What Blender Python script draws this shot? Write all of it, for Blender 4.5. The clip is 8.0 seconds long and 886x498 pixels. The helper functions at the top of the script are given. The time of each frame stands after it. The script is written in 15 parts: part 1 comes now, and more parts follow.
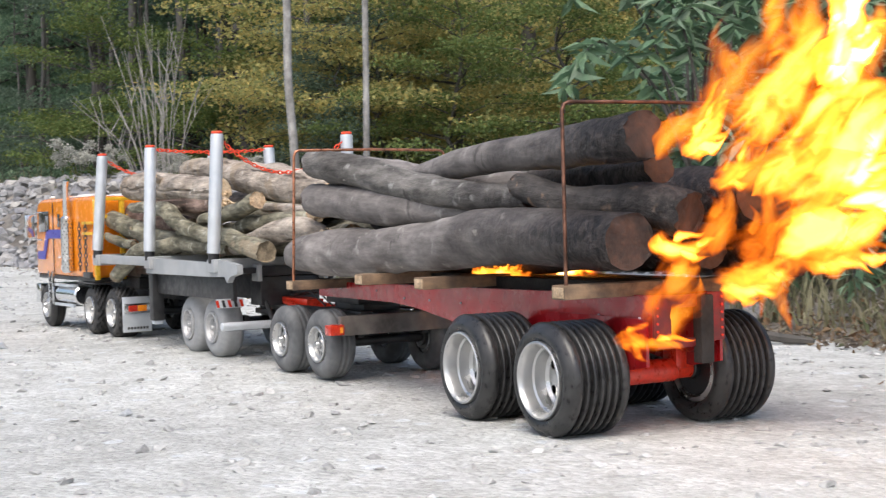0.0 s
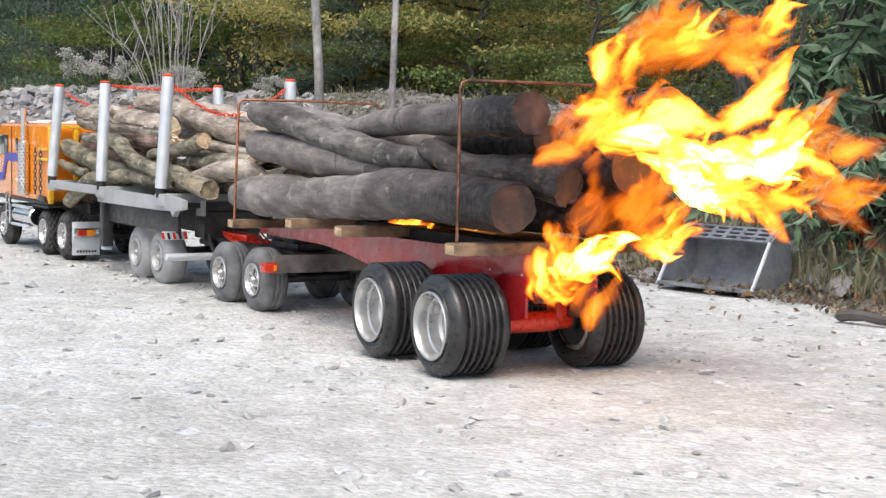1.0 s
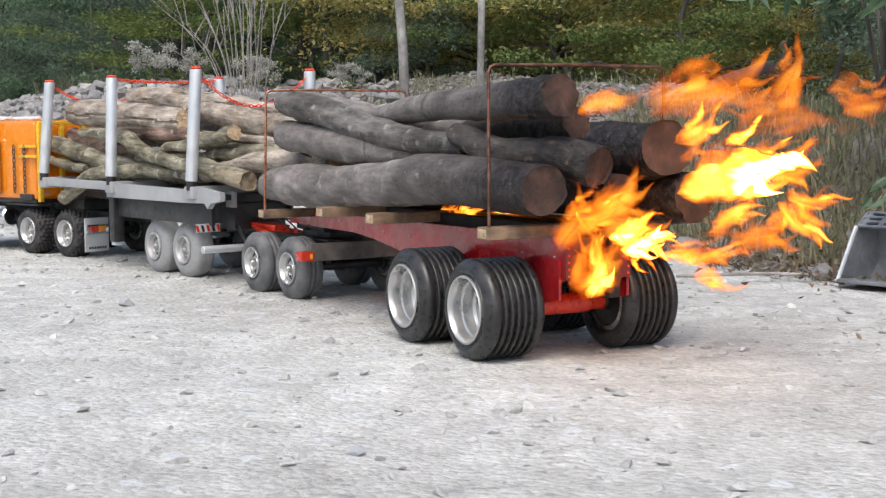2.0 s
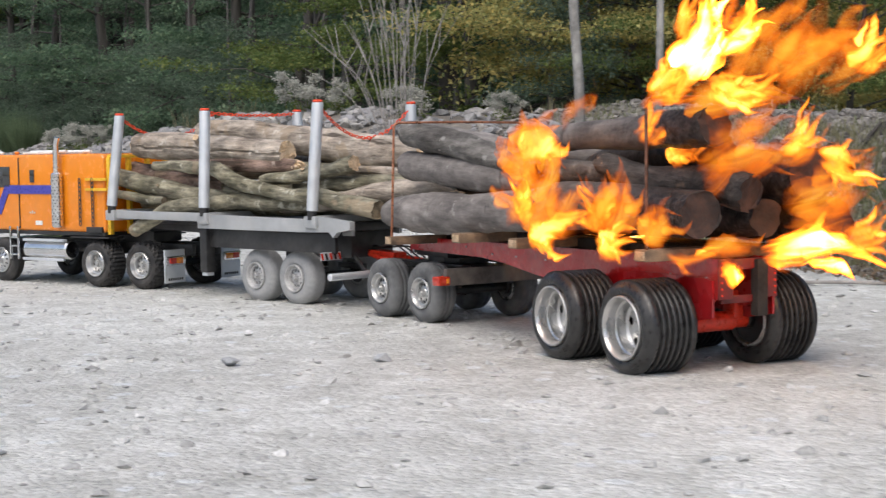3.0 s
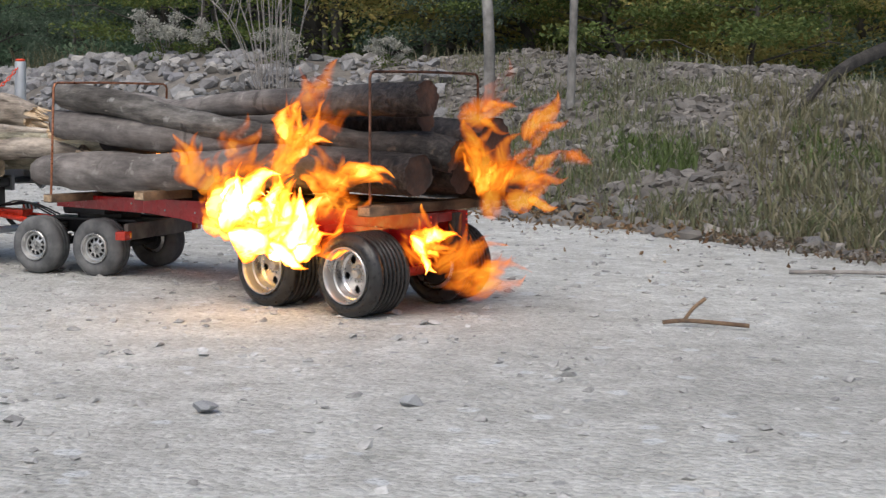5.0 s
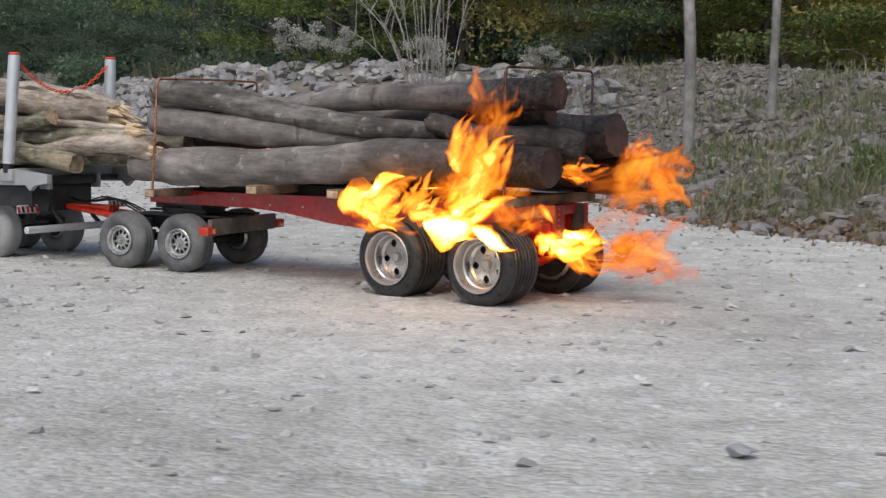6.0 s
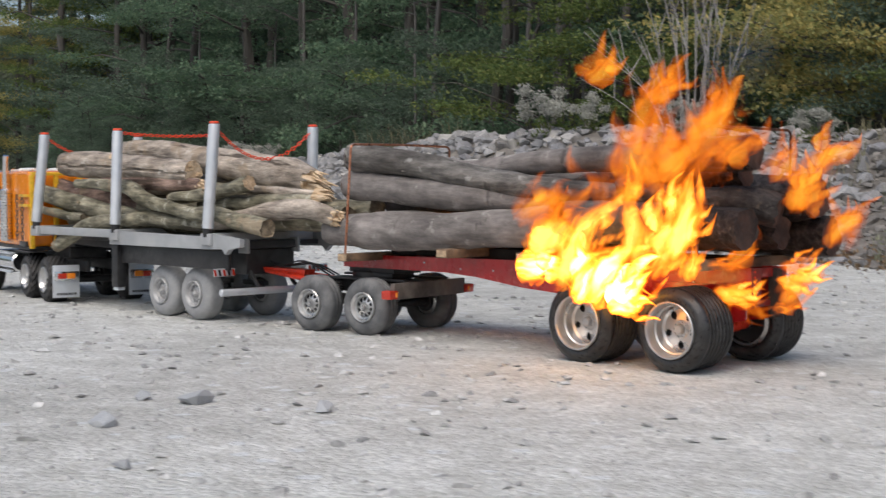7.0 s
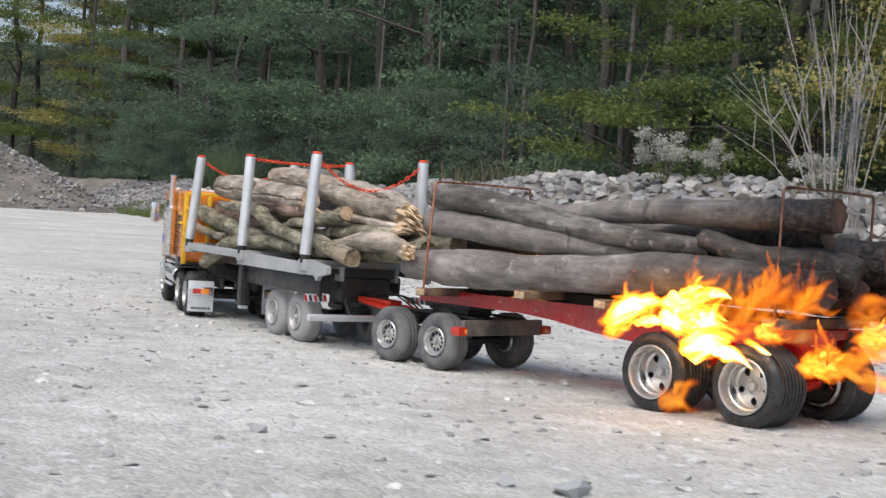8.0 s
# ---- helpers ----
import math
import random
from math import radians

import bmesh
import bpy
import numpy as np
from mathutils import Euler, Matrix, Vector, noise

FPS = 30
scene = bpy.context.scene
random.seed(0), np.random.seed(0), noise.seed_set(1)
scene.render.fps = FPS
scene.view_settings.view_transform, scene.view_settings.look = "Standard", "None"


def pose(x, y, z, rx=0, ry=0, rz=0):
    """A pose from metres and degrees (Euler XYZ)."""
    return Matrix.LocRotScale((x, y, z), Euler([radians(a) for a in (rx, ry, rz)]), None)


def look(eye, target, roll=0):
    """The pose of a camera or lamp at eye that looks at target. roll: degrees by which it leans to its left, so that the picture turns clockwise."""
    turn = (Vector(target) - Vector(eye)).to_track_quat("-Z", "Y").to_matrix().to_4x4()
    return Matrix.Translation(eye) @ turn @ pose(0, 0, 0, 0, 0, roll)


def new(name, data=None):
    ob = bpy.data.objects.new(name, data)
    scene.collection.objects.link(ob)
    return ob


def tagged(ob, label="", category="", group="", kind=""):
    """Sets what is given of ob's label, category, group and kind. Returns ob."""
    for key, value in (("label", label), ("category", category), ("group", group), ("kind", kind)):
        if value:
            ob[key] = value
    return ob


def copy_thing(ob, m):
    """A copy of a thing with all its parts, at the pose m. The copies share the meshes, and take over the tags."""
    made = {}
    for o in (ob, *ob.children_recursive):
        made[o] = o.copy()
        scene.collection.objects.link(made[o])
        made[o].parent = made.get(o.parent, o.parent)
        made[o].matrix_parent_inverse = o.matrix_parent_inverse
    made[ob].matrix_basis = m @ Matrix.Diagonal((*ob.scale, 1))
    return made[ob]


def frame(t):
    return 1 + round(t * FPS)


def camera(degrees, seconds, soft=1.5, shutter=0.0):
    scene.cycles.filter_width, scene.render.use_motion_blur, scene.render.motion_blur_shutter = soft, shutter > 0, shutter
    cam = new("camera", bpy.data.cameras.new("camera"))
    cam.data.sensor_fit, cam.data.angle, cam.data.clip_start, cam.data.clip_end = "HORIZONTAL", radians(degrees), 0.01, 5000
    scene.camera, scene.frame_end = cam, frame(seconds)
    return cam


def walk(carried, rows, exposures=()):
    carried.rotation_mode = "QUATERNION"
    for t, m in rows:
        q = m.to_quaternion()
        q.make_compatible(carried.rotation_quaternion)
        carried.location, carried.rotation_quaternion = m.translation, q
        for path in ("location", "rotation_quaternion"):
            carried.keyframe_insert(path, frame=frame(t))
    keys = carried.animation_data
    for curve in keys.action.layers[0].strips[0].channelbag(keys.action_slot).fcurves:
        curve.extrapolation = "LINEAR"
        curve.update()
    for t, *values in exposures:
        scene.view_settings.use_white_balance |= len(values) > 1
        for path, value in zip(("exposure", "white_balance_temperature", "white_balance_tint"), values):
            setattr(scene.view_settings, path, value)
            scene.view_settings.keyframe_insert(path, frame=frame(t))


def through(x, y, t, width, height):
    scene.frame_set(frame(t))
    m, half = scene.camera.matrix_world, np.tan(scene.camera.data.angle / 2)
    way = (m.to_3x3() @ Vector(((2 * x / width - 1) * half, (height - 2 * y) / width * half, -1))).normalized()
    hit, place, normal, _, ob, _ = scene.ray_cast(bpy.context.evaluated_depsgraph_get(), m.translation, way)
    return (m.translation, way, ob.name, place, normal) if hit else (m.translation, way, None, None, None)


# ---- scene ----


def shot(x, y, z, yaw, pitch, roll):
    """A hand-held camera pose: heading, tilt and lean in degrees."""
    return pose(x, y, z, 90 + pitch, 0, yaw) @ pose(0, 0, 0, 0, 0, roll)


def drive(x, y, turn):
    """A vehicle's pose on the ground: its nose points along its own x axis."""
    return pose(x, y, 0, 0, 0, 180 - turn)


cam = camera(34.11, 8.0, soft=1.3, shutter=0.22)
walk(cam, [
    (0.0, shot(0.071, -1.338, 0.193, 9.22, -1.41, -1.50)),
    (0.5, shot(0.011, -1.279, 0.200, 11.65, -1.85, -0.59)),
    (1.0, shot(-0.061, -1.190, 0.231, 8.98, -4.47, 1.21)),
    (1.2, shot(-0.098, -1.139, 0.233, 10.07, -4.85, 1.09)),
    (2.3, shot(-0.274, -0.871, 0.228, 11.69, -5.04, -0.90)),
    (2.5, shot(-0.324, -0.836, 0.226, 11.94, -4.63, -1.41)),
    (3.0, shot(-0.472, -0.741, 0.230, 15.91, -3.79, -0.79)),
    (3.5, shot(-0.586, -0.617, 0.253, 17.52, -4.41, -0.46)),
    (4.0, shot(-0.661, -0.488, 0.246, 11.76, -3.48, -1.27)),
    (4.2, shot(-0.691, -0.448, 0.265, 9.88, -4.26, -1.74)),
    (5.3, shot(-0.838, -0.364, 0.253, 10.49, -6.19, 1.54)),
    (5.5, shot(-0.925, -0.338, 0.255, 11.99, -5.96, 2.23)),
    (6.0, shot(-1.132, -0.259, 0.229, 12.23, -5.39, 0.58)),
    (6.5, shot(-1.321, -0.165, 0.208, 13.30, -5.41, -0.42)),
    (7.0, shot(-1.506, -0.095, 0.220, 19.29, -2.68, 0.07)),
    (7.5, shot(-1.722, -0.054, 0.220, 20.02, -2.51, 2.28)),
    (8.0, shot(-1.899, 0.002, 0.228, 20.61, -1.44, 3.76)),
], exposures=[(0, 0.56), (0.5, 0.64), (1.2, 0.58), (2.5, 0.27), (3, 0.2), (3.5, 0.37), (4, -0.05), (4.2, -0.1), (5.5, -0.15), (6, -0.17), (6.5, 0.0), (7, -0.06), (7.5, 0.1), (8, 0.24)])

PATHS = {
    "red_trailer": [
        (0.0, drive(-0.000, -0.000, 52.44)),
        (0.5, drive(-0.120, 0.145, 52.65)),
        (1.0, drive(-0.239, 0.287, 52.23)),
        (1.2, drive(-0.287, 0.340, 51.90)),
        (2.3, drive(-0.484, 0.624, 49.97)),
        (2.5, drive(-0.530, 0.678, 49.25)),
        (3.0, drive(-0.665, 0.843, 46.48)),
        (3.5, drive(-0.799, 0.983, 44.41)),
        (4.0, drive(-0.945, 1.112, 40.84)),
        (4.2, drive(-1.002, 1.156, 38.73)),
        (5.3, drive(-1.219, 1.409, 26.99)),
        (5.5, drive(-1.292, 1.437, 26.31)),
        (6.0, drive(-1.469, 1.534, 23.41)),
        (6.5, drive(-1.650, 1.609, 23.10)),
        (7.0, drive(-1.821, 1.676, 24.49)),
        (7.5, drive(-1.998, 1.759, 24.26)),
        (8.0, drive(-2.166, 1.822, 25.42)),
    ],
    "dolly": [
        (0.0, drive(-0.320, 0.423, 49.75)),
        (0.5, drive(-0.439, 0.564, 48.62)),
        (1.0, drive(-0.560, 0.697, 48.28)),
        (1.2, drive(-0.609, 0.747, 47.98)),
        (2.3, drive(-0.823, 1.031, 43.36)),
        (2.5, drive(-0.873, 1.081, 42.47)),
        (3.0, drive(-1.020, 1.224, 39.10)),
        (3.5, drive(-1.172, 1.349, 33.33)),
        (4.0, drive(-1.344, 1.450, 26.49)),
        (4.2, drive(-1.409, 1.480, 23.78)),
        (5.3, drive(-1.690, 1.658, 11.70)),
        (5.5, drive(-1.768, 1.675, 11.83)),
        (6.0, drive(-1.956, 1.741, 13.66)),
        (6.5, drive(-2.134, 1.809, 16.30)),
        (7.0, drive(-2.310, 1.895, 18.05)),
        (7.5, drive(-2.485, 1.976, 20.86)),
        (8.0, drive(-2.646, 2.054, 25.11)),
    ],
    "semi_trailer": [
        (0.0, drive(-0.541, 0.689, 50.83)),
        (0.5, drive(-0.670, 0.836, 50.28)),
        (1.0, drive(-0.790, 0.963, 49.30)),
        (1.2, drive(-0.841, 1.010, 48.28)),
        (2.3, drive(-1.084, 1.257, 36.69)),
        (2.5, drive(-1.142, 1.296, 34.11)),
        (3.0, drive(-1.301, 1.414, 28.34)),
        (3.5, drive(-1.478, 1.510, 20.61)),
        (4.0, drive(-1.668, 1.575, 15.48)),
        (4.2, drive(-1.736, 1.600, 14.24)),
        (5.3, drive(-2.030, 1.742, 17.01)),
        (5.5, drive(-2.107, 1.761, 18.05)),
        (6.0, drive(-2.293, 1.838, 20.45)),
        (6.5, drive(-2.463, 1.920, 22.40)),
        (7.0, drive(-2.639, 2.023, 26.67)),
        (7.5, drive(-2.800, 2.128, 32.85)),
        (8.0, drive(-2.938, 2.229, 39.51)),
    ],
    "tractor": [
        (0.0, drive(-0.821, 1.032, 49.43)),
        (0.5, drive(-0.954, 1.180, 49.66)),
        (1.0, drive(-1.080, 1.299, 48.88)),
        (1.2, drive(-1.138, 1.340, 44.27)),
        (2.3, drive(-1.440, 1.522, 27.22)),
        (2.5, drive(-1.505, 1.545, 25.16)),
        (3.0, drive(-1.685, 1.625, 18.94)),
        (3.5, drive(-1.886, 1.672, 11.99)),
        (4.0, drive(-2.092, 1.695, 8.93)),
        (4.2, drive(-2.163, 1.710, 8.63)),
        (5.3, drive(-2.452, 1.871, 15.73)),
        (5.5, drive(-2.527, 1.899, 17.87)),
        (6.0, drive(-2.707, 1.991, 24.20)),
        (6.5, drive(-2.872, 2.086, 31.28)),
        (7.0, drive(-3.027, 2.222, 38.53)),
        (7.5, drive(-3.173, 2.362, 45.27)),
        (8.0, drive(-3.282, 2.503, 52.05)),
    ],
}

# ---- light ----
world = bpy.data.worlds.new("overcast")
scene.world = world
world.use_nodes = True
wn = world.node_tree.nodes
sky = wn.new("ShaderNodeTexSky")
sky.sky_type, sky.sun_disc = "NISHITA", False
sky.sun_elevation, sky.sun_rotation = radians(57), radians(183)
sky.air_density, sky.dust_density, sky.ozone_density = 1.0, 4.0, 1.0
world.node_tree.links.new(sky.outputs[0], wn["Background"].inputs[0])
wn["Background"].inputs[1].default_value = 0.15

sun = new("sun", bpy.data.lights.new("sun", "SUN"))
sun.data.energy, sun.data.angle, sun.data.color = 1.4, radians(40), (1.0, 0.98, 0.95)
sun.matrix_world = look((-1.3, -2.4, 6.0), (-1.5, 1.5, 0))


# ---- materials ----
def nodes_of(name):
    m = bpy.data.materials.new(name)
    m.use_nodes = True
    return m, m.node_tree.nodes, m.node_tree.links, m.node_tree.nodes["Principled BSDF"]


def noise_node(n, l, scale, detail=4, rough=0.55, coord="Object", squash=None):
    tc = n.new("ShaderNodeTexCoord")
    t = n.new("ShaderNodeTexNoise")
    t.inputs["Scale"].default_value, t.inputs["Detail"].default_value, t.inputs["Roughness"].default_value = scale, detail, rough
    src = tc.outputs[coord]
    if squash:
        mp = n.new("ShaderNodeMapping")
        mp.inputs["Scale"].default_value = squash
        l.new(src, mp.inputs[0])
        src = mp.outputs[0]
    l.new(src, t.inputs["Vector"])
    return t


def ramp(n, l, src, a, b, lo=0.35, hi=0.65):
    r = n.new("ShaderNodeValToRGB")
    r.color_ramp.elements[0].position, r.color_ramp.elements[1].position = lo, hi
    r.color_ramp.elements[0].color, r.color_ramp.elements[1].color = (*a, 1), (*b, 1)
    l.new(src, r.inputs[0])
    return r


def mixed(n, l, fac, a, b, mode="MIX"):
    m = n.new("ShaderNodeMix")
    m.data_type, m.blend_type = "RGBA", mode
    for s, v in ((m.inputs[0], fac), (m.inputs[6], a), (m.inputs[7], b)):
        if isinstance(v, bpy.types.NodeSocket):
            l.new(v, s)
        elif isinstance(v, tuple):
            s.default_value = (*v, 1)
        else:
            s.default_value = v
    return m.outputs[2]


def surf(name, a, b, scale, rough=0.6, metal=0.0, fine=0, bump=0.3, dist=0.002, dirt=None, lo=0.35, hi=0.65, squash=None, coat=0.0, jitter=0.0, speck=(0.72, 1.2)):
    """A surface of two tones at one scale, finer grain at another, a little relief, and dust or dirt in patches."""
    m, n, l, p = nodes_of(name)
    big = noise_node(n, l, scale, squash=squash)
    col = ramp(n, l, big.outputs[0], a, b, lo, hi).outputs[0]
    grain = noise_node(n, l, fine or scale * 7, 6, squash=squash)
    g = ramp(n, l, grain.outputs[0], (speck[0],) * 3, (speck[1],) * 3, 0.3, 0.7).outputs[0]
    col = mixed(n, l, 1.0, col, g, "MULTIPLY")
    if dirt:
        d = noise_node(n, l, scale * 1.7, 5, 0.65)
        f = n.new("ShaderNodeMapRange")
        f.inputs[1].default_value, f.inputs[2].default_value, f.inputs[4].default_value = 0.45, 0.72, dirt[1]
        l.new(d.outputs[0], f.inputs[0])
        col = mixed(n, l, f.outputs[0], col, dirt[0])
    if jitter:
        oi = n.new("ShaderNodeObjectInfo")
        j = ramp(n, l, oi.outputs["Random"], (1 - jitter,) * 3, (1 + jitter,) * 3, 0, 1).outputs[0]
        col = mixed(n, l, 1.0, col, j, "MULTIPLY")
    l.new(col, p.inputs["Base Color"])
    p.inputs["Metallic"].default_value, p.inputs["Coat Weight"].default_value = metal, coat
    r = ramp(n, l, grain.outputs[0], (max(rough - 0.12, 0.03),) * 3, (min(rough + 0.12, 1),) * 3)
    l.new(r.outputs[0], p.inputs["Roughness"])
    bp = n.new("ShaderNodeBump")
    bp.inputs["Strength"].default_value, bp.inputs["Distance"].default_value = bump, dist
    l.new(grain.outputs[0], bp.inputs["Height"])
    l.new(bp.outputs[0], p.inputs["Normal"])
    return m


def island(name, tones, rough=0.6, bump_scale=60, through=0.25):
    """Leaves, stones or chips: each separate piece takes its own tone."""
    m, n, l, p = nodes_of(name)
    geo = n.new("ShaderNodeNewGeometry")
    r = n.new("ShaderNodeValToRGB")
    r.color_ramp.elements[0].color, r.color_ramp.elements[1].color = (*tones[0], 1), (*tones[-1], 1)
    for i, c in enumerate(tones[1:-1], 1):
        e = r.color_ramp.elements.new(i / (len(tones) - 1))
        e.color = (*c, 1)
    l.new(geo.outputs["Random Per Island"], r.inputs[0])
    g = noise_node(n, l, bump_scale, 5)
    col = mixed(n, l, 1.0, r.outputs[0], ramp(n, l, g.outputs[0], (0.7,) * 3, (1.25,) * 3, 0.3, 0.7).outputs[0], "MULTIPLY")
    l.new(col, p.inputs["Base Color"])
    p.inputs["Roughness"].default_value = rough
    if through:
        tr = n.new("ShaderNodeBsdfTranslucent")
        l.new(col, tr.inputs[0])
        mx = n.new("ShaderNodeMixShader")
        mx.inputs[0].default_value = through
        l.new(p.outputs[0], mx.inputs[1])
        l.new(tr.outputs[0], mx.inputs[2])
        l.new(mx.outputs[0], n["Material Output"].inputs[0])
    return m


def gravel_mat():
    """Rolled pale gravel: trodden fines with stones bedded in them, each of its own tone."""
    m, n, l, p = nodes_of("compacted_gravel")
    tc = n.new("ShaderNodeTexCoord")
    big = noise_node(n, l, 1.6, 7, 0.62)
    col = ramp(n, l, big.outputs[0], (0.49, 0.492, 0.472), (0.66, 0.668, 0.646), 0.36, 0.62).outputs[0]
    mid = noise_node(n, l, 16, 8, 0.72)
    col = mixed(n, l, 1.0, col, ramp(n, l, mid.outputs[0], (0.72, 0.72, 0.70), (1.16, 1.16, 1.16), 0.32, 0.68).outputs[0], "MULTIPLY")

    def cells(scale, stretch):
        v = n.new("ShaderNodeTexVoronoi")
        v.inputs["Scale"].default_value = scale
        w = noise_node(n, l, scale * 0.8, 3)
        add = n.new("ShaderNodeVectorMath")
        add.operation = "MULTIPLY_ADD"
        add.inputs[1].default_value = (stretch / scale,) * 3
        l.new(w.outputs["Color"], add.inputs[0])
        l.new(tc.outputs["Object"], add.inputs[2])
        l.new(add.outputs[0], v.inputs["Vector"])
        s = n.new("ShaderNodeSeparateColor")
        l.new(v.outputs["Color"], s.inputs[0])
        return v, s.outputs[0]
    # small bedded stones
    v1, tone = cells(150, 0.6)
    col = mixed(n, l, 1.0, col, ramp(n, l, tone, (0.86, 0.86, 0.85), (1.1, 1.1, 1.1), 0.0, 1.0).outputs[0], "MULTIPLY")
    # larger flat pale stones, here and there
    v2, pick = cells(34, 0.7)
    here = ramp(n, l, pick, (0, 0, 0), (0.75, 0.75, 0.75), 0.80, 0.84).outputs[0]
    core = ramp(n, l, v2.outputs["Distance"], (1, 1, 1), (0, 0, 0), 0.26, 0.36).outputs[0]
    col = mixed(n, l, mixed(n, l, 1.0, here, core, "MULTIPLY"), col, (0.66, 0.69, 0.70))
    dark = ramp(n, l, pick, (0.7, 0.7, 0.7), (0, 0, 0), 0.07, 0.11).outputs[0]
    core2 = ramp(n, l, v2.outputs["Distance"], (1, 1, 1), (0, 0, 0), 0.16, 0.25).outputs[0]
    col = mixed(n, l, mixed(n, l, 1.0, dark, core2, "MULTIPLY"), col, (0.30, 0.31, 0.315))
    fine = noise_node(n, l, 210, 5, 0.7)
    col = mixed(n, l, 1.0, col, ramp(n, l, fine.outputs[0], (0.82, 0.82, 0.82), (1.12, 1.12, 1.12), 0.34, 0.66).outputs[0], "MULTIPLY")
    # dark grit scattered by noise among the paler stones
    pit = noise_node(n, l, 75, 4, 0.6)
    col = mixed(n, l, ramp(n, l, pit.outputs[0], (0, 0, 0), (0.55, 0.55, 0.55), 0.62, 0.68).outputs[0], col, (0.27, 0.265, 0.25))
    l.new(col, p.inputs["Base Color"])
    p.inputs["Roughness"].default_value = 0.95
    add = n.new("ShaderNodeMath")
    add.operation = "MULTIPLY_ADD"
    add.inputs[1].default_value = 0.35
    l.new(fine.outputs[0], add.inputs[0])
    l.new(mid.outputs[0], add.inputs[2])
    rise = n.new("ShaderNodeMath")
    rise.operation = "MULTIPLY_ADD"
    rise.inputs[1].default_value = -0.45
    l.new(v1.outputs["Distance"], rise.inputs[0])
    l.new(add.outputs[0], rise.inputs[2])
    bp = n.new("ShaderNodeBump")
    bp.inputs["Strength"].default_value, bp.inputs["Distance"].default_value = 0.7, 0.011
    l.new(rise.outputs[0], bp.inputs["Height"])
    l.new(bp.outputs[0], p.inputs["Normal"])
    return m


def bark_mat(name, a, b, moss, char=None, grainy=0.0, marks=0.0, cracks=0.0):
    """Bark in blotches with streaks along the log; char: x from which, towards the tail, the bark is burnt black."""
    m, n, l, p = nodes_of(name)
    big = noise_node(n, l, 14, 5, 0.6)
    col = ramp(n, l, big.outputs[0], a, b, 0.35, 0.65).outputs[0]
    st = noise_node(n, l, 90, 6, 0.65, squash=(0.25, 1, 1))
    col = mixed(n, l, 1.0, col, ramp(n, l, st.outputs[0], (0.52 - 0.14 * grainy,) * 3, (1.3 + 0.12 * grainy,) * 3, 0.31 + 0.06 * grainy, 0.69).outputs[0], "MULTIPLY")
    sp = noise_node(n, l, 55, 3, 0.5)
    col = mixed(n, l, ramp(n, l, sp.outputs[0], (0, 0, 0), (0.8, 0.8, 0.8), 0.62, 0.72).outputs[0], col, moss)
    if marks:
        # dark scars and pale scrapes
        sc = noise_node(n, l, 26, 4, 0.6, squash=(1.0, 0.5, 0.5))
        col = mixed(n, l, ramp(n, l, sc.outputs[0], (0, 0, 0), (0.75, 0.75, 0.75), 0.64, 0.70).outputs[0], col, (0.045, 0.04, 0.036))
        pl = noise_node(n, l, 70, 3, 0.5, squash=(0.45, 1, 1))
        col = mixed(n, l, ramp(n, l, pl.outputs[0], (0, 0, 0), (0.7, 0.7, 0.7), 0.69, 0.73).outputs[0], col, (0.46, 0.43, 0.37))
    if cracks:
        # long dark cracks and patches where the bark has come off
        ck = noise_node(n, l, 60, 3, 0.6, squash=(0.09, 1, 1))
        col = mixed(n, l, ramp(n, l, ck.outputs[0], (0, 0, 0), (0.85 * cracks,) * 3, 0.60, 0.66).outputs[0], col, (0.035, 0.026, 0.018))
        bare = noise_node(n, l, 9, 4, 0.65)
        col = mixed(n, l, ramp(n, l, bare.outputs[0], (0, 0, 0), (0.6, 0.6, 0.6), 0.58, 0.62).outputs[0], col, (0.32, 0.245, 0.165))
    rough = 0.75
    if char is not None:
        tc = n.new("ShaderNodeTexCoord")
        sx = n.new("ShaderNodeSeparateXYZ")
        l.new(tc.outputs["Object"], sx.inputs[0])
        w = noise_node(n, l, 18, 5, 0.7)
        ma = n.new("ShaderNodeMath")
        ma.operation = "MULTIPLY_ADD"
        ma.inputs[1].default_value = 0.16
        l.new(w.outputs[0], ma.inputs[0])
        l.new(sx.outputs[0], ma.inputs[2])
        mr = n.new("ShaderNodeMapRange")
        mr.inputs[1].default_value, mr.inputs[2].default_value = char + 0.24, char - 0.03
        l.new(ma.outputs[0], mr.inputs[0])
        soot = noise_node(n, l, 120, 5, 0.7)
        dark = ramp(n, l, soot.outputs[0], (0.010, 0.009, 0.009), (0.115, 0.095, 0.088), 0.42, 0.8).outputs[0]
        col = mixed(n, l, mr.outputs[0], col, dark)
        gloss = n.new("ShaderNodeMapRange")
        gloss.inputs[3].default_value, gloss.inputs[4].default_value = 0.75, 0.42
        l.new(mr.outputs[0], gloss.inputs[0])
        l.new(gloss.outputs[0], p.inputs["Roughness"])
    l.new(col, p.inputs["Base Color"])
    p.inputs["Specular IOR Level"].default_value = 0.25
    if char is None:
        p.inputs["Roughness"].default_value = rough
    bp = n.new("ShaderNodeBump")
    bp.inputs["Strength"].default_value, bp.inputs["Distance"].default_value = 0.6 + 0.4 * grainy, 0.0028 + 0.0024 * grainy
    l.new(st.outputs[0], bp.inputs["Height"])
    l.new(bp.outputs[0], p.inputs["Normal"])
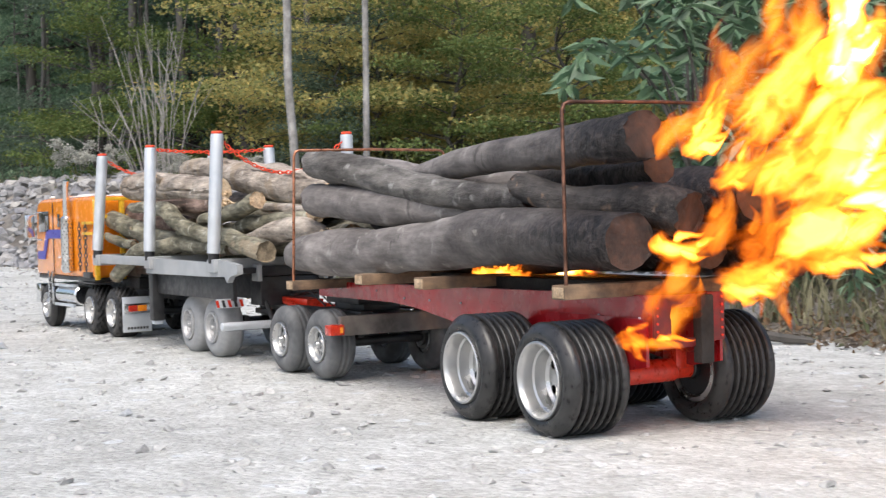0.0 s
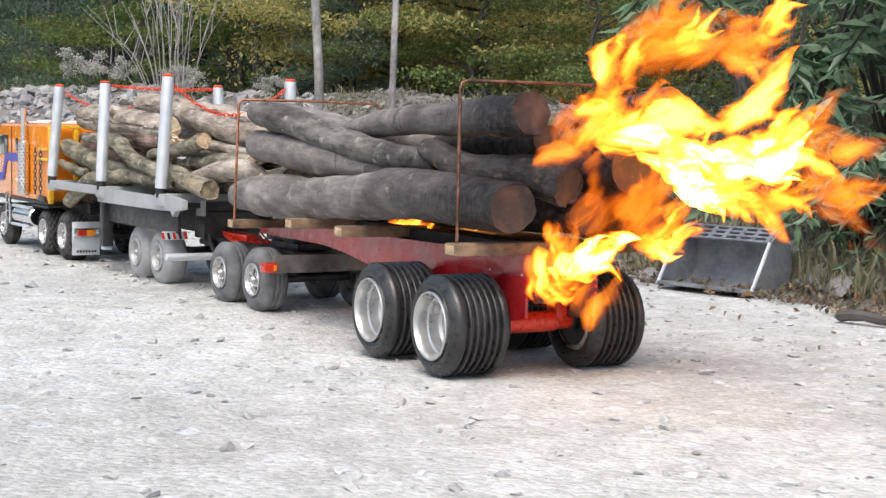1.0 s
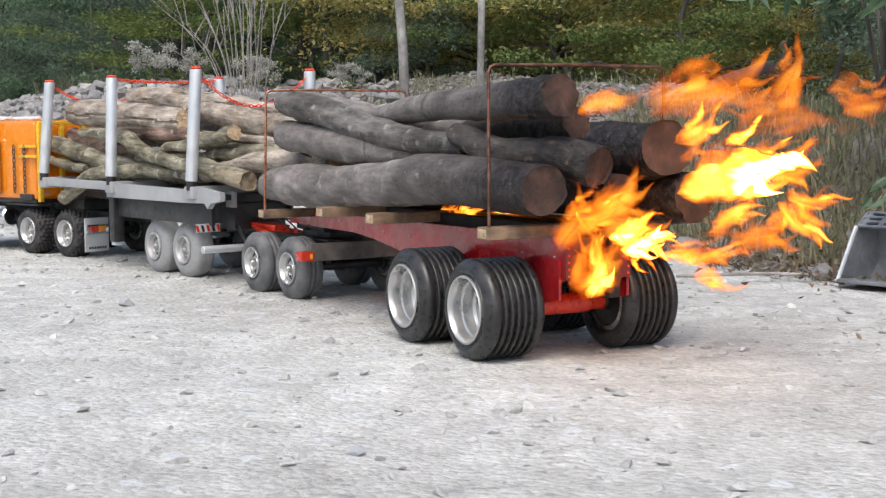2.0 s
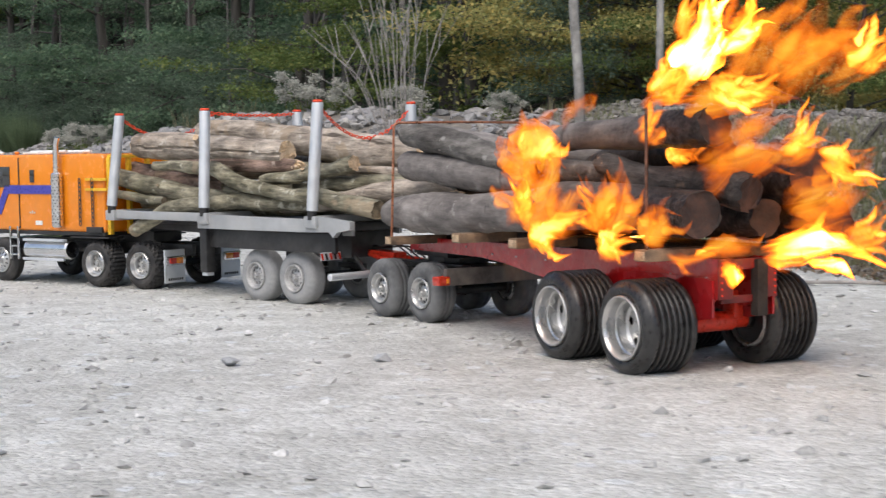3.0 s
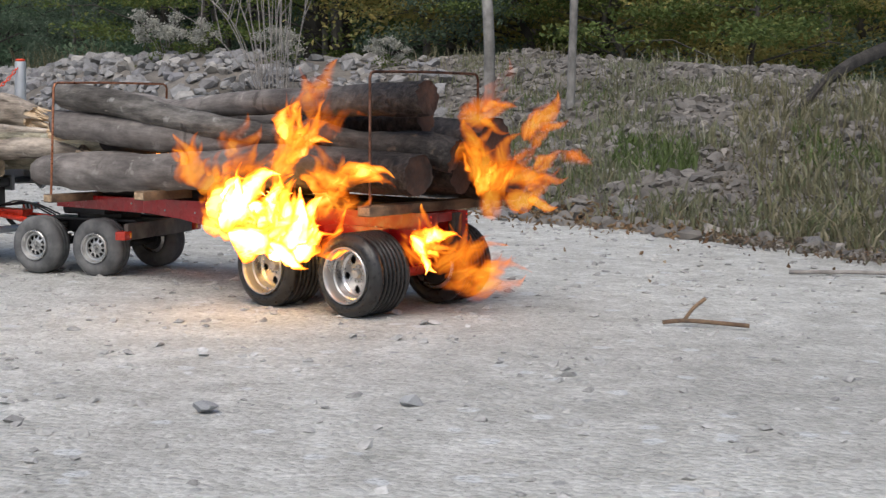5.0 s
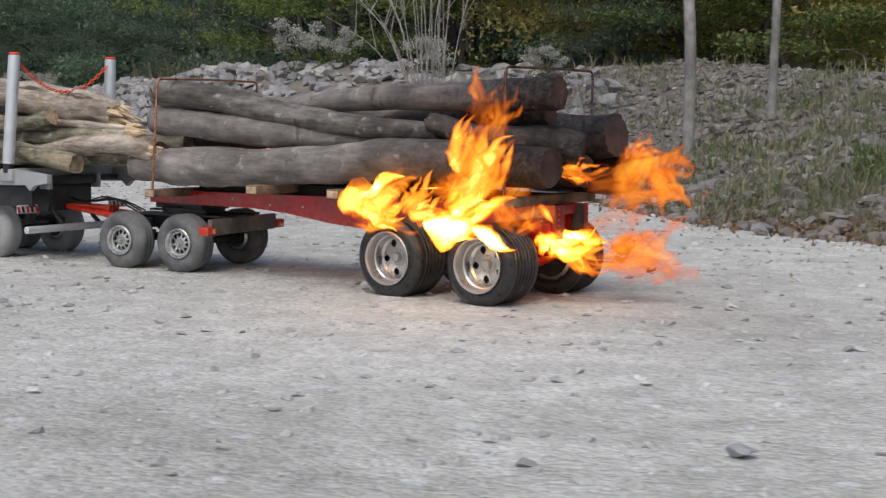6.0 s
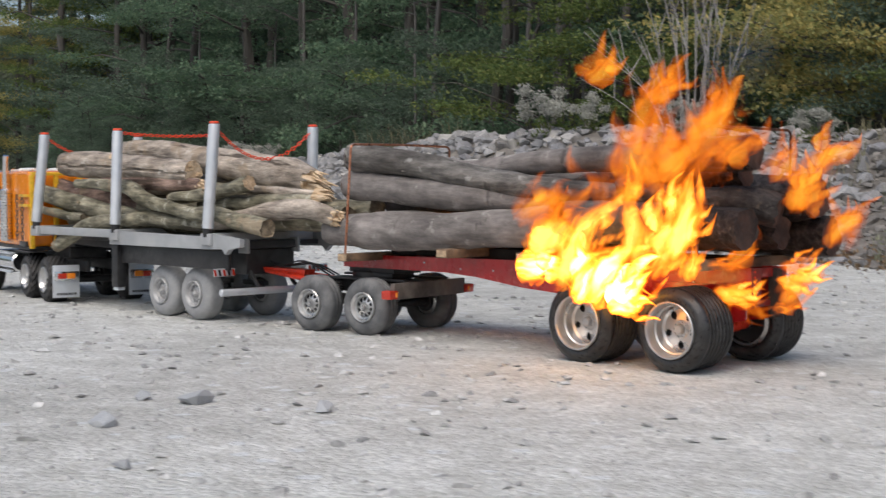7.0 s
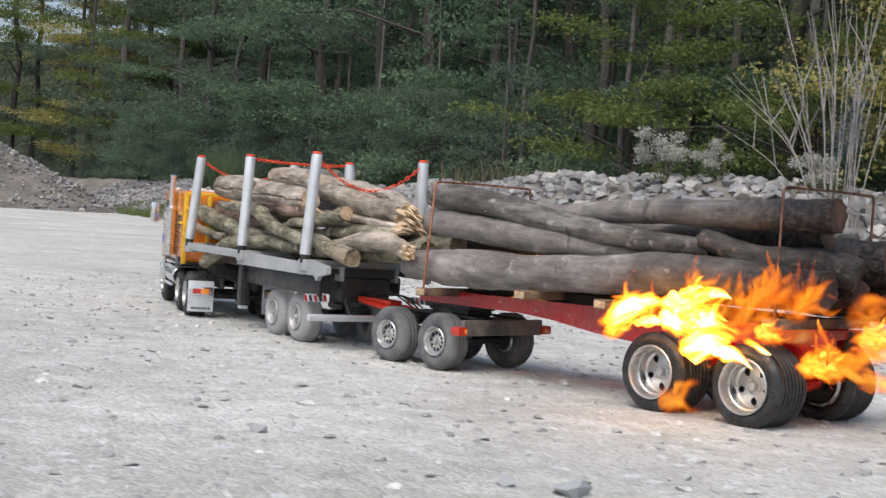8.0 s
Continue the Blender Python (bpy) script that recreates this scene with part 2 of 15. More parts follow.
    if char is not None:
        b2 = n.new("ShaderNodeBump")
        b2.inputs["Distance"].default_value = 0.006
        l.new(mr.outputs[0], b2.inputs["Strength"])
        l.new(soot.outputs[0], b2.inputs["Height"])
        l.new(bp.outputs[0], b2.inputs["Normal"])
        l.new(b2.outputs[0], p.inputs["Normal"])
    return m


def fire_mat(name, low, high, cut, soft, bias=0.0, grain=13, dense=0.8, core=(0.9, 0.68, 0.16)):
    """Burning gas: glows from within in long streaks, thins out to the rim and the tip, and lets what is behind show through."""
    m, n, l, p = nodes_of(name)
    n.remove(p)

    def math_node(op, x, y, z=None):
        k = n.new("ShaderNodeMath")
        k.operation = op
        for s, v in zip(k.inputs, (x, y, z)):
            if isinstance(v, bpy.types.NodeSocket):
                l.new(v, s)
            elif v is not None:
                s.default_value = v
        return k.outputs[0]
    uv = n.new("ShaderNodeUVMap")
    sep = n.new("ShaderNodeSeparateXYZ")
    l.new(uv.outputs[0], sep.inputs[0])
    oi = n.new("ShaderNodeObjectInfo")
    tc = n.new("ShaderNodeTexCoord")
    off = n.new("ShaderNodeVectorMath")
    off.operation = "ADD"
    l.new(tc.outputs["Object"], off.inputs[0])
    l.new(math_node("MULTIPLY", oi.outputs["Random"], 9.0), off.inputs[1])
    mp = n.new("ShaderNodeMapping")
    mp.inputs["Scale"].default_value = (1, 1, 0.3)
    l.new(off.outputs[0], mp.inputs[0])

    def streaks(scale, detail, swirl):
        t = n.new("ShaderNodeTexNoise")
        t.inputs["Scale"].default_value, t.inputs["Detail"].default_value, t.inputs["Roughness"].default_value, t.inputs["Distortion"].default_value = scale, detail, 0.5, swirl
        l.new(mp.outputs[0], t.inputs["Vector"])
        return t.outputs[0]
    # bright threads where the turbulence folds over, over a broad body of heat
    body = streaks(grain * 1.5, 1.5, 0.9)
    fold = math_node("SUBTRACT", 1.0, math_node("ABSOLUTE", math_node("MULTIPLY_ADD", streaks(grain * 2.6, 2.0, 1.6), 5.0, -2.5), 0.0))
    heat = math_node("MULTIPLY_ADD", body, 2.3, bias - 0.62)
    heat = math_node("MULTIPLY_ADD", math_node("MAXIMUM", fold, -0.6), 0.30, heat)
    heat = math_node("MULTIPLY_ADD", math_node("POWER", sep.outputs[0], 2.2), -0.75, heat)
    heat = math_node("MULTIPLY_ADD", math_node("POWER", sep.outputs[1], 1.4), -0.6, heat)
    heat = math_node("MULTIPLY_ADD", math_node("POWER", math_node("SUBTRACT", 1.0, sep.outputs[1]), 7.0), -0.7, heat)
    col = n.new("ShaderNodeValToRGB")
    els = col.color_ramp.elements
    els[0].position, els[0].color = 0.02, (0.9, 0.11, 0.007, 1)
    els[1].position, els[1].color = core[0], (1.0, core[1], core[2], 1)
    for at, c in ((0.32 * core[0], (1.0, 0.19, 0.011, 1)), (0.64 * core[0], (1.0, 0.33, 0.026, 1))):
        els.new(at).color = c
    l.new(heat, col.inputs[0])
    em = n.new("ShaderNodeEmission")
    st = n.new("ShaderNodeMapRange")
    for s, v in zip((1, 2, 3, 4), (0.1, 1.0, low, high)):
        st.inputs[s].default_value = v
    l.new(heat, st.inputs[0])
    l.new(col.outputs[0], em.inputs[0])
    l.new(st.outputs[0], em.inputs[1])
    tr = n.new("ShaderNodeBsdfTransparent")
    mx = n.new("ShaderNodeMixShader")
    al = n.new("ShaderNodeMapRange")
    al.interpolation_type = "SMOOTHSTEP"
    al.inputs[1].default_value, al.inputs[2].default_value, al.inputs[4].default_value = cut, cut + soft, dense
    l.new(heat, al.inputs[0])
    l.new(al.outputs[0], mx.inputs[0])
    l.new(tr.outputs[0], mx.inputs[1])
    l.new(em.outputs[0], mx.inputs[2])
    l.new(mx.outputs[0], n["Material Output"].inputs[0])
    return m


def smoke_mat():
    """Thin smoke: scatters a little light, mostly see-through, uneven."""
    m, n, l, p = nodes_of("smoke")
    n.remove(p)
    uv = n.new("ShaderNodeUVMap")
    sep = n.new("ShaderNodeSeparateXYZ")
    l.new(uv.outputs[0], sep.inputs[0])
    t = noise_node(n, l, 22, 3, 0.55, squash=(1, 1, 0.5))
    rim = ramp(n, l, sep.outputs[0], (1, 1, 1), (0, 0, 0), 0.1, 0.95).outputs[0]
    tip = ramp(n, l, sep.outputs[1], (1, 1, 1), (0, 0, 0), 0.4, 1.0).outputs[0]
    root = ramp(n, l, sep.outputs[1], (0, 0, 0), (1, 1, 1), 0.0, 0.3).outputs[0]
    a = mixed(n, l, 1.0, mixed(n, l, 1.0, rim, tip, "MULTIPLY"), root, "MULTIPLY")
    a = mixed(n, l, 1.0, a, ramp(n, l, t.outputs[0], (0, 0, 0), (0.34, 0.34, 0.34), 0.3, 0.75).outputs[0], "MULTIPLY")
    d = n.new("ShaderNodeBsdfTranslucent")
    d.inputs[0].default_value = (0.42, 0.45, 0.50, 1)
    tr = n.new("ShaderNodeBsdfTransparent")
    mx = n.new("ShaderNodeMixShader")
    l.new(a, mx.inputs[0])
    l.new(tr.outputs[0], mx.inputs[1])
    l.new(d.outputs[0], mx.inputs[2])
    l.new(mx.outputs[0], n["Material Output"].inputs[0])
    return m


GRAVEL = gravel_mat()
SOIL = surf("stony_soil", (0.10, 0.09, 0.076), (0.235, 0.215, 0.19), 3.5, 0.95, bump=0.8, dist=0.012, fine=40)
STONE = island("broken_rock", ((0.16, 0.165, 0.17), (0.30, 0.30, 0.30), (0.22, 0.22, 0.235), (0.40, 0.385, 0.36)), 0.9, bump_scale=30, through=0)
SHALE = island("weathered_shale", ((0.11, 0.102, 0.092), (0.205, 0.192, 0.176), (0.15, 0.142, 0.132), (0.29, 0.27, 0.245)), 0.9, bump_scale=30, through=0)
ROCK = surf("rubble_stone", (0.19, 0.19, 0.20), (0.36, 0.355, 0.34), 18, 0.9, bump=0.5, dist=0.004, jitter=0.35)
PALE = surf("pale_stone", (0.30, 0.32, 0.34), (0.48, 0.49, 0.50), 40, 0.85, bump=0.4, jitter=0.15)
CHIP = island("gravel_chip", ((0.25, 0.25, 0.245), (0.50, 0.50, 0.487), (0.33, 0.33, 0.32), (0.46, 0.457, 0.447), (0.62, 0.62, 0.61)), 0.95, bump_scale=200, through=0)
LEAF_DARK = island("dark_leaf", ((0.075, 0.138, 0.084), (0.155, 0.245, 0.142), (0.106, 0.184, 0.114), (0.21, 0.282, 0.17)), 0.8, through=0.46)
LEAF_BLUE = island("grey_green_leaf", ((0.072, 0.114, 0.0792), (0.144, 0.204, 0.138), (0.096, 0.15, 0.101), (0.18, 0.234, 0.168)), 0.8, through=0.42)
LEAF_GOLD = island("autumn_leaf", ((0.22, 0.25, 0.10), (0.55, 0.43, 0.14), (0.28, 0.31, 0.115), (0.5, 0.43, 0.16), (0.24, 0.29, 0.115)), 0.8, through=0.5)
LEAF_LIME = island("yellow_green_leaf", ((0.07, 0.115, 0.035), (0.15, 0.2, 0.055), (0.1, 0.155, 0.042), (0.22, 0.24, 0.07)), 0.8, through=0.42)
LEAF_LONG = island("lance_leaf", ((0.0858, 0.156, 0.0858), (0.172, 0.265, 0.148), (0.117, 0.211, 0.117), (0.265, 0.351, 0.234)), 0.4, through=0.35)
GRASS = island("dry_grass", ((0.12, 0.12, 0.06), (0.25, 0.23, 0.14), (0.15, 0.155, 0.08), (0.31, 0.28, 0.19)), 0.7)
GRASS_STALK = island("dead_stalk", ((0.20, 0.20, 0.14), (0.36, 0.34, 0.27), (0.22, 0.25, 0.16), (0.42, 0.40, 0.33)), 0.8)
GRASS_MAT = island("matted_grass", ((0.13, 0.14, 0.08), (0.24, 0.24, 0.16), (0.15, 0.185, 0.09), (0.30, 0.28, 0.21)), 0.8)
DEAD_WOOD = surf("dead_wood", (0.025, 0.022, 0.02), (0.075, 0.068, 0.06), 20, 0.9, bump=0.8, dist=0.006)
BROOM = island("broom_stem", ((0.07, 0.11, 0.055), (0.13, 0.18, 0.09), (0.09, 0.14, 0.07)), 0.7)
GRASS_GREEN = island("green_grass", ((0.07, 0.115, 0.03), (0.13, 0.18, 0.055), (0.10, 0.145, 0.045)), 0.7)
LITTER = island("dead_leaf", ((0.10, 0.06, 0.03), (0.26, 0.18, 0.10), (0.18, 0.10, 0.05), (0.34, 0.27, 0.18)), 0.8)
LITTER_OLD = island("rotting_leaf", ((0.075, 0.06, 0.045), (0.16, 0.13, 0.10), (0.11, 0.086, 0.062), (0.27, 0.235, 0.19), (0.09, 0.10, 0.05)), 0.85)
FLUFF = island("seed_fluff", ((0.32, 0.33, 0.29), (0.52, 0.52, 0.47), (0.42, 0.42, 0.37)), 0.9, through=0.3)
TRUNK = surf("tree_bark", (0.04, 0.037, 0.033), (0.09, 0.084, 0.075), 6, 0.9, bump=0.8, dist=0.01, squash=(1, 1, 0.25), jitter=0.3)
GREYBARK = surf("grey_stem_bark", (0.075, 0.07, 0.065), (0.16, 0.153, 0.143), 6, 0.9, bump=0.7, dist=0.008, squash=(1, 1, 0.25))
BIRCH = surf("pale_bark", (0.21, 0.205, 0.192), (0.38, 0.37, 0.35), 9, 0.8, dirt=((0.08, 0.075, 0.07), 0.85), bump=0.5, squash=(1, 1, 0.6))
TWIG = surf("bleached_twig", (0.20, 0.185, 0.17), (0.38, 0.36, 0.34), 12, 0.8, bump=0.3)

RED = surf("red_paint", (0.36, 0.012, 0.014), (0.44, 0.018, 0.02), 12, 0.28, coat=0.4, fine=50, bump=0.04, dirt=((0.25, 0.13, 0.11), 0.4), speck=(0.92, 1.06))
RED_SOOT = surf("sooty_red_paint", (0.09, 0.01, 0.009), (0.24, 0.014, 0.013), 25, 0.5, coat=0.2, bump=0.15, dirt=((0.03, 0.02, 0.02), 0.8))
RED_DEEP = surf("deep_red_paint", (0.26, 0.006, 0.010), (0.34, 0.010, 0.014), 18, 0.22, coat=0.6, fine=40, bump=0.03, dirt=((0.16, 0.06, 0.05), 0.2))
# soot of the tail post, and the black of the added gap bars
SOOT_AND_GAP = surf("soot", (0.008, 0.007, 0.007), (0.03, 0.025, 0.022), 30, 0.85, bump=0.5)
# red paint of axles and drawbar, also the firelight on the tail bolts
HOT_RED = surf("bright_red_paint_and_glow", (0.62, 0.03, 0.012), (0.72, 0.05, 0.02), 25, 0.35, coat=0.3, bump=0.1)
ORANGE = surf("orange_paint", (0.76, 0.225, 0.009), (0.82, 0.26, 0.013), 9, 0.2, coat=0.6, bump=0.03, dirt=((0.7, 0.3, 0.08), 0.15), speck=(0.93, 1.05))
YELLOW = surf("yellow_paint", (0.75, 0.42, 0.02), (0.82, 0.5, 0.03), 30, 0.4, bump=0.1)
BLUE = surf("blue_stripe", (0.05, 0.05, 0.33), (0.08, 0.08, 0.42), 30, 0.35, bump=0.05)
CHROME = surf("chrome", (0.72, 0.73, 0.74), (0.86, 0.86, 0.86), 30, 0.16, 1.0, fine=40, bump=0.0, speck=(0.93, 1.05))
RIM = surf("polished_rim", (0.50, 0.50, 0.495), (0.61, 0.61, 0.60), 20, 0.32, 0.85, fine=30, bump=0.0, dirt=((0.45, 0.44, 0.42), 0.2), speck=(0.97, 1.03))
ALU = surf("brushed_aluminium", (0.60, 0.635, 0.67), (0.70, 0.725, 0.75), 20, 0.45, 0.5, fine=60, bump=0.04, dirt=((0.5, 0.5, 0.5), 0.12), speck=(0.93, 1.05))
GREY = surf("grey_steel", (0.34, 0.355, 0.365), (0.46, 0.475, 0.48), 14, 0.5, 0.2, bump=0.15, dirt=((0.42, 0.41, 0.39), 0.4), speck=(0.93, 1.05))
STEEL_GREY = surf("grey_worn_steel", (0.15, 0.17, 0.195), (0.27, 0.29, 0.315), 16, 0.5, 0.4, bump=0.25, dirt=((0.22, 0.21, 0.2), 0.5))
DARK = surf("black_paint", (0.012, 0.012, 0.013), (0.028, 0.028, 0.03), 15, 0.42, bump=0.15, dirt=((0.16, 0.155, 0.145), 0.2))
DUSTY = surf("dusty_steel", (0.07, 0.061, 0.053), (0.16, 0.142, 0.125), 14, 0.7, bump=0.3, dirt=((0.27, 0.245, 0.22), 0.6))
RUBBER = surf("black_rubber", (0.014, 0.014, 0.015), (0.035, 0.034, 0.033), 22, 0.7, bump=0.3, dist=0.001, dirt=((0.13, 0.12, 0.11), 0.5))
RUBBER_RIB = surf("ribbed_rubber", (0.014, 0.014, 0.0145), (0.03, 0.03, 0.03), 30, 0.36, bump=0.2, dist=0.001, dirt=((0.09, 0.089, 0.087), 0.35))
RUBBER_DUST = surf("dusty_rubber", (0.26, 0.265, 0.27), (0.38, 0.385, 0.385), 25, 0.9, bump=0.4, dist=0.001, dirt=((0.17, 0.17, 0.172), 0.4), speck=(0.85, 1.1))
RUBBER_MID = surf("worn_rubber", (0.075, 0.078, 0.082), (0.165, 0.168, 0.17), 22, 0.85, bump=0.4, dist=0.001, dirt=((0.25, 0.25, 0.248), 0.5), speck=(0.85, 1.1))
COPPER = surf("coppered_rod", (0.48, 0.19, 0.10), (0.60, 0.27, 0.16), 40, 0.38, 0.9, bump=0.1, dirt=((0.12, 0.07, 0.05), 0.6))
COPPER_SOOT = surf("sooty_rod", (0.16, 0.075, 0.05), (0.30, 0.15, 0.10), 40, 0.5, 0.8, bump=0.15, dirt=((0.03, 0.025, 0.022), 0.85))
CHAIN_RED = surf("red_plastic_chain", (0.75, 0.06, 0.02), (0.85, 0.09, 0.03), 60, 0.45, bump=0.05)
LAMP_RED = surf("red_lens", (0.42, 0.018, 0.008), (0.62, 0.05, 0.02), 90, 0.15, coat=0.8, bump=0.1)
LAMP_AMBER = surf("amber_lens", (0.75, 0.20, 0.01), (0.85, 0.28, 0.02), 90, 0.15, coat=0.8, bump=0.1)
WHITE = surf("white_plastic", (0.72, 0.72, 0.70), (0.8, 0.8, 0.78), 40, 0.5, bump=0.1)
GLASS = surf("dark_glass", (0.02, 0.022, 0.025), (0.04, 0.042, 0.045), 10, 0.08, bump=0.02, coat=1.0)
TIMBER = surf("sawn_timber", (0.15, 0.09, 0.052), (0.27, 0.18, 0.11), 30, 0.8, bump=0.4, squash=(1, 0.2, 1), dirt=((0.04, 0.03, 0.025), 0.8))
BARK_R = bark_mat("smooth_grey_bark", (0.136, 0.122, 0.114), (0.28, 0.255, 0.238), (0.37, 0.355, 0.325), char=0.015, marks=1.0)
BARK_RUGGED = bark_mat("rugged_grey_bark", (0.085, 0.077, 0.069), (0.215, 0.202, 0.185), (0.38, 0.37, 0.345), char=0.04, grainy=0.7, marks=1.0)
BARK_FLAKE = bark_mat("flaking_scorched_bark", (0.028, 0.026, 0.025), (0.125, 0.112, 0.102), (0.36, 0.235, 0.15), char=-0.13, grainy=0.7, marks=1.0)
BARK_BURNT = bark_mat("charred_bark", (0.08, 0.066, 0.058), (0.16, 0.14, 0.125), (0.26, 0.15, 0.085), char=0.10)
BARK_S = bark_mat("peeling_pale_bark", (0.27, 0.225, 0.18), (0.53, 0.46, 0.385), (0.60, 0.56, 0.50), grainy=0.7, cracks=1.0)
BARK_PINK = bark_mat("reddish_bare_wood", (0.17, 0.11, 0.085), (0.36, 0.255, 0.205), (0.45, 0.37, 0.31), grainy=1.0, cracks=1.0)
BARK_MOSS = bark_mat("mossy_branch_bark", (0.15, 0.138, 0.092), (0.40, 0.37, 0.275), (0.52, 0.505, 0.41), grainy=1.0, cracks=0.7)
CUT_BURNT = surf("scorched_end_grain", (0.030, 0.016, 0.012), (0.095, 0.047, 0.032), 35, 0.8, bump=0.5, dirt=((0.016, 0.012, 0.010), 0.8))
SPLINTER = surf("torn_pale_wood", (0.52, 0.36, 0.21), (0.74, 0.6, 0.42), 90, 0.85, bump=0.8, squash=(0.2, 1, 1))
CUT_OLD = surf("grey_weathered_end_grain", (0.16, 0.125, 0.08), (0.36, 0.285, 0.19), 60, 0.85, bump=0.8, dirt=((0.07, 0.055, 0.04), 0.8))
CUT = surf("weathered_end_grain", (0.42, 0.28, 0.16), (0.66, 0.5, 0.33), 60, 0.85, bump=0.8, dirt=((0.16, 0.11, 0.075), 0.8))
FIRE = fire_mat("flame", 1.05, 3.4, 0.02, 0.75, 0.02, 13, 0.72, (0.98, 0.60, 0.11))
FIRE_HOT = fire_mat("white_hot_flame", 1.5, 9.0, 0.03, 0.5, 0.26, 13, 0.84, (0.88, 0.68, 0.2))
FIRE_THIN = fire_mat("thin_flame", 0.85, 1.8, -0.05, 0.85, 0.02, 12, 0.48, (1.25, 0.42, 0.042))
SMOKE = smoke_mat()


# ---- shapes ----
def soften(me, angle=40):
    """Smooth faces, with the edges that turn sharply kept hard."""
    me.polygons.foreach_set("use_smooth", [True] * len(me.polygons))
    me.set_sharp_from_angle(angle=radians(angle))
    return me


def part(name, bm, material, parent=None, label="", at=None):
    me = bpy.data.meshes.new(name)
    bmesh.ops.recalc_face_normals(bm, faces=bm.faces)
    bm.to_mesh(me)
    bm.free()
    for m in material if isinstance(material, (list, tuple)) else [material]:
        me.materials.append(m)
    soften(me)
    ob = new(name, me)
    if parent:
        ob.parent = parent
    if at:
        ob.matrix_basis = at
    return tagged(ob, label)


def share(name, me, parent, m):
    ob = new(name, me)
    ob.parent, ob.matrix_basis = parent, m
    return ob


def thing(name, label, category, group="", kind=""):
    return tagged(new(name), label, category, group, kind)


def box(bm, x0, x1, y0, y1, z0, z1, bevel=0.0015, seg=2, mat=0):
    vs = [bm.verts.new((x, y, z)) for x in (x0, x1) for y in (y0, y1) for z in (z0, z1)]
    fs = [bm.faces.new([vs[i] for i in q]) for q in ((0, 1, 3, 2), (4, 6, 7, 5), (0, 4, 5, 1), (2, 3, 7, 6), (0, 2, 6, 4), (1, 5, 7, 3))]
    for f in fs:
        f.material_index = mat
    if bevel:
        es = list({e for f in fs for e in f.edges})
        r = bmesh.ops.bevel(bm, geom=es, offset=bevel, segments=seg, affect="EDGES", profile=0.6)
        for f in r["faces"]:
            f.material_index = mat
    return bm


def boxes(*rows, bevel=0.0015):
    bm = bmesh.new()
    for r in rows:
        box(bm, *r, bevel=bevel)
    return bm


def tube(bm, pts, radii, seg=10, cap=True, mat=0, cap_mat=None, wob=None):
    """A round bar along a line of points; wob(i, a, p, way): a change of radius."""
    pts = [Vector(p) for p in pts]
    radii = radii if isinstance(radii, (list, tuple)) else [radii] * len(pts)
    rings, up = [], None
    for i, p in enumerate(pts):
        d = (pts[min(i + 1, len(pts) - 1)] - pts[max(i - 1, 0)]).normalized()
        if up is None:
            up = d.orthogonal().normalized()
        up = (up - d * up.dot(d)).normalized()
        side = d.cross(up)
        ring = []
        for k in range(seg):
            a = 2 * math.pi * k / seg
            way = up * math.cos(a) + side * math.sin(a)
            ring.append(bm.verts.new(p + way * (radii[i] * (1 + (wob(i, a, p, way) if wob else 0)))))
        rings.append(ring)
    for a, b in zip(rings, rings[1:]):
        for k in range(seg):
            f = bm.faces.new((a[k], a[(k + 1) % seg], b[(k + 1) % seg], b[k]))
            f.material_index = mat
    if cap:
        for ring, flip in ((rings[0], True), (rings[-1], False)):
            f = bm.faces.new(ring[::-1] if flip else ring)
            f.material_index = mat if cap_mat is None else cap_mat
    return rings


def rod(*paths, r=0.0015, seg=8):
    bm = bmesh.new()
    for p in paths:
        tube(bm, p, r, seg)
    return bm


def cyl(bm, p, q, r, seg=24, bevel=0.0):
    p, q = Vector(p), Vector(q)
    d = (q - p)
    n = d.normalized()
    b = min(bevel, d.length * 0.4)
    if b:
        return tube(bm, [p, p + n * 1e-5, p + n * b, q - n * b, q - n * 1e-5, q], [r - b, r - b, r, r, r - b, r - b], seg)
    return tube(bm, [p, q], r, seg)


def lathe(bm, profile, seg=48, tread=None, skip=None, mat=0):
    """Turns a profile of (y, radius) rows round the y axis. tread(k, i): a change of radius; skip(k, i): leave a face out."""
    rings = []
    for i, (y, r) in enumerate(profile):
        rings.append([bm.verts.new(((r + (tread(k, i) if tread else 0)) * math.cos(2 * math.pi * k / seg), y, (r + (tread(k, i) if tread else 0)) * math.sin(2 * math.pi * k / seg))) for k in range(seg)])
    for i, (a, b) in enumerate(zip(rings, rings[1:])):
        for k in range(seg):
            if skip and skip(k, i):
                continue
            f = bm.faces.new((a[k], a[(k + 1) % seg], b[(k + 1) % seg], b[k]))
            f.material_index = mat
    return rings


def spline(pts, n):
    """A smooth line through the points, n steps a span."""
    pts = [Vector(p) for p in pts]
    ex = [pts[0] * 2 - pts[1], *pts, pts[-1] * 2 - pts[-2]]
    out = []
    for i in range(1, len(ex) - 2):
        a, b, c, d = ex[i - 1:i + 3]
        for k in range(n):
            t = k / n
            out.append(0.5 * ((2 * b) + (c - a) * t + (2 * a - 5 * b + 4 * c - d) * t * t + (3 * b - a - 3 * c + d) * t ** 3))
    return out + [pts[-1]]


def plate(bm, outline, y0, y1, mat=0):
    """A plate cut to an outline of (x, z), from y0 to y1."""
    a = [bm.verts.new((x, y0, z)) for x, z in outline]
    b = [bm.verts.new((x, y1, z)) for x, z in outline]
    fs = [bm.faces.new(a), bm.faces.new(b[::-1])]
    n = len(outline)
    fs += [bm.faces.new((a[i], b[i], b[(i + 1) % n], a[(i + 1) % n])) for i in range(n)]
    for f in fs:
        f.material_index = mat
    return bm


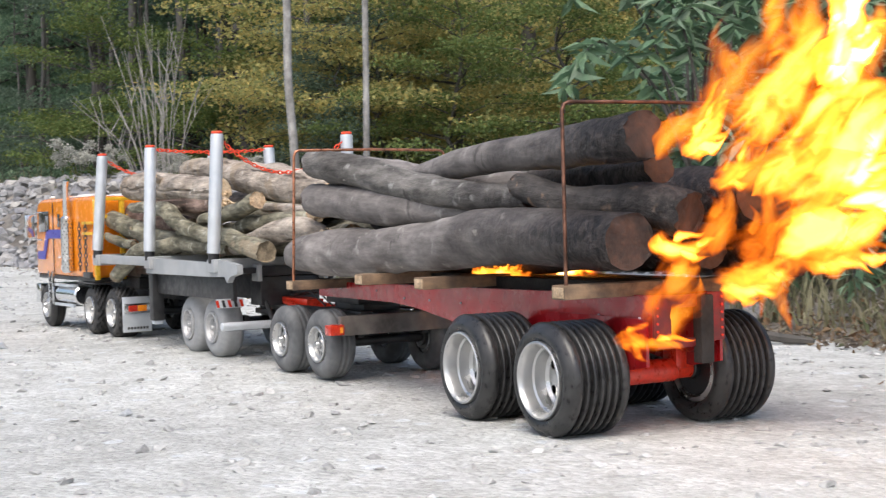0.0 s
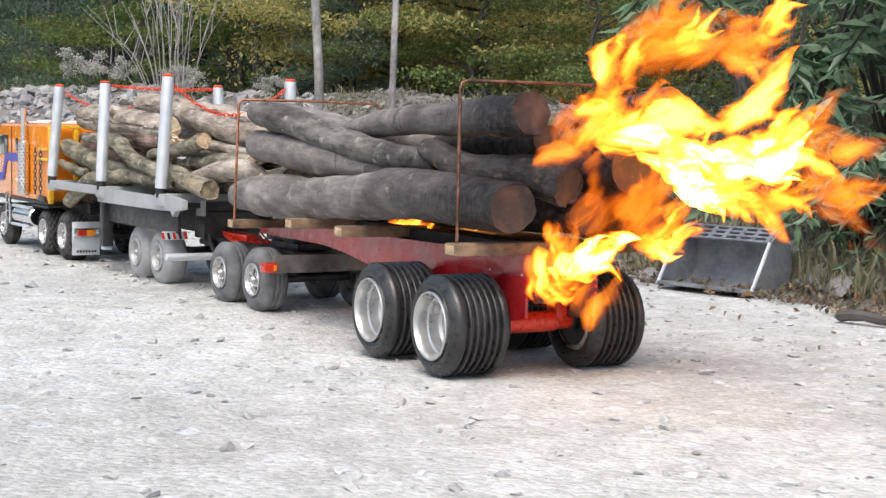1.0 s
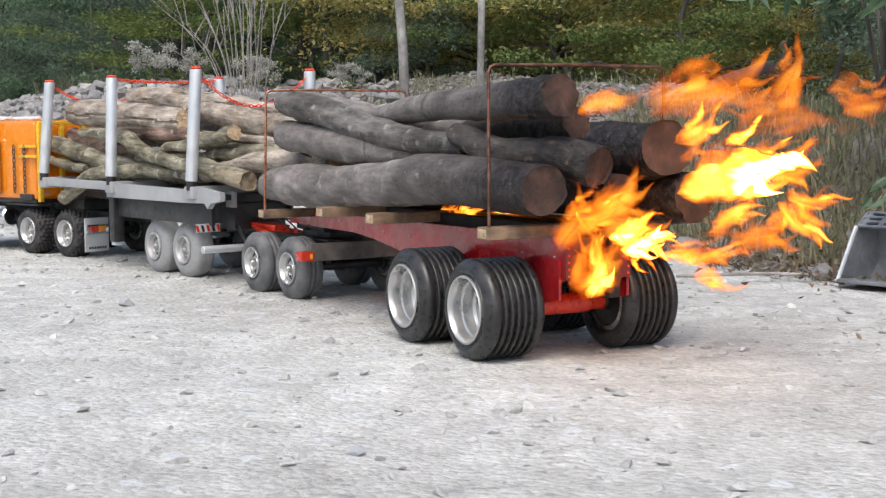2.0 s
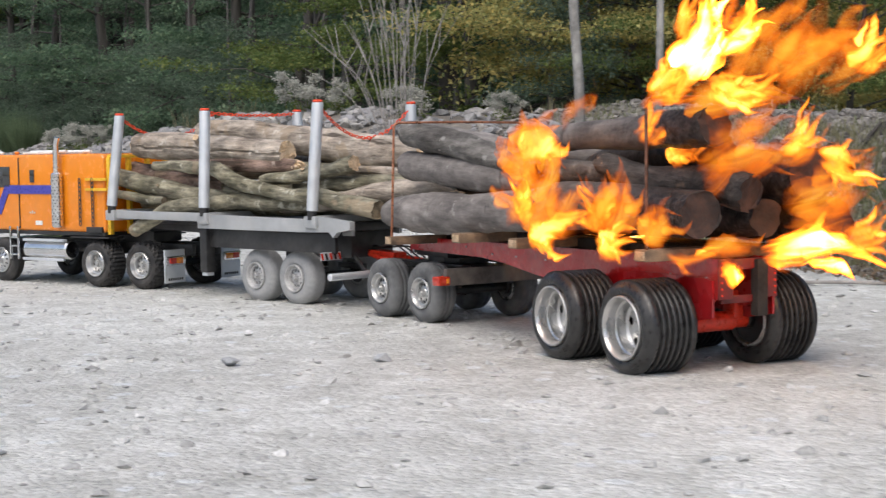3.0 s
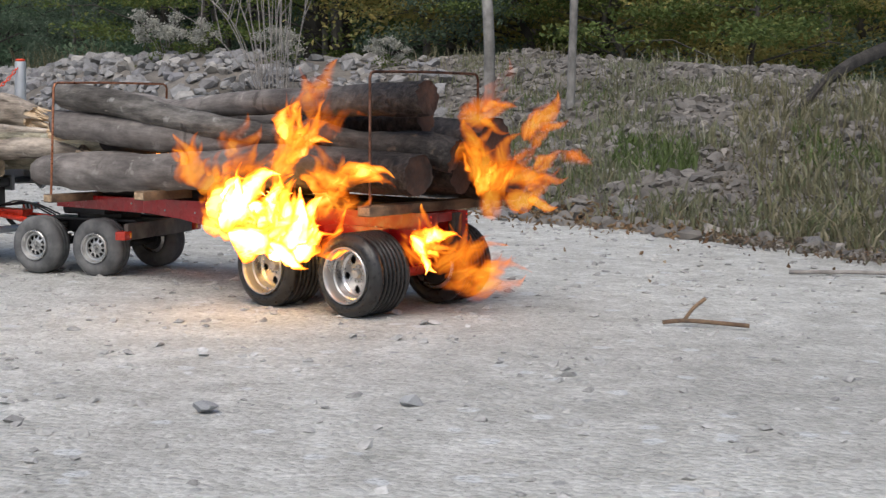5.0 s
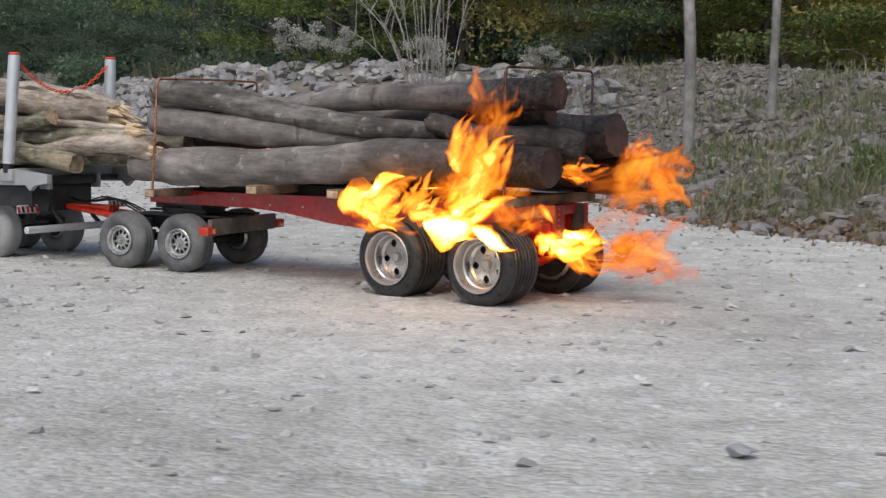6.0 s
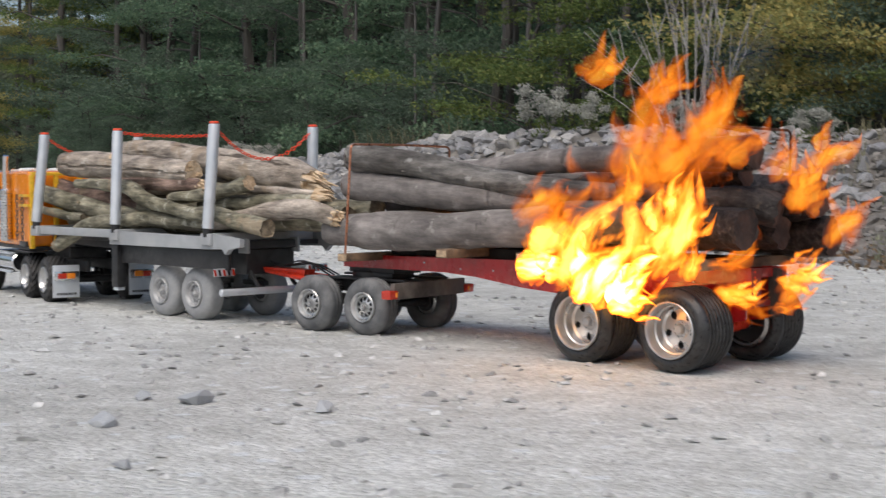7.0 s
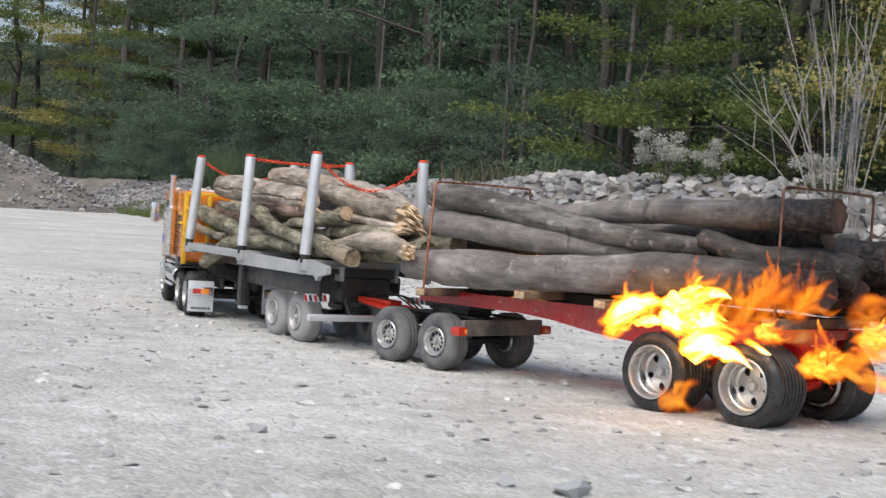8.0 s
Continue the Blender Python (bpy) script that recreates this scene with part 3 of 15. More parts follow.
def joined(name, verts, faces, material, label="", category="", kind="stuff", parent=None):
    me = bpy.data.meshes.new(name)
    me.from_pydata(verts, [], faces)
    me.materials.append(material)
    ob = new(name, me)
    if parent:
        ob.parent = parent
    return tagged(ob, label, category, "", kind)


rng = np.random.default_rng(7)


def unit(v):
    return v / np.maximum(np.linalg.norm(v, axis=-1, keepdims=True), 1e-9)


def leaf_arrays(centres, length, width, droop=0.0, spread=1.0, along=None):
    """Folded leaves, four corners each, in any direction round each centre."""
    n = len(centres)
    d = rng.normal(size=(n, 3)) * spread
    if along is not None:
        d = d * 0.5 + along
    d[:, 2] -= droop
    d = unit(d)
    s = unit(np.cross(d, rng.normal(size=(n, 3))))
    nn = np.cross(d, s)
    ln = (length * rng.uniform(0.6, 1.25, n))[:, None]
    wd = (width * rng.uniform(0.6, 1.25, n))[:, None]
    a = centres - d * ln * 0.5
    c = centres + d * ln * 0.5 - nn * ln * 0.12
    b = centres + s * wd * 0.5 + nn * wd * 0.22
    e = centres - s * wd * 0.5 + nn * wd * 0.22
    v = np.stack([a, b, c, e], 1).reshape(-1, 3)
    f = np.arange(4 * n).reshape(-1, 4)
    return v, np.concatenate([f[:, :3], f[:, [0, 2, 3]]])


def hull_mesh(name, size, seed, material, flat=0.6):
    """A broken stone: the hull of a few scattered points."""
    r = random.Random(seed)
    bm = bmesh.new()
    for _ in range(13):
        v = Vector((r.gauss(0, 1), r.gauss(0, 1), r.gauss(0, 1))).normalized() * r.uniform(0.75, 1.0)
        bm.verts.new((v.x * size, v.y * size * 0.8, v.z * size * flat))
    h = bmesh.ops.convex_hull(bm, input=bm.verts)
    bmesh.ops.delete(bm, geom=[e for e in h["geom_interior"] if isinstance(e, bmesh.types.BMVert)], context="VERTS")
    me = bpy.data.meshes.new(name)
    bm.to_mesh(me)
    bm.free()
    me.materials.append(material)
    return me


def stamped(meshes, places, sizes, turns):
    """Vertices and faces of many stones, each one of the given meshes, turned and scaled."""
    vs, fs, base = [], [], 0
    data = [(np.array([v.co for v in m.vertices]), [tuple(p.vertices) for p in m.polygons]) for m in meshes]
    for i, (p, s, t) in enumerate(zip(places, sizes, turns)):
        v, f = data[i % len(data)]
        c, sn = math.cos(t), math.sin(t)
        tilt = 0.5 * math.sin(7 * t)
        r = np.array([[c, -sn, 0], [sn, c, 0], [0, 0, 1]]) @ np.array([[1, 0, 0], [0, math.cos(tilt), -math.sin(tilt)], [0, math.sin(tilt), math.cos(tilt)]])
        vs.append(v @ r.T * s + p)
        fs += [tuple(k + base for k in q) for q in f]
        base += len(v)
    return np.concatenate(vs).tolist(), fs


# ---- the ground and the bank behind the track ----
EDGE_X = [-20.0, -14.0, -9.0, -7.0, -5.5, -4.0, -2.9, -2.4, -1.8, -1.6, -1.2, -0.95, -0.62, -0.45, -0.24, -0.09, 0.1, 0.2, 0.35, 1.2, 4.0]
EDGE_Y = [23.0, 17.0, 11.7, 9.5, 7.8, 6.1, 4.9, 4.4, 3.9, 3.6, 2.75, 2.5, 2.2, 1.95, 1.42, 1.24, 1.04, 0.84, 0.62, 0.3, -0.5]


def edge(x):
    return np.interp(x, EDGE_X, EDGE_Y)


def bank(x, y):
    """Height of the land: flat track, then the tipped rubble, then the wood's floor."""
    d = y - edge(x)
    top = np.interp(x, [-16, -9.7, -8, -6.5, -5, -4, -3, -1.2, -0.6, 0, 1.5], [0.4, 0.38, 0.34, 0.36, 0.38, 0.45, 0.43, 0.42, 0.33, 0.25, 0.25])
    wide = np.interp(x, [-8, -4, -3, -1.2, -0.5, 0.3], [1.6, 1.1, 1.3, 2.6, 2.4, 1.6])
    k = np.clip(d / wide, 0, 1)
    h = top * (0.55 * k + 0.45 * k * k * (3 - 2 * k))
    h = np.where(d > wide + 0.5, h - np.clip((d - wide - 0.5) * 0.25, 0, 0.35) + np.clip(d - wide - 3, 0, 40) * 0.02, h)
    lump = 0.02 * np.sin(3.1 * x + 1.3 * y) * np.sin(2.3 * y - 1.1 * x) + 0.011 * np.sin(9 * x + 2 * y) * np.sin(8 * y - 3 * x)
    return np.where(d > 0, h + lump * np.clip(d * 3, 0, 1) * 1.4, 0.0)


def swell(x, y):
    """The track's own small unevenness, none under the wheels' height worth naming."""
    return 0.0022 * np.sin(5.3 * x + 2.1 * y) * np.sin(4.1 * y - 1.7 * x) + 0.0012 * np.sin(17 * x) * np.sin(15 * y + 3 * x)


def sheet(name, xs, ys, height, material, label, keep=None, kind="structure"):
    X, Y = np.meshgrid(xs, ys)
    Z = height(X, Y)
    v = np.stack([X, Y, Z], -1).reshape(-1, 3)
    nx = len(xs)
    i = (np.arange(len(ys) - 1)[:, None] * nx + np.arange(nx - 1)).ravel()
    f = np.stack([i, i + 1, i + nx + 1, i + nx], 1)
    if keep is not None:
        c = v[f].mean(1)
        f = f[keep(c[:, 0], c[:, 1])]
    ob = joined(name, v.tolist(), f.tolist(), material, label, "ground", kind)
    soften(ob.data, 60)
    return ob


fine_x = np.concatenate([[-400, -120, -40, -20], np.arange(-12, 3, 0.06), [4, 8, 20, 60, 200, 400]])
fine_y = np.concatenate([[-400, -100, -30, -10, -4], np.arange(-2, 13, 0.06), [14, 18, 30, 80, 200, 400]])
sheet("ground", fine_x, fine_y, lambda x, y: np.where(y - edge(x) > 0.12, -0.06, swell(x, y)), GRAVEL, "pale grey compacted gravel yard")
sheet("bank", np.arange(-24, 5, 0.08), np.arange(-0.6, 28, 0.08), lambda x, y: bank(x, y) - 0.012 * (y - edge(x) < 0.1), SOIL,
      "tipped bank of stony soil beside the yard", keep=lambda x, y: y - edge(x) > -0.05)


def loose_stones():
    """Chips over the track, many and small, and the bank's rubble."""
    chips = [hull_mesh("chip", 1.0, s, CHIP, 0.45) for s in range(6)]
    n = 24000
    x = rng.uniform(-4.2, 0.9, n)
    y = rng.uniform(-0.6, 4.6, n)
    ok = y < edge(x) + 0.05
    x, y = x[ok], y[ok]
    s = 0.0019 + 0.0085 * rng.random(len(x)) ** 3.4
    p = np.stack([x, y, swell(x, y) + s * 0.12], 1)
    joined("gravel", *stamped(chips, p, s, rng.uniform(0, 6.3, len(x))), CHIP, "loose pale grey gravel chips on the yard", "gravel")
    rocks = [hull_mesh("stone", 1.0, 40 + s, STONE, 0.62) for s in range(8)]
    n = 8500
    x = -1.75 - rng.random(n) ** 0.8 * 12.0
    d = rng.uniform(-0.12, 1.9, n)
    y = edge(x) + d
    s = (0.018 + 0.045 * rng.random(n) ** 1.8) * np.interp(x, [-10, -7, -5, -2.2, -1.3], [0.9, 0.9, 1.15, 1.0, 0.7])
    p = np.stack([x, y, bank(x, y) + s * 0.25], 1)
    joined("rubble", *stamped(rocks, p, s, rng.uniform(0, 6.3, n)), STONE, "heap of broken grey rock on the bank", "rubble")
    n = 9500
    x = -2.1 + 2.0 * rng.random(n) ** 0.9
    y = edge(x) + rng.uniform(-0.05, 2.9, n)
    s = 0.006 + 0.027 * rng.random(n) ** 2.6
    p = np.stack([x, y, bank(x, y) + s * 0.12], 1)
    joined("scree", *stamped(rocks, p, s, rng.uniform(0, 6.3, n)), SHALE, "flat shale and small stones in the bank", "rubble")


loose_stones()


def earth_mound(x0, y0, tall, wide):
    """A tipped cone of stones beside the yard."""
    bm = bmesh.new()
    rows = []
    for i in range(15):
        k = i / 14
        rows.append([bm.verts.new((x0 + wide * k * math.cos(a) * (1 + 0.12 * math.sin(3 * a + 1)), y0 + wide * k * math.sin(a) * (1 + 0.1 * math.sin(2 * a)),
                                   tall * (1 - k) ** 1.15 - 0.1 + 0.03 * math.sin(5 * a + 9 * k))) for a in [j * math.pi / 18 for j in range(36)]])
    for p, q in zip(rows, rows[1:]):
        for j in range(36):
            bm.faces.new((p[j], q[j], q[(j + 1) % 36], p[(j + 1) % 36]))
    heap = tagged(part("earth_mound", bm, SOIL), "mound of tipped grey stony earth", "mound")
    rocks = [hull_mesh("stone", 1.0, 40 + s, STONE, 0.62) for s in range(8)]
    n = 7000
    k = np.sqrt(rng.random(n))
    a = rng.uniform(0, 6.3, n)
    s = 0.012 + 0.03 * rng.random(n) ** 2.5
    p = np.stack([x0 + wide * k * np.cos(a) * (1 + 0.12 * np.sin(3 * a + 1)), y0 + wide * k * np.sin(a) * (1 + 0.1 * np.sin(2 * a)),
                  tall * (1 - k) ** 1.15 - 0.1 + 0.03 * np.sin(5 * a + 9 * k) + s * 0.2], 1)
    joined("rock", *stamped(rocks, p, s, rng.uniform(0, 6.3, n)), STONE, "", "", "stuff", heap)


earth_mound(-12.55, 12.3, 1.25, 2.3)


def stones():
    """The single stones that lie clear on the yard."""
    rows = [(-1.137, 0.725, 0.013), (-0.974, 0.774, 0.014), (-2.22, 1.025, 0.021), (-2.267, 1.166, 0.015), (-2.207, 1.169, 0.022), (-2.07, 1.17, 0.014),
            (-2.56, 1.276, 0.012), (-2.1, 0.86, 0.012), (-1.72, 0.74, 0.014), (-0.474, 0.025, 0.010), (0.012, 0.289, 0.009), (-1.95, 0.72, 0.016), (-3.06, 3.2, 0.05)]
    base = [hull_mesh("stone", 1.0, 90 + i, PALE, 0.55) for i in range(4)]
    for i, (x, y, s) in enumerate(rows):
        ob = tagged(new("stone", base[i % 4]), "pale blue-grey stone lying on the gravel yard", "stone", "stones on the yard")
        ob.matrix_basis = pose(x, y, s * 0.22, 4 * i % 9, 0, 57 * i) @ Matrix.Scale(s, 4)


stones()


# ---- plants ----
def grass_field(name, n, x0, x1, d0, d1, tall, material, label, patch=0.0):
    x = rng.uniform(x0, x1, n)
    y = edge(x) + d0 + (d1 - d0) * rng.random(n) ** 1.2
    if patch:
        ok = (np.sin(x * 5.1 + 2 * np.sin(y * 3)) * np.sin(y * 4.3 + 1.7) + 0.6 * np.sin(13 * x - 4 * y) * np.sin(11 * y + 5 * x) + 0.5 * np.sin(29 * x + 9 * y) * np.sin(23 * y - 7 * x) + rng.normal(0, 0.15, n)) > patch
        x, y = x[ok], y[ok]
    n = len(x)
    b = np.stack([x, y, bank(x, y) - 0.004], 1)
    h = tall * rng.uniform(0.35, 1.2, n)
    lean = rng.normal(0, 0.32, (n, 2)) * h[:, None]
    w = rng.uniform(0.0012, 0.003, n)
    a = rng.uniform(0, 6.3, n)
    side = np.stack([np.cos(a) * w, np.sin(a) * w, 0 * w], 1)
    mid = b + np.stack([lean[:, 0] * 0.35, lean[:, 1] * 0.35, h * 0.6], 1)
    tip = b + np.stack([lean[:, 0], lean[:, 1], h * 0.92], 1)
    v = np.stack([b - side, b + side, mid + side * 0.8, mid - side * 0.8, tip], 1).reshape(-1, 3)
    k = np.arange(n)[:, None] * 5
    f = [tuple(q) for q in (k + [0, 1, 2, 3]).tolist()] + [tuple(q) for q in (k + [3, 2, 4]).tolist()]
    joined(name, v.tolist(), f, material, label, "grass")


grass_field("dry_grass", 4500, -1.45, 1.2, 0.0, 0.9, 0.055, GRASS, "dry grass and weeds over the bank", 0.25)
grass_field("grass", 5000, -1.5, 0.8, 0.15, 1.8, 0.05, GRASS_GREEN, "patches of green grass on the bank", 0.7)
grass_field("weeds", 3000, -1.9, 0.9, 0.8, 3.0, 0.08, GRASS, "thin dry weeds on the upper bank", 0.35)
grass_field("matted_grass", 22000, -1.7, 1.0, 0.05, 2.4, 0.036, GRASS_MAT, "matted grey-brown grass over the bank", -0.15)
grass_field("grass_tuft", 600, -0.93, -0.72, 0.55, 0.85, 0.055, GRASS_GREEN, "tuft of fresh green grass on the bank")
grass_field("grass_tuft", 300, -0.5, -0.35, 0.8, 1.1, 0.05, GRASS_GREEN, "tuft of fresh green grass on the bank")
grass_field("pale_weeds", 8000, -1.0, 0.6, 0.1, 2.2, 0.055, GRASS_MAT, "pale dry weeds standing on the bank", -0.1)
grass_field("weed_stalks", 1500, -1.0, 0.9, 0.3, 3.2, 0.085, GRASS_STALK, "tall pale dead weed stalks on the bank", 0.1)
grass_field("tall_weeds", 7000, -0.62, 0.9, 0.05, 2.0, 0.075, GRASS, "tall grey-green weeds standing on the bank", 0.0)
grass_field("verge", 2500, -6.5, -3.6, -0.2, 0.25, 0.05, GRASS_GREEN, "green weeds along the foot of the rubble", 0.1)
grass_field("verge", 6000, -11.2, -8.2, -0.35, 0.5, 0.09, GRASS_GREEN, "green weeds along the foot of the rubble", 0.05)
grass_field("tall_grass", 500, -5.4, -4.2, 1.5, 2.4, 0.22, GRASS, "tall dry grass on top of the rubble")


def litter():
    n = 2600
    x = rng.uniform(-2.1, 0.7, n)
    d = rng.normal(0.06, 0.09, n)
    y = edge(x) + d
    c = np.stack([x, y, np.maximum(bank(x, y), 0) + 0.004 + 0.006 * rng.random(n)], 1)
    v, f = leaf_arrays(c, 0.017, 0.009, spread=1.0)
    joined("leaf_litter", v.tolist(), f.tolist(), LITTER, "fallen brown leaves along the foot of the bank", "leaves")
    n = 8000
    x = rng.uniform(-0.7, 1.1, n)
    y = edge(x) - 0.12 + 1.1 * rng.random(n) ** 1.5
    c = np.stack([x, y, np.maximum(bank(x, y), 0) + 0.004 + 0.012 * rng.random(n)], 1)
    v, f = leaf_arrays(c, 0.013, 0.006, spread=0.7)
    joined("leaf_mould", v.tolist(), f.tolist(), LITTER_OLD, "dark rotting leaves and bits of bark on the bank", "leaves")
    n = 170
    x = rng.uniform(-3.0, 0.6, n)
    y = edge(x) - np.abs(rng.normal(0, 0.35, n))
    c = np.stack([x, y, 0.004 + 0 * x], 1)
    v, f = leaf_arrays(c, 0.011, 0.006)
    joined("leaf_scatter", v.tolist(), f.tolist(), LITTER, "a few dead leaves scattered on the yard", "leaves")


litter()


def fallen(name, pts, r, label, m=TWIG):
    bm = bmesh.new()
    tube(bm, spline(pts, 5), r, 7)
    return tagged(part(name, bm, m), label, "twig")


fallen("twig", [(-0.30, 1.16, 0.006), (-0.16, 1.17, 0.01), (-0.05, 1.16, 0.006)], 0.0025, "dry twig at the foot of the bank")
fallen("broken_stick", [(-0.775, 1.238, 0.004), (-0.745, 1.235, 0.007), (-0.68, 1.223, 0.005)], 0.0025, "splintered stick lying on the yard", TIMBER)
fallen("broken_stick", [(-0.752, 1.236, 0.006), (-0.742, 1.238, 0.02), (-0.728, 1.24, 0.032)], 0.0022, "splintered stub standing up from a stick", TIMBER)
fallen("broken_stick", [(0.155, 0.735, 0.008), (0.18, 0.71, 0.013), (0.215, 0.68, 0.01), (0.25, 0.66, 0.008)], [0.004, 0.008, 0.0075, 0.007, 0.008, 0.0075, 0.006, 0.0065, 0.007, 0.006, 0.007, 0.0065, 0.006, 0.006, 0.005, 0.004], "short piece of rotten brown branch at the foot of the bank", TRUNK)
fallen("twig", [(-0.6, 1.75, 0.004), (-0.5, 1.73, 0.008), (-0.38, 1.75, 0.004)], 0.003, "dry twig on the yard")


def tree(name, seed, tall, trunk_r, crown_lo, crown_r, leaves, size, leaf, bark, label, category="tree", lean=0.0, limbs=26, flat=0.28, hang=0.0):
    """A tapered trunk with limbs, and a crown of many leaves in uneven, layered sprays along the limbs."""
    r = random.Random(seed)
    t = thing(name, label, category)
    bm = bmesh.new()
    n = 9
    line = [Vector((lean * (i / n) ** 1.3 * tall + 0.05 * r.uniform(-1, 1) * (i > 0), 0.05 * r.uniform(-1, 1) * (i > 0), tall * i / n - 0.15 * (i == 0))) for i in range(n + 1)]
    line = spline(line, 3)
    stem = tube(bm, line, [trunk_r * (1 - 0.8 * i / len(line)) * (1.25 if i == 0 else 1) for i in range(len(line))], 9)
    clumps = []
    for i in range(limbs):
        h = crown_lo + (tall - crown_lo) * (i + r.random()) / limbs
        at = min(int(h / tall * (len(line) - 1)), len(line) - 1)
        p = line[at]
        a = r.uniform(0, 6.28)
        reach = crown_r * r.uniform(0.3, 1.15) * (1 - 0.55 * max(0, (h / tall - 0.3)))
        q = p + Vector((math.cos(a) * reach, math.sin(a) * reach, (r.uniform(-0.1, 0.35) - hang) * reach))
        m = (p + q) / 2 + Vector((0, 0, 0.1 * reach))
        limb = tube(bm, [p, m, q], [trunk_r * 0.28, trunk_r * 0.16, trunk_r * 0.05], 5, cap=False)
        bm.faces.new((limb[0][0], limb[0][1], stem[at][i % 9]))
        for s in (0.5, 0.8, 1.05):
            clumps.append((p.lerp(q, s) + Vector((0, 0, 0.05 * reach)), crown_r * r.uniform(0.1, 0.24), r.choice((0.3, 0.7, 1.0, 1.6))))
    part("trunk", bm, bark, t)
    c = np.array([list(p) for p, _, _ in clumps])
    w = np.array([s for _, s, _ in clumps])
    pr = np.array([s * s * d for _, s, d in clumps])
    i = rng.choice(len(c), leaves, p=pr / pr.sum())
    disc = unit(rng.normal(size=(leaves, 3))) * (rng.random((leaves, 1)) ** 0.62) * 1.7
    pos = c[i] + disc * w[i][:, None] * [1, 1, flat]
    pos[:, 2] -= hang * 0.5 * np.abs(rng.normal(0, 1, leaves)) * w[i]
    # blades hang and turn at random
    d = unit(np.concatenate([rng.normal(size=(leaves, 2)), rng.normal(-0.3 - hang, 0.6, (leaves, 1))], 1))
    s = unit(np.cross(d, unit(rng.normal(size=(leaves, 3)) * 0.9 + [0, 0, 0.8])))
    ln = (size * rng.uniform(0.55, 1.3, leaves))[:, None]
    wd = ln * 0.28
    up = np.cross(s, d)
    v = np.stack([pos - d * ln * 0.5, pos + s * wd + up * wd * 0.3, pos + d * ln * 0.5 - up * ln * 0.1, pos - s * wd + up * wd * 0.3], 1).reshape(-1, 3)
    f = np.arange(4 * leaves).reshape(-1, 4)
    joined("crown", v.tolist(), np.concatenate([f[:, :3], f[:, [0, 2, 3]]]).tolist(), leaf, "", "", "", t)
    return t


def stand(kinds, places):
    """Plants one tree of each kind, and copies of it at the other places."""
    made = {}
    for k, x, y, turn, s in places:
        m = pose(x, y, float(bank(np.array(x), np.array(y))) - 0.05, 0, 0, turn) @ Matrix.Scale(s, 4)
        if k in made:
            c = copy_thing(made[k], m)
            c.matrix_basis = m
        else:
            made[k] = kinds[k]()
            made[k].matrix_basis = m


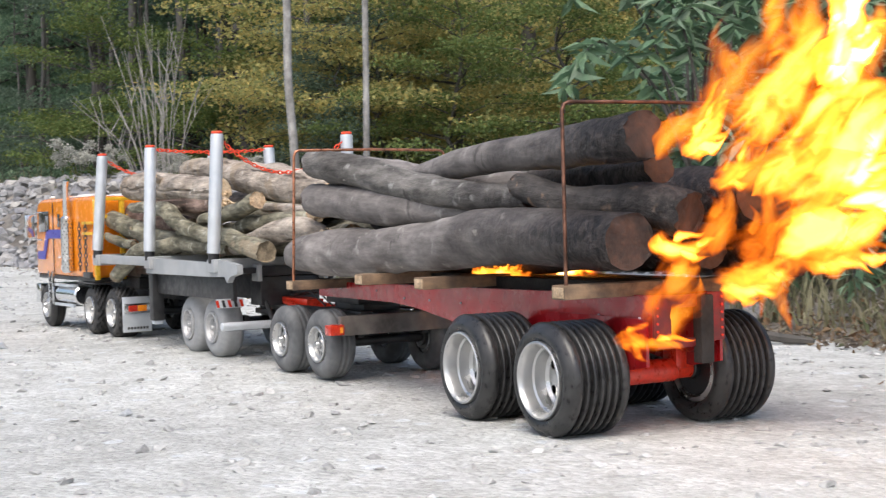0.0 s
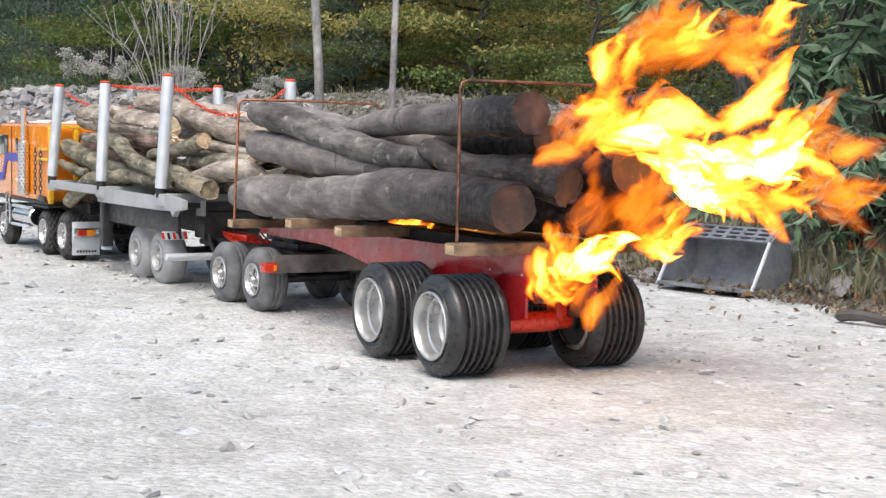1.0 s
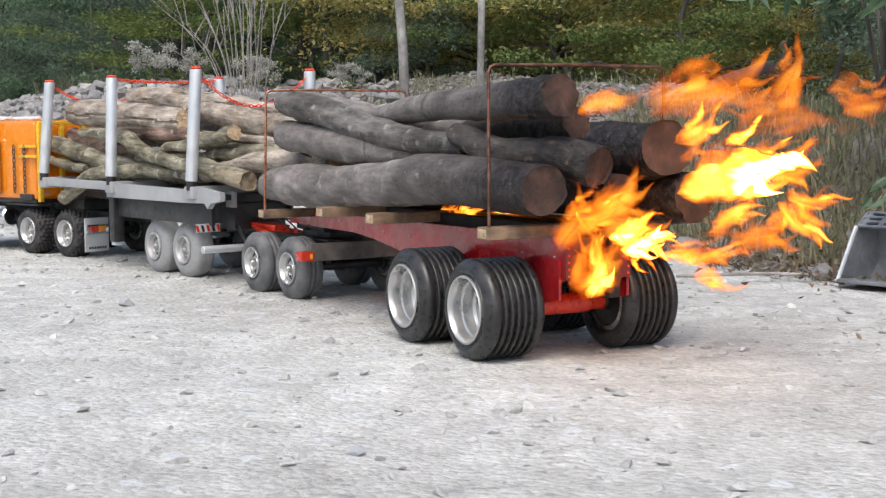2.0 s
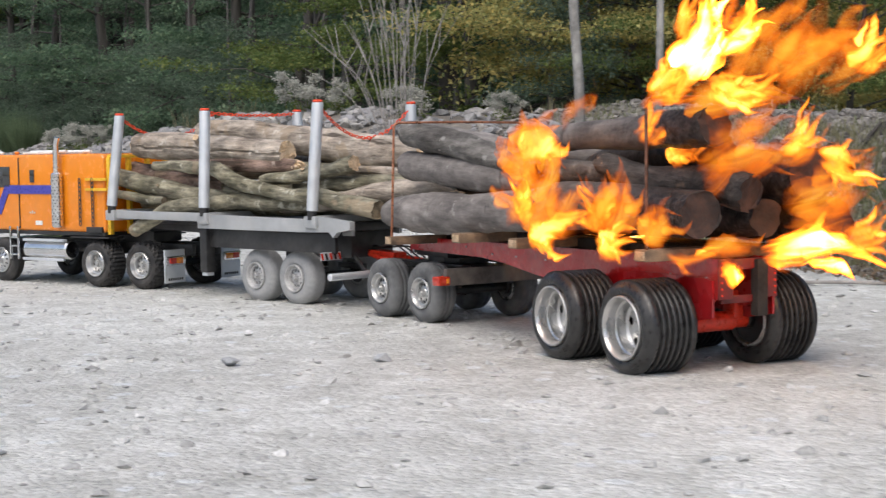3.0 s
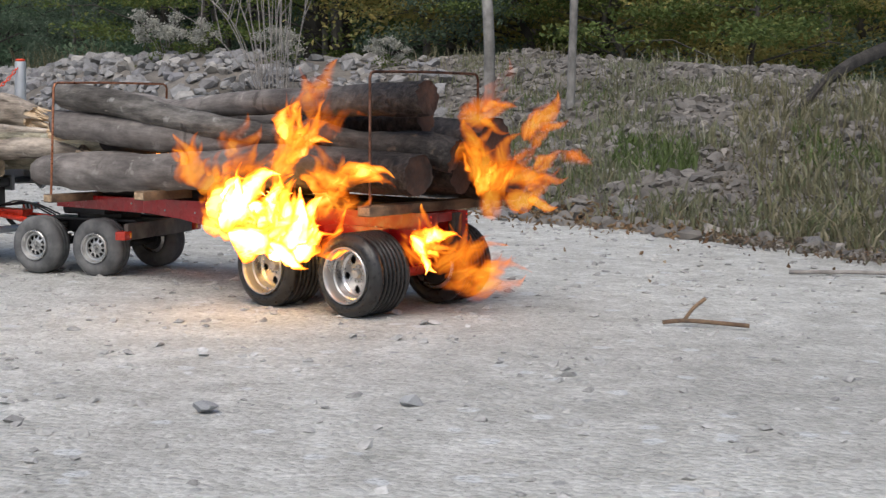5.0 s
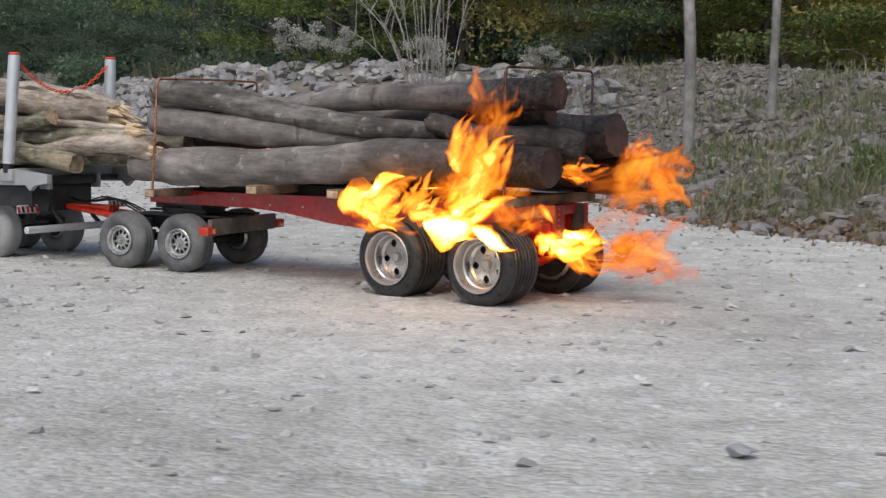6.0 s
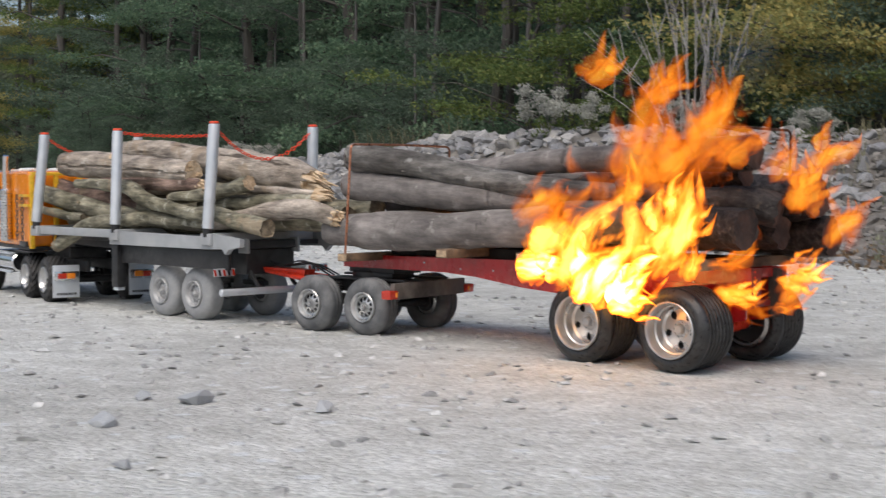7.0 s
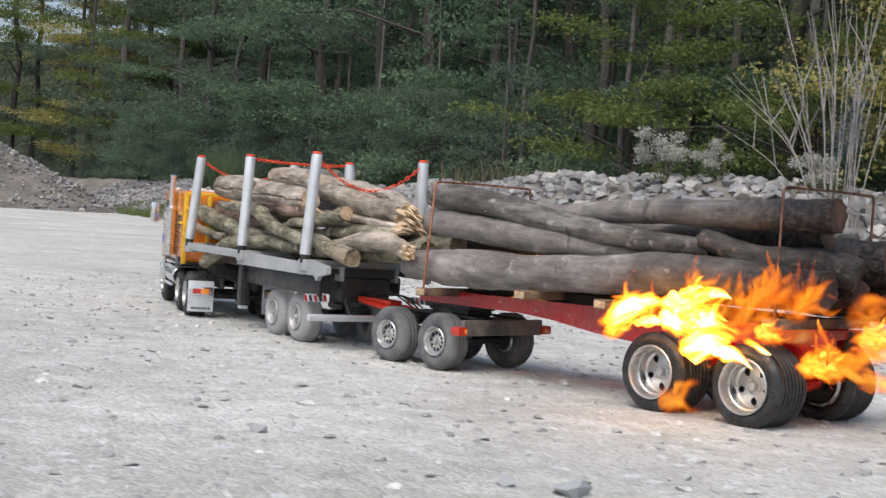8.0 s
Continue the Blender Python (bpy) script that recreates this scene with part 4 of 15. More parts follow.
def forest():
    G = "tall dark green tree in the wood behind the bank"
    kinds = {
        "a": lambda: tree("tree", 1, 5.2, 0.06, 0.4, 1.15, 24000, 0.036, LEAF_DARK, TRUNK, G),
        "b": lambda: tree("tree", 2, 5.6, 0.05, 0.3, 1.0, 24000, 0.034, LEAF_BLUE, TRUNK, G, limbs=30),
        "c": lambda: tree("conifer", 3, 5.8, 0.05, 0.15, 1.1, 26000, 0.032, LEAF_DARK, TRUNK, "dark conifer with hanging branches in the wood", limbs=38, flat=0.2, hang=0.35),
        "d": lambda: tree("tree", 4, 5.4, 0.05, 0.5, 1.2, 26000, 0.034, LEAF_GOLD, TRUNK, "tree with yellow-brown autumn leaves in the wood", lean=0.03, flat=0.18),
        "e": lambda: tree("tree", 5, 5.0, 0.05, 0.4, 1.1, 26000, 0.034, LEAF_LIME, TRUNK, "tree with yellow-green leaves in the wood", flat=0.2),
        "t": lambda: tree("slim_tree", 6, 6.0, 0.039, 3.4, 0.9, 2500, 0.06, LEAF_DARK, GREYBARK, "straight slim tree with a bare grey stem", lean=0.015),
        "s": lambda: tree("shrub", 7, 1.1, 0.02, 0.1, 0.6, 12000, 0.024, LEAF_BLUE, TRUNK, "grey-green leafy shrub at the wood's edge", "shrub", flat=0.45),
        "y": lambda: tree("shrub", 8, 1.2, 0.02, 0.15, 0.75, 12000, 0.024, LEAF_LIME, TRUNK, "yellow-green shrub at the wood's edge", "shrub", flat=0.22),
        "o": lambda: tree("shrub", 9, 1.0, 0.025, 0.2, 0.8, 12000, 0.024, LEAF_GOLD, TRUNK, "low shrub with yellow-brown autumn leaves", "shrub", flat=0.2),
    }
    r = random.Random(5)
    places = []
    for row, (off, step) in enumerate(((3.2, 1.3), (4.4, 1.2), (5.8, 1.2), (7.6, 1.3), (10.0, 1.4))):
        x = -22.0
        while x < 6:
            if x < -19 and row > 1:
                x += 0.8
                continue
            y = max(float(edge(x)), 4.6) + off + r.uniform(-0.6, 0.6)
            k = r.choice("dddde" if (-2.4 < x < 0.6 and row < 3) else "bde" if -14 > x else "aeb" if -3.6 < x <= -2.4 else "ab" if x >= 0.6 else "aabbccc")
            places.append((k, x + r.uniform(-0.3, 0.3), y, r.uniform(0, 360), r.uniform(0.85, 1.2) * (1 + 0.03 * max(0, y - 9))))
            x += step * r.uniform(0.7, 1.3)
    for x, d, s in ((-5.05, 2.6, 0.7), (-4.35, 2.9, 0.9), (-3.75, 2.7, 1.0), (-3.35, 3.0, 0.8), (-2.85, 3.4, 1.0), (-6.4, 2.8, 0.5), (-2.0, 3.8, 0.9), (-0.7, 4.2, 1.1), (-7.6, 3, 0.6), (-9.2, 3, 0.7), (0.1, 4.0, 1.2), (-5.6, 3.3, 0.6), (-8.4, 3.1, 0.5), (-10.6, 3, 0.6)):
        places.append(("t", x, max(float(edge(x)), 4.6) + d, r.uniform(0, 360), s))
    for x, y, s in ((-2.71, 7.4, 0.5), (-2.1, 7.2, 0.6), (-4.11, 9.0, 0.6), (-3.71, 8.6, 0.6), (-3.54, 8.3, 0.5), (-5.08, 9.5, 0.35)):
        places.append(("t", x, y, 90 * x, s))
    for x, y, s in ((-1.95, 6.7, 1.2), (-1.5, 6.35, 0.9), (-1.1, 6.8, 1.4), (-0.5, 6.5, 1.1), (0.1, 6.6, 1.3)):
        places.append(("o", x, y, 70 * x, s))
    x = -18.0
    while x < 4:
        k = r.choice("oys") if -2.3 < x < 0.1 else "y" if -3.9 < x <= -2.3 else r.choice("ss" if x < -4 else "ys")
        places.append((k, x, max(float(edge(x)), 3.4) + 2.2 + r.uniform(-0.2, 0.6), r.uniform(0, 360), r.uniform(0.7, 1.25)))
        x += r.uniform(0.6, 1.1)
    for x, y, s in ((-12.9, 17.2, 1.0), (-12.3, 16.5, 0.8), (-11.6, 15.9, 0.6)):
        places.append(("s", x, y, 40 * x, s))
    stand(kinds, places)


forest()


def broom(x, y, tall):
    """A clump of green whip-like stems."""
    n = 800
    a, o = rng.uniform(0, 6.3, n), tall * 0.45 * np.sqrt(rng.random(n))
    b = np.stack([o * np.cos(a) * 0.5, o * np.sin(a) * 0.5, 0 * a - 0.03], 1)
    h = tall * rng.uniform(0.5, 1.05, n)
    tip = b + np.stack([o * np.cos(a) * 0.8, o * np.sin(a) * 0.8, h], 1) + rng.normal(0, 0.02, (n, 3))
    e = rng.uniform(0, 6.3, n)
    side = np.stack([np.cos(e), np.sin(e), 0 * e], 1) * 0.003
    v = np.stack([b - side, b + side, tip], 1).reshape(-1, 3)
    ob = joined("broom_bush", v.tolist(), np.arange(3 * n).reshape(-1, 3).tolist(), BROOM, "bush of upright green whip-like stems on the bank", "bush", "")
    ob.matrix_basis = pose(x, y, float(bank(np.array(x), np.array(y))))


broom(-9.5, 13.5, 0.5)
broom(-9.1, 13.1, 0.42)
broom(-9.9, 13.9, 0.45)

# a dead limb that leans down the bank
dead = bmesh.new()
tube(dead, spline([(-0.56, 3.1, 0.11), (-0.48, 3.4, 0.2), (-0.38, 3.75, 0.29), (-0.26, 4.1, 0.36), (-0.1, 4.5, 0.42)], 4), [0.008 + 0.0009 * i for i in range(17)], 9, wob=lambda i, a, p, way: 0.25 * noise.noise((p.x * 25, a, p.z * 20)))
for q, w in (((-0.38, 3.75, 0.29), (-0.36, 3.7, 0.17)), ((-0.3, 3.98, 0.33), (-0.33, 3.9, 0.22)), ((-0.48, 3.4, 0.2), (-0.4, 3.42, 0.3))):
    tube(dead, [q, w], [0.012, 0.005], 6)
tagged(part("dead_limb", dead, DEAD_WOOD), "dark dead limb leaning down the bank", "branch")


def birch(x, y, tall, r0, lean):
    t = thing("birch", "slender pale-barked birch growing out of the bank", "tree", "birches on the bank")
    bm = bmesh.new()
    rr = random.Random(int(100 * abs(x)))
    pts = spline([(lean * i / 8 + rr.uniform(-0.008, 0.008), rr.uniform(-0.008, 0.008), tall * i / 8 - 0.05 * (i == 0)) for i in range(9)], 4)
    tube(bm, pts, [r0 * (1 - 0.35 * i / len(pts)) for i in range(len(pts))], 10, wob=lambda i, a, p, way: 0.1 * noise.noise((p.x * 20, a, p.z * 9)))
    part("trunk", bm, BIRCH, t)
    t.matrix_basis = pose(x, y, float(bank(np.array(x), np.array(y))))
    return t


birch(-1.323, 3.871, 2.4, 0.017, -0.06)
birch(-1.095, 4.074, 2.4, 0.013, 0.03)


def bare_bush(x, y):
    """A clump of leafless pale stems that spread from one root."""
    t = thing("bare_bush", "leafless bush of pale upright stems on the bank", "bush")
    r = random.Random(3)
    for i in range(24):
        bm = bmesh.new()
        a, out, h = r.uniform(0, 6.28), r.uniform(0.04, 0.36), r.uniform(0.5, 1.0)
        if i < 4:
            a, out, h = r.uniform(2.6, 3.6), r.uniform(0.38, 0.5), r.uniform(0.35, 0.6)
        p0 = Vector((0.06 * math.cos(a), 0.06 * math.sin(a), -0.03))
        p2 = Vector((out * math.cos(a), 0.6 * out * math.sin(a), h))
        p1 = p0.lerp(p2, 0.5) + Vector((-0.12 * out * math.cos(a) + r.uniform(-0.03, 0.03), r.uniform(-0.03, 0.03), 0.05))
        line = spline([p0, p1, p2], 5)
        tube(bm, line, [0.0027 * (1 - 0.7 * k / len(line)) for k in range(len(line))], 6)
        for s in (5, 7):
            q = line[s]
            tube(bm, [q, q + Vector((r.uniform(-0.07, 0.07), r.uniform(-0.05, 0.05), r.uniform(0.1, 0.2)))], [0.0028, 0.001], 5)
        part("stem", bm, TWIG, t)
    t.matrix_basis = pose(x, y, float(bank(np.array(x), np.array(y))))


bare_bush(-2.42, 5.43)


def seed_plant(x, y, s, seed):
    """A weed with fluffy pale seed heads."""
    t = thing("seed_plant", "tall weed with fluffy greyish-white seed heads", "weed", "seeding weeds on the rubble")
    r = random.Random(seed)
    bm = bmesh.new()
    heads = []
    for _ in range(11):
        a, o, h = r.uniform(0, 6.28), r.uniform(0.02, 0.17), r.uniform(0.1, 0.27)
        q = Vector((o * math.cos(a), o * math.sin(a), h))
        tube(bm, [(0, 0, -0.02), q * 0.5 + Vector((0, 0, 0.03)), q], [0.003, 0.002, 0.0012], 5)
        heads.append(q)
    tagged(part("stem", bm, TWIG, t))
    c = np.array([list(h) for h in heads])
    i = rng.integers(0, len(c), 2400)
    v, f = leaf_arrays(c[i] + rng.normal(0, 0.021, (2400, 3)) * [1, 1, 0.75], 0.017, 0.011)
    joined("seed_head", v.tolist(), f.tolist(), FLUFF, "fluffy pale seed heads", "", "", t)
    v, f = leaf_arrays(rng.normal(0, 0.06, (160, 3)) * [1, 1, 0.6] + [0, 0, 0.06], 0.04, 0.014)
    joined("foliage", v.tolist(), f.tolist(), LEAF_LIME, "yellowing leaves", "", "", t)
    t.matrix_basis = pose(x, y, float(bank(np.array(x), np.array(y))), 0, 0, 40 * seed) @ Matrix.Scale(s, 4)


for i, (x, y, s) in enumerate(((-3.26, 6.44, 0.85), (-3.05, 6.33, 0.6), (-2.55, 6.0, 0.7), (-2.0, 5.7, 0.5), (-7.2, 10.8, 1.0), (-6.9, 10.5, 0.9), (-7.6, 11.2, 0.9), (-6.5, 10.1, 0.6))):
    seed_plant(x, y, s, i)


def lance_shrub(x, y, z, stems, seed, reach=0.55, top=0.7, leaf=0.074):
    """A shrub with long drooping leaves in pairs along arching stems."""
    t = thing("lance_leaved_shrub", "shrub with long drooping grey-green leaves on arching stems", "shrub", "shrubs on the bank")
    r = random.Random(seed)
    bm = bmesh.new()
    pos, way = [], []
    for _ in range(stems):
        a = r.uniform(0, 6.28)
        o, h = reach * r.uniform(0.3, 1.0), top * r.uniform(0.45, 1.0)
        q = Vector((o * math.cos(a), o * math.sin(a), h))
        line = spline([(0, 0, -0.03), q * 0.45 + Vector((0, 0, 0.25 * h)), q, q + Vector((0.1 * math.cos(a), 0.1 * math.sin(a), -0.09))], 5)
        tube(bm, line, [0.005 * (1 - 0.8 * i / len(line)) for i in range(len(line))], 5)
        for i in range(6, len(line)):
            for side in range(4):
                b = a + 1.57 * side + r.uniform(-0.7, 0.7)
                d = Vector((math.cos(b), math.sin(b), r.uniform(-0.9, 0.2)))
                pos.append(list(line[i] + d * 0.022))
                way.append(list(d * 1.6))
    part("stem", bm, TRUNK, t)
    v, f = leaf_arrays(np.array(pos), leaf, leaf * 0.27, droop=0.25, spread=0.5, along=np.array(way))
    joined("foliage", v.tolist(), f.tolist(), LEAF_LONG, "", "", "", t)
    t.matrix_basis = pose(x, y, z)


for i, (x, y, s, top) in enumerate(((0.16, 1.75, 13, 0.62), (0.36, 1.7, 16, 0.66), (0.55, 1.5, 22, 0.6), (0.42, 2.2, 22, 0.7), (0.7, 1.9, 22, 0.6), (0.9, 1.5, 18, 0.6), (0.12, 2.5, 10, 0.75), (0.6, 2.7, 20, 0.7), (0.5, 1.25, 18, 0.38), (0.25, 1.22, 26, 0.2), (0.4, 1.05, 26, 0.17))):
    lance_shrub(x, y, float(bank(np.array(x), np.array(y))), s, 20 + i, 0.36 if top > 0.3 else 0.2, top, 0.074 if top > 0.3 else 0.04)


def loader_bucket():
    """A small excavator's bucket, open side to the yard, lying at the foot of the bank."""
    t = thing("digger_bucket", "empty worn grey steel digger bucket lying by the bank", "bucket")
    w = 0.087
    prof = [(0.0, 0.003), (-0.055, 0.0), (-0.082, 0.008), (-0.098, 0.034), (-0.094, 0.068), (-0.08, 0.09), (-0.068, 0.096)]
    line = spline([Vector((a, 0, b)) for a, b in prof], 4)
    bm = bmesh.new()
    inner = [(p.x * 0.96 - 0.001, p.z * 0.94 + 0.004) for p in line]
    ring = [(p.x, p.z) for p in line] + inner[::-1]
    vs = [[bm.verts.new((x, y, z)) for x, z in ring] for y in (-w, w)]
    n = len(ring)
    for i in range(n):
        bm.faces.new((vs[0][i], vs[0][(i + 1) % n], vs[1][(i + 1) % n], vs[1][i]))
    bm.faces.new(vs[0][::-1])
    bm.faces.new(vs[1])
    part("shell", bm, STEEL_GREY, t)
    for y0, edge_y in ((-w - 0.004, -w - 0.005), (w, w - 0.001)):
        bm = bmesh.new()
        plate(bm, [(p.x, p.z) for p in line] + [(-0.043, 0.078)], y0, y0 + 0.004)
        side = part("side_plate", bm, STEEL_GREY, t)
        bm = bmesh.new()
        tube(bm, [Vector((0.001, edge_y + 0.003, 0.004)), Vector((-0.042, edge_y + 0.003, 0.078))], 0.003, 6)
        part("worn_edge", bm, ALU, side, "side edge worn to bright steel")
    part("lip", boxes((-0.012, 0.006, -w, w, 0.004, 0.009)), STEEL_GREY, t)
    bm = bmesh.new()
    tilt = math.atan2(-0.018, 0.025)
    for k in range(4):
        f = k * 0.0098
        box(bm, f, f + 0.0045, -w, w, -0.002, 0.002, 0.001)
    for k in range(7):
        y = -w + 0.002 + k * (2 * w - 0.012) / 6
        box(bm, 0.0, 0.033, y, y + 0.008, -0.0026, 0.0014, 0.001)
    bmesh.ops.transform(bm, matrix=Matrix.Translation((-0.07, 0, 0.097)) @ Matrix.Rotation(-tilt, 4, "Y"), verts=bm.verts)
    part("top_grate", bm, STEEL_GREY, t)
    t.matrix_basis = pose(-0.01, 1.045, 0.003, 0, 0, -129)


loader_bucket()

# far wood, behind the last row of trees
far = bmesh.new()
ring = [(-60, -10), (-44, 24), (-24, 36), (0, 30), (14, 22), (22, 4)]
lo = [far.verts.new((x, y, -1)) for x, y in ring]
hi = [far.verts.new((x, y, 4.2 if x < -20 else 7.5)) for x, y in ring]
for i in range(len(ring) - 1):
    far.faces.new((lo[i], lo[i + 1], hi[i + 1], hi[i]))
tagged(part("backdrop", far, surf("far_wood", (0.03, 0.045, 0.026), (0.085, 0.105, 0.06), 1.4, 1.0, fine=9, bump=1.0, dist=0.3)), "dark far wood behind the trees", "wood", "", "structure")


def rocks():
    """The single rocks that show along the crest and the foot of the bank."""
    base = [hull_mesh("rock", 1.0, 60 + i, ROCK, 0.62) for i in range(6)]
    r = random.Random(12)
    root = bpy.data.objects["bank"]
    for i in range(290):
        crest = i < 200
        x = r.uniform(-5.6, -1.6) if crest else r.uniform(-7.5, 0.2)
        s = r.uniform(0.03, 0.062) if crest else r.uniform(0.018, 0.04)
        y = float(edge(x)) + (r.uniform(0.75, 1.45) if crest else r.uniform(-0.1, 0.5))
        z = float(bank(np.array(x), np.array(y))) + s * 0.25
        share("rock", base[i % 6], root, pose(x, y, z, r.uniform(-25, 25), r.uniform(-25, 25), r.uniform(0, 360)) @ Matrix.Scale(s, 4))


rocks()


# ---- the road train ----
def tyre_mesh(R, W, rim, ribs=0, blocks=0, material=RUBBER, groove=0.0035, slot=0.0016):
    """A tyre, its outer side at y = 0, turned round the y axis."""
    bm = bmesh.new()
    prof = [(-0.004, rim - 0.001), (-0.001, rim + 0.002), (0.0, rim + (R - rim) * 0.45), (-0.002, R - 0.006), (-0.005, R - 0.002), (-0.008, R)]
    tread0 = len(prof) - 1
    span = W - 0.016
    if ribs:
        for i in range(ribs - 1):
            a = -0.008 - span * (i + 1) / ribs
            prof += [(a + slot + span / ribs * 0.12, R), (a + slot, R - 0.001), (a + slot * 0.7, R - groove), (a - slot * 0.7, R - groove), (a - slot, R - 0.001), (a - slot - span / ribs * 0.12, R)]
    else:
        prof += [(-0.008 - span * k / 6, R + 0.0006) for k in range(1, 6)]
    tread1 = len(prof)
    prof += [(-W + 0.008, R), (-W + 0.005, R - 0.002), (-W + 0.002, R - 0.006), (-W, rim + (R - rim) * 0.45), (-W + 0.001, rim + 0.002), (-W + 0.004, rim - 0.001)]
    cut = None
    if blocks:
        def cut(k, i):
            inside = tread0 - 1 <= i <= tread1
            return -0.005 if inside and (k + (i % 2) * 2) % 4 < 2 else 0.0
    lathe(bm, prof, 72 if blocks else 56, cut)
    # the inner side, closed towards the axle
    lathe(bm, [(-W + 0.004, rim - 0.001), (-0.004, rim - 0.001)], 56)
    me = bpy.data.meshes.new("tyre")
    bmesh.ops.recalc_face_normals(bm, faces=bm.faces)
    bm.to_mesh(me)
    bm.free()
    me.materials.append(material)
    return soften(me, 28 if blocks else 50)


def rim_mesh(rim, W, depth, material, holes=5, dome=0.0, wide=4):
    """A rim with a rolled lip, a stepped dish and a disc pierced by rounded holes, with a hub cap and nuts."""
    bm = bmesh.new()
    seg = 60
    lathe(bm, [(-0.005, rim), (0.0006, rim), (0.0014, rim - 0.0008), (0.0012, rim - 0.002), (-0.0008, rim - 0.0032), (-0.004, rim - 0.0042), (-depth * 0.45, rim - 0.0048), (-depth * 0.5, rim - 0.0066),
               (-depth * 0.9, rim - 0.0076), (-depth, rim * 0.70)], seg)
    # the disc, with a hole between each pair of spokes
    step = seg // holes
    r0, r1 = rim * 0.70, rim * 0.34

    def disc_y(k):
        return -depth + dome * k
    rows = []
    for i in range(7):
        k = i / 6
        r = r0 + (r1 - r0) * k
        rows.append([bm.verts.new((r * math.cos(2 * math.pi * j / seg), disc_y(k), r * math.sin(2 * math.pi * j / seg))) for j in range(seg)])
    for i in range(6):
        for j in range(seg):
            u = (j % step - (step - 1) / 2) / (wide / 2)
            v = (i - 2.0) / 2.1
            if u * u + v * v < 1.0:
                continue
            bm.faces.new((rows[i][j], rows[i][(j + 1) % seg], rows[i + 1][(j + 1) % seg], rows[i + 1][j]))
    y = disc_y(1)
    lathe(bm, [(y, r1), (y + 0.001, rim * 0.31), (y + 0.001, rim * 0.2), (y + 0.0045, rim * 0.18), (y + 0.0065, rim * 0.13), (y + 0.0068, rim * 0.01)], 30)
    # the barrel behind
    lathe(bm, [(-0.005, rim), (-W + 0.006, rim - 0.002), (-W + 0.004, rim - 0.006), (-W * 0.7, rim - 0.010)], 40)
    for k in range(10):
        a = 2 * math.pi * (k + 0.5) / 10
        c = Vector((rim * 0.255 * math.cos(a), y, rim * 0.255 * math.sin(a)))
        cyl(bm, c, c + Vector((0, 0.0032, 0)), 0.0011, 6)
    me = bpy.data.meshes.new("rim")
    bmesh.ops.recalc_face_normals(bm, faces=bm.faces)
    bm.to_mesh(me)
    bm.free()
    me.materials.append(material)
    return soften(me, 35)


def hub_mesh(W, back=0.5, r=0.017):
    """The dark brake drum and axle stub behind a rim."""
    bm = bmesh.new()
    cyl(bm, (0, -W * back, 0), (0, -W * 0.9, 0), r, 20, 0.001)
    cyl(bm, (0, -W * 0.85, 0), (0, -W * 0.99, 0), 0.011, 16, 0.001)
    me = bpy.data.meshes.new("wheel")
    bm.to_mesh(me)
    bm.free()
    me.materials.append(DARK)
    return me


WHEELS = []   # (wheel, its place on the vehicle, side, radius, the vehicle's path)


def wheels(vehicle, path, places, y, R, rim, tyre, disc, hub):
    for x in places:
        for side in (1, -1):
            w = new("wheel", hub)
            w.parent = vehicle
            share("tyre", tyre, w, Matrix())
            share("rim", disc, w, Matrix())
            WHEELS.append((w, (x, side * y, R), side, R, path))


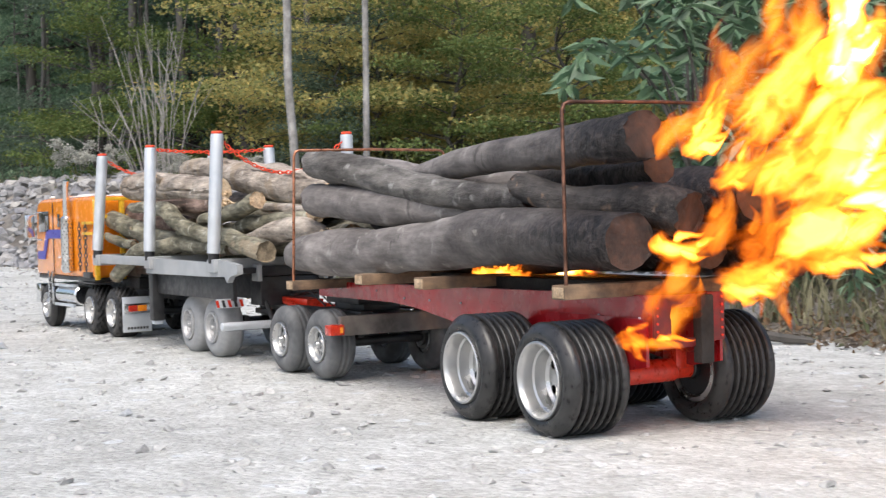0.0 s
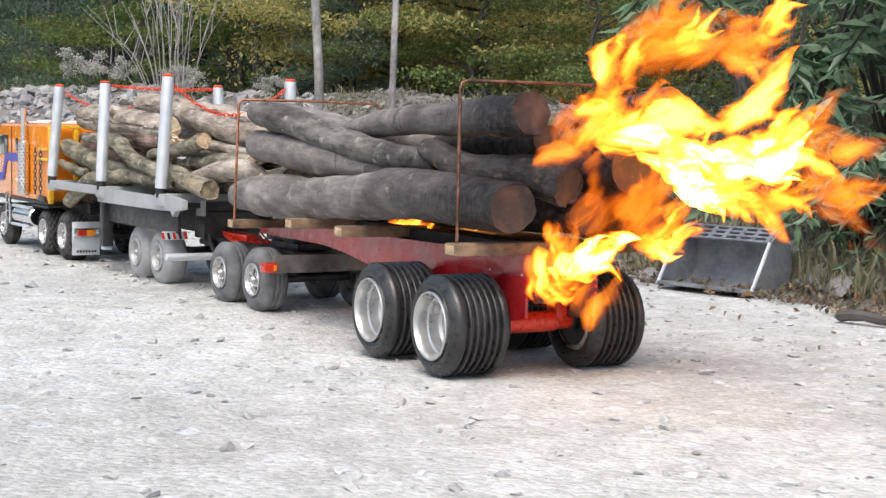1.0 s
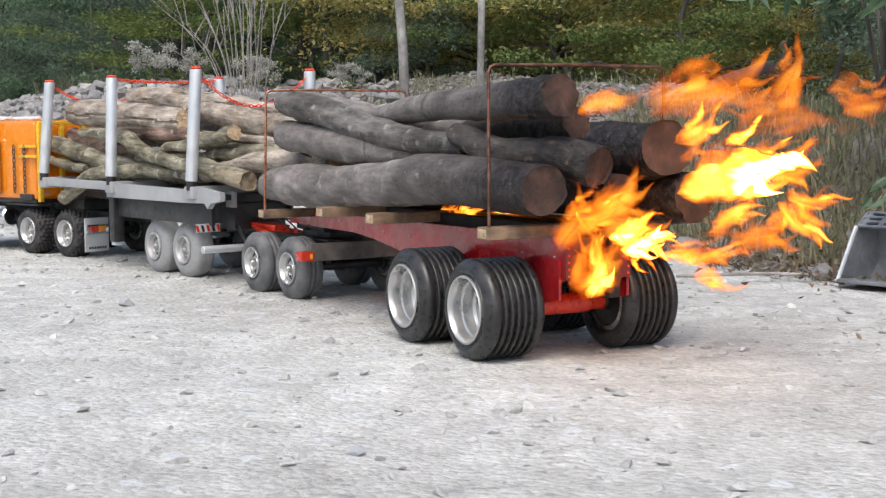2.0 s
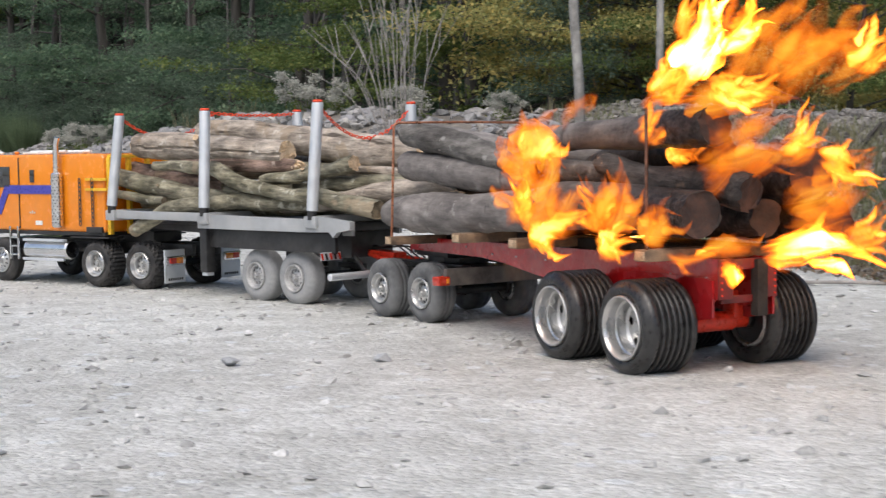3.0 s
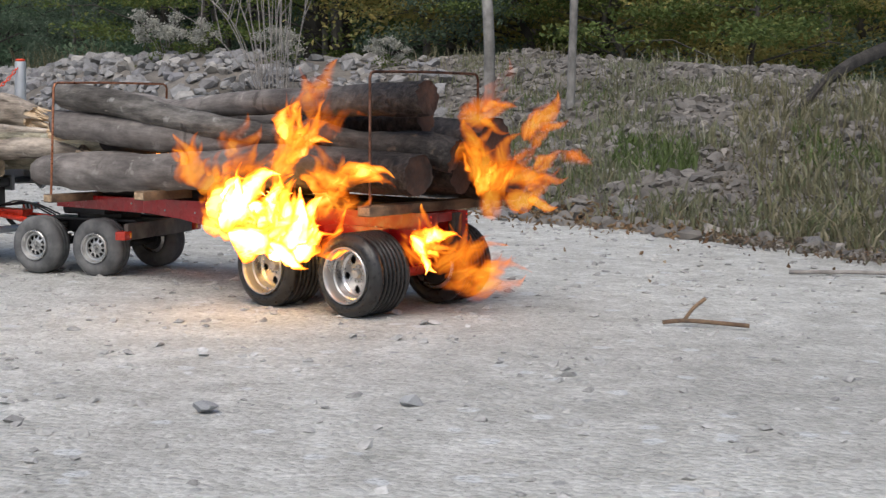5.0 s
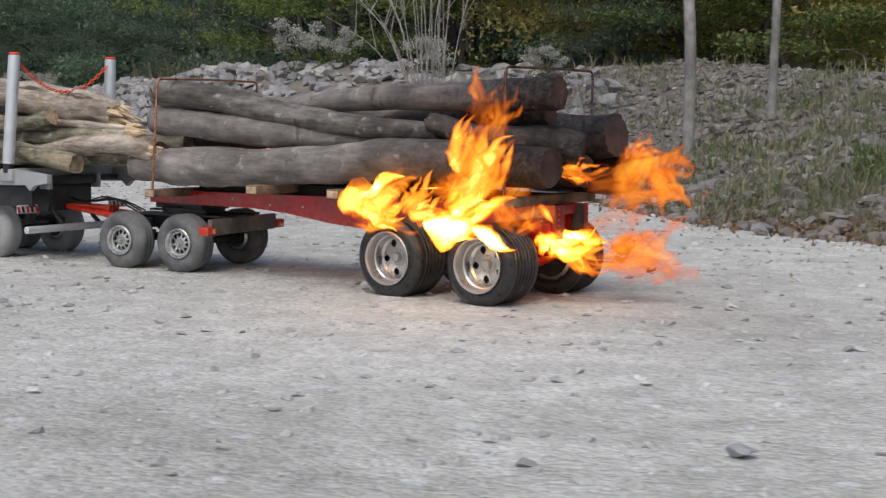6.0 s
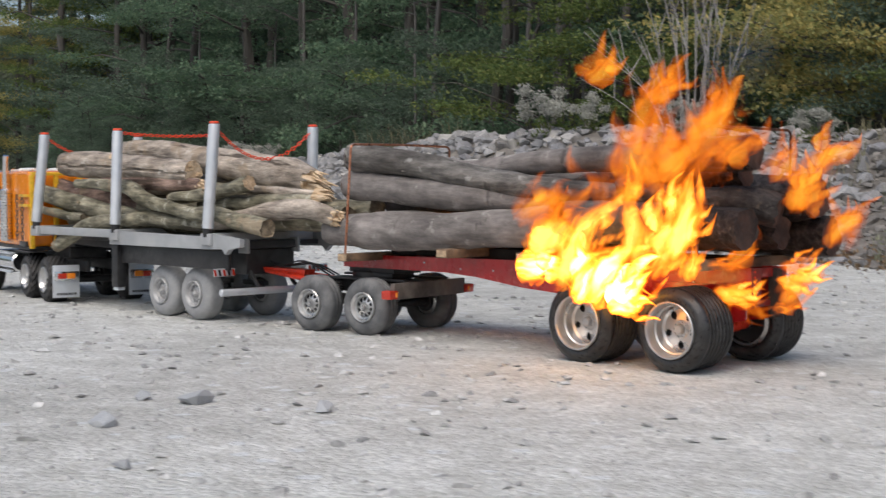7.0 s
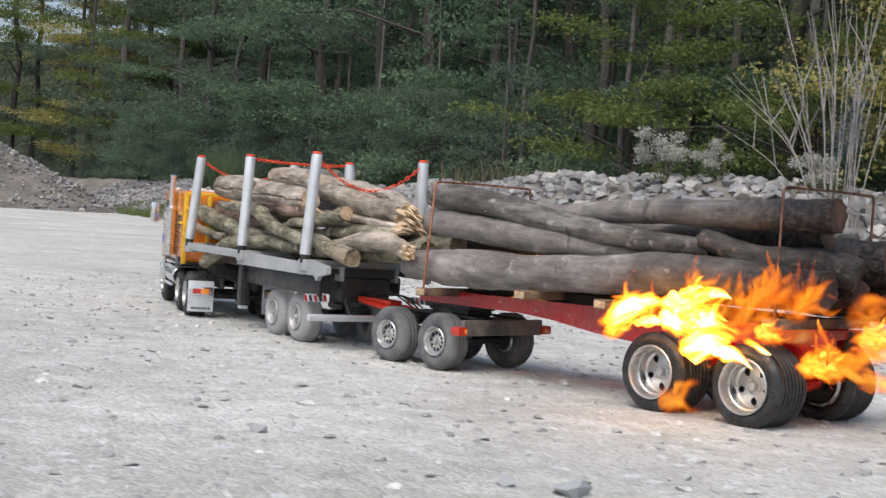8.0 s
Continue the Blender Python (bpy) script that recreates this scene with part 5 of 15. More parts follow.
def log(name, pts, radii, seed, bark, cut, label, group, knots=(), split=False, steps=9, torn=0.0, rough=1.0, cut_front=None, stubs=0):
    """A felled log: uneven round bark along a bent line, sawn ends, knots; split: a long open crack; torn: length of the splinters at its rear end."""
    bm = bmesh.new()
    r = random.Random(seed)
    line = spline(pts, steps)
    m = len(line)
    if rough > 1:
        for i, p in enumerate(line):
            line[i] = p + Vector((0, noise.noise((p.x * 14, seed, 0)), noise.noise((p.x * 14, seed, 9)))) * 0.006 * (rough - 1)
    rr = np.interp(np.linspace(0, 1, m), np.linspace(0, 1, len(radii)), radii)
    kn = list(knots) + [(r.uniform(0.1, 0.9), r.uniform(0, 6.28), r.uniform(0.08, 0.2)) for _ in range(3 + int(2 * rough))]
    seg = 44 if split else 28

    def wob(i, a, p, way):
        s = i / (m - 1)
        v = rough * (0.06 * noise.noise((p.x * 9 + seed, math.cos(a) * 0.9, math.sin(a) * 0.9)) + 0.04 * noise.noise((p.x * 45 + seed, math.cos(a) * 2.5, math.sin(a) * 2.5)))
        for ks, ka, kh in kn:
            da = (a - ka + math.pi) % (2 * math.pi) - math.pi
            v += kh * math.exp(-((s - ks) * 30) ** 2 - (da * 2.8) ** 2) - 0.5 * kh * math.exp(-((s - ks) * 90) ** 2 - (da * 8) ** 2)
        if split and 0.08 < s:
            u = math.atan2(way.z, way.y) + 0.12 + 0.06 * math.sin(p.x * 40)
            if abs(u) < 0.075:
                v -= 0.24
        if i in (0, m - 1):
            v -= 0.05
        return v
    rings = tube(bm, line, rr.tolist(), seg, True, 0, 1, wob)
    for ring, tail in ((rings[0], False), (rings[-1], True)):
        f = next(f for f in ring[0].link_faces if len(f.verts) == len(ring))
        bmesh.ops.inset_individual(bm, faces=[f], thickness=0.0016, depth=-0.0008)
        ce = f.calc_center_median()
        for g in bmesh.ops.poke(bm, faces=[f])["faces"]:
            g.material_index = 1 if tail or cut_front is None else 2
        if tail and torn:
            way = (line[-1] - line[-2]).normalized()
            for v in ring:
                v.co += way * r.uniform(-0.4, 0.3) * torn
            for _ in range(34):
                a, q = r.uniform(0, 6.28), r.uniform(0.2, 0.9) * rr[-1]
                side = way.orthogonal().normalized()
                o = ce + (Matrix.Rotation(a, 3, way) @ side) * q - way * 0.006
                w = r.uniform(0.0015, 0.0055)
                tip = o + way * torn * r.uniform(0.6, 1.5) + (Matrix.Rotation(a, 3, way) @ side) * r.uniform(-0.004, 0.006)
                tube(bm, [o, o.lerp(tip, 0.6), tip], [w, w * 0.7, w * 0.12], 5, True, 1, 1)
        elif rough > 1:
            for v in ring:
                v.co += (line[-1] - line[-2]).normalized() * r.uniform(-0.0025, 0.0025)
    for _ in range(stubs):
        # the stump of a broken side branch
        i = r.randrange(m // 5, m - m // 5)
        way = (line[i + 1] - line[i]).normalized()
        out = (Vector((0, r.uniform(0.2, 1), r.uniform(-0.2, 0.9))) + way * r.uniform(-0.9, 0.9)).normalized()
        b = line[i] + out * rr[i] * 0.6
        q = rr[i] * r.uniform(0.2, 0.34)
        tube(bm, [b, b + out * rr[i] * 0.6, b + out * rr[i] * r.uniform(0.8, 1.3)], [q * 1.5, q, q * 0.8], 8, True, 0, 1)
    ob = part(name, bm, [bark, SPLINTER if torn else cut] + ([cut_front] if cut_front else []))
    tagged(ob, label, "log", group)
    return ob


RIDERS = []   # things that rest on a vehicle and travel with it: (thing, path)


def red_trailer():
    t = thing("flatbed_trailer", "small red two-axle log trailer on fat ribbed tyres", "trailer")
    bm = bmesh.new()
    side = [(0.568, 0.094), (0.568, 0.112), (0.05, 0.118), (-0.128, 0.120), (-0.128, 0.080), (-0.09, 0.066), (0.05, 0.064), (0.13, 0.074), (0.22, 0.080), (0.30, 0.090), (0.36, 0.094)]
    plate(bm, side, 0.031, 0.036)
    part("side_beam", bm, RED, t, "glossy red side beam")
    bm = bmesh.new()
    plate(bm, side, -0.036, -0.031)
    part("side_beam", bm, RED, t, "glossy red side beam")
    bm = bmesh.new()
    box(bm, 0.36, 0.566, -0.031, 0.031, 0.097, 0.109)
    box(bm, -0.126, 0.36, -0.031, 0.031, 0.108, 0.114)
    part("deck", bm, RED, t)
    for s in (1, -1):
        fl = part("tail_flange", boxes((-0.1315, -0.1285, *sorted((s * 0.019, s * 0.0375)), 0.079, 0.1205)), RED_SOOT, t, "sooty dark red end flange")
        # bolt heads in bright red: the fire's light is put into their colour
        for i in range(6):
            bm = bmesh.new()
            cyl(bm, (-0.1312, s * 0.034, 0.083 + 0.0066 * i), (-0.1326, s * 0.034, 0.083 + 0.0066 * i), 0.0012, 8)
            part("bolt", bm, HOT_RED, fl)
    for b in ((-0.1285, -0.122, -0.0305, 0.0305, 0.109, 0.1195), (-0.126, -0.121, -0.0305, 0.0305, 0.074, 0.082)):
        part("tail_crossbar", boxes(b), RED_SOOT, t, "sooty dark red cross bar")
    part("tail_post", boxes((-0.134, -0.122, -0.024, -0.010, 0.060, 0.1185), bevel=0.002), SOOT_AND_GAP, t, "soot-black post at the tail")
    for s in (1, -1):
        bm = bmesh.new()
        arch = [(0.115 - 0.0175 * i, 0.064 + 0.036 * math.sin(math.pi * min(1, (i + 0.4) / 7) * 0.5) ** 0.8) for i in range(14)]
        plate(bm, arch + [(-0.124, 0.098), (-0.124, 0.060), (-0.085, 0.053), (-0.045, 0.056), (0.0, 0.063), (0.06, 0.062)], s * 0.0375, s * 0.0405)
        part("gusset", bm, RED_DEEP, t, "glossy dark red arched gusset")
    for x in (0.0674, -0.0674):
        bm = bmesh.new()
        cyl(bm, (x, -0.062, 0.0485), (x, 0.062, 0.0485), 0.0085, 20, 0.001)
        cyl(bm, (x, -0.03, 0.0485), (x, 0.03, 0.0485), 0.0105, 20, 0.002)
        part("axle", bm, HOT_RED, t, "bright red axle tube")
        for s in (1, -1):
            bm = bmesh.new()
            box(bm, x - 0.01, x + 0.01, s * 0.034 - 0.008, s * 0.034 + 0.008, 0.05, 0.082, 0.002)
            cyl(bm, (x, s * 0.05, 0.062), (x, s * 0.05, 0.07), 0.004, 8)
            part("spring_hanger", bm, HOT_RED, t)
    for s in (1, -1):
        part("spring", boxes((-0.06, 0.06, s * 0.045 - 0.005, s * 0.045 + 0.005, 0.056, 0.061)), DARK, t)
    # timber cross pieces under the load
    for x, hot in ((0.4945, 0), (0.30, 0), (0.16, 1), (-0.092, 1)):
        beam = part("cross_timber", boxes((x - 0.010, x + 0.010, -0.106, 0.106, 0.1185 if x < 0.4 else 0.1065, 0.1305 if x < 0.4 else 0.1175), bevel=0.0012), TIMBER, t, "sawn timber cross piece" if not hot else "scorched timber cross piece")
        for s in (1, -1):
            z = 0.1185 if x < 0.4 else 0.1065
            part("end_grain", boxes((x - 0.0085, x + 0.0085, *sorted((s * 0.1055, s * 0.1066)), z + 0.0013, z + 0.0103), bevel=0.0003), CUT, beam, "pale sawn end")
    # black bars added to block the view through the gap under the logs
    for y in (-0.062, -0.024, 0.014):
        part("bearer", boxes((-0.075, 0.48, y - 0.009, y + 0.009, 0.1145, 0.1285), bevel=0.0012), SOOT_AND_GAP, t, "added black bar closing the see-through gap under the logs")
    for x, top, bot in ((0.482, 0.272, 0.117), (-0.097, 0.283, 0.125)):
        a = 0.007
        y = 0.101
        bm = bmesh.new()
        pts = [(x + (0.012 if x > 0 else 0), y, bot - 0.006)] + [(x, y, top - a), (x, y - a * 0.3, top - a * 0.3), (x, y - a, top), (x, 0.0, top + 0.001), (x, -y + a, top), (x, -y + a * 0.3, top - a * 0.3), (x, -y, top - a)] + [(x + (0.012 if x > 0 else 0), -y, bot - 0.006)]
        tube(bm, pts, 0.0017, 10)
        part("stake_hoop", bm, COPPER if x > 0 else COPPER_SOOT, t, "bent copper-coloured rod hoop" if x > 0 else "soot-stained copper-coloured rod hoop")
    part("kingpin_plate", boxes((0.47, 0.565, -0.028, 0.028, 0.086, 0.0965)), DARK, t)
    for x in (0.5, 0.4, 0.33, 0.27, 0.2, -0.05, -0.11):
        for s in (1, -1):
            bm = bmesh.new()
            cyl(bm, (x, s * 0.036, 0.106 if x > 0.38 else 0.1), (x, s * 0.0373, 0.106 if x > 0.38 else 0.1), 0.0013, 8)
            part("bolt", bm, ALU, t)
    ty, ri, hu = tyre_mesh(0.0494, 0.066, 0.0335, 7, material=RUBBER_RIB, groove=0.0045, slot=0.0021), rim_mesh(0.0335, 0.066, 0.026, RIM, 5, 0.002, 5), hub_mesh(0.066, 0.48, 0.026)
    wheels(t, "red_trailer", (0.0674, -0.0674), 0.112, 0.0494, 0.0335, ty, ri, hu)
    RIDERS.append((t, "red_trailer"))


def red_load():
    g = "burning logs on the red trailer"
    rows = [
        ([(0.563, 0.064, 0.146), (0.46, 0.066, 0.151), (0.33, 0.066, 0.153), (0.2, 0.065, 0.160), (0.1, 0.066, 0.168), (0.035, 0.067, 0.172), (-0.05, 0.067, 0.1685), (-0.14, 0.0665, 0.166)], (0.021, 0.0265, 0.0255, 0.0255, 0.0285, 0.0270, 0.0255, 0.0250), 1, BARK_R, "thick smooth grey-barked log, charred at its rear end", ((0.20, 2.0, 0.05), (0.77, 1.2, 0.10))),
        ([(0.525, 0.056, 0.258), (0.45, 0.056, 0.250), (0.378, 0.056, 0.239), (0.248, 0.056, 0.2195), (0.125, 0.056, 0.2085), (0.03, 0.052, 0.2045)], (0.0175, 0.0185, 0.018, 0.0165, 0.0145, 0.012), 2, BARK_RUGGED, "long bent grey-barked log lying slantwise on the load", ((0.5, 1.4, 0.12),)),
        ([(0.040, 0.060, 0.2125), (-0.02, 0.053, 0.2035), (-0.08, 0.035, 0.1965), (-0.15, 0.014, 0.1875)], (0.0130, 0.0150, 0.0165, 0.0225), 3, BARK_FLAKE, "thin blackened log with flaking bark", ((0.35, 1.0, 0.25),)),
        ([(0.535, 0.052, 0.214), (0.42, 0.055, 0.207), (0.3, 0.055, 0.201), (0.18, 0.04, 0.195), (0.02, 0.02, 0.188)], (0.020, 0.0205, 0.020, 0.018, 0.016), 4, BARK_R, "grey-barked log half hidden in the load", ()),
        ([(0.40, -0.01, 0.224), (0.28, 0.018, 0.2395), (0.15, 0.032, 0.2470), (0.0, 0.042, 0.2490), (-0.07, 0.045, 0.2515), (-0.138, 0.047, 0.2540)], (0.0125, 0.0140, 0.0158, 0.0180, 0.0198, 0.0215), 5, BARK_R, "thick grey log on top, charred at its rear end", ((0.33, 1.2, 0.1), (0.62, 2.0, 0.06))),
        ([(0.575, 0.012, 0.256), (0.45, 0.0, 0.240), (0.3, -0.01, 0.222), (0.15, -0.02, 0.212), (0.0, -0.04, 0.204)], (0.0205, 0.021, 0.021, 0.020, 0.018), 6, BARK_R, "grey-barked log with a round sawn end", ()),
        ([(0.5, -0.05, 0.190), (0.3, -0.055, 0.196), (0.1, -0.057, 0.2), (-0.155, -0.062, 0.2015)], (0.022, 0.025, 0.027, 0.0285), 7, BARK_BURNT, "thick blackened log at the far side of the load", ()),
        ([(0.53, -0.075, 0.150), (0.3, -0.08, 0.152), (0.1, -0.085, 0.154), (-0.16, -0.091, 0.1555)], (0.022, 0.023, 0.024, 0.025), 8, BARK_BURNT, "blackened log low on the far side", ()),
        ([(0.54, -0.008, 0.150), (0.3, -0.01, 0.152), (0.1, -0.012, 0.155), (-0.135, -0.02, 0.1595)], (0.022, 0.023, 0.022, 0.0215), 9, BARK_BURNT, "scorched log in the bottom of the load", ()),
        ([(0.545, -0.045, 0.190), (0.4, -0.03, 0.196), (0.2, -0.015, 0.205), (0.0, 0.0, 0.222), (-0.1, 0.005, 0.224)], (0.02, 0.021, 0.02, 0.018, 0.016), 10, BARK_BURNT, "sooty log wedged in the middle of the load", ()),
    ]
    for pts, radii, seed, bark, label, kn in rows:
        RIDERS.append((log("log", pts, radii, seed, bark, CUT_BURNT, label, g, kn, rough=2.0 if bark in (BARK_BURNT, BARK_FLAKE) else 1.35, cut_front=CUT), "red_trailer"))


def dolly():
    t = thing("dolly", "two-axle converter dolly with dusty grey tyres", "trailer dolly")
    for s in (1, -1):
        part("chassis_rail", boxes((-0.098, 0.085, s * 0.03 - 0.005, s * 0.03 + 0.005, 0.058, 0.076)), DARK, t)
    part("rear_beam", boxes((-0.106, -0.098, -0.083, 0.083, 0.054, 0.077), bevel=0.002), DUSTY, t, "dusty brown steel rear beam")
    for s in (1, -1):
        tl = part("tail_lamp", boxes((-0.111, -0.094, s * 0.0895 - 0.0095, s * 0.0895 + 0.0095, 0.055, 0.068), bevel=0.003), LAMP_RED, t, "red tail lamp")
        # the lamp's amber highlight, built as a small coloured piece
        part("lamp_glint", boxes((-0.1122, -0.1105, *sorted((s * 0.083, s * 0.087)), 0.058, 0.065), bevel=0.0008), LAMP_AMBER, tl, "amber highlight put on the red tail lamp as a coloured piece")
    bm = bmesh.new()
    cyl(bm, (0.0, 0, 0.0765), (0.0, 0, 0.0895), 0.033, 28, 0.003)
    box(bm, -0.055, 0.02, -0.026, 0.026, 0.077, 0.087, 0.003)
    part("fifth_wheel", bm, DARK, t, "black fifth-wheel plate")
    part("deck_plate", boxes((-0.098, 0.08, -0.025, 0.025, 0.0715, 0.0765)), DARK, t)
    for s in (1, -1):
        part("fender_plate", boxes((-0.097, 0.092, *sorted((s * 0.036, s * 0.052)), 0.0768, 0.0798), bevel=0.0008), DARK, t)
        for x in (0.03, -0.03):
            bm = bmesh.new()
            for i in range(7):
                cyl(bm, (x, s * 0.048, 0.046 + 0.004 * i), (x, s * 0.048, 0.0485 + 0.004 * i), 0.0068, 12, 0.0008)
            part("coil_spring", bm, DARK, t)
    part("crossmember", boxes((0.082, 0.09, -0.034, 0.034, 0.058, 0.076), (-0.012, -0.004, -0.028, 0.028, 0.058, 0.0705)), DARK, t)
    for s in (1, -1):
        bm = bmesh.new()
        tube(bm, [(0.075, s * 0.03, 0.068), (0.13, s * 0.024, 0.073), (0.225, s * 0.005, 0.081)], 0.0042, 10)
        part("drawbar", bm, HOT_RED, t, "bright red drawbar")
    bm = bmesh.new()
    plate(bm, [(0.135, 0.066), (0.13, 0.084), (0.232, 0.0855), (0.232, 0.083), (0.19, 0.079)], -0.012, 0.012)
    part("drawbar_head", bm, HOT_RED, t)
    for i in range(3):
        bm = bmesh.new()
        tube(bm, spline([(0.08, 0.01 * i - 0.01, 0.078), (0.13, 0.014 * i - 0.014, 0.092 + 0.003 * i), (0.185, 0.006 * i - 0.006, 0.088), (0.215, 0, 0.094)], 4), 0.0013, 6)
        part("hose", bm, DARK, t, "black coiled air hose")
    for x in (0.0515, -0.0515):
        part("axle", rod([(x, -0.06, 0.0415), (x, 0.06, 0.0415)], r=0.006, seg=14), DARK, t)
        for s in (1, -1):
            part("leaf_spring", boxes((x - 0.03, x + 0.03, s * 0.044 - 0.004, s * 0.044 + 0.004, 0.048, 0.056)), DARK, t)
    part("air_tank", rod([(0.0, -0.028, 0.052), (0.0, 0.028, 0.052)], r=0.011, seg=18), DARK, t)
    ty, ri, hu = tyre_mesh(0.0415, 0.036, 0.0215, 3, material=RUBBER_MID, groove=0.0015), rim_mesh(0.0215, 0.036, 0.008, RIM, 10, 0.003, 4), hub_mesh(0.036, 0.36, 0.016)
    wheels(t, "dolly", (0.0515, -0.0515), 0.0885, 0.0415, 0.0205, ty, ri, hu)
    RIDERS.append((t, "dolly"))


def semi_trailer():
    t = thing("log_semi_trailer", "black log semi-trailer with aluminium stakes and dusty tyres", "trailer")
    for s in (1, -1):
        bm = bmesh.new()
        plate(bm, [(0.50, 0.108), (0.50, 0.121), (-0.132, 0.121), (-0.132, 0.082), (0.13, 0.082), (0.2, 0.100)], s * 0.034 - 0.004, s * 0.034 + 0.004)
        part("main_beam", bm, DARK, t)
        part("side_panel", boxes((-0.155 if s > 0 else -0.085, 0.152, s * 0.088 - 0.003, s * 0.088 + 0.003, 0.0835, 0.1135)), DARK, t, "black side panel")
        bm = bmesh.new()
        plate(bm, [(0.168, 0.114), (0.168, 0.134), (0.15, 0.137), (-0.10, 0.1345), (-0.135, 0.139), (-0.20, 0.133), (-0.20, 0.121), (-0.172, 0.1165), (-0.163, 0.1085), (-0.153, 0.1165), (-0.11, 0.115)], s * 0.098 - 0.004, s * 0.098 + 0.004)
        part("side_rail", bm, GREY, t, "grey steel side rail")
        part("landing_leg", boxes((0.150, 0.168, s * 0.09 - 0.009, s * 0.09 + 0.009, 0.042, 0.1135), bevel=0.002), DARK, t)
        part("leg_foot", boxes((0.152, 0.166, s * 0.09 - 0.007, s * 0.09 + 0.007, 0.0365, 0.0425)), ALU, t)
        part("front_rail", boxes((0.169, 0.428, s * 0.099 - 0.003, s * 0.099 + 0.003, 0.125, 0.139)), GREY, t)
    # bolsters and stakes: the front and rear pairs splay outwards a little
    for x, lean, h in ((0.416, -0.022, 0.3024), (0.149, 0.0, 0.3035), (-0.118, -0.010, 0.3075)):
        part("bolster", boxes((x - 0.013, x + 0.013, -0.108, 0.108, 0.1215, 0.1395), bevel=0.002), GREY, t, "grey steel cross bolster")
        for s in (1, -1):
            y0, y1 = 0.1025, 0.0965
            bm = bmesh.new()
            tube(bm, [(x, s * y0, 0.1475), (x + lean, s * y1, h - 0.003), (x + lean, s * y1, h)], [0.0088, 0.0088, 0.0083], 20)
            st = part("stake", bm, ALU, t, "round aluminium stake")
            bm = bmesh.new()
            tube(bm, [(x, s * y0, 0.134), (x, s * y0, 0.149)], 0.0074, 14)
            part("socket", bm, DARK, st, "dark steel peg under the stake")
            bm = bmesh.new()
            cyl(bm, (x + lean, s * y1, h + 0.0002), (x + lean, s * y1, h + 0.004), 0.0078, 14, 0.0015)
            part("cap", bm, CHAIN_RED, st, "red stake cap")
    part("deck", boxes((-0.128, 0.42, -0.045, 0.045, 0.115, 0.1205)), DARK, t)
    part("tail_box", boxes((-0.138, -0.10, -0.044, 0.044, 0.074, 0.114), bevel=0.003), DARK, t)
    part("tail_beam", boxes((-0.147, -0.129, -0.046, 0.046, 0.1145, 0.1285), bevel=0.0035), DARK, t, "black channel beam across the tail")
    for s in (1, -1):
        part("beam_bracket", boxes((-0.15, -0.127, s * 0.049 - 0.003, s * 0.049 + 0.003, 0.108, 0.131), bevel=0.001), GREY, t, "grey steel end bracket")
        part("tail_arm", boxes((-0.145, -0.131, *sorted((s * 0.0525, s * 0.0935)), 0.119, 0.127)), DARK, t)
    bm = bmesh.new()
    cyl(bm, (-0.166, -0.113, 0.051), (-0.166, 0.113, 0.051), 0.0055, 16, 0.001)
    part("bumper_bar", bm, ALU, t, "round aluminium bumper bar")
    for s in (1, -1):
        bm = bmesh.new()
        tube(bm, [(-0.13, s * 0.036, 0.085), (-0.152, s * 0.036, 0.062), (-0.166, s * 0.036, 0.051)], 0.0035, 8)
        part("bumper_bracket", bm, DARK, t)
    for s in (1, -1):
        mk = part("marker_plate", boxes((-0.147, -0.144, s * 0.092 - 0.019, s * 0.092 + 0.019, 0.0745, 0.0865), bevel=0.0008), ALU, t, "white marker plate with red slanting bars")
        for i in range(5):
            bm = bmesh.new()
            y = s * 0.092 - 0.019 + i * 0.0085
            plate_pts = [(y, 0.0755), (y + 0.004, 0.0755), (y + 0.0065, 0.085), (y + 0.0025, 0.085)]
            a = [bm.verts.new((-0.1475, p, q)) for p, q in plate_pts]
            b = [bm.verts.new((-0.1482, p, q)) for p, q in plate_pts]
            bm.faces.new(a)
            bm.faces.new(b[::-1])
            for k in range(4):
                bm.faces.new((a[k], b[k], b[(k + 1) % 4], a[(k + 1) % 4]))
            part("slanted_bar", bm, DARK if i % 2 else LAMP_RED, mk)
    for x in (0.0472, -0.0472):
        part("axle", rod([(x, -0.06, 0.0415), (x, 0.06, 0.0415)], r=0.0065, seg=14), DARK, t)
        for s in (1, -1):
            part("leaf_spring", boxes((x - 0.03, x + 0.03, s * 0.04 - 0.004, s * 0.04 + 0.004, 0.05, 0.058)), DARK, t)
    part("kingpin_plate", boxes((0.40, 0.52, -0.035, 0.035, 0.099, 0.1085)), DARK, t)
    ty, ri, hu = tyre_mesh(0.0415, 0.036, 0.0215, 0, material=RUBBER_DUST), rim_mesh(0.0215, 0.036, 0.0075, surf("dusty_rim", (0.42, 0.42, 0.42), (0.58, 0.58, 0.58), 60, 0.5, 0.5, dirt=((0.4, 0.39, 0.37), 0.7)), 10, 0.002, 3), hub_mesh(0.036, 0.36, 0.016)
    wheels(t, "semi_trailer", (0.0472, -0.0472), 0.0815, 0.0415, 0.0215, ty, ri, hu)
    RIDERS.append((t, "semi_trailer"))


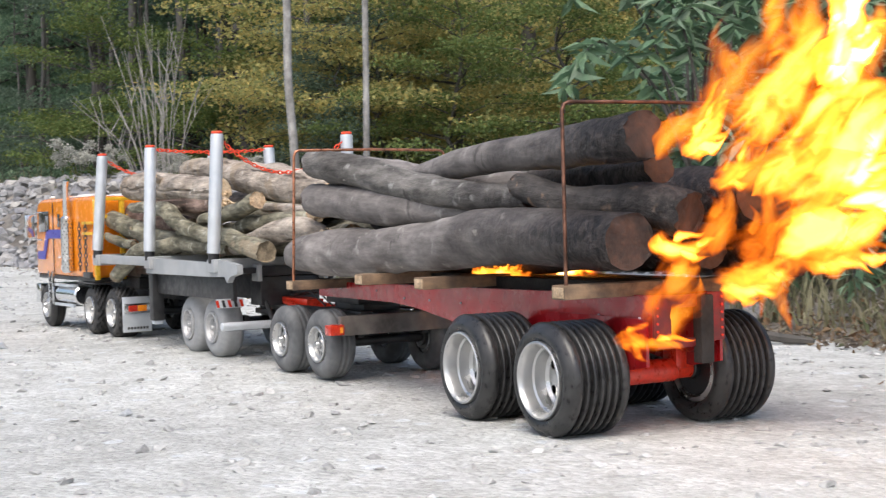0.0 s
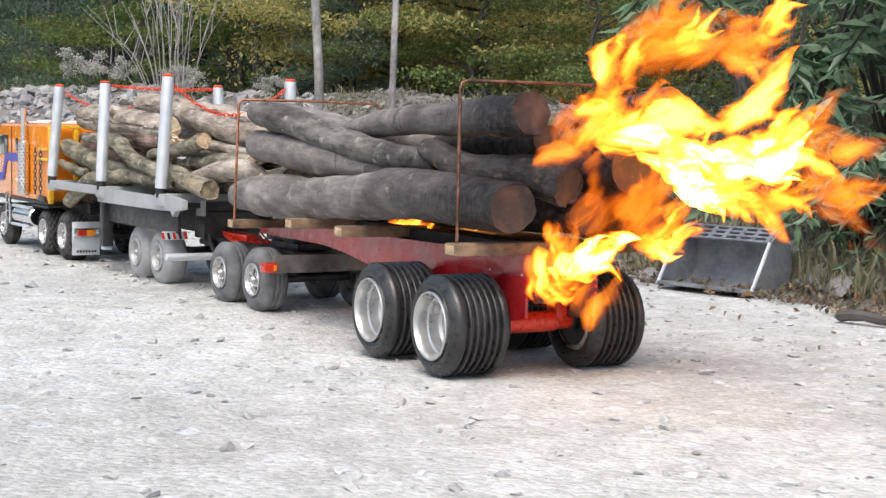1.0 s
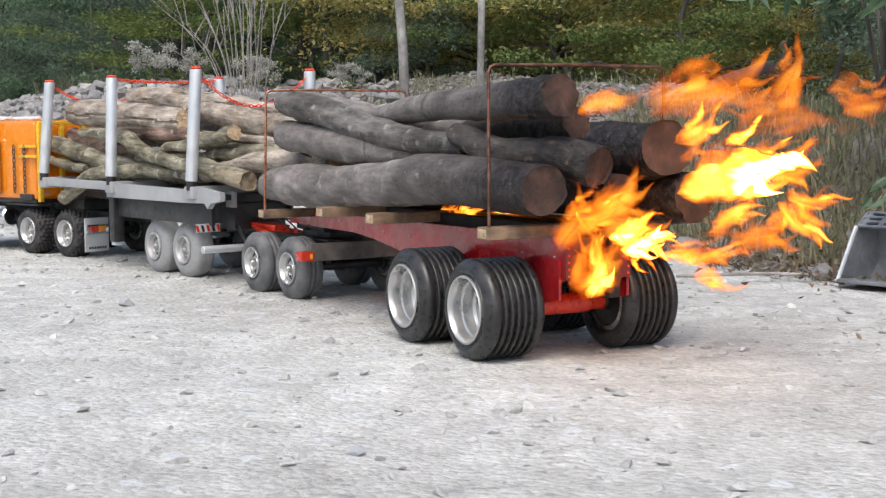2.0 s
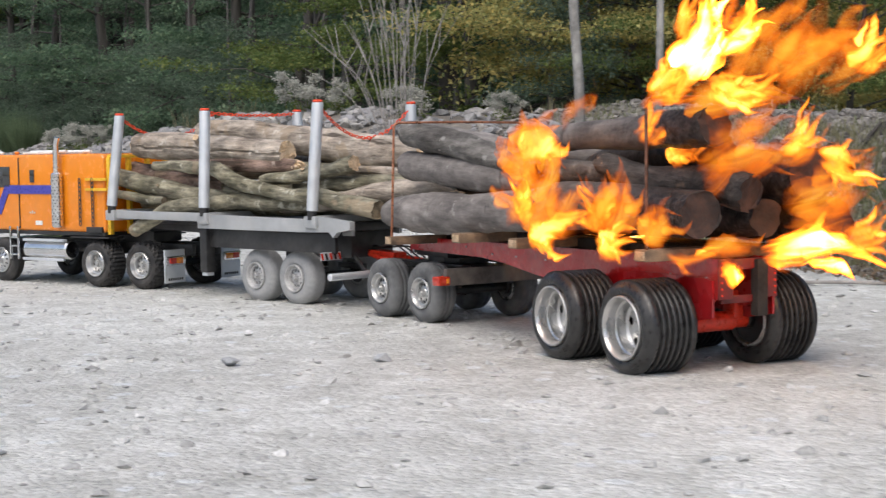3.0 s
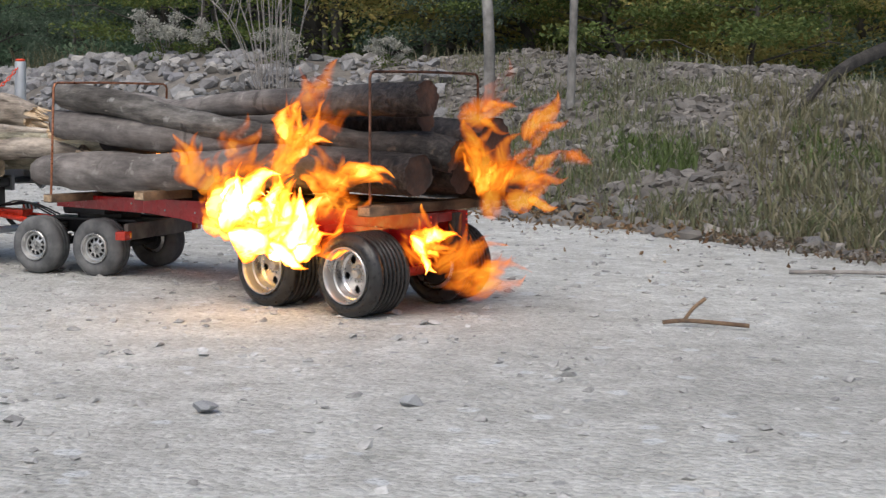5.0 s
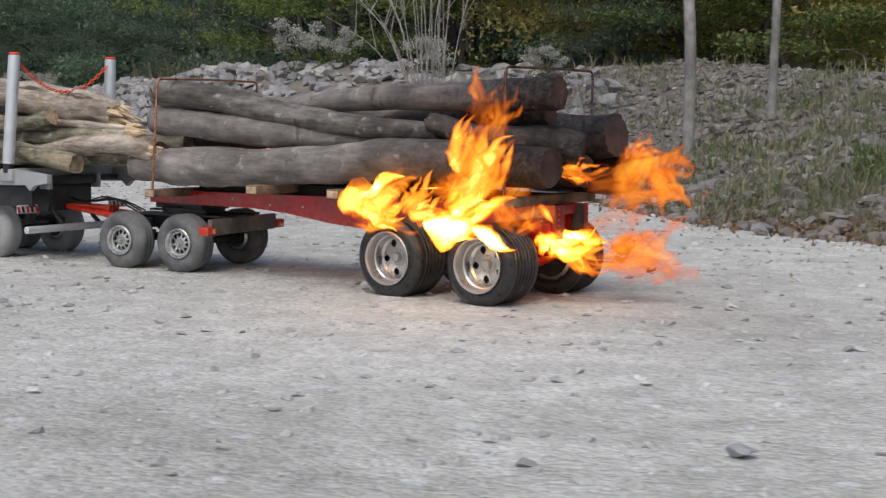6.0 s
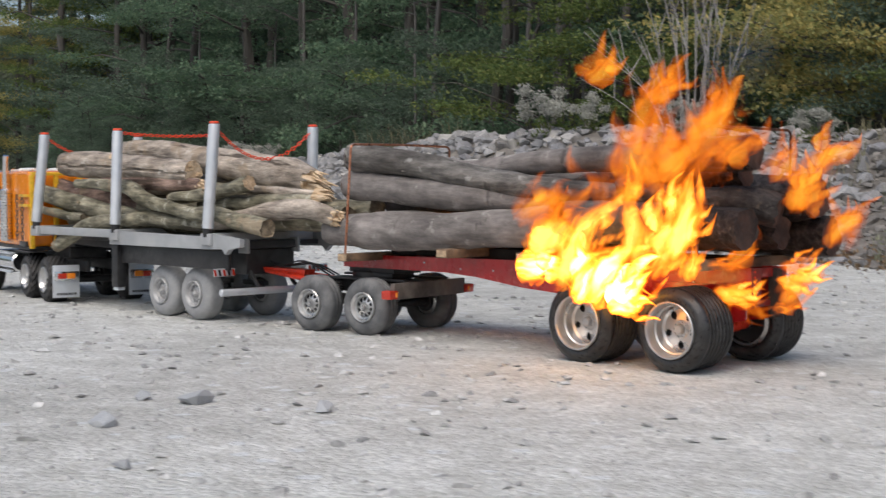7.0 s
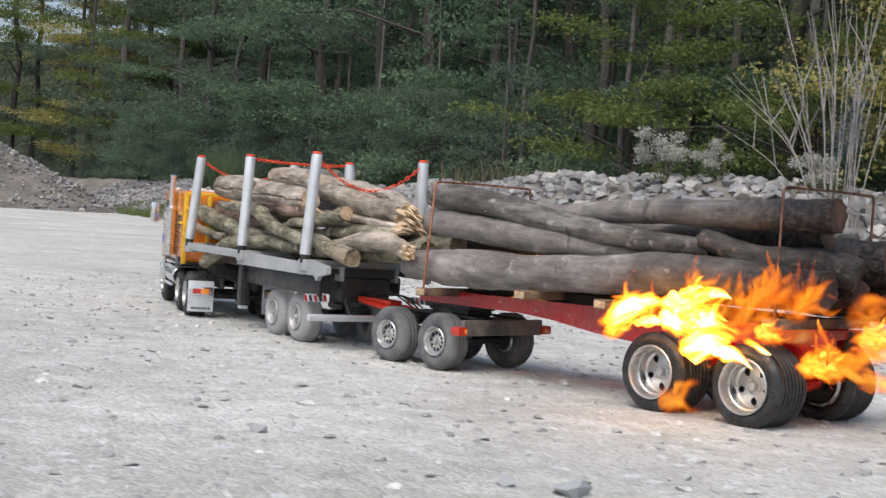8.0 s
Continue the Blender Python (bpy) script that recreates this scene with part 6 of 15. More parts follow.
def semi_load():
    g = "branch logs on the semi-trailer"
    rows = [
        ([(0.420, 0.038, 0.2505), (0.34, 0.038, 0.2490), (0.27, 0.039, 0.2465), (0.135, 0.040, 0.2405), (0.012, 0.040, 0.2345)], (0.0225, 0.0240, 0.0235, 0.0215, 0.0195), 21, BARK_S, "pale barkless log with a long dark split", ((0.28, 1.6, 0.25),), 0.006),
        ([(0.325, -0.026, 0.2775), (0.27, -0.027, 0.2755), (0.17, -0.028, 0.2670), (0.065, -0.028, 0.2540), (-0.065, -0.028, 0.2395), (-0.15, -0.028, 0.2290), (-0.215, -0.026, 0.2165)], (0.0150, 0.0180, 0.0210, 0.0245, 0.0275, 0.0275, 0.0225), 22, BARK_S, "thick pale log with a torn splintered end", ((0.5, 1.2, 0.1),), 0.034),
        ([(0.333, 0.068, 0.2170), (0.285, 0.069, 0.2160), (0.23, 0.070, 0.2120), (0.185, 0.071, 0.2115), (0.15, 0.072, 0.2080), (0.11, 0.073, 0.1915), (0.035, 0.073, 0.1760), (-0.03, 0.073, 0.1715), (-0.10, 0.074, 0.1670), (-0.17, 0.074, 0.1565), (-0.232, 0.074, 0.1495)],
         (0.0075, 0.0085, 0.0105, 0.0115, 0.0130, 0.0125, 0.0110, 0.0105, 0.0125, 0.0140, 0.0150), 23, BARK_MOSS, "crooked mossy branch with a sawn end", ((0.38, 1.0, 0.35), (0.7, 0.4, 0.2)), 0.0),
        ([(0.512, 0.058, 0.2035), (0.44, 0.059, 0.1935), (0.36, 0.060, 0.1810), (0.25, 0.060, 0.1680), (0.14, 0.060, 0.1545)], (0.0145, 0.0155, 0.0165, 0.0155, 0.0130), 24, BARK_MOSS, "mossy grey branch sloping to the rear", ((0.3, 1.2, 0.2),), 0.0),
        ([(0.376, 0.084, 0.1035), (0.335, 0.084, 0.1200), (0.285, 0.083, 0.1385), (0.235, 0.082, 0.1490), (0.19, 0.078, 0.1535), (0.045, 0.062, 0.1560), (-0.06, 0.055, 0.1520)], (0.0120, 0.0125, 0.0120, 0.0115, 0.0115, 0.0120, 0.0100), 25, BARK_MOSS, "mossy branch hanging over the trailer's side", (), 0.0),
        ([(0.06, 0.050, 0.1900), (0.0, 0.053, 0.1945), (-0.048, 0.055, 0.2005), (-0.11, 0.055, 0.2085), (-0.160, 0.055, 0.2170)], (0.0085, 0.0100, 0.0105, 0.0105, 0.0125), 26, BARK_MOSS, "short branch with a sawn end", ((0.55, 1.0, 0.25),), 0.0),
        ([(0.556, 0.020, 0.2220), (0.43, 0.020, 0.2005), (0.35, 0.020, 0.1905), (0.2, 0.015, 0.1830)], (0.0150, 0.0170, 0.0165, 0.0140), 27, BARK_PINK, "reddish barkless log in the middle of the load", (), 0.0),
        ([(0.0, 0.034, 0.1800), (-0.07, 0.038, 0.1815), (-0.18, 0.040, 0.1880), (-0.31, 0.040, 0.1955)], (0.0085, 0.0110, 0.0120, 0.0050), 28, BARK_MOSS, "split length of rotten wood", (), 0.026),
        ([(0.02, 0.045, 0.1500), (-0.12, 0.047, 0.1600), (-0.23, 0.050, 0.1760), (-0.30, 0.050, 0.1785), (-0.365, 0.050, 0.1650)], (0.0120, 0.0140, 0.0150, 0.0145, 0.0115), 29, BARK_S, "split log with a bare pale end", (), 0.012),
        ([(0.44, 0.008, 0.1500), (0.2, 0.0, 0.1500), (0.0, 0.0, 0.1520), (-0.32, -0.010, 0.1660)], (0.0200, 0.0210, 0.0200, 0.0165), 30, BARK_MOSS, "mossy log in the bottom of the load", (), 0.0),
        ([(0.46, -0.052, 0.1600), (0.2, -0.052, 0.1600), (-0.1, -0.052, 0.1620), (-0.34, -0.047, 0.1800)], (0.0220, 0.0230, 0.0220, 0.0160), 31, BARK_MOSS, "log along the far stakes", (), 0.0),
        ([(0.44, -0.060, 0.2100), (0.2, -0.062, 0.2120), (-0.05, -0.064, 0.2050), (-0.2, -0.064, 0.1960)], (0.0210, 0.0230, 0.0220, 0.0180), 32, BARK_S, "pale log along the far stakes", (), 0.0),
        ([(0.30, 0.038, 0.2175), (0.21, 0.043, 0.2190), (0.10, 0.045, 0.2165), (-0.022, 0.045, 0.2130)], (0.0110, 0.0135, 0.0140, 0.0105), 33, BARK_PINK, "brown half of the split log", (), 0.010),
        ([(0.10, 0.000, 0.2050), (-0.05, -0.005, 0.2000), (-0.22, -0.004, 0.1950)], (0.0140, 0.0160, 0.0120), 34, BARK_MOSS, "shaded log under the thick pale one", (), 0.0),
        ([(-0.10, 0.020, 0.2080), (-0.20, 0.026, 0.2040), (-0.295, 0.028, 0.2010)], (0.0060, 0.0075, 0.0045), 35, BARK_S, "splintered pale stick among the logs", (), 0.028),
        ([(0.46, 0.074, 0.1700), (0.38, 0.078, 0.1600), (0.29, 0.080, 0.1560)], (0.0065, 0.0080, 0.0070), 36, BARK_MOSS, "short mossy stick among the logs", (), 0.0),
        ([(0.16, 0.048, 0.1730), (0.05, 0.048, 0.1660), (-0.08, 0.046, 0.1690)], (0.0080, 0.0090, 0.0080), 37, BARK_MOSS, "thin shaded stick under the crooked branch", (), 0.0),
    ]
    for pts, radii, seed, bark, label, kn, rag in rows:
        ob = log("log", pts, radii, seed, bark, CUT if seed == 26 else CUT_OLD, label, g, kn, split=seed == 21, torn=rag, rough=1.7 if bark is BARK_MOSS else 1.4, stubs=1 if seed in (23, 24, 26, 21) else 0)
        RIDERS.append((ob, "semi_trailer"))
    # chains slung between the stakes
    st = {(i, s): Vector((x, s * 0.0965, z)) for i, (x, z) in enumerate(((0.394, 0.300), (0.149, 0.301), (-0.128, 0.305))) for s in (1, -1)}
    runs = [((0, 1), (0, -1), 0.035), ((1, 1), (1, -1), 0.004), ((2, 1), (2, -1), 0.05)]
    for a, b, sag in runs:
        p, q = st[a], st[b]
        n = max(8, int((q - p).length / 0.0062))
        bm = bmesh.new()
        for i in range(n):
            s0 = (i + 0.5) / n
            c = p.lerp(q, s0) - Vector((0, 0, sag * 4 * s0 * (1 - s0)))
            d = (p.lerp(q, s0 + 0.01) - Vector((0, 0, sag * 4 * (s0 + 0.01) * (0.99 - s0))) - c).normalized()
            u = d.orthogonal().normalized()
            u = Matrix.Rotation(1.57 * (i % 2) + 0.4, 3, d) @ u
            w = [c + d * (0.0042 * math.cos(k * math.pi / 4)) + u * (0.0024 * math.sin(k * math.pi / 4)) for k in range(9)]
            tube(bm, w, 0.0009, 5, cap=False)
        ob = tagged(part("chain", bm, CHAIN_RED), "red plastic chain slung between the trailer's stakes", "chain", "chains over the load")
        RIDERS.append((ob, "semi_trailer"))


def tractor():
    t = thing("tractor_unit", "orange cab-over tractor unit with blue stripes and chrome", "truck")
    bm = bmesh.new()
    out = [(0.372, 0.098), (0.376, 0.15), (0.366, 0.222), (0.356, 0.234), (0.335, 0.2385), (0.040, 0.2385), (0.030, 0.232), (0.030, 0.098)]
    plate(bm, out, -0.093, 0.093)
    bmesh.ops.bevel(bm, geom=list(bm.edges), offset=0.006, segments=3, affect="EDGES", profile=0.6)
    cab = part("cab", bm, ORANGE, t, "glossy orange cab with sleeper")
    part("sill", boxes((0.034, 0.37, -0.091, 0.091, 0.0915, 0.0985)), DARK, t)
    for s in (1, -1):
        y = s * 0.0935
        yy = sorted((y, y + s * 0.0012))
        part("side_window", boxes((0.285, 0.348, *yy, 0.178, 0.216), bevel=0.0004), GLASS, cab, "dark side window")
        part("sleeper_window", boxes((0.216, 0.228, *yy, 0.187, 0.210), bevel=0.0004), GLASS, cab)
        bm = bmesh.new()
        plate(bm, [(0.165, 0.166), (0.165, 0.182), (0.298, 0.182), (0.322, 0.142), (0.36, 0.142), (0.36, 0.127), (0.312, 0.127), (0.290, 0.166)], *yy)
        part("stripe", bm, BLUE, cab, "blue stripe")
        bm = bmesh.new()
        box(bm, 0.258, 0.2605, *sorted((y, y + s * 0.0007)), 0.102, 0.232, 0)
        part("door_gap", bm, DARK, cab)
        bm = bmesh.new()
        for i in range(3):
            box(bm, 0.228 - i * 0.006, 0.231 - i * 0.006, *sorted((y, y + s * 0.0008)), 0.130, 0.133 + 0.002 * (i % 2), 0)
        box(bm, 0.196, 0.215, *sorted((y, y + s * 0.0008)), 0.109, 0.117, 0)
        part("lettering", bm, WHITE, cab)
        bm = bmesh.new()
        cyl(bm, (0.143, s * 0.1035, 0.106), (0.143, s * 0.1035, 0.205), 0.0105, 18, 0.003)
        tube(bm, [(0.143, s * 0.1035, 0.2), (0.143, s * 0.1035, 0.255), (0.139, s * 0.1035, 0.268)], 0.0055, 12)
        stack = part("exhaust_pipe", bm, CHROME, t, "chrome exhaust stack with pierced guard")
        bm = bmesh.new()
        for i in range(15):
            for k in range(9):
                a = 2 * math.pi * (k + 0.5 * (i % 2)) / 9
                c = Vector((0.143 + 0.0106 * math.cos(a), s * 0.1035 + 0.0106 * math.sin(a), 0.115 + 0.0058 * i))
                cyl(bm, c - 0.0006 * Vector((math.cos(a), math.sin(a), 0)), c, 0.0013, 6)
        part("guard_hole", bm, DARK, stack, "dark round holes of the guard")
        bm = bmesh.new()
        tube(bm, [(0.33, s * 0.094, 0.215), (0.338, s * 0.115, 0.213), (0.338, s * 0.115, 0.165), (0.33, s * 0.094, 0.163)], 0.0014, 8)
        box(bm, 0.334, 0.340, s * 0.115 - 0.009, s * 0.115 + 0.009, 0.168, 0.210, 0.002)
        part("mirror", bm, CHROME, t)
        bm = bmesh.new()
        cyl(bm, (0.136, s * 0.078, 0.064), (0.252, s * 0.078, 0.064), 0.018, 22, 0.003)
        part("fuel_tank", bm, CHROME, t, "chrome fuel tank")
        part("tank_step", boxes((0.138, 0.25, *sorted((s * 0.087, s * 0.097)), 0.079, 0.084), (0.138, 0.25, *sorted((s * 0.092, s * 0.098)), 0.044, 0.049)), ALU, t)
        bm = bmesh.new()
        for x in (0.262, 0.284):
            box(bm, x - 0.002, x + 0.002, *sorted((s * 0.094, s * 0.098)), 0.045, 0.106, 0.0006)
        for z in (0.052, 0.068, 0.084):
            box(bm, 0.262, 0.284, *sorted((s * 0.092, s * 0.098)), z, z + 0.003, 0.0006)
        part("ladder", bm, CHROME, t, "chrome entry ladder")
        part("rear_fender", boxes((0.02, 0.12, *sorted((s * 0.06, s * 0.096)), 0.0875, 0.0905)), DARK, t)
        part("mud_flap", boxes((-0.1165, -0.1135, *sorted((s * 0.046, s * 0.094)), 0.0135, 0.071), bevel=0.0008), ALU, t, "polished steel mud flap")
        bm = bmesh.new()
        for i in range(7):
            box(bm, -0.1172, -0.1166, *sorted((s * (0.052 + 0.0052 * i), s * (0.0555 + 0.0052 * i))), 0.018, 0.022, 0)
        part("lettering", bm, DARK, t)
        lp = part("lamp_plate", boxes((-0.1195, -0.1172, *sorted((s * 0.048, s * 0.092)), 0.044, 0.060), bevel=0.001), CHROME, t)
        part("tail_lamp", boxes((-0.122, -0.1193, *sorted((s * 0.071, s * 0.086)), 0.047, 0.057), bevel=0.001), LAMP_RED, lp, "red tail lamp")
        part("turn_lamp", boxes((-0.122, -0.1193, *sorted((s * 0.055, s * 0.070)), 0.047, 0.057), bevel=0.001), LAMP_AMBER, lp, "amber turn lamp")
        part("chassis_rail", boxes((-0.125, 0.36, *sorted((s * 0.028, s * 0.036)), 0.058, 0.078)), DARK, t)
    part("windscreen", boxes((0.3705, 0.3775, -0.08, 0.08, 0.172, 0.214), bevel=0.001), GLASS, cab)
    part("grille", boxes((0.376, 0.380, -0.06, 0.06, 0.105, 0.150)), CHROME, cab)
    part("bumper", boxes((0.360, 0.384, -0.094, 0.094, 0.044, 0.080), bevel=0.004), CHROME, t, "chrome front bumper")
    for i in range(5):
        bm = bmesh.new()
        cyl(bm, (0.335, -0.07 + 0.035 * i, 0.2387), (0.335, -0.07 + 0.035 * i, 0.2445), 0.005, 14, 0.002)
        part("roof_lamp", bm, LAMP_AMBER if i % 2 else WHITE, cab)
    bm = bmesh.new()
    box(bm, 0.22, 0.30, -0.05, 0.05, 0.2387, 0.243, 0.002)
    for y in (-0.03, 0.03):
        cyl(bm, (0.2, y, 0.243), (0.3, y, 0.243), 0.003, 10)
    part("roof_deck", bm, WHITE, cab)
    # yellow headache rack behind the cab
    rack = part("rack", boxes((0.014, 0.022, -0.092, 0.092, 0.23, 0.236), bevel=0.001), YELLOW, t, "yellow steel rack behind the cab")
    for y in (-0.09, -0.045, 0.0, 0.045, 0.09):
        part("upright", boxes((0.015, 0.023, y - 0.004, y + 0.004, 0.095, 0.2305), bevel=0.001), YELLOW, rack)
    for z in (0.12, 0.165, 0.20):
        part("crossbar", boxes((0.0135, 0.0215, -0.092, 0.092, z, z + 0.006), bevel=0.001), YELLOW, rack)
    for s in (1, -1):
        for z in (0.19, 0.172):
            part("side_bar", boxes((0.02, 0.075, s * 0.096 - 0.002, s * 0.096 + 0.002, z, z + 0.005), bevel=0.0006), YELLOW, rack)
    for x in (0.057, 0.09):
        bm = bmesh.new()
        for i in range(11):
            z = 0.19 - i * 0.0076
            w = [(x + 0.0026 * math.sin(k * 0.785) * (1 - i % 2), 0.0975 + 0.0026 * math.sin(k * 0.785) * (i % 2), z + 0.0049 * math.cos(k * 0.785)) for k in range(9)]
            tube(bm, w, 0.0009, 5, cap=False)
        part("hanging_chain", bm, DARK, t, "dark hanging chain")
    part("battery_box", boxes((0.035, 0.075, 0.088, 0.098, 0.098, 0.108)), DARK, t)
    part("fifth_wheel", boxes((-0.03, 0.06, -0.035, 0.035, 0.0785, 0.0985), bevel=0.003), DARK, t)
    for x in (0.061, -0.053, 0.3188):
        part("axle", rod([(x, -0.06, 0.0415), (x, 0.06, 0.0415)], r=0.0065, seg=14), DARK, t)
    ty, ri, hu = tyre_mesh(0.0425, 0.042, 0.0235, 0, 1, RUBBER), rim_mesh(0.0235, 0.042, 0.011, RIM, 10, 0.002, 3), hub_mesh(0.042, 0.42, 0.018)
    wheels(t, "tractor", (0.061, -0.053), 0.092, 0.0425, 0.0235, ty, ri, hu)
    ty2 = tyre_mesh(0.0415, 0.027, 0.0235, 4, material=RUBBER, groove=0.0015)
    ri2, hu2 = rim_mesh(0.0235, 0.027, 0.004, RIM, 10, 0.004, 3), hub_mesh(0.027, 0.3, 0.017)
    wheels(t, "tractor", (0.3188,), 0.092, 0.0415, 0.0235, ty2, ri2, hu2)
    RIDERS.append((t, "tractor"))


red_trailer()
red_load()
dolly()
semi_trailer()
semi_load()
tractor()


# ---- the fire ----
def tongue_mesh(length, width, seed):
    """A tongue of flame: a wavering, tapered shell of burning gas that parts into licks."""
    r = random.Random(seed)
    bm = bmesh.new()
    uv = bm.loops.layers.uv.new("flame")

    def lick(at, way, ln, wd, n, seg, lead):
        ph, ph2 = r.uniform(0, 6), r.uniform(0, 6)
        across = Vector((way.z, 0, -way.x))
        rings = []
        for i in range(n + 1):
            s = i / n
            w = wd * (math.sin(math.pi * s ** 0.66) ** 0.75) * (1 - 0.3 * s) * (1 + 0.22 * math.sin(7 * s + ph)) + 0.0006
            c = at + way * (ln * s) + across * (wd * 0.42 * math.sin(5.0 * s + ph2) * s) + Vector((0, wd * 0.2 * math.cos(6.5 * s + ph) * s, 0))
            ring = []
            for k in range(seg + 1):
                a = math.pi * k / seg
                lump = 1 + 0.42 * noise.noise((math.cos(a) * 1.3 + seed, math.sin(a) * 1.3, s * 5 + ph)) + 0.3 * noise.noise((math.cos(a) * 2.4 + seed, math.sin(a) * 2.4, s * 12 + ph))
                ring.append(bm.verts.new(c + across * (0.5 * w * lump * math.cos(a)) + Vector((0, 0.25 * w * lump * math.sin(a), 0))))
            rings.append(ring)
        for i in range(n):
            for k in range(seg):
                f = bm.faces.new((rings[i][k], rings[i][k + 1], rings[i + 1][k + 1], rings[i + 1][k]))
                for lp, (kk, ii) in zip(f.loops, ((k, i), (k + 1, i), (k + 1, i + 1), (k, i + 1))):
                    lp[uv].uv = (abs(math.cos(math.pi * kk / seg)), lead + (1 - lead) * ii / n)
    lick(Vector(), Vector((0, 0, 1)), length, width, 22, 10, 0.0)
    for side in (1, -1):
        if r.random() < 0.75:
            s = r.uniform(0.2, 0.5)
            a = side * r.uniform(0.25, 0.6)
            lick(Vector((side * width * 0.16, 0.004, length * s)), Vector((math.sin(a), 0, math.cos(a))), length * r.uniform(0.35, 0.55), width * r.uniform(0.35, 0.55), 14, 8, 0.12)
    me = bpy.data.meshes.new("flame_tongue")
    bm.to_mesh(me)
    bm.free()
    return soften(me, 180)


FLAMES = []


def fire():
    t = thing("fire", "bright yellow and orange flames streaming from the burning logs", "fire")
    haze = thing("smoke", "thin blue-grey smoke drifting off the burning load", "smoke")
    sizes = {"h": ((0.1357, 0.0512, 15), (0.0885, 0.0366, 12), (0.0531, 0.022, 6)), "n": ((0.177, 0.0671, 5), (0.1121, 0.0451, 12), (0.0614, 0.0244, 45)), "t": ((0.2006, 0.0854, 0), (0.1239, 0.0586, 18), (0.0708, 0.0317, 38)), "z": ((0.177, 0.0915, 1), (0.118, 0.061, 4), (0.0708, 0.0366, 6))}
    for g, glow in (("h", FIRE_HOT), ("n", FIRE), ("t", FIRE_THIN), ("z", SMOKE)):
        for ci, (ln, wd, count) in enumerate(sizes[g]):
            shapes = [tongue_mesh(ln, wd, 10 * ci + k + {"h": 0, "n": 50, "t": 80, "z": 120}[g]) for k in range(5)]
            for me in shapes:
                me.materials.append(glow)
            for i in range(count):
                FLAMES.append(share("smoke_puff" if g == "z" else "flame_tongue", shapes[i % 5], haze if g == "z" else t, Matrix()))
    RIDERS.append((t, "red_trailer"))
    RIDERS.append((haze, "red_trailer"))


fire()


def flame_motion():
    """Each tongue of flame, in the burning trailer's own space: seconds, millimetres and degrees."""
    def at(t, x, y, z, rx, ry, rz):
        return t, pose(x / 1000, y / 1000, z / 1000, rx, ry, rz)
    walk(FLAMES[0], [at(0,290,-45,157,180,89,180), at(0.5,290,-45,157,180,89,180), at(1,290,-45,157,180,89,180), at(1.2,290,-45,157,180,89,180), at(1.567,290,-45,157,180,89,180), at(1.933,290,-45,157,180,89,180), at(2.3,290,-45,157,180,89,180), at(2.5,290,-45,157,180,89,180), at(3,290,-45,157,180,89,180), at(3.5,290,-45,157,180,89,180), at(3.667,224,15,149,176,32,-175), at(3.833,142,74,141,167,-24,-166), at(4,80,134,122,111,-72,-110), at(4.067,160,74,144,167,-24,-166), at(4.133,214,15,152,176,32,-175), at(4.2,290,-45,157,180,89,180), at(4.567,290,-45,157,180,89,180), at(4.933,290,-45,157,180,89,180), at(5.3,290,-45,157,180,89,180), at(5.5,290,-45,157,180,89,180), at(6,290,-45,157,180,89,180), at(6.5,290,-45,157,180,89,180), at(7,290,-45,157,180,89,180), at(7.5,290,-45,157,180,89,180), at(8,290,-45,157,180,89,180)])
    walk(FLAMES[1], [at(0,124,-50,159,180,88,180), at(0.5,124,-50,159,180,88,180), at(1,124,-50,159,180,88,180), at(1.2,124,-50,159,180,88,180), at(1.567,124,-50,159,180,88,180), at(1.933,124,-50,159,180,88,180), at(2.3,124,-50,159,180,88,180), at(2.5,124,-50,159,180,88,180), at(3,124,-50,159,180,88,180), at(3.5,127,128,121,46,35,61), at(3.667,121,129,126,21,-3,28), at(3.833,106,131,126,16,-47,5), at(4,100,133,125,104,-77,-104), at(4.067,116,72,145,170,-28,-170), at(4.133,114,11,150,177,30,-176), at(4.2,124,-50,159,180,88,180), at(4.567,124,-50,159,180,88,180), at(4.933,124,-50,159,180,88,180), at(5.3,124,-50,159,180,88,180), at(5.5,124,-50,159,180,88,180), at(6,124,-50,159,180,88,180), at(6.5,124,-50,159,180,88,180), at(7,124,-50,159,180,88,180), at(7.167,122,11,146,178,29,-178), at(7.333,126,71,135,175,-29,-175), at(7.5,122,131,117,108,-84,-107), at(7.667,119,71,135,175,-29,-175), at(7.833,127,11,149,178,29,-178), at(8,124,-50,159,180,88,180)])
    walk(FLAMES[2], [at(0,54,-45,159,0,87,0), at(0.167,-37,-45,173,-147,32,-146), at(0.333,-123,-46,182,-149,-28,-146), at(0.5,-206,-46,188,-179,-87,-117), at(0.667,-125,-46,184,-149,-28,-146), at(0.833,-31,-45,170,-147,32,-146), at(1,54,-45,159,0,87,0), at(1.2,54,-45,159,0,87,0), at(1.567,54,-45,159,0,87,0), at(1.933,54,-45,159,0,87,0), at(2.3,54,-45,159,0,87,0), at(2.5,54,-45,159,0,87,0), at(3,54,-45,159,0,87,0), at(3.5,2,123,125,124,85,124), at(3.667,28,128,132,1,41,14), at(3.833,47,133,132,-12,-9,21), at(4,63,138,130,-44,-54,50), at(4.067,65,77,145,-14,-11,19), at(4.133,55,16,152,-4,38,9), at(4.2,54,-45,159,0,87,0), at(4.567,54,-45,159,0,87,0), at(4.933,54,-45,159,0,87,0), at(5.3,54,-45,159,0,87,0), at(5.5,54,-45,159,0,87,0), at(6,54,-45,159,0,87,0), at(6.5,54,-45,159,0,87,0), at(6.733,61,41,119,-4,20,13), at(7,65,127,76,-25,-44,34), at(7.5,120,136,102,-20,-78,20), at(8,19,126,86,-13,-78,13)])
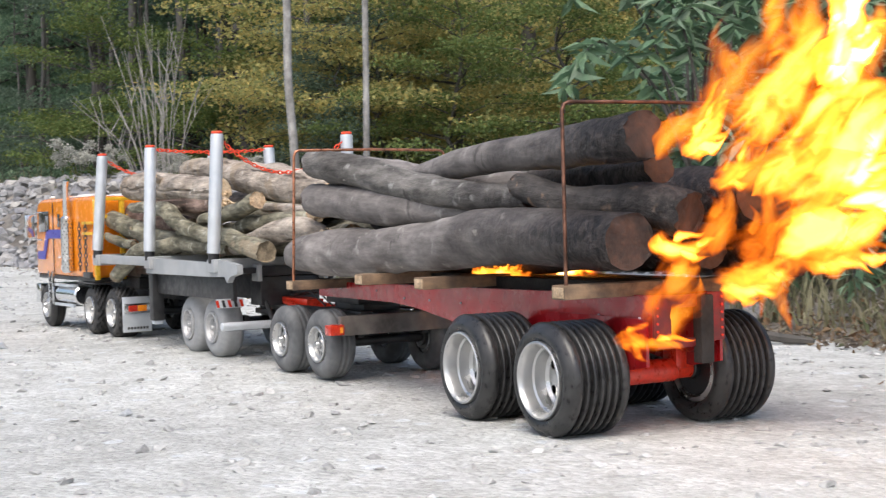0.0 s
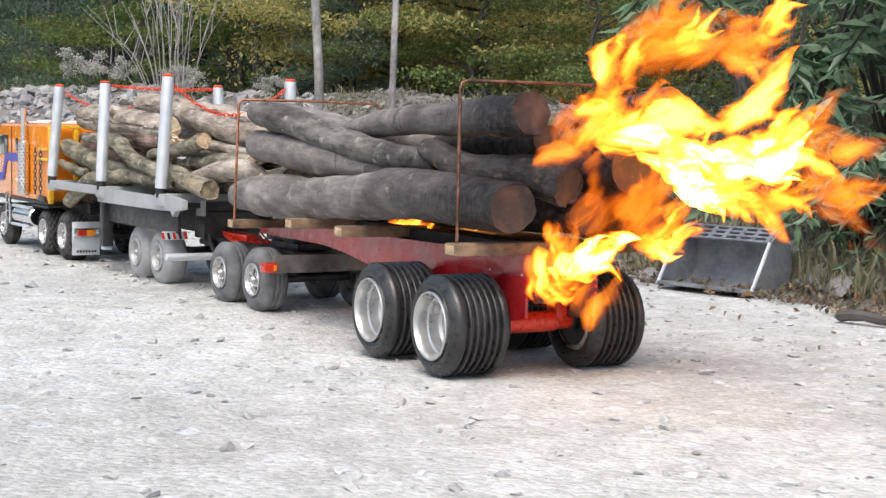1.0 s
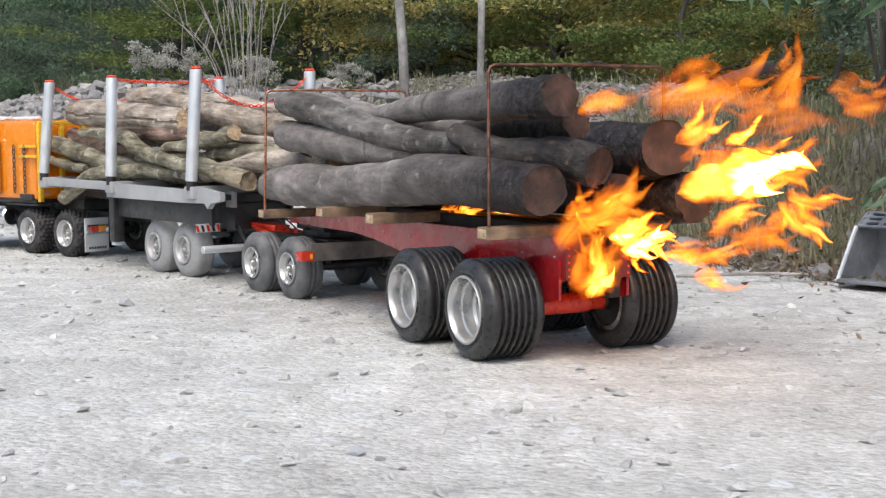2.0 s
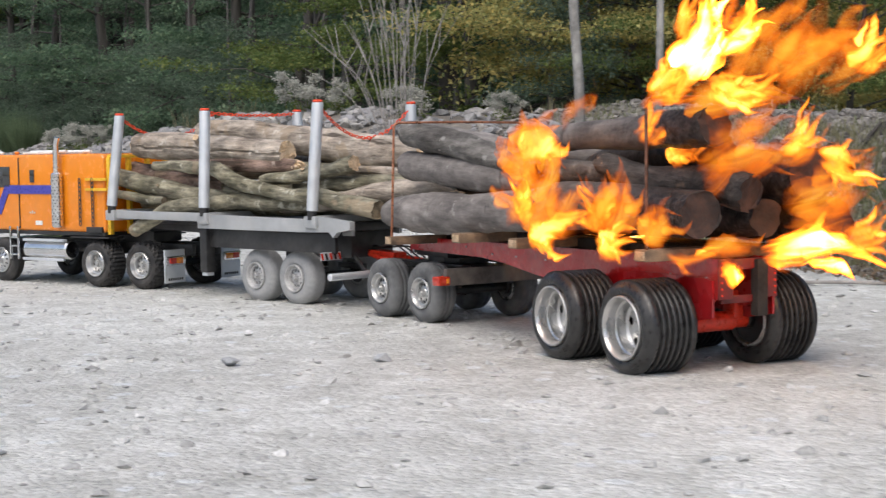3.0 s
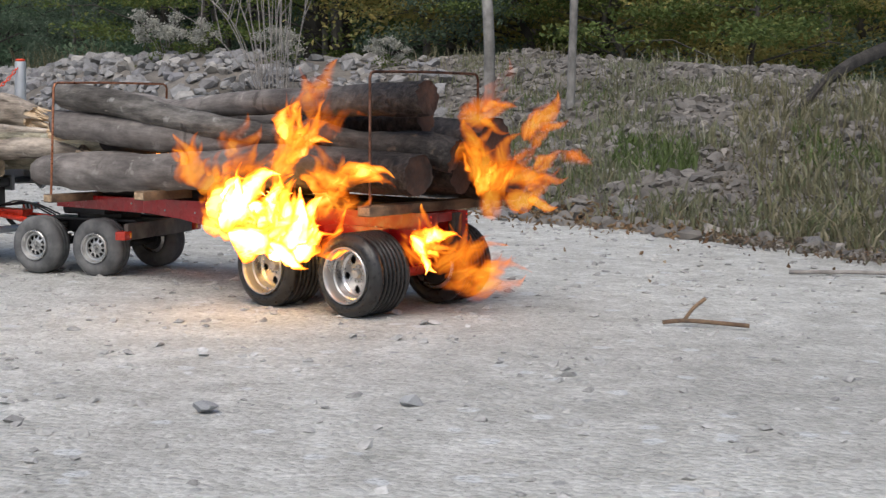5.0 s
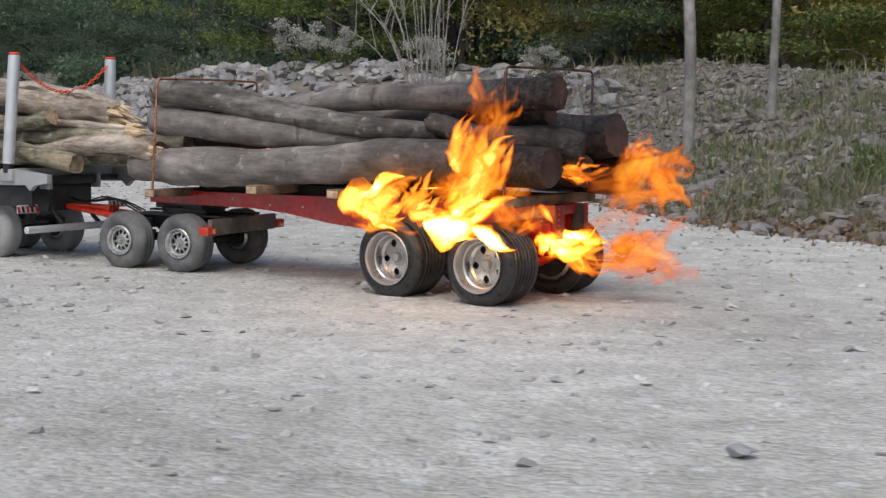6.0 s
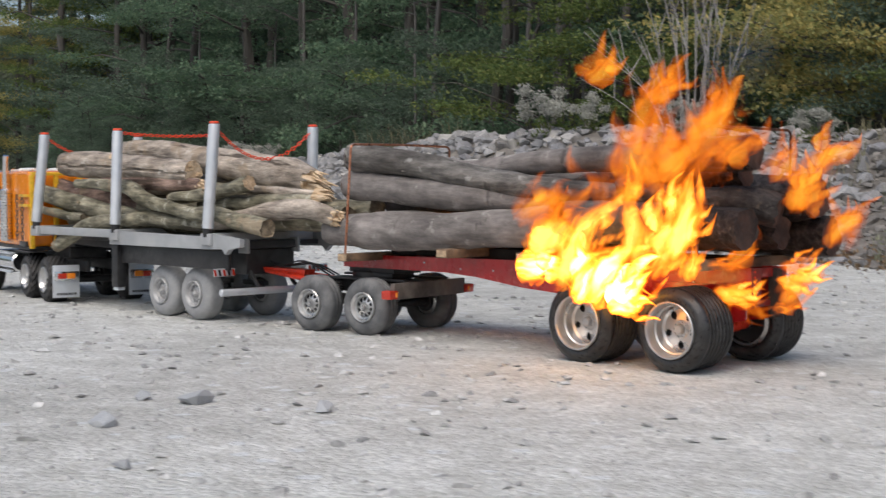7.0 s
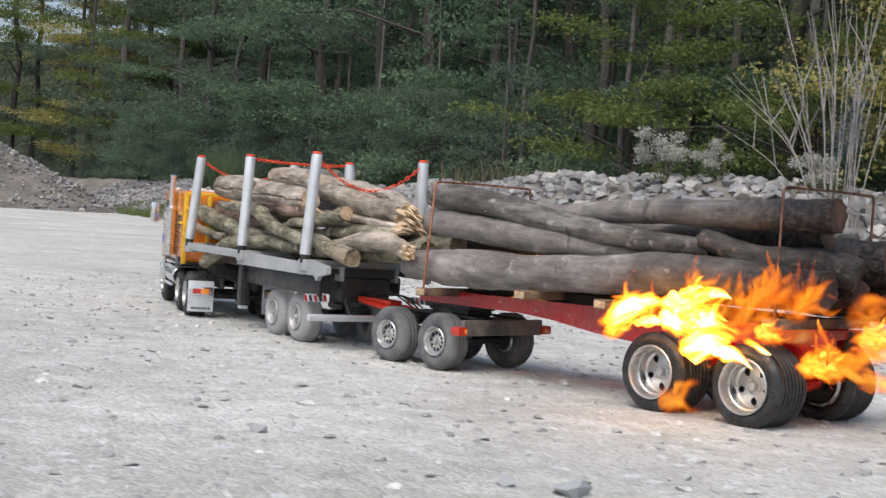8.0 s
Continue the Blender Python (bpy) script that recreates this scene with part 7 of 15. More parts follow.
    walk(FLAMES[3], [at(0,73,-45,159,180,90,180), at(0.5,73,-45,159,180,90,180), at(1,73,-45,159,180,90,180), at(1.2,73,-45,159,180,90,180), at(1.567,73,-45,159,180,90,180), at(1.933,73,-45,159,180,90,180), at(2.3,73,-45,159,180,90,180), at(2.5,73,-45,159,180,90,180), at(3,73,-45,159,180,90,180), at(3.167,50,12,154,-1,33,1), at(3.333,32,69,144,-2,-25,3), at(3.5,26,126,123,-22,-82,22), at(4,33,136,111,105,-76,-105), at(4.067,53,75,134,169,-26,-169), at(4.133,51,15,151,176,32,-176), at(4.2,73,-45,159,180,90,180), at(4.567,73,-45,159,180,90,180), at(4.7,81,15,138,180,30,-180), at(4.8,95,76,123,180,-30,-180), at(4.933,94,136,93,139,-89,-139), at(5.3,116,138,89,4,-83,-4), at(5.5,43,130,114,32,-85,-32), at(6,3,124,97,1,-83,-1), at(6.167,23,68,121,0,-25,0), at(6.333,47,11,141,0,32,0), at(6.5,73,-45,159,180,90,180), at(7,73,-45,159,180,90,180), at(7.5,73,-45,159,180,90,180), at(8,73,-45,159,180,90,180)])
    walk(FLAMES[4], [at(0,56,-50,159,180,88,180), at(0.5,56,-50,159,180,88,180), at(1,56,-50,159,180,88,180), at(1.2,56,-50,159,180,88,180), at(1.567,56,-50,159,180,88,180), at(1.933,56,-50,159,180,88,180), at(2.3,56,-50,159,180,88,180), at(2.5,56,-50,159,180,88,180), at(3,56,-50,159,180,88,180), at(3.5,-14,128,127,101,83,101), at(3.667,11,126,125,6,32,5), at(3.833,32,125,127,3,-26,1), at(4,61,123,121,11,-85,-11), at(4.067,49,65,144,1,-26,-1), at(4.133,53,8,151,0,33,0), at(4.2,56,-50,159,180,88,180), at(4.567,56,-50,159,180,88,180), at(4.933,56,-50,159,180,88,180), at(5.3,56,-50,159,180,88,180), at(5.5,56,-50,159,180,88,180), at(6,56,-50,159,180,88,180), at(6.5,56,-50,159,180,88,180), at(7,56,-50,159,180,88,180), at(7.5,56,-50,159,180,88,180), at(8,56,-50,159,180,88,180)])
    walk(FLAMES[5], [at(0,196,-45,160,0,88,0), at(0.5,196,-45,160,0,88,0), at(1,196,-45,160,0,88,0), at(1.2,196,-45,160,0,88,0), at(1.567,196,-45,160,0,88,0), at(1.933,196,-45,160,0,88,0), at(2.3,196,-45,160,0,88,0), at(2.5,196,-45,160,0,88,0), at(3,196,-45,160,0,88,0), at(3.167,132,12,149,2,29,-2), at(3.333,68,69,139,6,-30,-6), at(3.5,10,126,122,83,-83,-83), at(4,48,125,121,117,-65,-115), at(4.067,87,68,144,165,-19,-162), at(4.133,155,12,156,175,36,-173), at(4.2,196,-45,160,0,88,0), at(4.567,196,-45,160,0,88,0), at(4.933,196,-45,160,0,88,0), at(5.3,196,-45,160,0,88,0), at(5.5,196,-45,160,0,88,0), at(6,196,-45,160,0,88,0), at(6.5,196,-45,160,0,88,0), at(7,196,-45,160,0,88,0), at(7.5,196,-45,160,0,88,0), at(8,196,-45,160,0,88,0)])
    walk(FLAMES[6], [at(0,225,-51,156,180,88,180), at(0.5,225,-51,156,180,88,180), at(1,225,-51,156,180,88,180), at(1.2,225,-51,156,180,88,180), at(1.567,225,-51,156,180,88,180), at(1.933,225,-51,156,180,88,180), at(2.3,225,-51,156,180,88,180), at(2.5,225,-51,156,180,88,180), at(3,225,-51,156,180,88,180), at(3.5,225,-51,156,180,88,180), at(3.667,178,8,150,1,32,-1), at(3.833,128,66,147,3,-28,-3), at(4,88,125,135,63,-85,-63), at(4.067,125,66,150,3,-28,-3), at(4.133,184,8,154,1,32,-1), at(4.2,225,-51,156,180,88,180), at(4.567,225,-51,156,180,88,180), at(4.933,225,-51,156,180,88,180), at(5.3,225,-51,156,180,88,180), at(5.5,225,-51,156,180,88,180), at(6,225,-51,156,180,88,180), at(6.5,225,-51,156,180,88,180), at(7,225,-51,156,180,88,180), at(7.5,225,-51,156,180,88,180), at(8,225,-51,156,180,88,180)])
    walk(FLAMES[7], [at(0,41,-48,155,0,89,0), at(0.167,-39,-44,178,31,31,32), at(0.333,-115,-40,197,30,-26,34), at(0.5,-185,-36,210,9,-83,56), at(1,-157,2,237,-173,-79,-125), at(1.067,-100,-14,219,-153,-23,-146), at(1.133,-20,-31,187,-150,34,-148), at(1.2,41,-48,155,0,89,0), at(1.567,41,-48,155,0,89,0), at(1.933,41,-48,155,0,89,0), at(2.3,41,-48,155,0,89,0), at(2.5,41,-48,155,0,89,0), at(2.667,-28,-25,146,31,31,30), at(2.833,-104,-2,144,33,-28,29), at(3,-165,21,125,65,-85,-3), at(3.5,-5,139,132,47,-85,-47), at(4,47,134,110,-40,-70,42), at(4.067,36,73,134,-8,-19,10), at(4.133,38,13,145,-3,34,4), at(4.2,41,-48,155,0,89,0), at(4.567,41,-48,155,0,89,0), at(4.933,41,-48,155,0,89,0), at(5.3,41,-48,155,0,89,0), at(5.5,41,-48,155,0,89,0), at(6,41,-48,155,0,89,0), at(6.5,41,-48,155,0,89,0), at(6.733,45,41,118,-3,25,15), at(7,37,129,68,-22,-37,34), at(7.5,125,136,106,-15,-81,16), at(8,132,131,97,-29,-63,31)])
    walk(FLAMES[8], [at(0,329,-47,158,0,90,0), at(0.5,329,-47,158,0,90,0), at(1,329,-47,158,0,90,0), at(1.2,329,-47,158,0,90,0), at(1.567,329,-47,158,0,90,0), at(1.933,329,-47,158,0,90,0), at(2.3,329,-47,158,0,90,0), at(2.5,329,-47,158,0,90,0), at(3,329,-47,158,0,90,0), at(3.5,329,-47,158,0,90,0), at(3.667,243,11,145,0,32,0), at(3.833,155,68,131,0,-26,0), at(4,67,126,116,-2,-84,2), at(4.067,154,68,130,0,-26,0), at(4.133,249,11,151,0,32,0), at(4.2,329,-47,158,0,90,0), at(4.567,329,-47,158,0,90,0), at(4.933,329,-47,158,0,90,0), at(5.3,329,-47,158,0,90,0), at(5.5,329,-47,158,0,90,0), at(6,329,-47,158,0,90,0), at(6.5,329,-47,158,0,90,0), at(7,329,-47,158,0,90,0), at(7.5,329,-47,158,0,90,0), at(8,329,-47,158,0,90,0)])
    walk(FLAMES[9], [at(0,162,-49,161,180,90,180), at(0.5,162,-49,161,180,90,180), at(1,162,-49,161,180,90,180), at(1.2,162,-49,161,180,90,180), at(1.567,162,-49,161,180,90,180), at(1.933,162,-49,161,180,90,180), at(2.3,162,-49,161,180,90,180), at(2.5,162,-49,161,180,90,180), at(3,162,-49,161,180,90,180), at(3.167,118,11,155,1,31,-1), at(3.333,71,70,149,4,-28,-4), at(3.5,37,130,132,62,-85,-62), at(4,49,124,137,104,-79,-103), at(4.067,95,67,154,171,-28,-171), at(4.133,134,9,162,177,31,-177), at(4.2,162,-49,161,180,90,180), at(4.567,162,-49,161,180,90,180), at(4.7,164,10,151,-2,37,4), at(4.8,141,69,132,-7,-15,9), at(4.933,142,128,107,-31,-66,33), at(5.3,125,126,106,-32,-67,34), at(5.367,140,68,127,-7,-16,10), at(5.433,156,10,149,-2,37,4), at(5.5,162,-49,161,180,90,180), at(6,162,-49,161,180,90,180), at(6.5,162,-49,161,180,90,180), at(7,162,-49,161,180,90,180), at(7.5,162,-49,161,180,90,180), at(8,162,-49,161,180,90,180)])
    walk(FLAMES[10], [at(0,311,-49,158,180,88,180), at(0.5,311,-49,158,180,88,180), at(1,311,-49,158,180,88,180), at(1.2,311,-49,158,180,88,180), at(1.567,311,-49,158,180,88,180), at(1.933,311,-49,158,180,88,180), at(2.3,311,-49,158,180,88,180), at(2.5,311,-49,158,180,88,180), at(3,311,-49,158,180,88,180), at(3.5,311,-49,158,180,88,180), at(3.667,241,8,149,-2,35,3), at(3.833,156,65,124,-6,-21,7), at(4,74,122,103,-35,-76,36), at(4.2,92,125,108,-40,-67,42), at(4.567,97,125,114,-24,-52,24), at(4.933,119,133,98,-12,-56,11), at(5.3,113,134,95,-25,-75,26), at(5.5,105,131,110,-8,-82,8), at(5.667,182,71,135,-1,-24,1), at(5.833,235,11,149,0,34,0), at(6,311,-49,158,180,88,180), at(6.5,311,-49,158,180,88,180), at(7,311,-49,158,180,88,180), at(7.5,311,-49,158,180,88,180), at(8,311,-49,158,180,88,180)])
    walk(FLAMES[11], [at(0,276,-48,156,0,88,0), at(0.5,276,-48,156,0,88,0), at(1,276,-48,156,0,88,0), at(1.2,276,-48,156,0,88,0), at(1.567,276,-48,156,0,88,0), at(1.933,276,-48,156,0,88,0), at(2.3,276,-48,156,0,88,0), at(2.5,276,-48,156,0,88,0), at(3,276,-48,156,0,88,0), at(3.5,276,-48,156,0,88,0), at(3.667,203,9,149,177,33,-176), at(3.833,148,66,126,170,-26,-169), at(4,82,123,108,102,-77,-102), at(4.067,156,66,133,170,-26,-169), at(4.133,210,9,141,177,33,-176), at(4.2,276,-48,156,0,88,0), at(4.567,276,-48,156,0,88,0), at(4.933,276,-48,156,0,88,0), at(5.3,276,-48,156,0,88,0), at(5.5,276,-48,156,0,88,0), at(6,276,-48,156,0,88,0), at(6.5,276,-48,156,0,88,0), at(7,276,-48,156,0,88,0), at(7.5,276,-48,156,0,88,0), at(8,276,-48,156,0,88,0)])
    walk(FLAMES[12], [at(0,254,-44,154,180,87,180), at(0.5,254,-44,154,180,87,180), at(1,254,-44,154,180,87,180), at(1.2,254,-44,154,180,87,180), at(1.567,254,-44,154,180,87,180), at(1.933,254,-44,154,180,87,180), at(2.3,254,-44,154,180,87,180), at(2.5,254,-44,154,180,87,180), at(3,254,-44,154,180,87,180), at(3.5,254,-44,154,180,87,180), at(3.667,191,12,152,177,29,-177), at(3.833,131,68,147,172,-29,-172), at(4,84,124,128,98,-80,-98), at(4.067,136,68,142,172,-29,-172), at(4.133,188,12,155,177,29,-177), at(4.2,254,-44,154,180,87,180), at(4.567,254,-44,154,180,87,180), at(4.933,254,-44,154,180,87,180), at(5.3,254,-44,154,180,87,180), at(5.5,254,-44,154,180,87,180), at(6,254,-44,154,180,87,180), at(6.5,254,-44,154,180,87,180), at(7,254,-44,154,180,87,180), at(7.5,254,-44,154,180,87,180), at(8,254,-44,154,180,87,180)])
    walk(FLAMES[13], [at(0,47,-50,159,180,88,180), at(0.167,-36,-43,172,33,33,33), at(0.333,-111,-37,177,31,-25,34), at(0.5,-189,-31,185,17,-83,47), at(0.667,-107,-37,180,31,-25,34), at(0.833,-34,-43,170,33,33,33), at(1,47,-50,159,180,88,180), at(1.2,47,-50,159,180,88,180), at(1.567,47,-50,159,180,88,180), at(1.933,47,-50,159,180,88,180), at(2.3,47,-50,159,180,88,180), at(2.5,47,-50,159,180,88,180), at(3,47,-50,159,180,88,180), at(3.5,-20,122,126,102,84,102), at(3.667,5,123,132,4,35,9), at(3.833,43,124,134,-5,-21,9), at(4,67,125,132,-40,-75,41), at(4.067,58,67,143,-7,-21,8), at(4.133,58,9,155,-2,35,3), at(4.2,47,-50,159,180,88,180), at(4.567,47,-50,159,180,88,180), at(4.933,47,-50,159,180,88,180), at(5.3,47,-50,159,180,88,180), at(5.5,47,-50,159,180,88,180), at(6,47,-50,159,180,88,180), at(6.5,47,-50,159,180,88,180), at(7,47,-50,159,180,88,180), at(7.5,47,-50,159,180,88,180), at(8,47,-50,159,180,88,180)])
    walk(FLAMES[14], [at(0,134,-44,157,180,87,180), at(0.5,134,-44,157,180,87,180), at(1,134,-44,157,180,87,180), at(1.2,134,-44,157,180,87,180), at(1.567,134,-44,157,180,87,180), at(1.933,134,-44,157,180,87,180), at(2.3,134,-44,157,180,87,180), at(2.5,134,-44,157,180,87,180), at(3,134,-44,157,180,87,180), at(3.5,124,124,113,45,33,61), at(3.667,115,129,114,21,-4,29), at(3.833,109,134,111,17,-48,4), at(4,104,138,107,104,-76,-104), at(4.067,113,78,125,169,-27,-168), at(4.133,117,17,147,176,30,-176), at(4.2,134,-44,157,180,87,180), at(4.567,134,-44,157,180,87,180), at(4.7,125,12,151,-178,30,179), at(4.8,126,69,134,-176,-27,177), at(4.933,127,126,118,-139,-83,140), at(5.3,124,130,110,-22,-78,22), at(5.367,127,72,126,-3,-22,4), at(5.433,127,14,145,-1,35,1), at(5.5,134,-44,157,180,87,180), at(6,134,-44,157,180,87,180), at(6.5,134,-44,157,180,87,180), at(6.667,140,11,142,0,34,0), at(6.833,150,66,127,-1,-25,1), at(7,156,121,111,-7,-84,7), at(7.5,143,123,115,-17,-81,17), at(7.667,147,67,136,-2,-23,2), at(7.833,132,11,148,-1,35,1), at(8,134,-44,157,180,87,180)])
    walk(FLAMES[15], [at(0,301,-48,160,0,87,0), at(0.5,301,-48,160,0,87,0), at(0.667,127,-66,181,28,34,30), at(0.833,-49,-83,199,27,-20,33), at(1,-236,-101,206,14,-74,47), at(1.2,-218,-90,279,6,-44,53), at(1.567,-218,-91,279,6,-46,53), at(1.733,35,-69,226,23,20,35), at(1.933,301,-48,160,0,87,0), at(2.3,301,-48,160,0,87,0), at(2.5,301,-48,160,0,87,0), at(3,301,-48,160,0,87,0), at(3.5,301,-48,160,0,87,0), at(4,301,-48,160,0,87,0), at(4.2,301,-48,160,0,87,0), at(4.567,301,-48,160,0,87,0), at(4.733,151,41,126,-6,33,9), at(4.933,12,131,80,-20,-21,23), at(5.3,12,127,63,-27,-45,36), at(5.4,147,40,121,-4,19,13), at(5.5,301,-48,160,0,87,0), at(6,301,-48,160,0,87,0), at(6.5,301,-48,160,0,87,0), at(7,301,-48,160,0,87,0), at(7.5,301,-48,160,0,87,0), at(8,301,-48,160,0,87,0)])
    walk(FLAMES[16], [at(0,-215,-80,282,5,-23,48), at(0.267,-12,-63,229,19,32,34), at(0.5,174,-46,159,0,89,0), at(0.667,49,-48,184,-150,33,-148), at(0.833,-75,-51,208,-151,-26,-147), at(1,-193,-54,226,-174,-84,-125), at(1.067,-79,-51,212,-151,-26,-147), at(1.133,58,-48,188,-150,33,-148), at(1.2,174,-46,159,0,89,0), at(1.567,174,-46,159,0,89,0), at(1.933,174,-46,159,0,89,0), at(2.3,174,-46,159,0,89,0), at(2.5,174,-46,159,0,89,0), at(2.733,18,3,243,22,23,37), at(3,-144,51,321,5,-41,55), at(3.267,11,3,244,22,23,37), at(3.5,174,-46,159,0,89,0), at(4,174,-46,159,0,89,0), at(4.2,174,-46,159,0,89,0), at(4.567,174,-46,159,0,89,0), at(4.733,117,37,126,-2,37,19), at(4.933,44,119,77,-18,-13,35), at(5.3,38,125,77,-17,-22,40), at(5.4,110,39,122,1,32,22), at(5.5,174,-46,159,0,89,0), at(6,174,-46,159,0,89,0), at(6.5,174,-46,159,0,89,0), at(6.667,124,15,137,-2,39,5), at(6.833,61,76,102,-7,-11,10), at(7,1,136,70,-25,-59,29), at(7.5,-1,139,65,-20,-37,32), at(7.733,94,47,120,-2,25,14), at(8,174,-46,159,0,89,0)])
    walk(FLAMES[17], [at(0,316,-50,160,0,90,0), at(0.5,316,-50,160,0,90,0), at(1,316,-50,160,0,90,0), at(1.2,316,-50,160,0,90,0), at(1.567,316,-50,160,0,90,0), at(1.933,316,-50,160,0,90,0), at(2.3,316,-50,160,0,90,0), at(2.5,316,-50,160,0,90,0), at(3,316,-50,160,0,90,0), at(3.5,316,-50,160,0,90,0), at(4,316,-50,160,0,90,0), at(4.2,316,-50,160,0,90,0), at(4.567,316,-50,160,0,90,0), at(4.733,167,43,122,1,34,21), at(4.933,16,136,82,-17,-20,39), at(5.3,16,134,69,-17,-22,40), at(5.4,165,42,116,1,33,22), at(5.5,316,-50,160,0,90,0), at(6,316,-50,160,0,90,0), at(6.5,316,-50,160,0,90,0), at(7,316,-50,160,0,90,0), at(7.5,316,-50,160,0,90,0), at(8,316,-50,160,0,90,0)])
    walk(FLAMES[18], [at(0,-223,-73,202,11,-49,47), at(0.267,-2,-60,187,24,19,34), at(0.5,203,-46,158,0,89,0), at(0.667,58,-49,188,-151,37,-147), at(0.833,-66,-52,214,-155,-17,-144), at(1,-214,-55,230,-172,-69,-127), at(1.067,-77,-52,207,-155,-17,-144), at(1.133,63,-49,182,-151,37,-147), at(1.2,203,-46,158,0,89,0), at(1.567,203,-46,158,0,89,0), at(1.933,203,-46,158,0,89,0), at(2.3,203,-46,158,0,89,0), at(2.5,203,-46,158,0,89,0), at(3,203,-46,158,0,89,0), at(3.5,203,-46,158,0,89,0), at(4,203,-46,158,0,89,0), at(4.2,203,-46,158,0,89,0), at(4.567,203,-46,158,0,89,0), at(4.7,162,11,138,2,40,15), at(4.8,118,68,122,-7,-8,25), at(4.933,83,125,96,-35,-51,52), at(5.3,81,123,84,-26,-36,40), at(5.5,146,135,121,-25,-77,26), at(6,108,128,116,-29,-66,31), at(6.167,144,70,133,-7,-16,9), at(6.333,177,12,149,-2,37,4), at(6.5,203,-46,158,0,89,0), at(7,203,-46,158,0,89,0), at(7.267,113,38,124,-4,20,11), at(7.5,22,123,89,-24,-46,31), at(8,41,123,117,81,-86,-81)])
    walk(FLAMES[19], [at(0,-216,-69,289,7,-35,50), at(0.267,-23,-58,228,21,26,35), at(0.5,178,-47,160,0,88,0), at(0.667,54,-48,182,-149,33,-148), at(0.833,-68,-48,205,-151,-26,-147), at(1,-202,-49,217,-178,-84,-121), at(1.2,-199,-40,172,14,-69,47), at(1.567,-205,-42,175,30,-80,30), at(1.933,-228,-67,188,155,-84,-94), at(2.3,-214,-59,176,47,-86,15), at(2.367,-76,-55,178,31,-28,30), at(2.433,41,-51,171,30,30,30), at(2.5,178,-47,160,0,88,0), at(3,178,-47,160,0,88,0), at(3.5,178,-47,160,0,88,0), at(4,178,-47,160,0,88,0), at(4.2,178,-47,160,0,88,0), at(4.567,178,-47,160,0,88,0), at(4.733,111,37,118,-2,38,18), at(4.933,39,122,73,-18,-9,34), at(5.3,41,121,74,-20,-25,40), at(5.4,116,37,123,0,30,20), at(5.5,178,-47,160,0,88,0), at(6,178,-47,160,0,88,0), at(6.5,178,-47,160,0,88,0), at(7,178,-47,160,0,88,0), at(7.267,97,39,146,9,43,24), at(7.5,1,126,115,-1,-2,35), at(7.733,81,39,146,9,43,24), at(8,178,-47,160,0,88,0)])
    walk(FLAMES[20], [at(0,-227,-80,191,15,-73,46), at(0.167,-68,-70,185,27,-19,34), at(0.333,97,-60,173,29,35,32), at(0.5,267,-50,156,0,90,0), at(0.667,93,-69,185,29,34,31), at(0.833,-57,-88,200,28,-22,33), at(1,-227,-107,215,14,-78,47), at(1.2,-227,-91,271,7,-56,53), at(1.567,-234,-96,276,6,-49,55), at(1.733,9,-73,223,24,20,37), at(1.933,267,-50,156,0,90,0), at(2.3,267,-50,156,0,90,0), at(2.5,267,-50,156,0,90,0), at(3,267,-50,156,0,90,0), at(3.5,267,-50,156,0,90,0), at(4,267,-50,156,0,90,0), at(4.2,267,-50,156,0,90,0), at(4.567,267,-50,156,0,90,0), at(4.733,153,39,128,-2,22,18), at(4.933,51,128,89,-27,-41,43), at(5.3,47,130,80,-24,-34,39), at(5.5,150,126,111,43,-85,-43), at(6,106,126,107,3,-84,-3), at(6.167,152,67,131,0,-26,0), at(6.333,218,9,145,0,32,0), at(6.5,267,-50,156,0,90,0), at(7,267,-50,156,0,90,0), at(7.267,134,37,149,0,31,17), at(7.5,-17,125,124,-16,-25,33), at(7.733,123,37,142,0,31,17), at(8,267,-50,156,0,90,0)])
    walk(FLAMES[21], [at(0,214,-50,162,180,90,180), at(0.5,214,-50,162,180,90,180), at(0.667,58,-67,190,29,37,32), at(0.833,-85,-85,207,26,-16,35), at(1,-225,-102,219,11,-69,49), at(1.2,-222,-103,270,7,-52,53), at(1.567,-210,-103,278,5,-20,57), at(1.733,6,-76,224,22,34,40), at(1.933,214,-50,162,180,90,180), at(2.3,214,-50,162,180,90,180), at(2.5,214,-50,162,180,90,180), at(3,214,-50,162,180,90,180), at(3.5,214,-50,162,180,90,180), at(4,214,-50,162,180,90,180), at(4.2,214,-50,162,180,90,180), at(4.567,214,-50,162,180,90,180), at(4.733,133,35,126,-4,25,15), at(4.933,53,121,89,-26,-37,36), at(5.3,48,123,88,-27,-41,38), at(5.5,163,121,110,-31,-68,33), at(6,-113,51,79,160,-78,-124), at(6.167,-5,17,108,-168,-23,-156), at(6.333,112,-16,141,-164,33,-160), at(6.5,214,-50,162,180,90,180), at(7,214,-50,162,180,90,180), at(7.267,108,43,138,-1,28,16), at(7.5,4,136,113,-19,-32,33), at(8,39,137,136,-4,-85,4)])
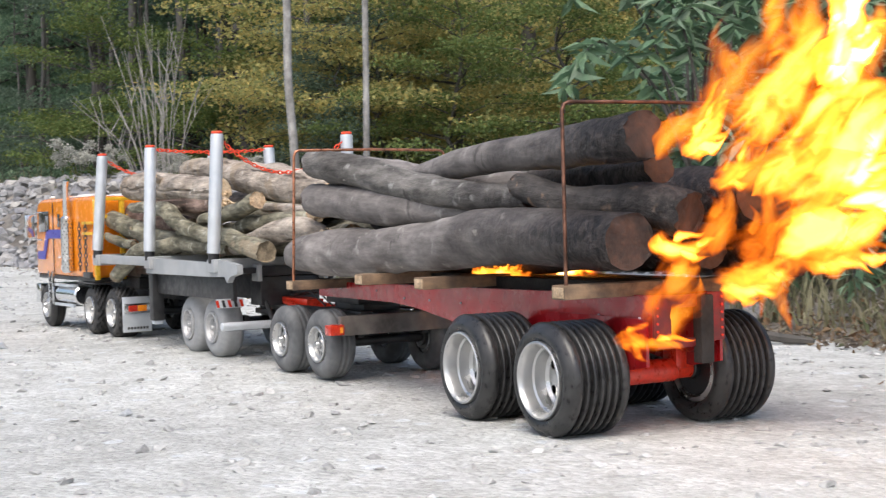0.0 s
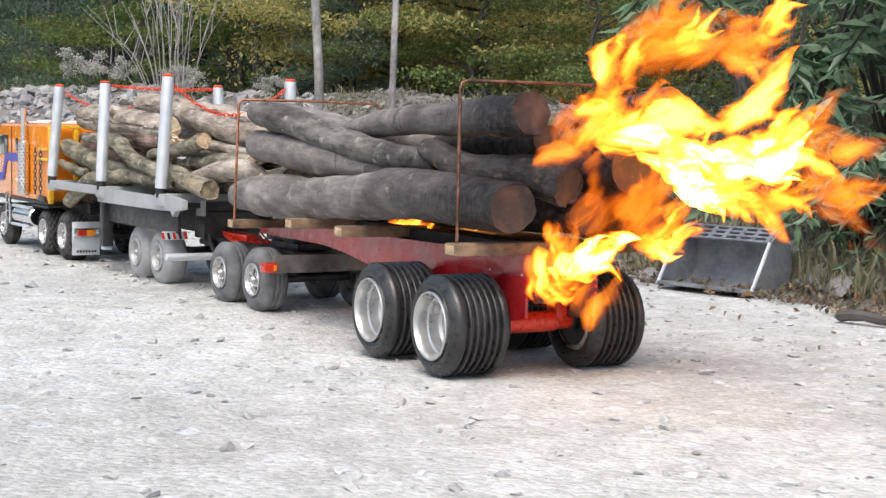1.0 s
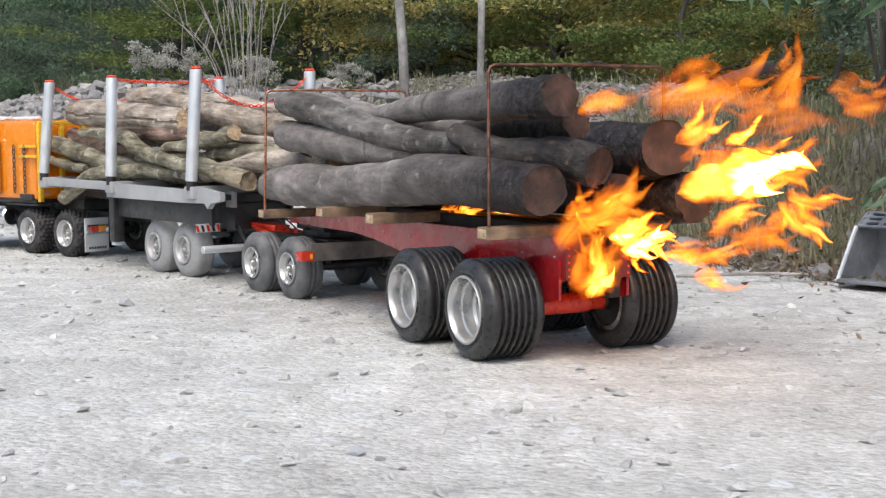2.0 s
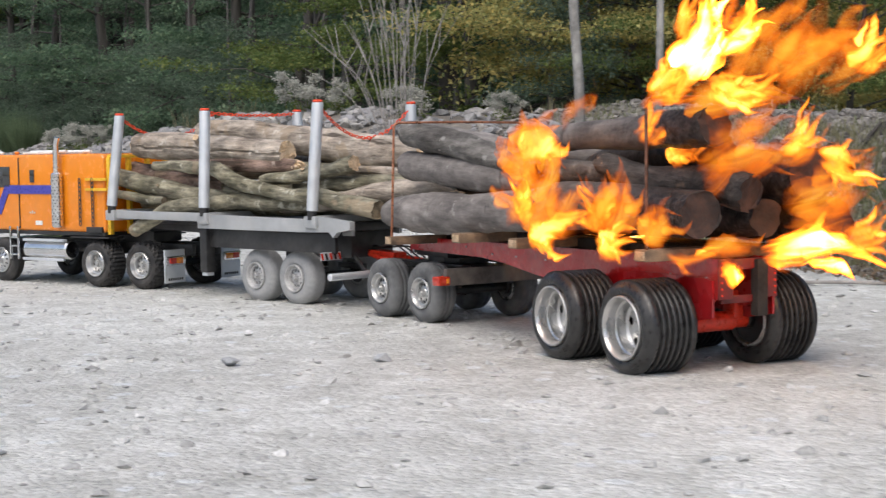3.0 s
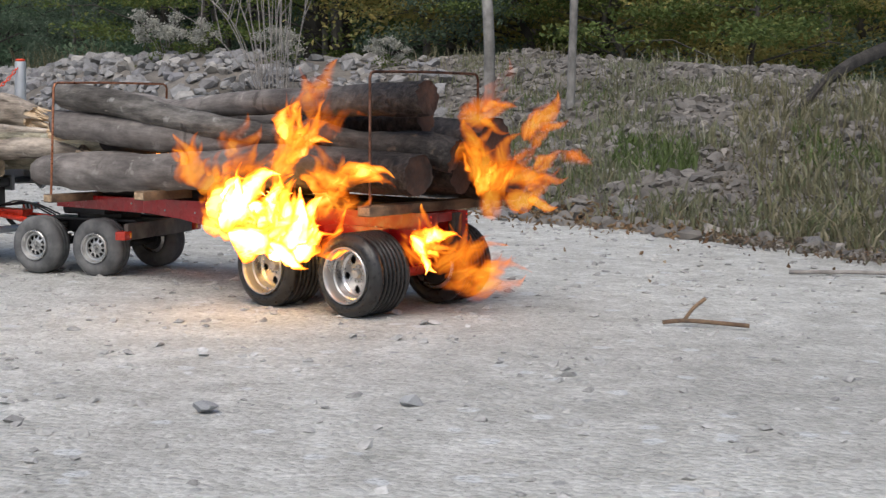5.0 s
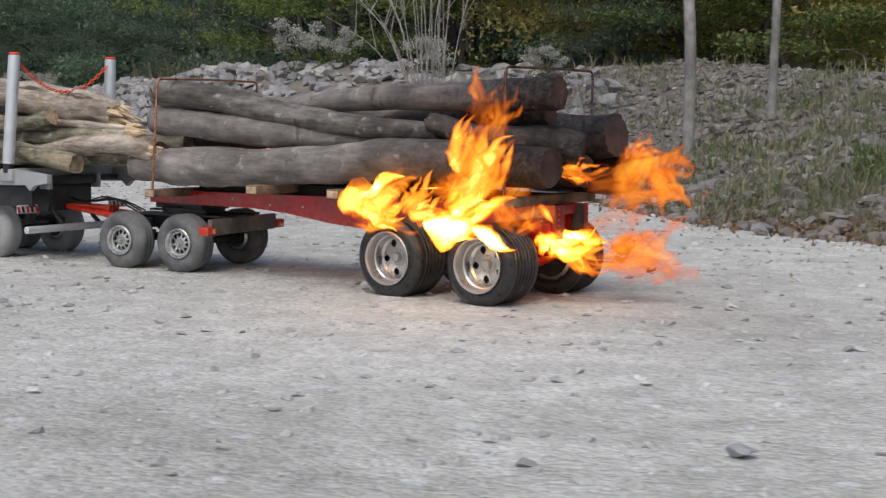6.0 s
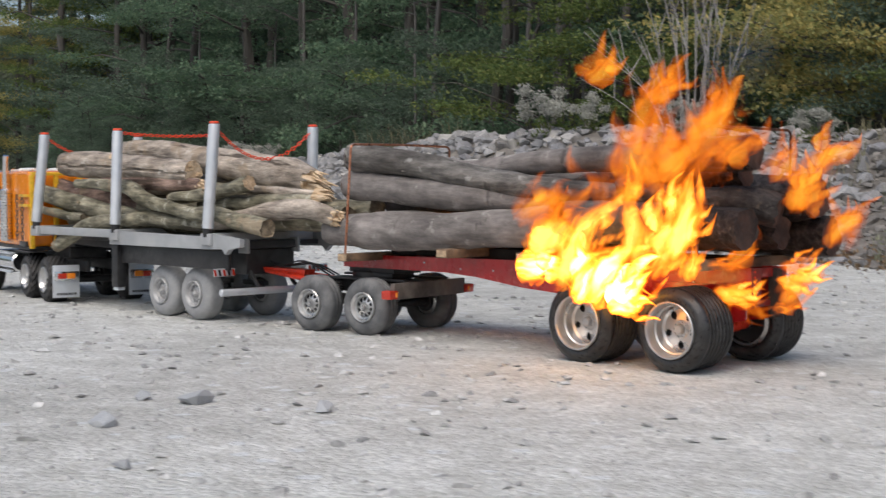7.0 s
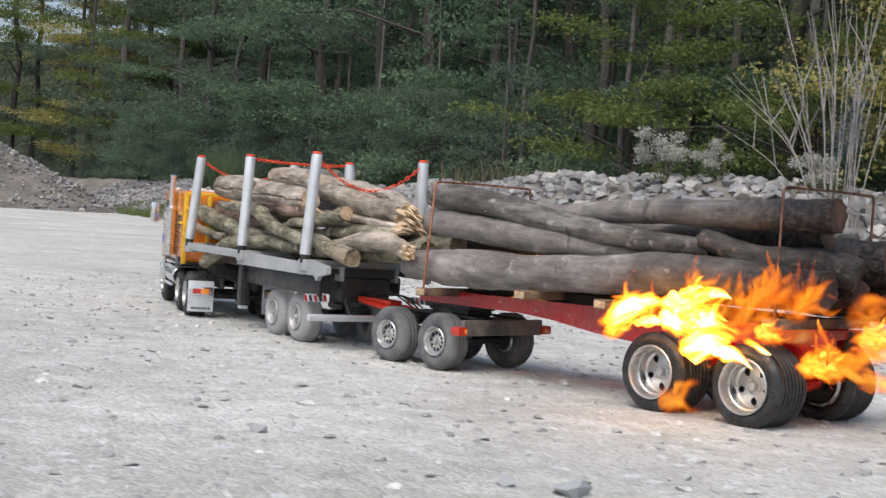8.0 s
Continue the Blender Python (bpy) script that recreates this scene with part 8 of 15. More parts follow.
    walk(FLAMES[22], [at(0,-217,-89,291,4,-18,48), at(0.267,-63,-66,227,18,34,34), at(0.5,85,-44,157,0,88,0), at(0.667,10,-22,142,29,34,30), at(0.833,-58,-1,131,29,-21,31), at(1,-138,20,110,23,-75,37), at(1.067,-64,-1,126,29,-21,31), at(1.133,7,-22,145,29,34,30), at(1.2,85,-44,157,0,88,0), at(1.567,85,-44,157,0,88,0), at(1.933,85,-44,157,0,88,0), at(2.3,85,-44,157,0,88,0), at(2.5,85,-44,157,0,88,0), at(2.733,-18,16,233,21,27,37), at(3,-132,75,299,4,-32,54), at(3.267,-32,16,236,21,27,37), at(3.5,85,-44,157,0,88,0), at(3.733,62,40,116,12,41,36), at(4,25,123,60,-6,-4,54), at(4.2,-2,123,71,12,8,54), at(4.567,3,120,74,12,23,57), at(4.933,3,123,64,-19,-30,41), at(5.3,-1,125,61,-20,-27,38), at(5.4,46,41,113,-1,29,19), at(5.5,85,-44,157,0,88,0), at(6,85,-44,157,0,88,0), at(6.5,85,-44,157,0,88,0), at(6.667,50,16,142,-2,38,5), at(6.833,38,77,116,-7,-11,11), at(7,5,137,87,-26,-59,30), at(7.5,5,127,86,-23,-47,31), at(8,34,134,142,73,-87,-73)])
    walk(FLAMES[23], [at(0,-221,-73,297,5,-20,48), at(0.267,-10,-60,234,18,33,34), at(0.5,186,-47,156,0,88,0), at(0.667,55,-49,178,30,29,29), at(0.833,-75,-51,201,31,-31,30), at(1,-212,-53,216,122,-89,-61), at(1.067,-84,-51,200,31,-31,30), at(1.133,59,-49,182,30,29,29), at(1.2,186,-47,156,0,88,0), at(1.567,186,-47,156,0,88,0), at(1.933,186,-47,156,0,88,0), at(2.3,186,-47,156,0,88,0), at(2.5,186,-47,156,0,88,0), at(3,186,-47,156,0,88,0), at(3.5,186,-47,156,0,88,0), at(4,186,-47,156,0,88,0), at(4.2,186,-47,156,0,88,0), at(4.567,186,-47,156,0,88,0), at(4.733,113,38,124,0,37,20), at(4.933,32,123,84,-16,-11,37), at(5.3,28,121,54,-18,-24,39), at(5.4,102,37,110,0,31,21), at(5.5,186,-47,156,0,88,0), at(6,186,-47,156,0,88,0), at(6.5,186,-47,156,0,88,0), at(7,186,-47,156,0,88,0), at(7.267,98,38,145,3,35,20), at(7.5,-10,122,115,-11,-17,34), at(7.733,86,38,137,3,35,20), at(8,186,-47,156,0,88,0)])
    walk(FLAMES[24], [at(0,259,-47,157,180,88,180), at(0.5,259,-47,157,180,88,180), at(0.667,97,-61,173,29,38,33), at(0.833,-76,-76,195,26,-15,35), at(1,-230,-90,201,13,-67,48), at(1.2,-231,-88,282,6,-35,52), at(1.567,-229,-94,300,9,-60,48), at(1.7,-65,-79,254,23,-10,35), at(1.8,100,-63,209,27,41,32), at(1.933,259,-47,157,180,88,180), at(2.3,259,-47,157,180,88,180), at(2.5,259,-47,157,180,88,180), at(3,259,-47,157,180,88,180), at(3.5,259,-47,157,180,88,180), at(4,259,-47,157,180,88,180), at(4.2,259,-47,157,180,88,180), at(4.567,259,-47,157,180,88,180), at(4.733,146,43,137,-3,25,18), at(4.933,49,132,103,-26,-37,41), at(5.3,51,133,101,-25,-35,40), at(5.5,154,131,123,-21,-80,21), at(6,-101,42,78,131,-84,-95), at(6.167,28,12,114,-167,-29,-157), at(6.333,129,-17,140,-164,30,-161), at(6.5,259,-47,157,180,88,180), at(7,259,-47,157,180,88,180), at(7.267,129,42,133,-4,22,11), at(7.5,17,131,92,-24,-46,31), at(8,49,126,120,-14,-81,14)])
    walk(FLAMES[25], [at(0,162,-51,159,0,88,0), at(0.5,162,-51,159,0,88,0), at(0.667,49,-52,177,29,32,30), at(0.833,-73,-54,185,28,-24,32), at(1,-190,-56,199,16,-80,45), at(1.2,-193,-34,188,16,-76,46), at(1.567,-202,-32,190,7,-57,55), at(1.933,-196,-68,202,124,-87,-63), at(2.3,-198,-66,192,31,-86,31), at(2.367,-86,-61,189,31,-28,31), at(2.433,34,-56,178,30,30,30), at(2.5,162,-51,159,0,88,0), at(2.733,10,6,249,21,25,37), at(3,-132,62,331,4,-37,55), at(3.267,10,6,250,21,25,37), at(3.5,162,-51,159,0,88,0), at(3.733,78,37,110,3,35,30), at(4,-8,124,60,-18,-15,52), at(4.2,-23,125,71,-20,-17,50), at(4.567,-21,123,80,-19,-1,45), at(4.933,-12,128,70,-28,-49,50), at(5.3,7,125,44,-18,-23,39), at(5.4,84,37,102,0,31,20), at(5.5,162,-51,159,0,88,0), at(6,162,-51,159,0,88,0), at(6.5,162,-51,159,0,88,0), at(6.667,115,9,134,-1,35,3), at(6.833,61,68,103,-5,-18,6), at(7,5,127,69,-22,-70,23), at(7.5,-1,125,73,-23,-51,29), at(8,36,138,142,115,-84,-115)])
    walk(FLAMES[26], [at(0,165,-49,161,180,89,180), at(0.5,165,-49,161,180,89,180), at(0.667,35,-56,182,-152,36,-148), at(0.833,-77,-63,187,-156,-17,-143), at(1,-199,-71,199,-175,-69,-124), at(1.067,-68,-63,196,-156,-17,-143), at(1.133,43,-56,175,-152,36,-148), at(1.2,165,-49,161,180,89,180), at(1.567,165,-49,161,180,89,180), at(1.933,165,-49,161,180,89,180), at(2.3,165,-49,161,180,89,180), at(2.5,165,-49,161,180,89,180), at(2.733,12,23,242,22,25,38), at(3,-129,94,311,4,-38,56), at(3.267,15,23,239,22,25,38), at(3.5,165,-49,161,180,89,180), at(4,165,-49,161,180,89,180), at(4.2,165,-49,161,180,89,180), at(4.567,165,-49,161,180,89,180), at(4.733,102,38,114,-3,46,17), at(4.933,32,124,60,-17,2,31), at(5.3,31,124,67,-19,-25,40), at(5.4,97,37,115,0,32,21), at(5.5,165,-49,161,180,89,180), at(6,165,-49,161,180,89,180), at(6.5,165,-49,161,180,89,180), at(6.667,112,13,135,-1,37,3), at(6.833,49,74,118,-5,-17,7), at(7,5,136,82,-24,-69,25), at(7.5,6,136,80,-24,-54,29), at(8,40,128,131,131,-76,-130)])
    walk(FLAMES[27], [at(0,175,-45,155,0,90,0), at(0.167,47,-28,148,32,34,32), at(0.333,-69,-11,129,32,-22,32), at(0.5,-181,5,105,30,-78,34), at(0.667,-65,-11,125,32,-22,32), at(0.833,48,-28,146,32,34,32), at(1,175,-45,155,0,90,0), at(1.2,175,-45,155,0,90,0), at(1.567,175,-45,155,0,90,0), at(1.7,62,-29,150,-151,31,-147), at(1.8,-38,-13,145,-155,-28,-144), at(1.933,-153,3,131,142,-83,-81), at(2.3,-164,2,126,65,-85,-4), at(2.5,-168,-2,124,162,-81,-101), at(2.733,-151,16,114,5,-45,53), at(3,-148,34,90,-1,8,52), at(3.267,5,-6,131,14,48,36), at(3.5,175,-45,155,0,90,0), at(4,175,-45,155,0,90,0), at(4.2,175,-45,155,0,90,0), at(4.567,175,-45,155,0,90,0), at(4.7,86,-14,144,-162,34,-158), at(4.8,-24,18,128,-166,-22,-154), at(4.933,-111,49,101,166,-76,-127), at(5.3,-116,42,96,173,-58,-134), at(5.4,-59,83,87,-6,-67,41), at(5.5,1,124,75,-10,-13,39), at(5.733,82,39,122,5,38,24), at(6,175,-45,155,0,90,0), at(6.5,175,-45,155,0,90,0), at(7,175,-45,155,0,90,0), at(7.167,64,-23,129,-160,37,-156), at(7.333,-33,-1,102,-163,-16,-153), at(7.5,-146,21,65,-178,-68,-138), at(7.667,-39,-1,95,-163,-16,-153), at(7.833,68,-23,125,-160,37,-156), at(8,175,-45,155,0,90,0)])
    walk(FLAMES[28], [at(0,228,-45,160,0,88,0), at(0.5,228,-45,160,0,88,0), at(1,228,-45,160,0,88,0), at(1.2,228,-45,160,0,88,0), at(1.567,228,-45,160,0,88,0), at(1.7,104,-30,151,30,32,31), at(1.8,-38,-15,130,29,-24,33), at(1.933,-165,0,110,18,-80,44), at(2.3,-170,-4,111,34,-79,28), at(2.367,-29,-18,135,31,-23,30), at(2.433,95,-32,144,30,33,30), at(2.5,228,-45,160,0,88,0), at(3,228,-45,160,0,88,0), at(3.5,228,-45,160,0,88,0), at(4,228,-45,160,0,88,0), at(4.2,228,-45,160,0,88,0), at(4.567,228,-45,160,0,88,0), at(4.933,228,-45,160,0,88,0), at(5.3,228,-45,160,0,88,0), at(5.5,228,-45,160,0,88,0), at(6,228,-45,160,0,88,0), at(6.5,228,-45,160,0,88,0), at(7,228,-45,160,0,88,0), at(7.5,228,-45,160,0,88,0), at(8,228,-45,160,0,88,0)])
    walk(FLAMES[29], [at(0,49,-44,159,180,88,180), at(0.167,-29,-29,147,-150,29,-147), at(0.333,-95,-13,133,-151,-31,-145), at(0.5,-175,3,113,105,-86,-41), at(0.667,-95,-13,133,-151,-31,-145), at(0.833,-24,-29,145,-150,29,-147), at(1,49,-44,159,180,88,180), at(1.2,49,-44,159,180,88,180), at(1.567,49,-44,159,180,88,180), at(1.7,-16,-29,151,-151,31,-148), at(1.8,-72,-14,144,-154,-27,-145), at(1.933,-141,0,128,165,-83,-103), at(2.3,-154,-5,104,57,-83,5), at(2.367,-87,-18,123,33,-25,29), at(2.433,-21,-31,143,32,33,31), at(2.5,49,-44,159,180,88,180), at(3,49,-44,159,180,88,180), at(3.5,49,-44,159,180,88,180), at(4,49,-44,159,180,88,180), at(4.1,-36,5,125,-163,15,-148), at(4.2,-129,54,83,172,-55,-122), at(4.567,-132,55,90,174,-42,-124), at(4.933,-120,56,96,177,-39,-138), at(5.3,-115,50,97,174,-55,-135), at(5.4,-67,88,90,-7,-69,41), at(5.5,-9,125,73,-11,-14,39), at(6,-47,135,105,-21,-39,32), at(6.267,0,45,133,-3,25,13), at(6.5,49,-44,159,180,88,180), at(7,49,-44,159,180,88,180), at(7.167,-9,-23,133,-160,36,-157), at(7.333,-68,-2,106,-163,-16,-153), at(7.5,-141,19,66,-177,-67,-139), at(7.667,-72,-2,102,-163,-16,-153), at(7.833,-23,-23,136,-160,36,-157), at(8,49,-44,159,180,88,180)])
    walk(FLAMES[30], [at(0,143,-46,160,180,89,180), at(0.167,30,-29,147,33,31,31), at(0.333,-62,-12,132,35,-28,29), at(0.5,-178,4,105,91,-86,-26), at(0.667,-77,-12,130,35,-28,29), at(0.833,45,-29,151,33,31,31), at(1,143,-46,160,180,89,180), at(1.2,143,-46,160,180,89,180), at(1.567,143,-46,160,180,89,180), at(1.7,41,-31,147,-153,37,-146), at(1.8,-50,-16,131,-159,-16,-139), at(1.933,-152,-1,111,173,-65,-111), at(2.3,-152,-5,119,174,-72,-112), at(2.367,-63,-18,142,-157,-20,-141), at(2.433,40,-32,151,-152,35,-146), at(2.5,143,-46,160,180,89,180), at(3,143,-46,160,180,89,180), at(3.5,143,-46,160,180,89,180), at(4,143,-46,160,180,89,180), at(4.2,143,-46,160,180,89,180), at(4.567,143,-46,160,180,89,180), at(4.7,70,-13,149,-164,36,-158), at(4.8,-28,19,124,-168,-17,-153), at(4.933,-106,51,98,169,-68,-130), at(5.3,-106,51,86,171,-61,-132), at(5.4,-56,94,86,-17,-77,43), at(5.5,-22,137,70,-23,-35,36), at(6,-39,134,108,-18,-30,33), at(6.267,58,44,140,-1,29,16), at(6.5,143,-46,160,180,89,180), at(7,143,-46,160,180,89,180), at(7.167,46,-26,133,-160,33,-156), at(7.333,-57,-7,111,-162,-23,-153), at(7.5,-144,12,75,173,-78,-128), at(7.667,-58,-7,113,-162,-23,-153), at(7.833,57,-26,141,-160,33,-156), at(8,143,-46,160,180,89,180)])
    walk(FLAMES[31], [at(0,327,-49,156,180,89,180), at(0.5,327,-49,156,180,89,180), at(1,327,-49,156,180,89,180), at(1.2,327,-49,156,180,89,180), at(1.567,327,-49,156,180,89,180), at(1.7,157,-34,147,31,36,32), at(1.8,-9,-19,134,29,-19,33), at(1.933,-171,-4,117,21,-73,40), at(2.3,-159,-7,110,168,-76,-106), at(2.5,-164,-3,113,180,-61,-118), at(2.667,-5,-18,132,-159,-13,-140), at(2.833,165,-34,143,-154,38,-146), at(3,327,-49,156,180,89,180), at(3.5,327,-49,156,180,89,180), at(4,327,-49,156,180,89,180), at(4.2,327,-49,156,180,89,180), at(4.567,327,-49,156,180,89,180), at(4.933,327,-49,156,180,89,180), at(5.3,327,-49,156,180,89,180), at(5.5,327,-49,156,180,89,180), at(6,327,-49,156,180,89,180), at(6.5,327,-49,156,180,89,180), at(7,327,-49,156,180,89,180), at(7.5,327,-49,156,180,89,180), at(8,327,-49,156,180,89,180)])
    walk(FLAMES[32], [at(0,40,-49,155,0,90,0), at(0.167,-27,-34,145,33,32,31), at(0.333,-94,-18,137,34,-26,31), at(0.5,-175,-2,114,51,-84,13), at(0.667,-104,-18,129,34,-26,31), at(0.833,-26,-34,146,33,32,31), at(1,40,-49,155,0,90,0), at(1.2,40,-49,155,0,90,0), at(1.567,40,-49,155,0,90,0), at(1.7,-28,-36,153,29,40,34), at(1.8,-80,-22,135,25,-10,38), at(1.933,-141,-8,125,11,-59,52), at(2.3,-159,-1,103,169,-74,-107), at(2.367,-95,-17,122,-157,-22,-141), at(2.433,-25,-33,138,-152,34,-146), at(2.5,40,-49,155,0,90,0), at(3,40,-49,155,0,90,0), at(3.5,40,-49,155,0,90,0), at(4,40,-49,155,0,90,0), at(4.067,-15,-17,132,-159,38,-151), at(4.133,-79,15,117,-166,-14,-144), at(4.2,-126,48,86,169,-63,-119), at(4.567,-148,53,89,151,-79,-101), at(4.933,-126,47,100,156,-81,-116), at(5.3,-115,56,88,177,-41,-138), at(5.4,-52,96,93,-4,-73,41), at(5.5,-8,137,80,-5,-6,40), at(5.733,19,44,120,8,41,26), at(6,40,-49,155,0,90,0), at(6.5,40,-49,155,0,90,0), at(7,40,-49,155,0,90,0), at(7.167,-17,-28,132,-160,40,-156), at(7.333,-87,-6,106,-163,-10,-153), at(7.5,-144,16,75,-174,-60,-142), at(7.667,-83,-6,102,-163,-10,-153), at(7.833,-29,-28,136,-160,40,-156), at(8,40,-49,155,0,90,0)])
    walk(FLAMES[33], [at(0,-189,-45,226,6,-32,50), at(0.267,55,-44,196,20,27,35), at(0.5,293,-43,161,0,88,0), at(1,293,-43,161,0,88,0), at(1.2,293,-43,161,0,88,0), at(1.567,293,-43,161,0,88,0), at(1.933,293,-43,161,0,88,0), at(2.3,293,-43,161,0,88,0), at(2.5,293,-43,161,0,88,0), at(3,293,-43,161,0,88,0), at(3.5,293,-43,161,0,88,0), at(4,293,-43,161,0,88,0), at(4.2,293,-43,161,0,88,0), at(4.567,293,-43,161,0,88,0), at(4.933,293,-43,161,0,88,0), at(5.3,293,-43,161,0,88,0), at(5.5,293,-43,161,0,88,0), at(6,293,-43,161,0,88,0), at(6.5,293,-43,161,0,88,0), at(7,293,-43,161,0,88,0), at(7.5,293,-43,161,0,88,0), at(8,293,-43,161,0,88,0)])
    walk(FLAMES[34], [at(0,-178,-14,240,5,-31,51), at(0.267,49,-32,201,21,30,37), at(0.5,275,-50,160,180,88,180), at(1,275,-50,160,180,88,180), at(1.2,275,-50,160,180,88,180), at(1.567,275,-50,160,180,88,180), at(1.933,275,-50,160,180,88,180), at(2.3,275,-50,160,180,88,180), at(2.5,275,-50,160,180,88,180), at(3,275,-50,160,180,88,180), at(3.5,275,-50,160,180,88,180), at(4,275,-50,160,180,88,180), at(4.2,275,-50,160,180,88,180), at(4.567,275,-50,160,180,88,180), at(4.933,275,-50,160,180,88,180), at(5.3,275,-50,160,180,88,180), at(5.5,275,-50,160,180,88,180), at(6,275,-50,160,180,88,180), at(6.5,275,-50,160,180,88,180), at(7,275,-50,160,180,88,180), at(7.5,275,-50,160,180,88,180), at(8,275,-50,160,180,88,180)])
    walk(FLAMES[35], [at(0,-208,-61,188,8,-33,47), at(0.267,-71,-54,176,21,27,34), at(0.5,60,-47,158,0,88,0), at(1,60,-47,158,0,88,0), at(1.2,60,-47,158,0,88,0), at(1.567,60,-47,158,0,88,0), at(1.933,60,-47,158,0,88,0), at(2.3,60,-47,158,0,88,0), at(2.5,60,-47,158,0,88,0), at(3,60,-47,158,0,88,0), at(3.5,60,-47,158,0,88,0), at(4,60,-47,158,0,88,0), at(4.067,86,10,144,-2,34,4), at(4.133,115,67,135,-8,-20,9), at(4.2,133,124,113,-38,-72,40), at(4.567,126,124,118,-24,-61,24), at(4.7,98,67,137,-7,-12,8), at(4.8,87,10,149,-3,38,3), at(4.933,60,-47,158,0,88,0), at(5.3,60,-47,158,0,88,0), at(5.5,60,-47,158,0,88,0), at(6,60,-47,158,0,88,0), at(6.5,60,-47,158,0,88,0), at(6.733,66,40,132,0,30,19), at(7,92,126,87,-18,-26,37), at(7.267,82,40,128,0,30,19), at(7.5,60,-47,158,0,88,0), at(8,60,-47,158,0,88,0)])
    walk(FLAMES[36], [at(0,-180,-28,201,9,-53,50), at(0.5,-186,-7,179,168,-88,-103), at(1,-211,-82,199,165,-87,-104), at(1.067,-58,-72,192,-151,-28,-147), at(1.133,103,-61,178,-150,31,-149), at(1.2,269,-51,159,0,90,0), at(1.567,269,-51,159,0,90,0), at(1.933,269,-51,159,0,90,0), at(2.3,269,-51,159,0,90,0), at(2.5,269,-51,159,0,90,0), at(3,269,-51,159,0,90,0), at(3.5,269,-51,159,0,90,0), at(4,269,-51,159,0,90,0), at(4.2,269,-51,159,0,90,0), at(4.567,269,-51,159,0,90,0), at(4.933,269,-51,159,0,90,0), at(5.3,269,-51,159,0,90,0), at(5.5,269,-51,159,0,90,0), at(6,269,-51,159,0,90,0), at(6.5,269,-51,159,0,90,0), at(7,269,-51,159,0,90,0), at(7.5,269,-51,159,0,90,0), at(8,269,-51,159,0,90,0)])
    walk(FLAMES[37], [at(0,-198,-32,182,10,-46,48), at(0.267,-88,-39,175,23,21,34), at(0.5,33,-47,157,0,88,0), at(1,33,-47,157,0,88,0), at(1.2,33,-47,157,0,88,0), at(1.567,33,-47,157,0,88,0), at(1.933,33,-47,157,0,88,0), at(2.3,33,-47,157,0,88,0), at(2.5,33,-47,157,0,88,0), at(3,33,-47,157,0,88,0), at(3.5,33,-47,157,0,88,0), at(4,33,-47,157,0,88,0), at(4.2,33,-47,157,0,88,0), at(4.567,33,-47,157,0,88,0), at(4.933,33,-47,157,0,88,0), at(5.3,33,-47,157,0,88,0), at(5.5,33,-47,157,0,88,0), at(6,33,-47,157,0,88,0), at(6.5,33,-47,157,0,88,0), at(7,33,-47,157,0,88,0), at(7.5,33,-47,157,0,88,0), at(8,33,-47,157,0,88,0)])
    walk(FLAMES[38], [at(0,329,-47,159,180,90,180), at(0.5,329,-47,159,180,90,180), at(1,329,-47,159,180,90,180), at(1.2,329,-47,159,180,90,180), at(1.567,329,-47,159,180,90,180), at(1.933,329,-47,159,180,90,180), at(2.3,329,-47,159,180,90,180), at(2.5,329,-47,159,180,90,180), at(3,329,-47,159,180,90,180), at(3.5,329,-47,159,180,90,180), at(4,329,-47,159,180,90,180), at(4.2,329,-47,159,180,90,180), at(4.567,329,-47,159,180,90,180), at(4.933,329,-47,159,180,90,180), at(5.3,329,-47,159,180,90,180), at(5.5,329,-47,159,180,90,180), at(5.667,180,14,158,178,40,-172), at(5.833,45,74,144,170,-8,-164), at(6,-94,135,132,147,-54,-141), at(6.167,47,74,142,170,-8,-164), at(6.333,190,14,152,178,40,-172), at(6.5,329,-47,159,180,90,180), at(7,329,-47,159,180,90,180), at(7.5,329,-47,159,180,90,180), at(8,329,-47,159,180,90,180)])
    walk(FLAMES[39], [at(0,-205,-49,150,18,-69,43), at(0.5,-207,-63,118,29,-77,35), at(1,-220,-113,217,12,-71,49), at(1.2,-221,-103,218,12,-66,49), at(1.567,-229,-104,227,14,-70,47), at(1.7,-116,-84,213,26,-17,34), at(1.8,-17,-65,185,28,36,31), at(1.933,81,-46,156,0,89,0), at(2.3,81,-46,156,0,89,0), at(2.5,81,-46,156,0,89,0), at(3,81,-46,156,0,89,0), at(3.5,69,133,136,51,42,61), at(3.733,109,130,122,4,5,42), at(4,161,127,97,-38,-34,54), at(4.1,126,40,132,-6,24,22), at(4.2,81,-46,156,0,89,0), at(4.567,81,-46,156,0,89,0), at(4.7,101,14,145,-1,31,8), at(4.8,124,75,130,-10,-26,16), at(4.933,147,135,117,-73,-74,79), at(5.3,160,131,108,-34,-61,37), at(5.367,128,72,130,-9,-13,13), at(5.433,110,13,143,-2,38,6), at(5.5,81,-46,156,0,89,0), at(5.667,83,14,148,-1,34,2), at(5.833,90,74,134,-4,-22,5), at(6,105,134,112,-24,-76,24), at(6.167,103,74,132,-4,-22,5), at(6.333,96,14,147,-1,34,2), at(6.5,81,-46,156,0,89,0), at(6.733,29,41,144,3,35,21), at(7,-7,128,114,-12,-17,36), at(7.5,16,124,160,-29,-60,32), at(7.667,38,68,159,-8,-12,11), at(7.833,51,11,166,-2,38,6), at(8,81,-46,156,0,89,0)])
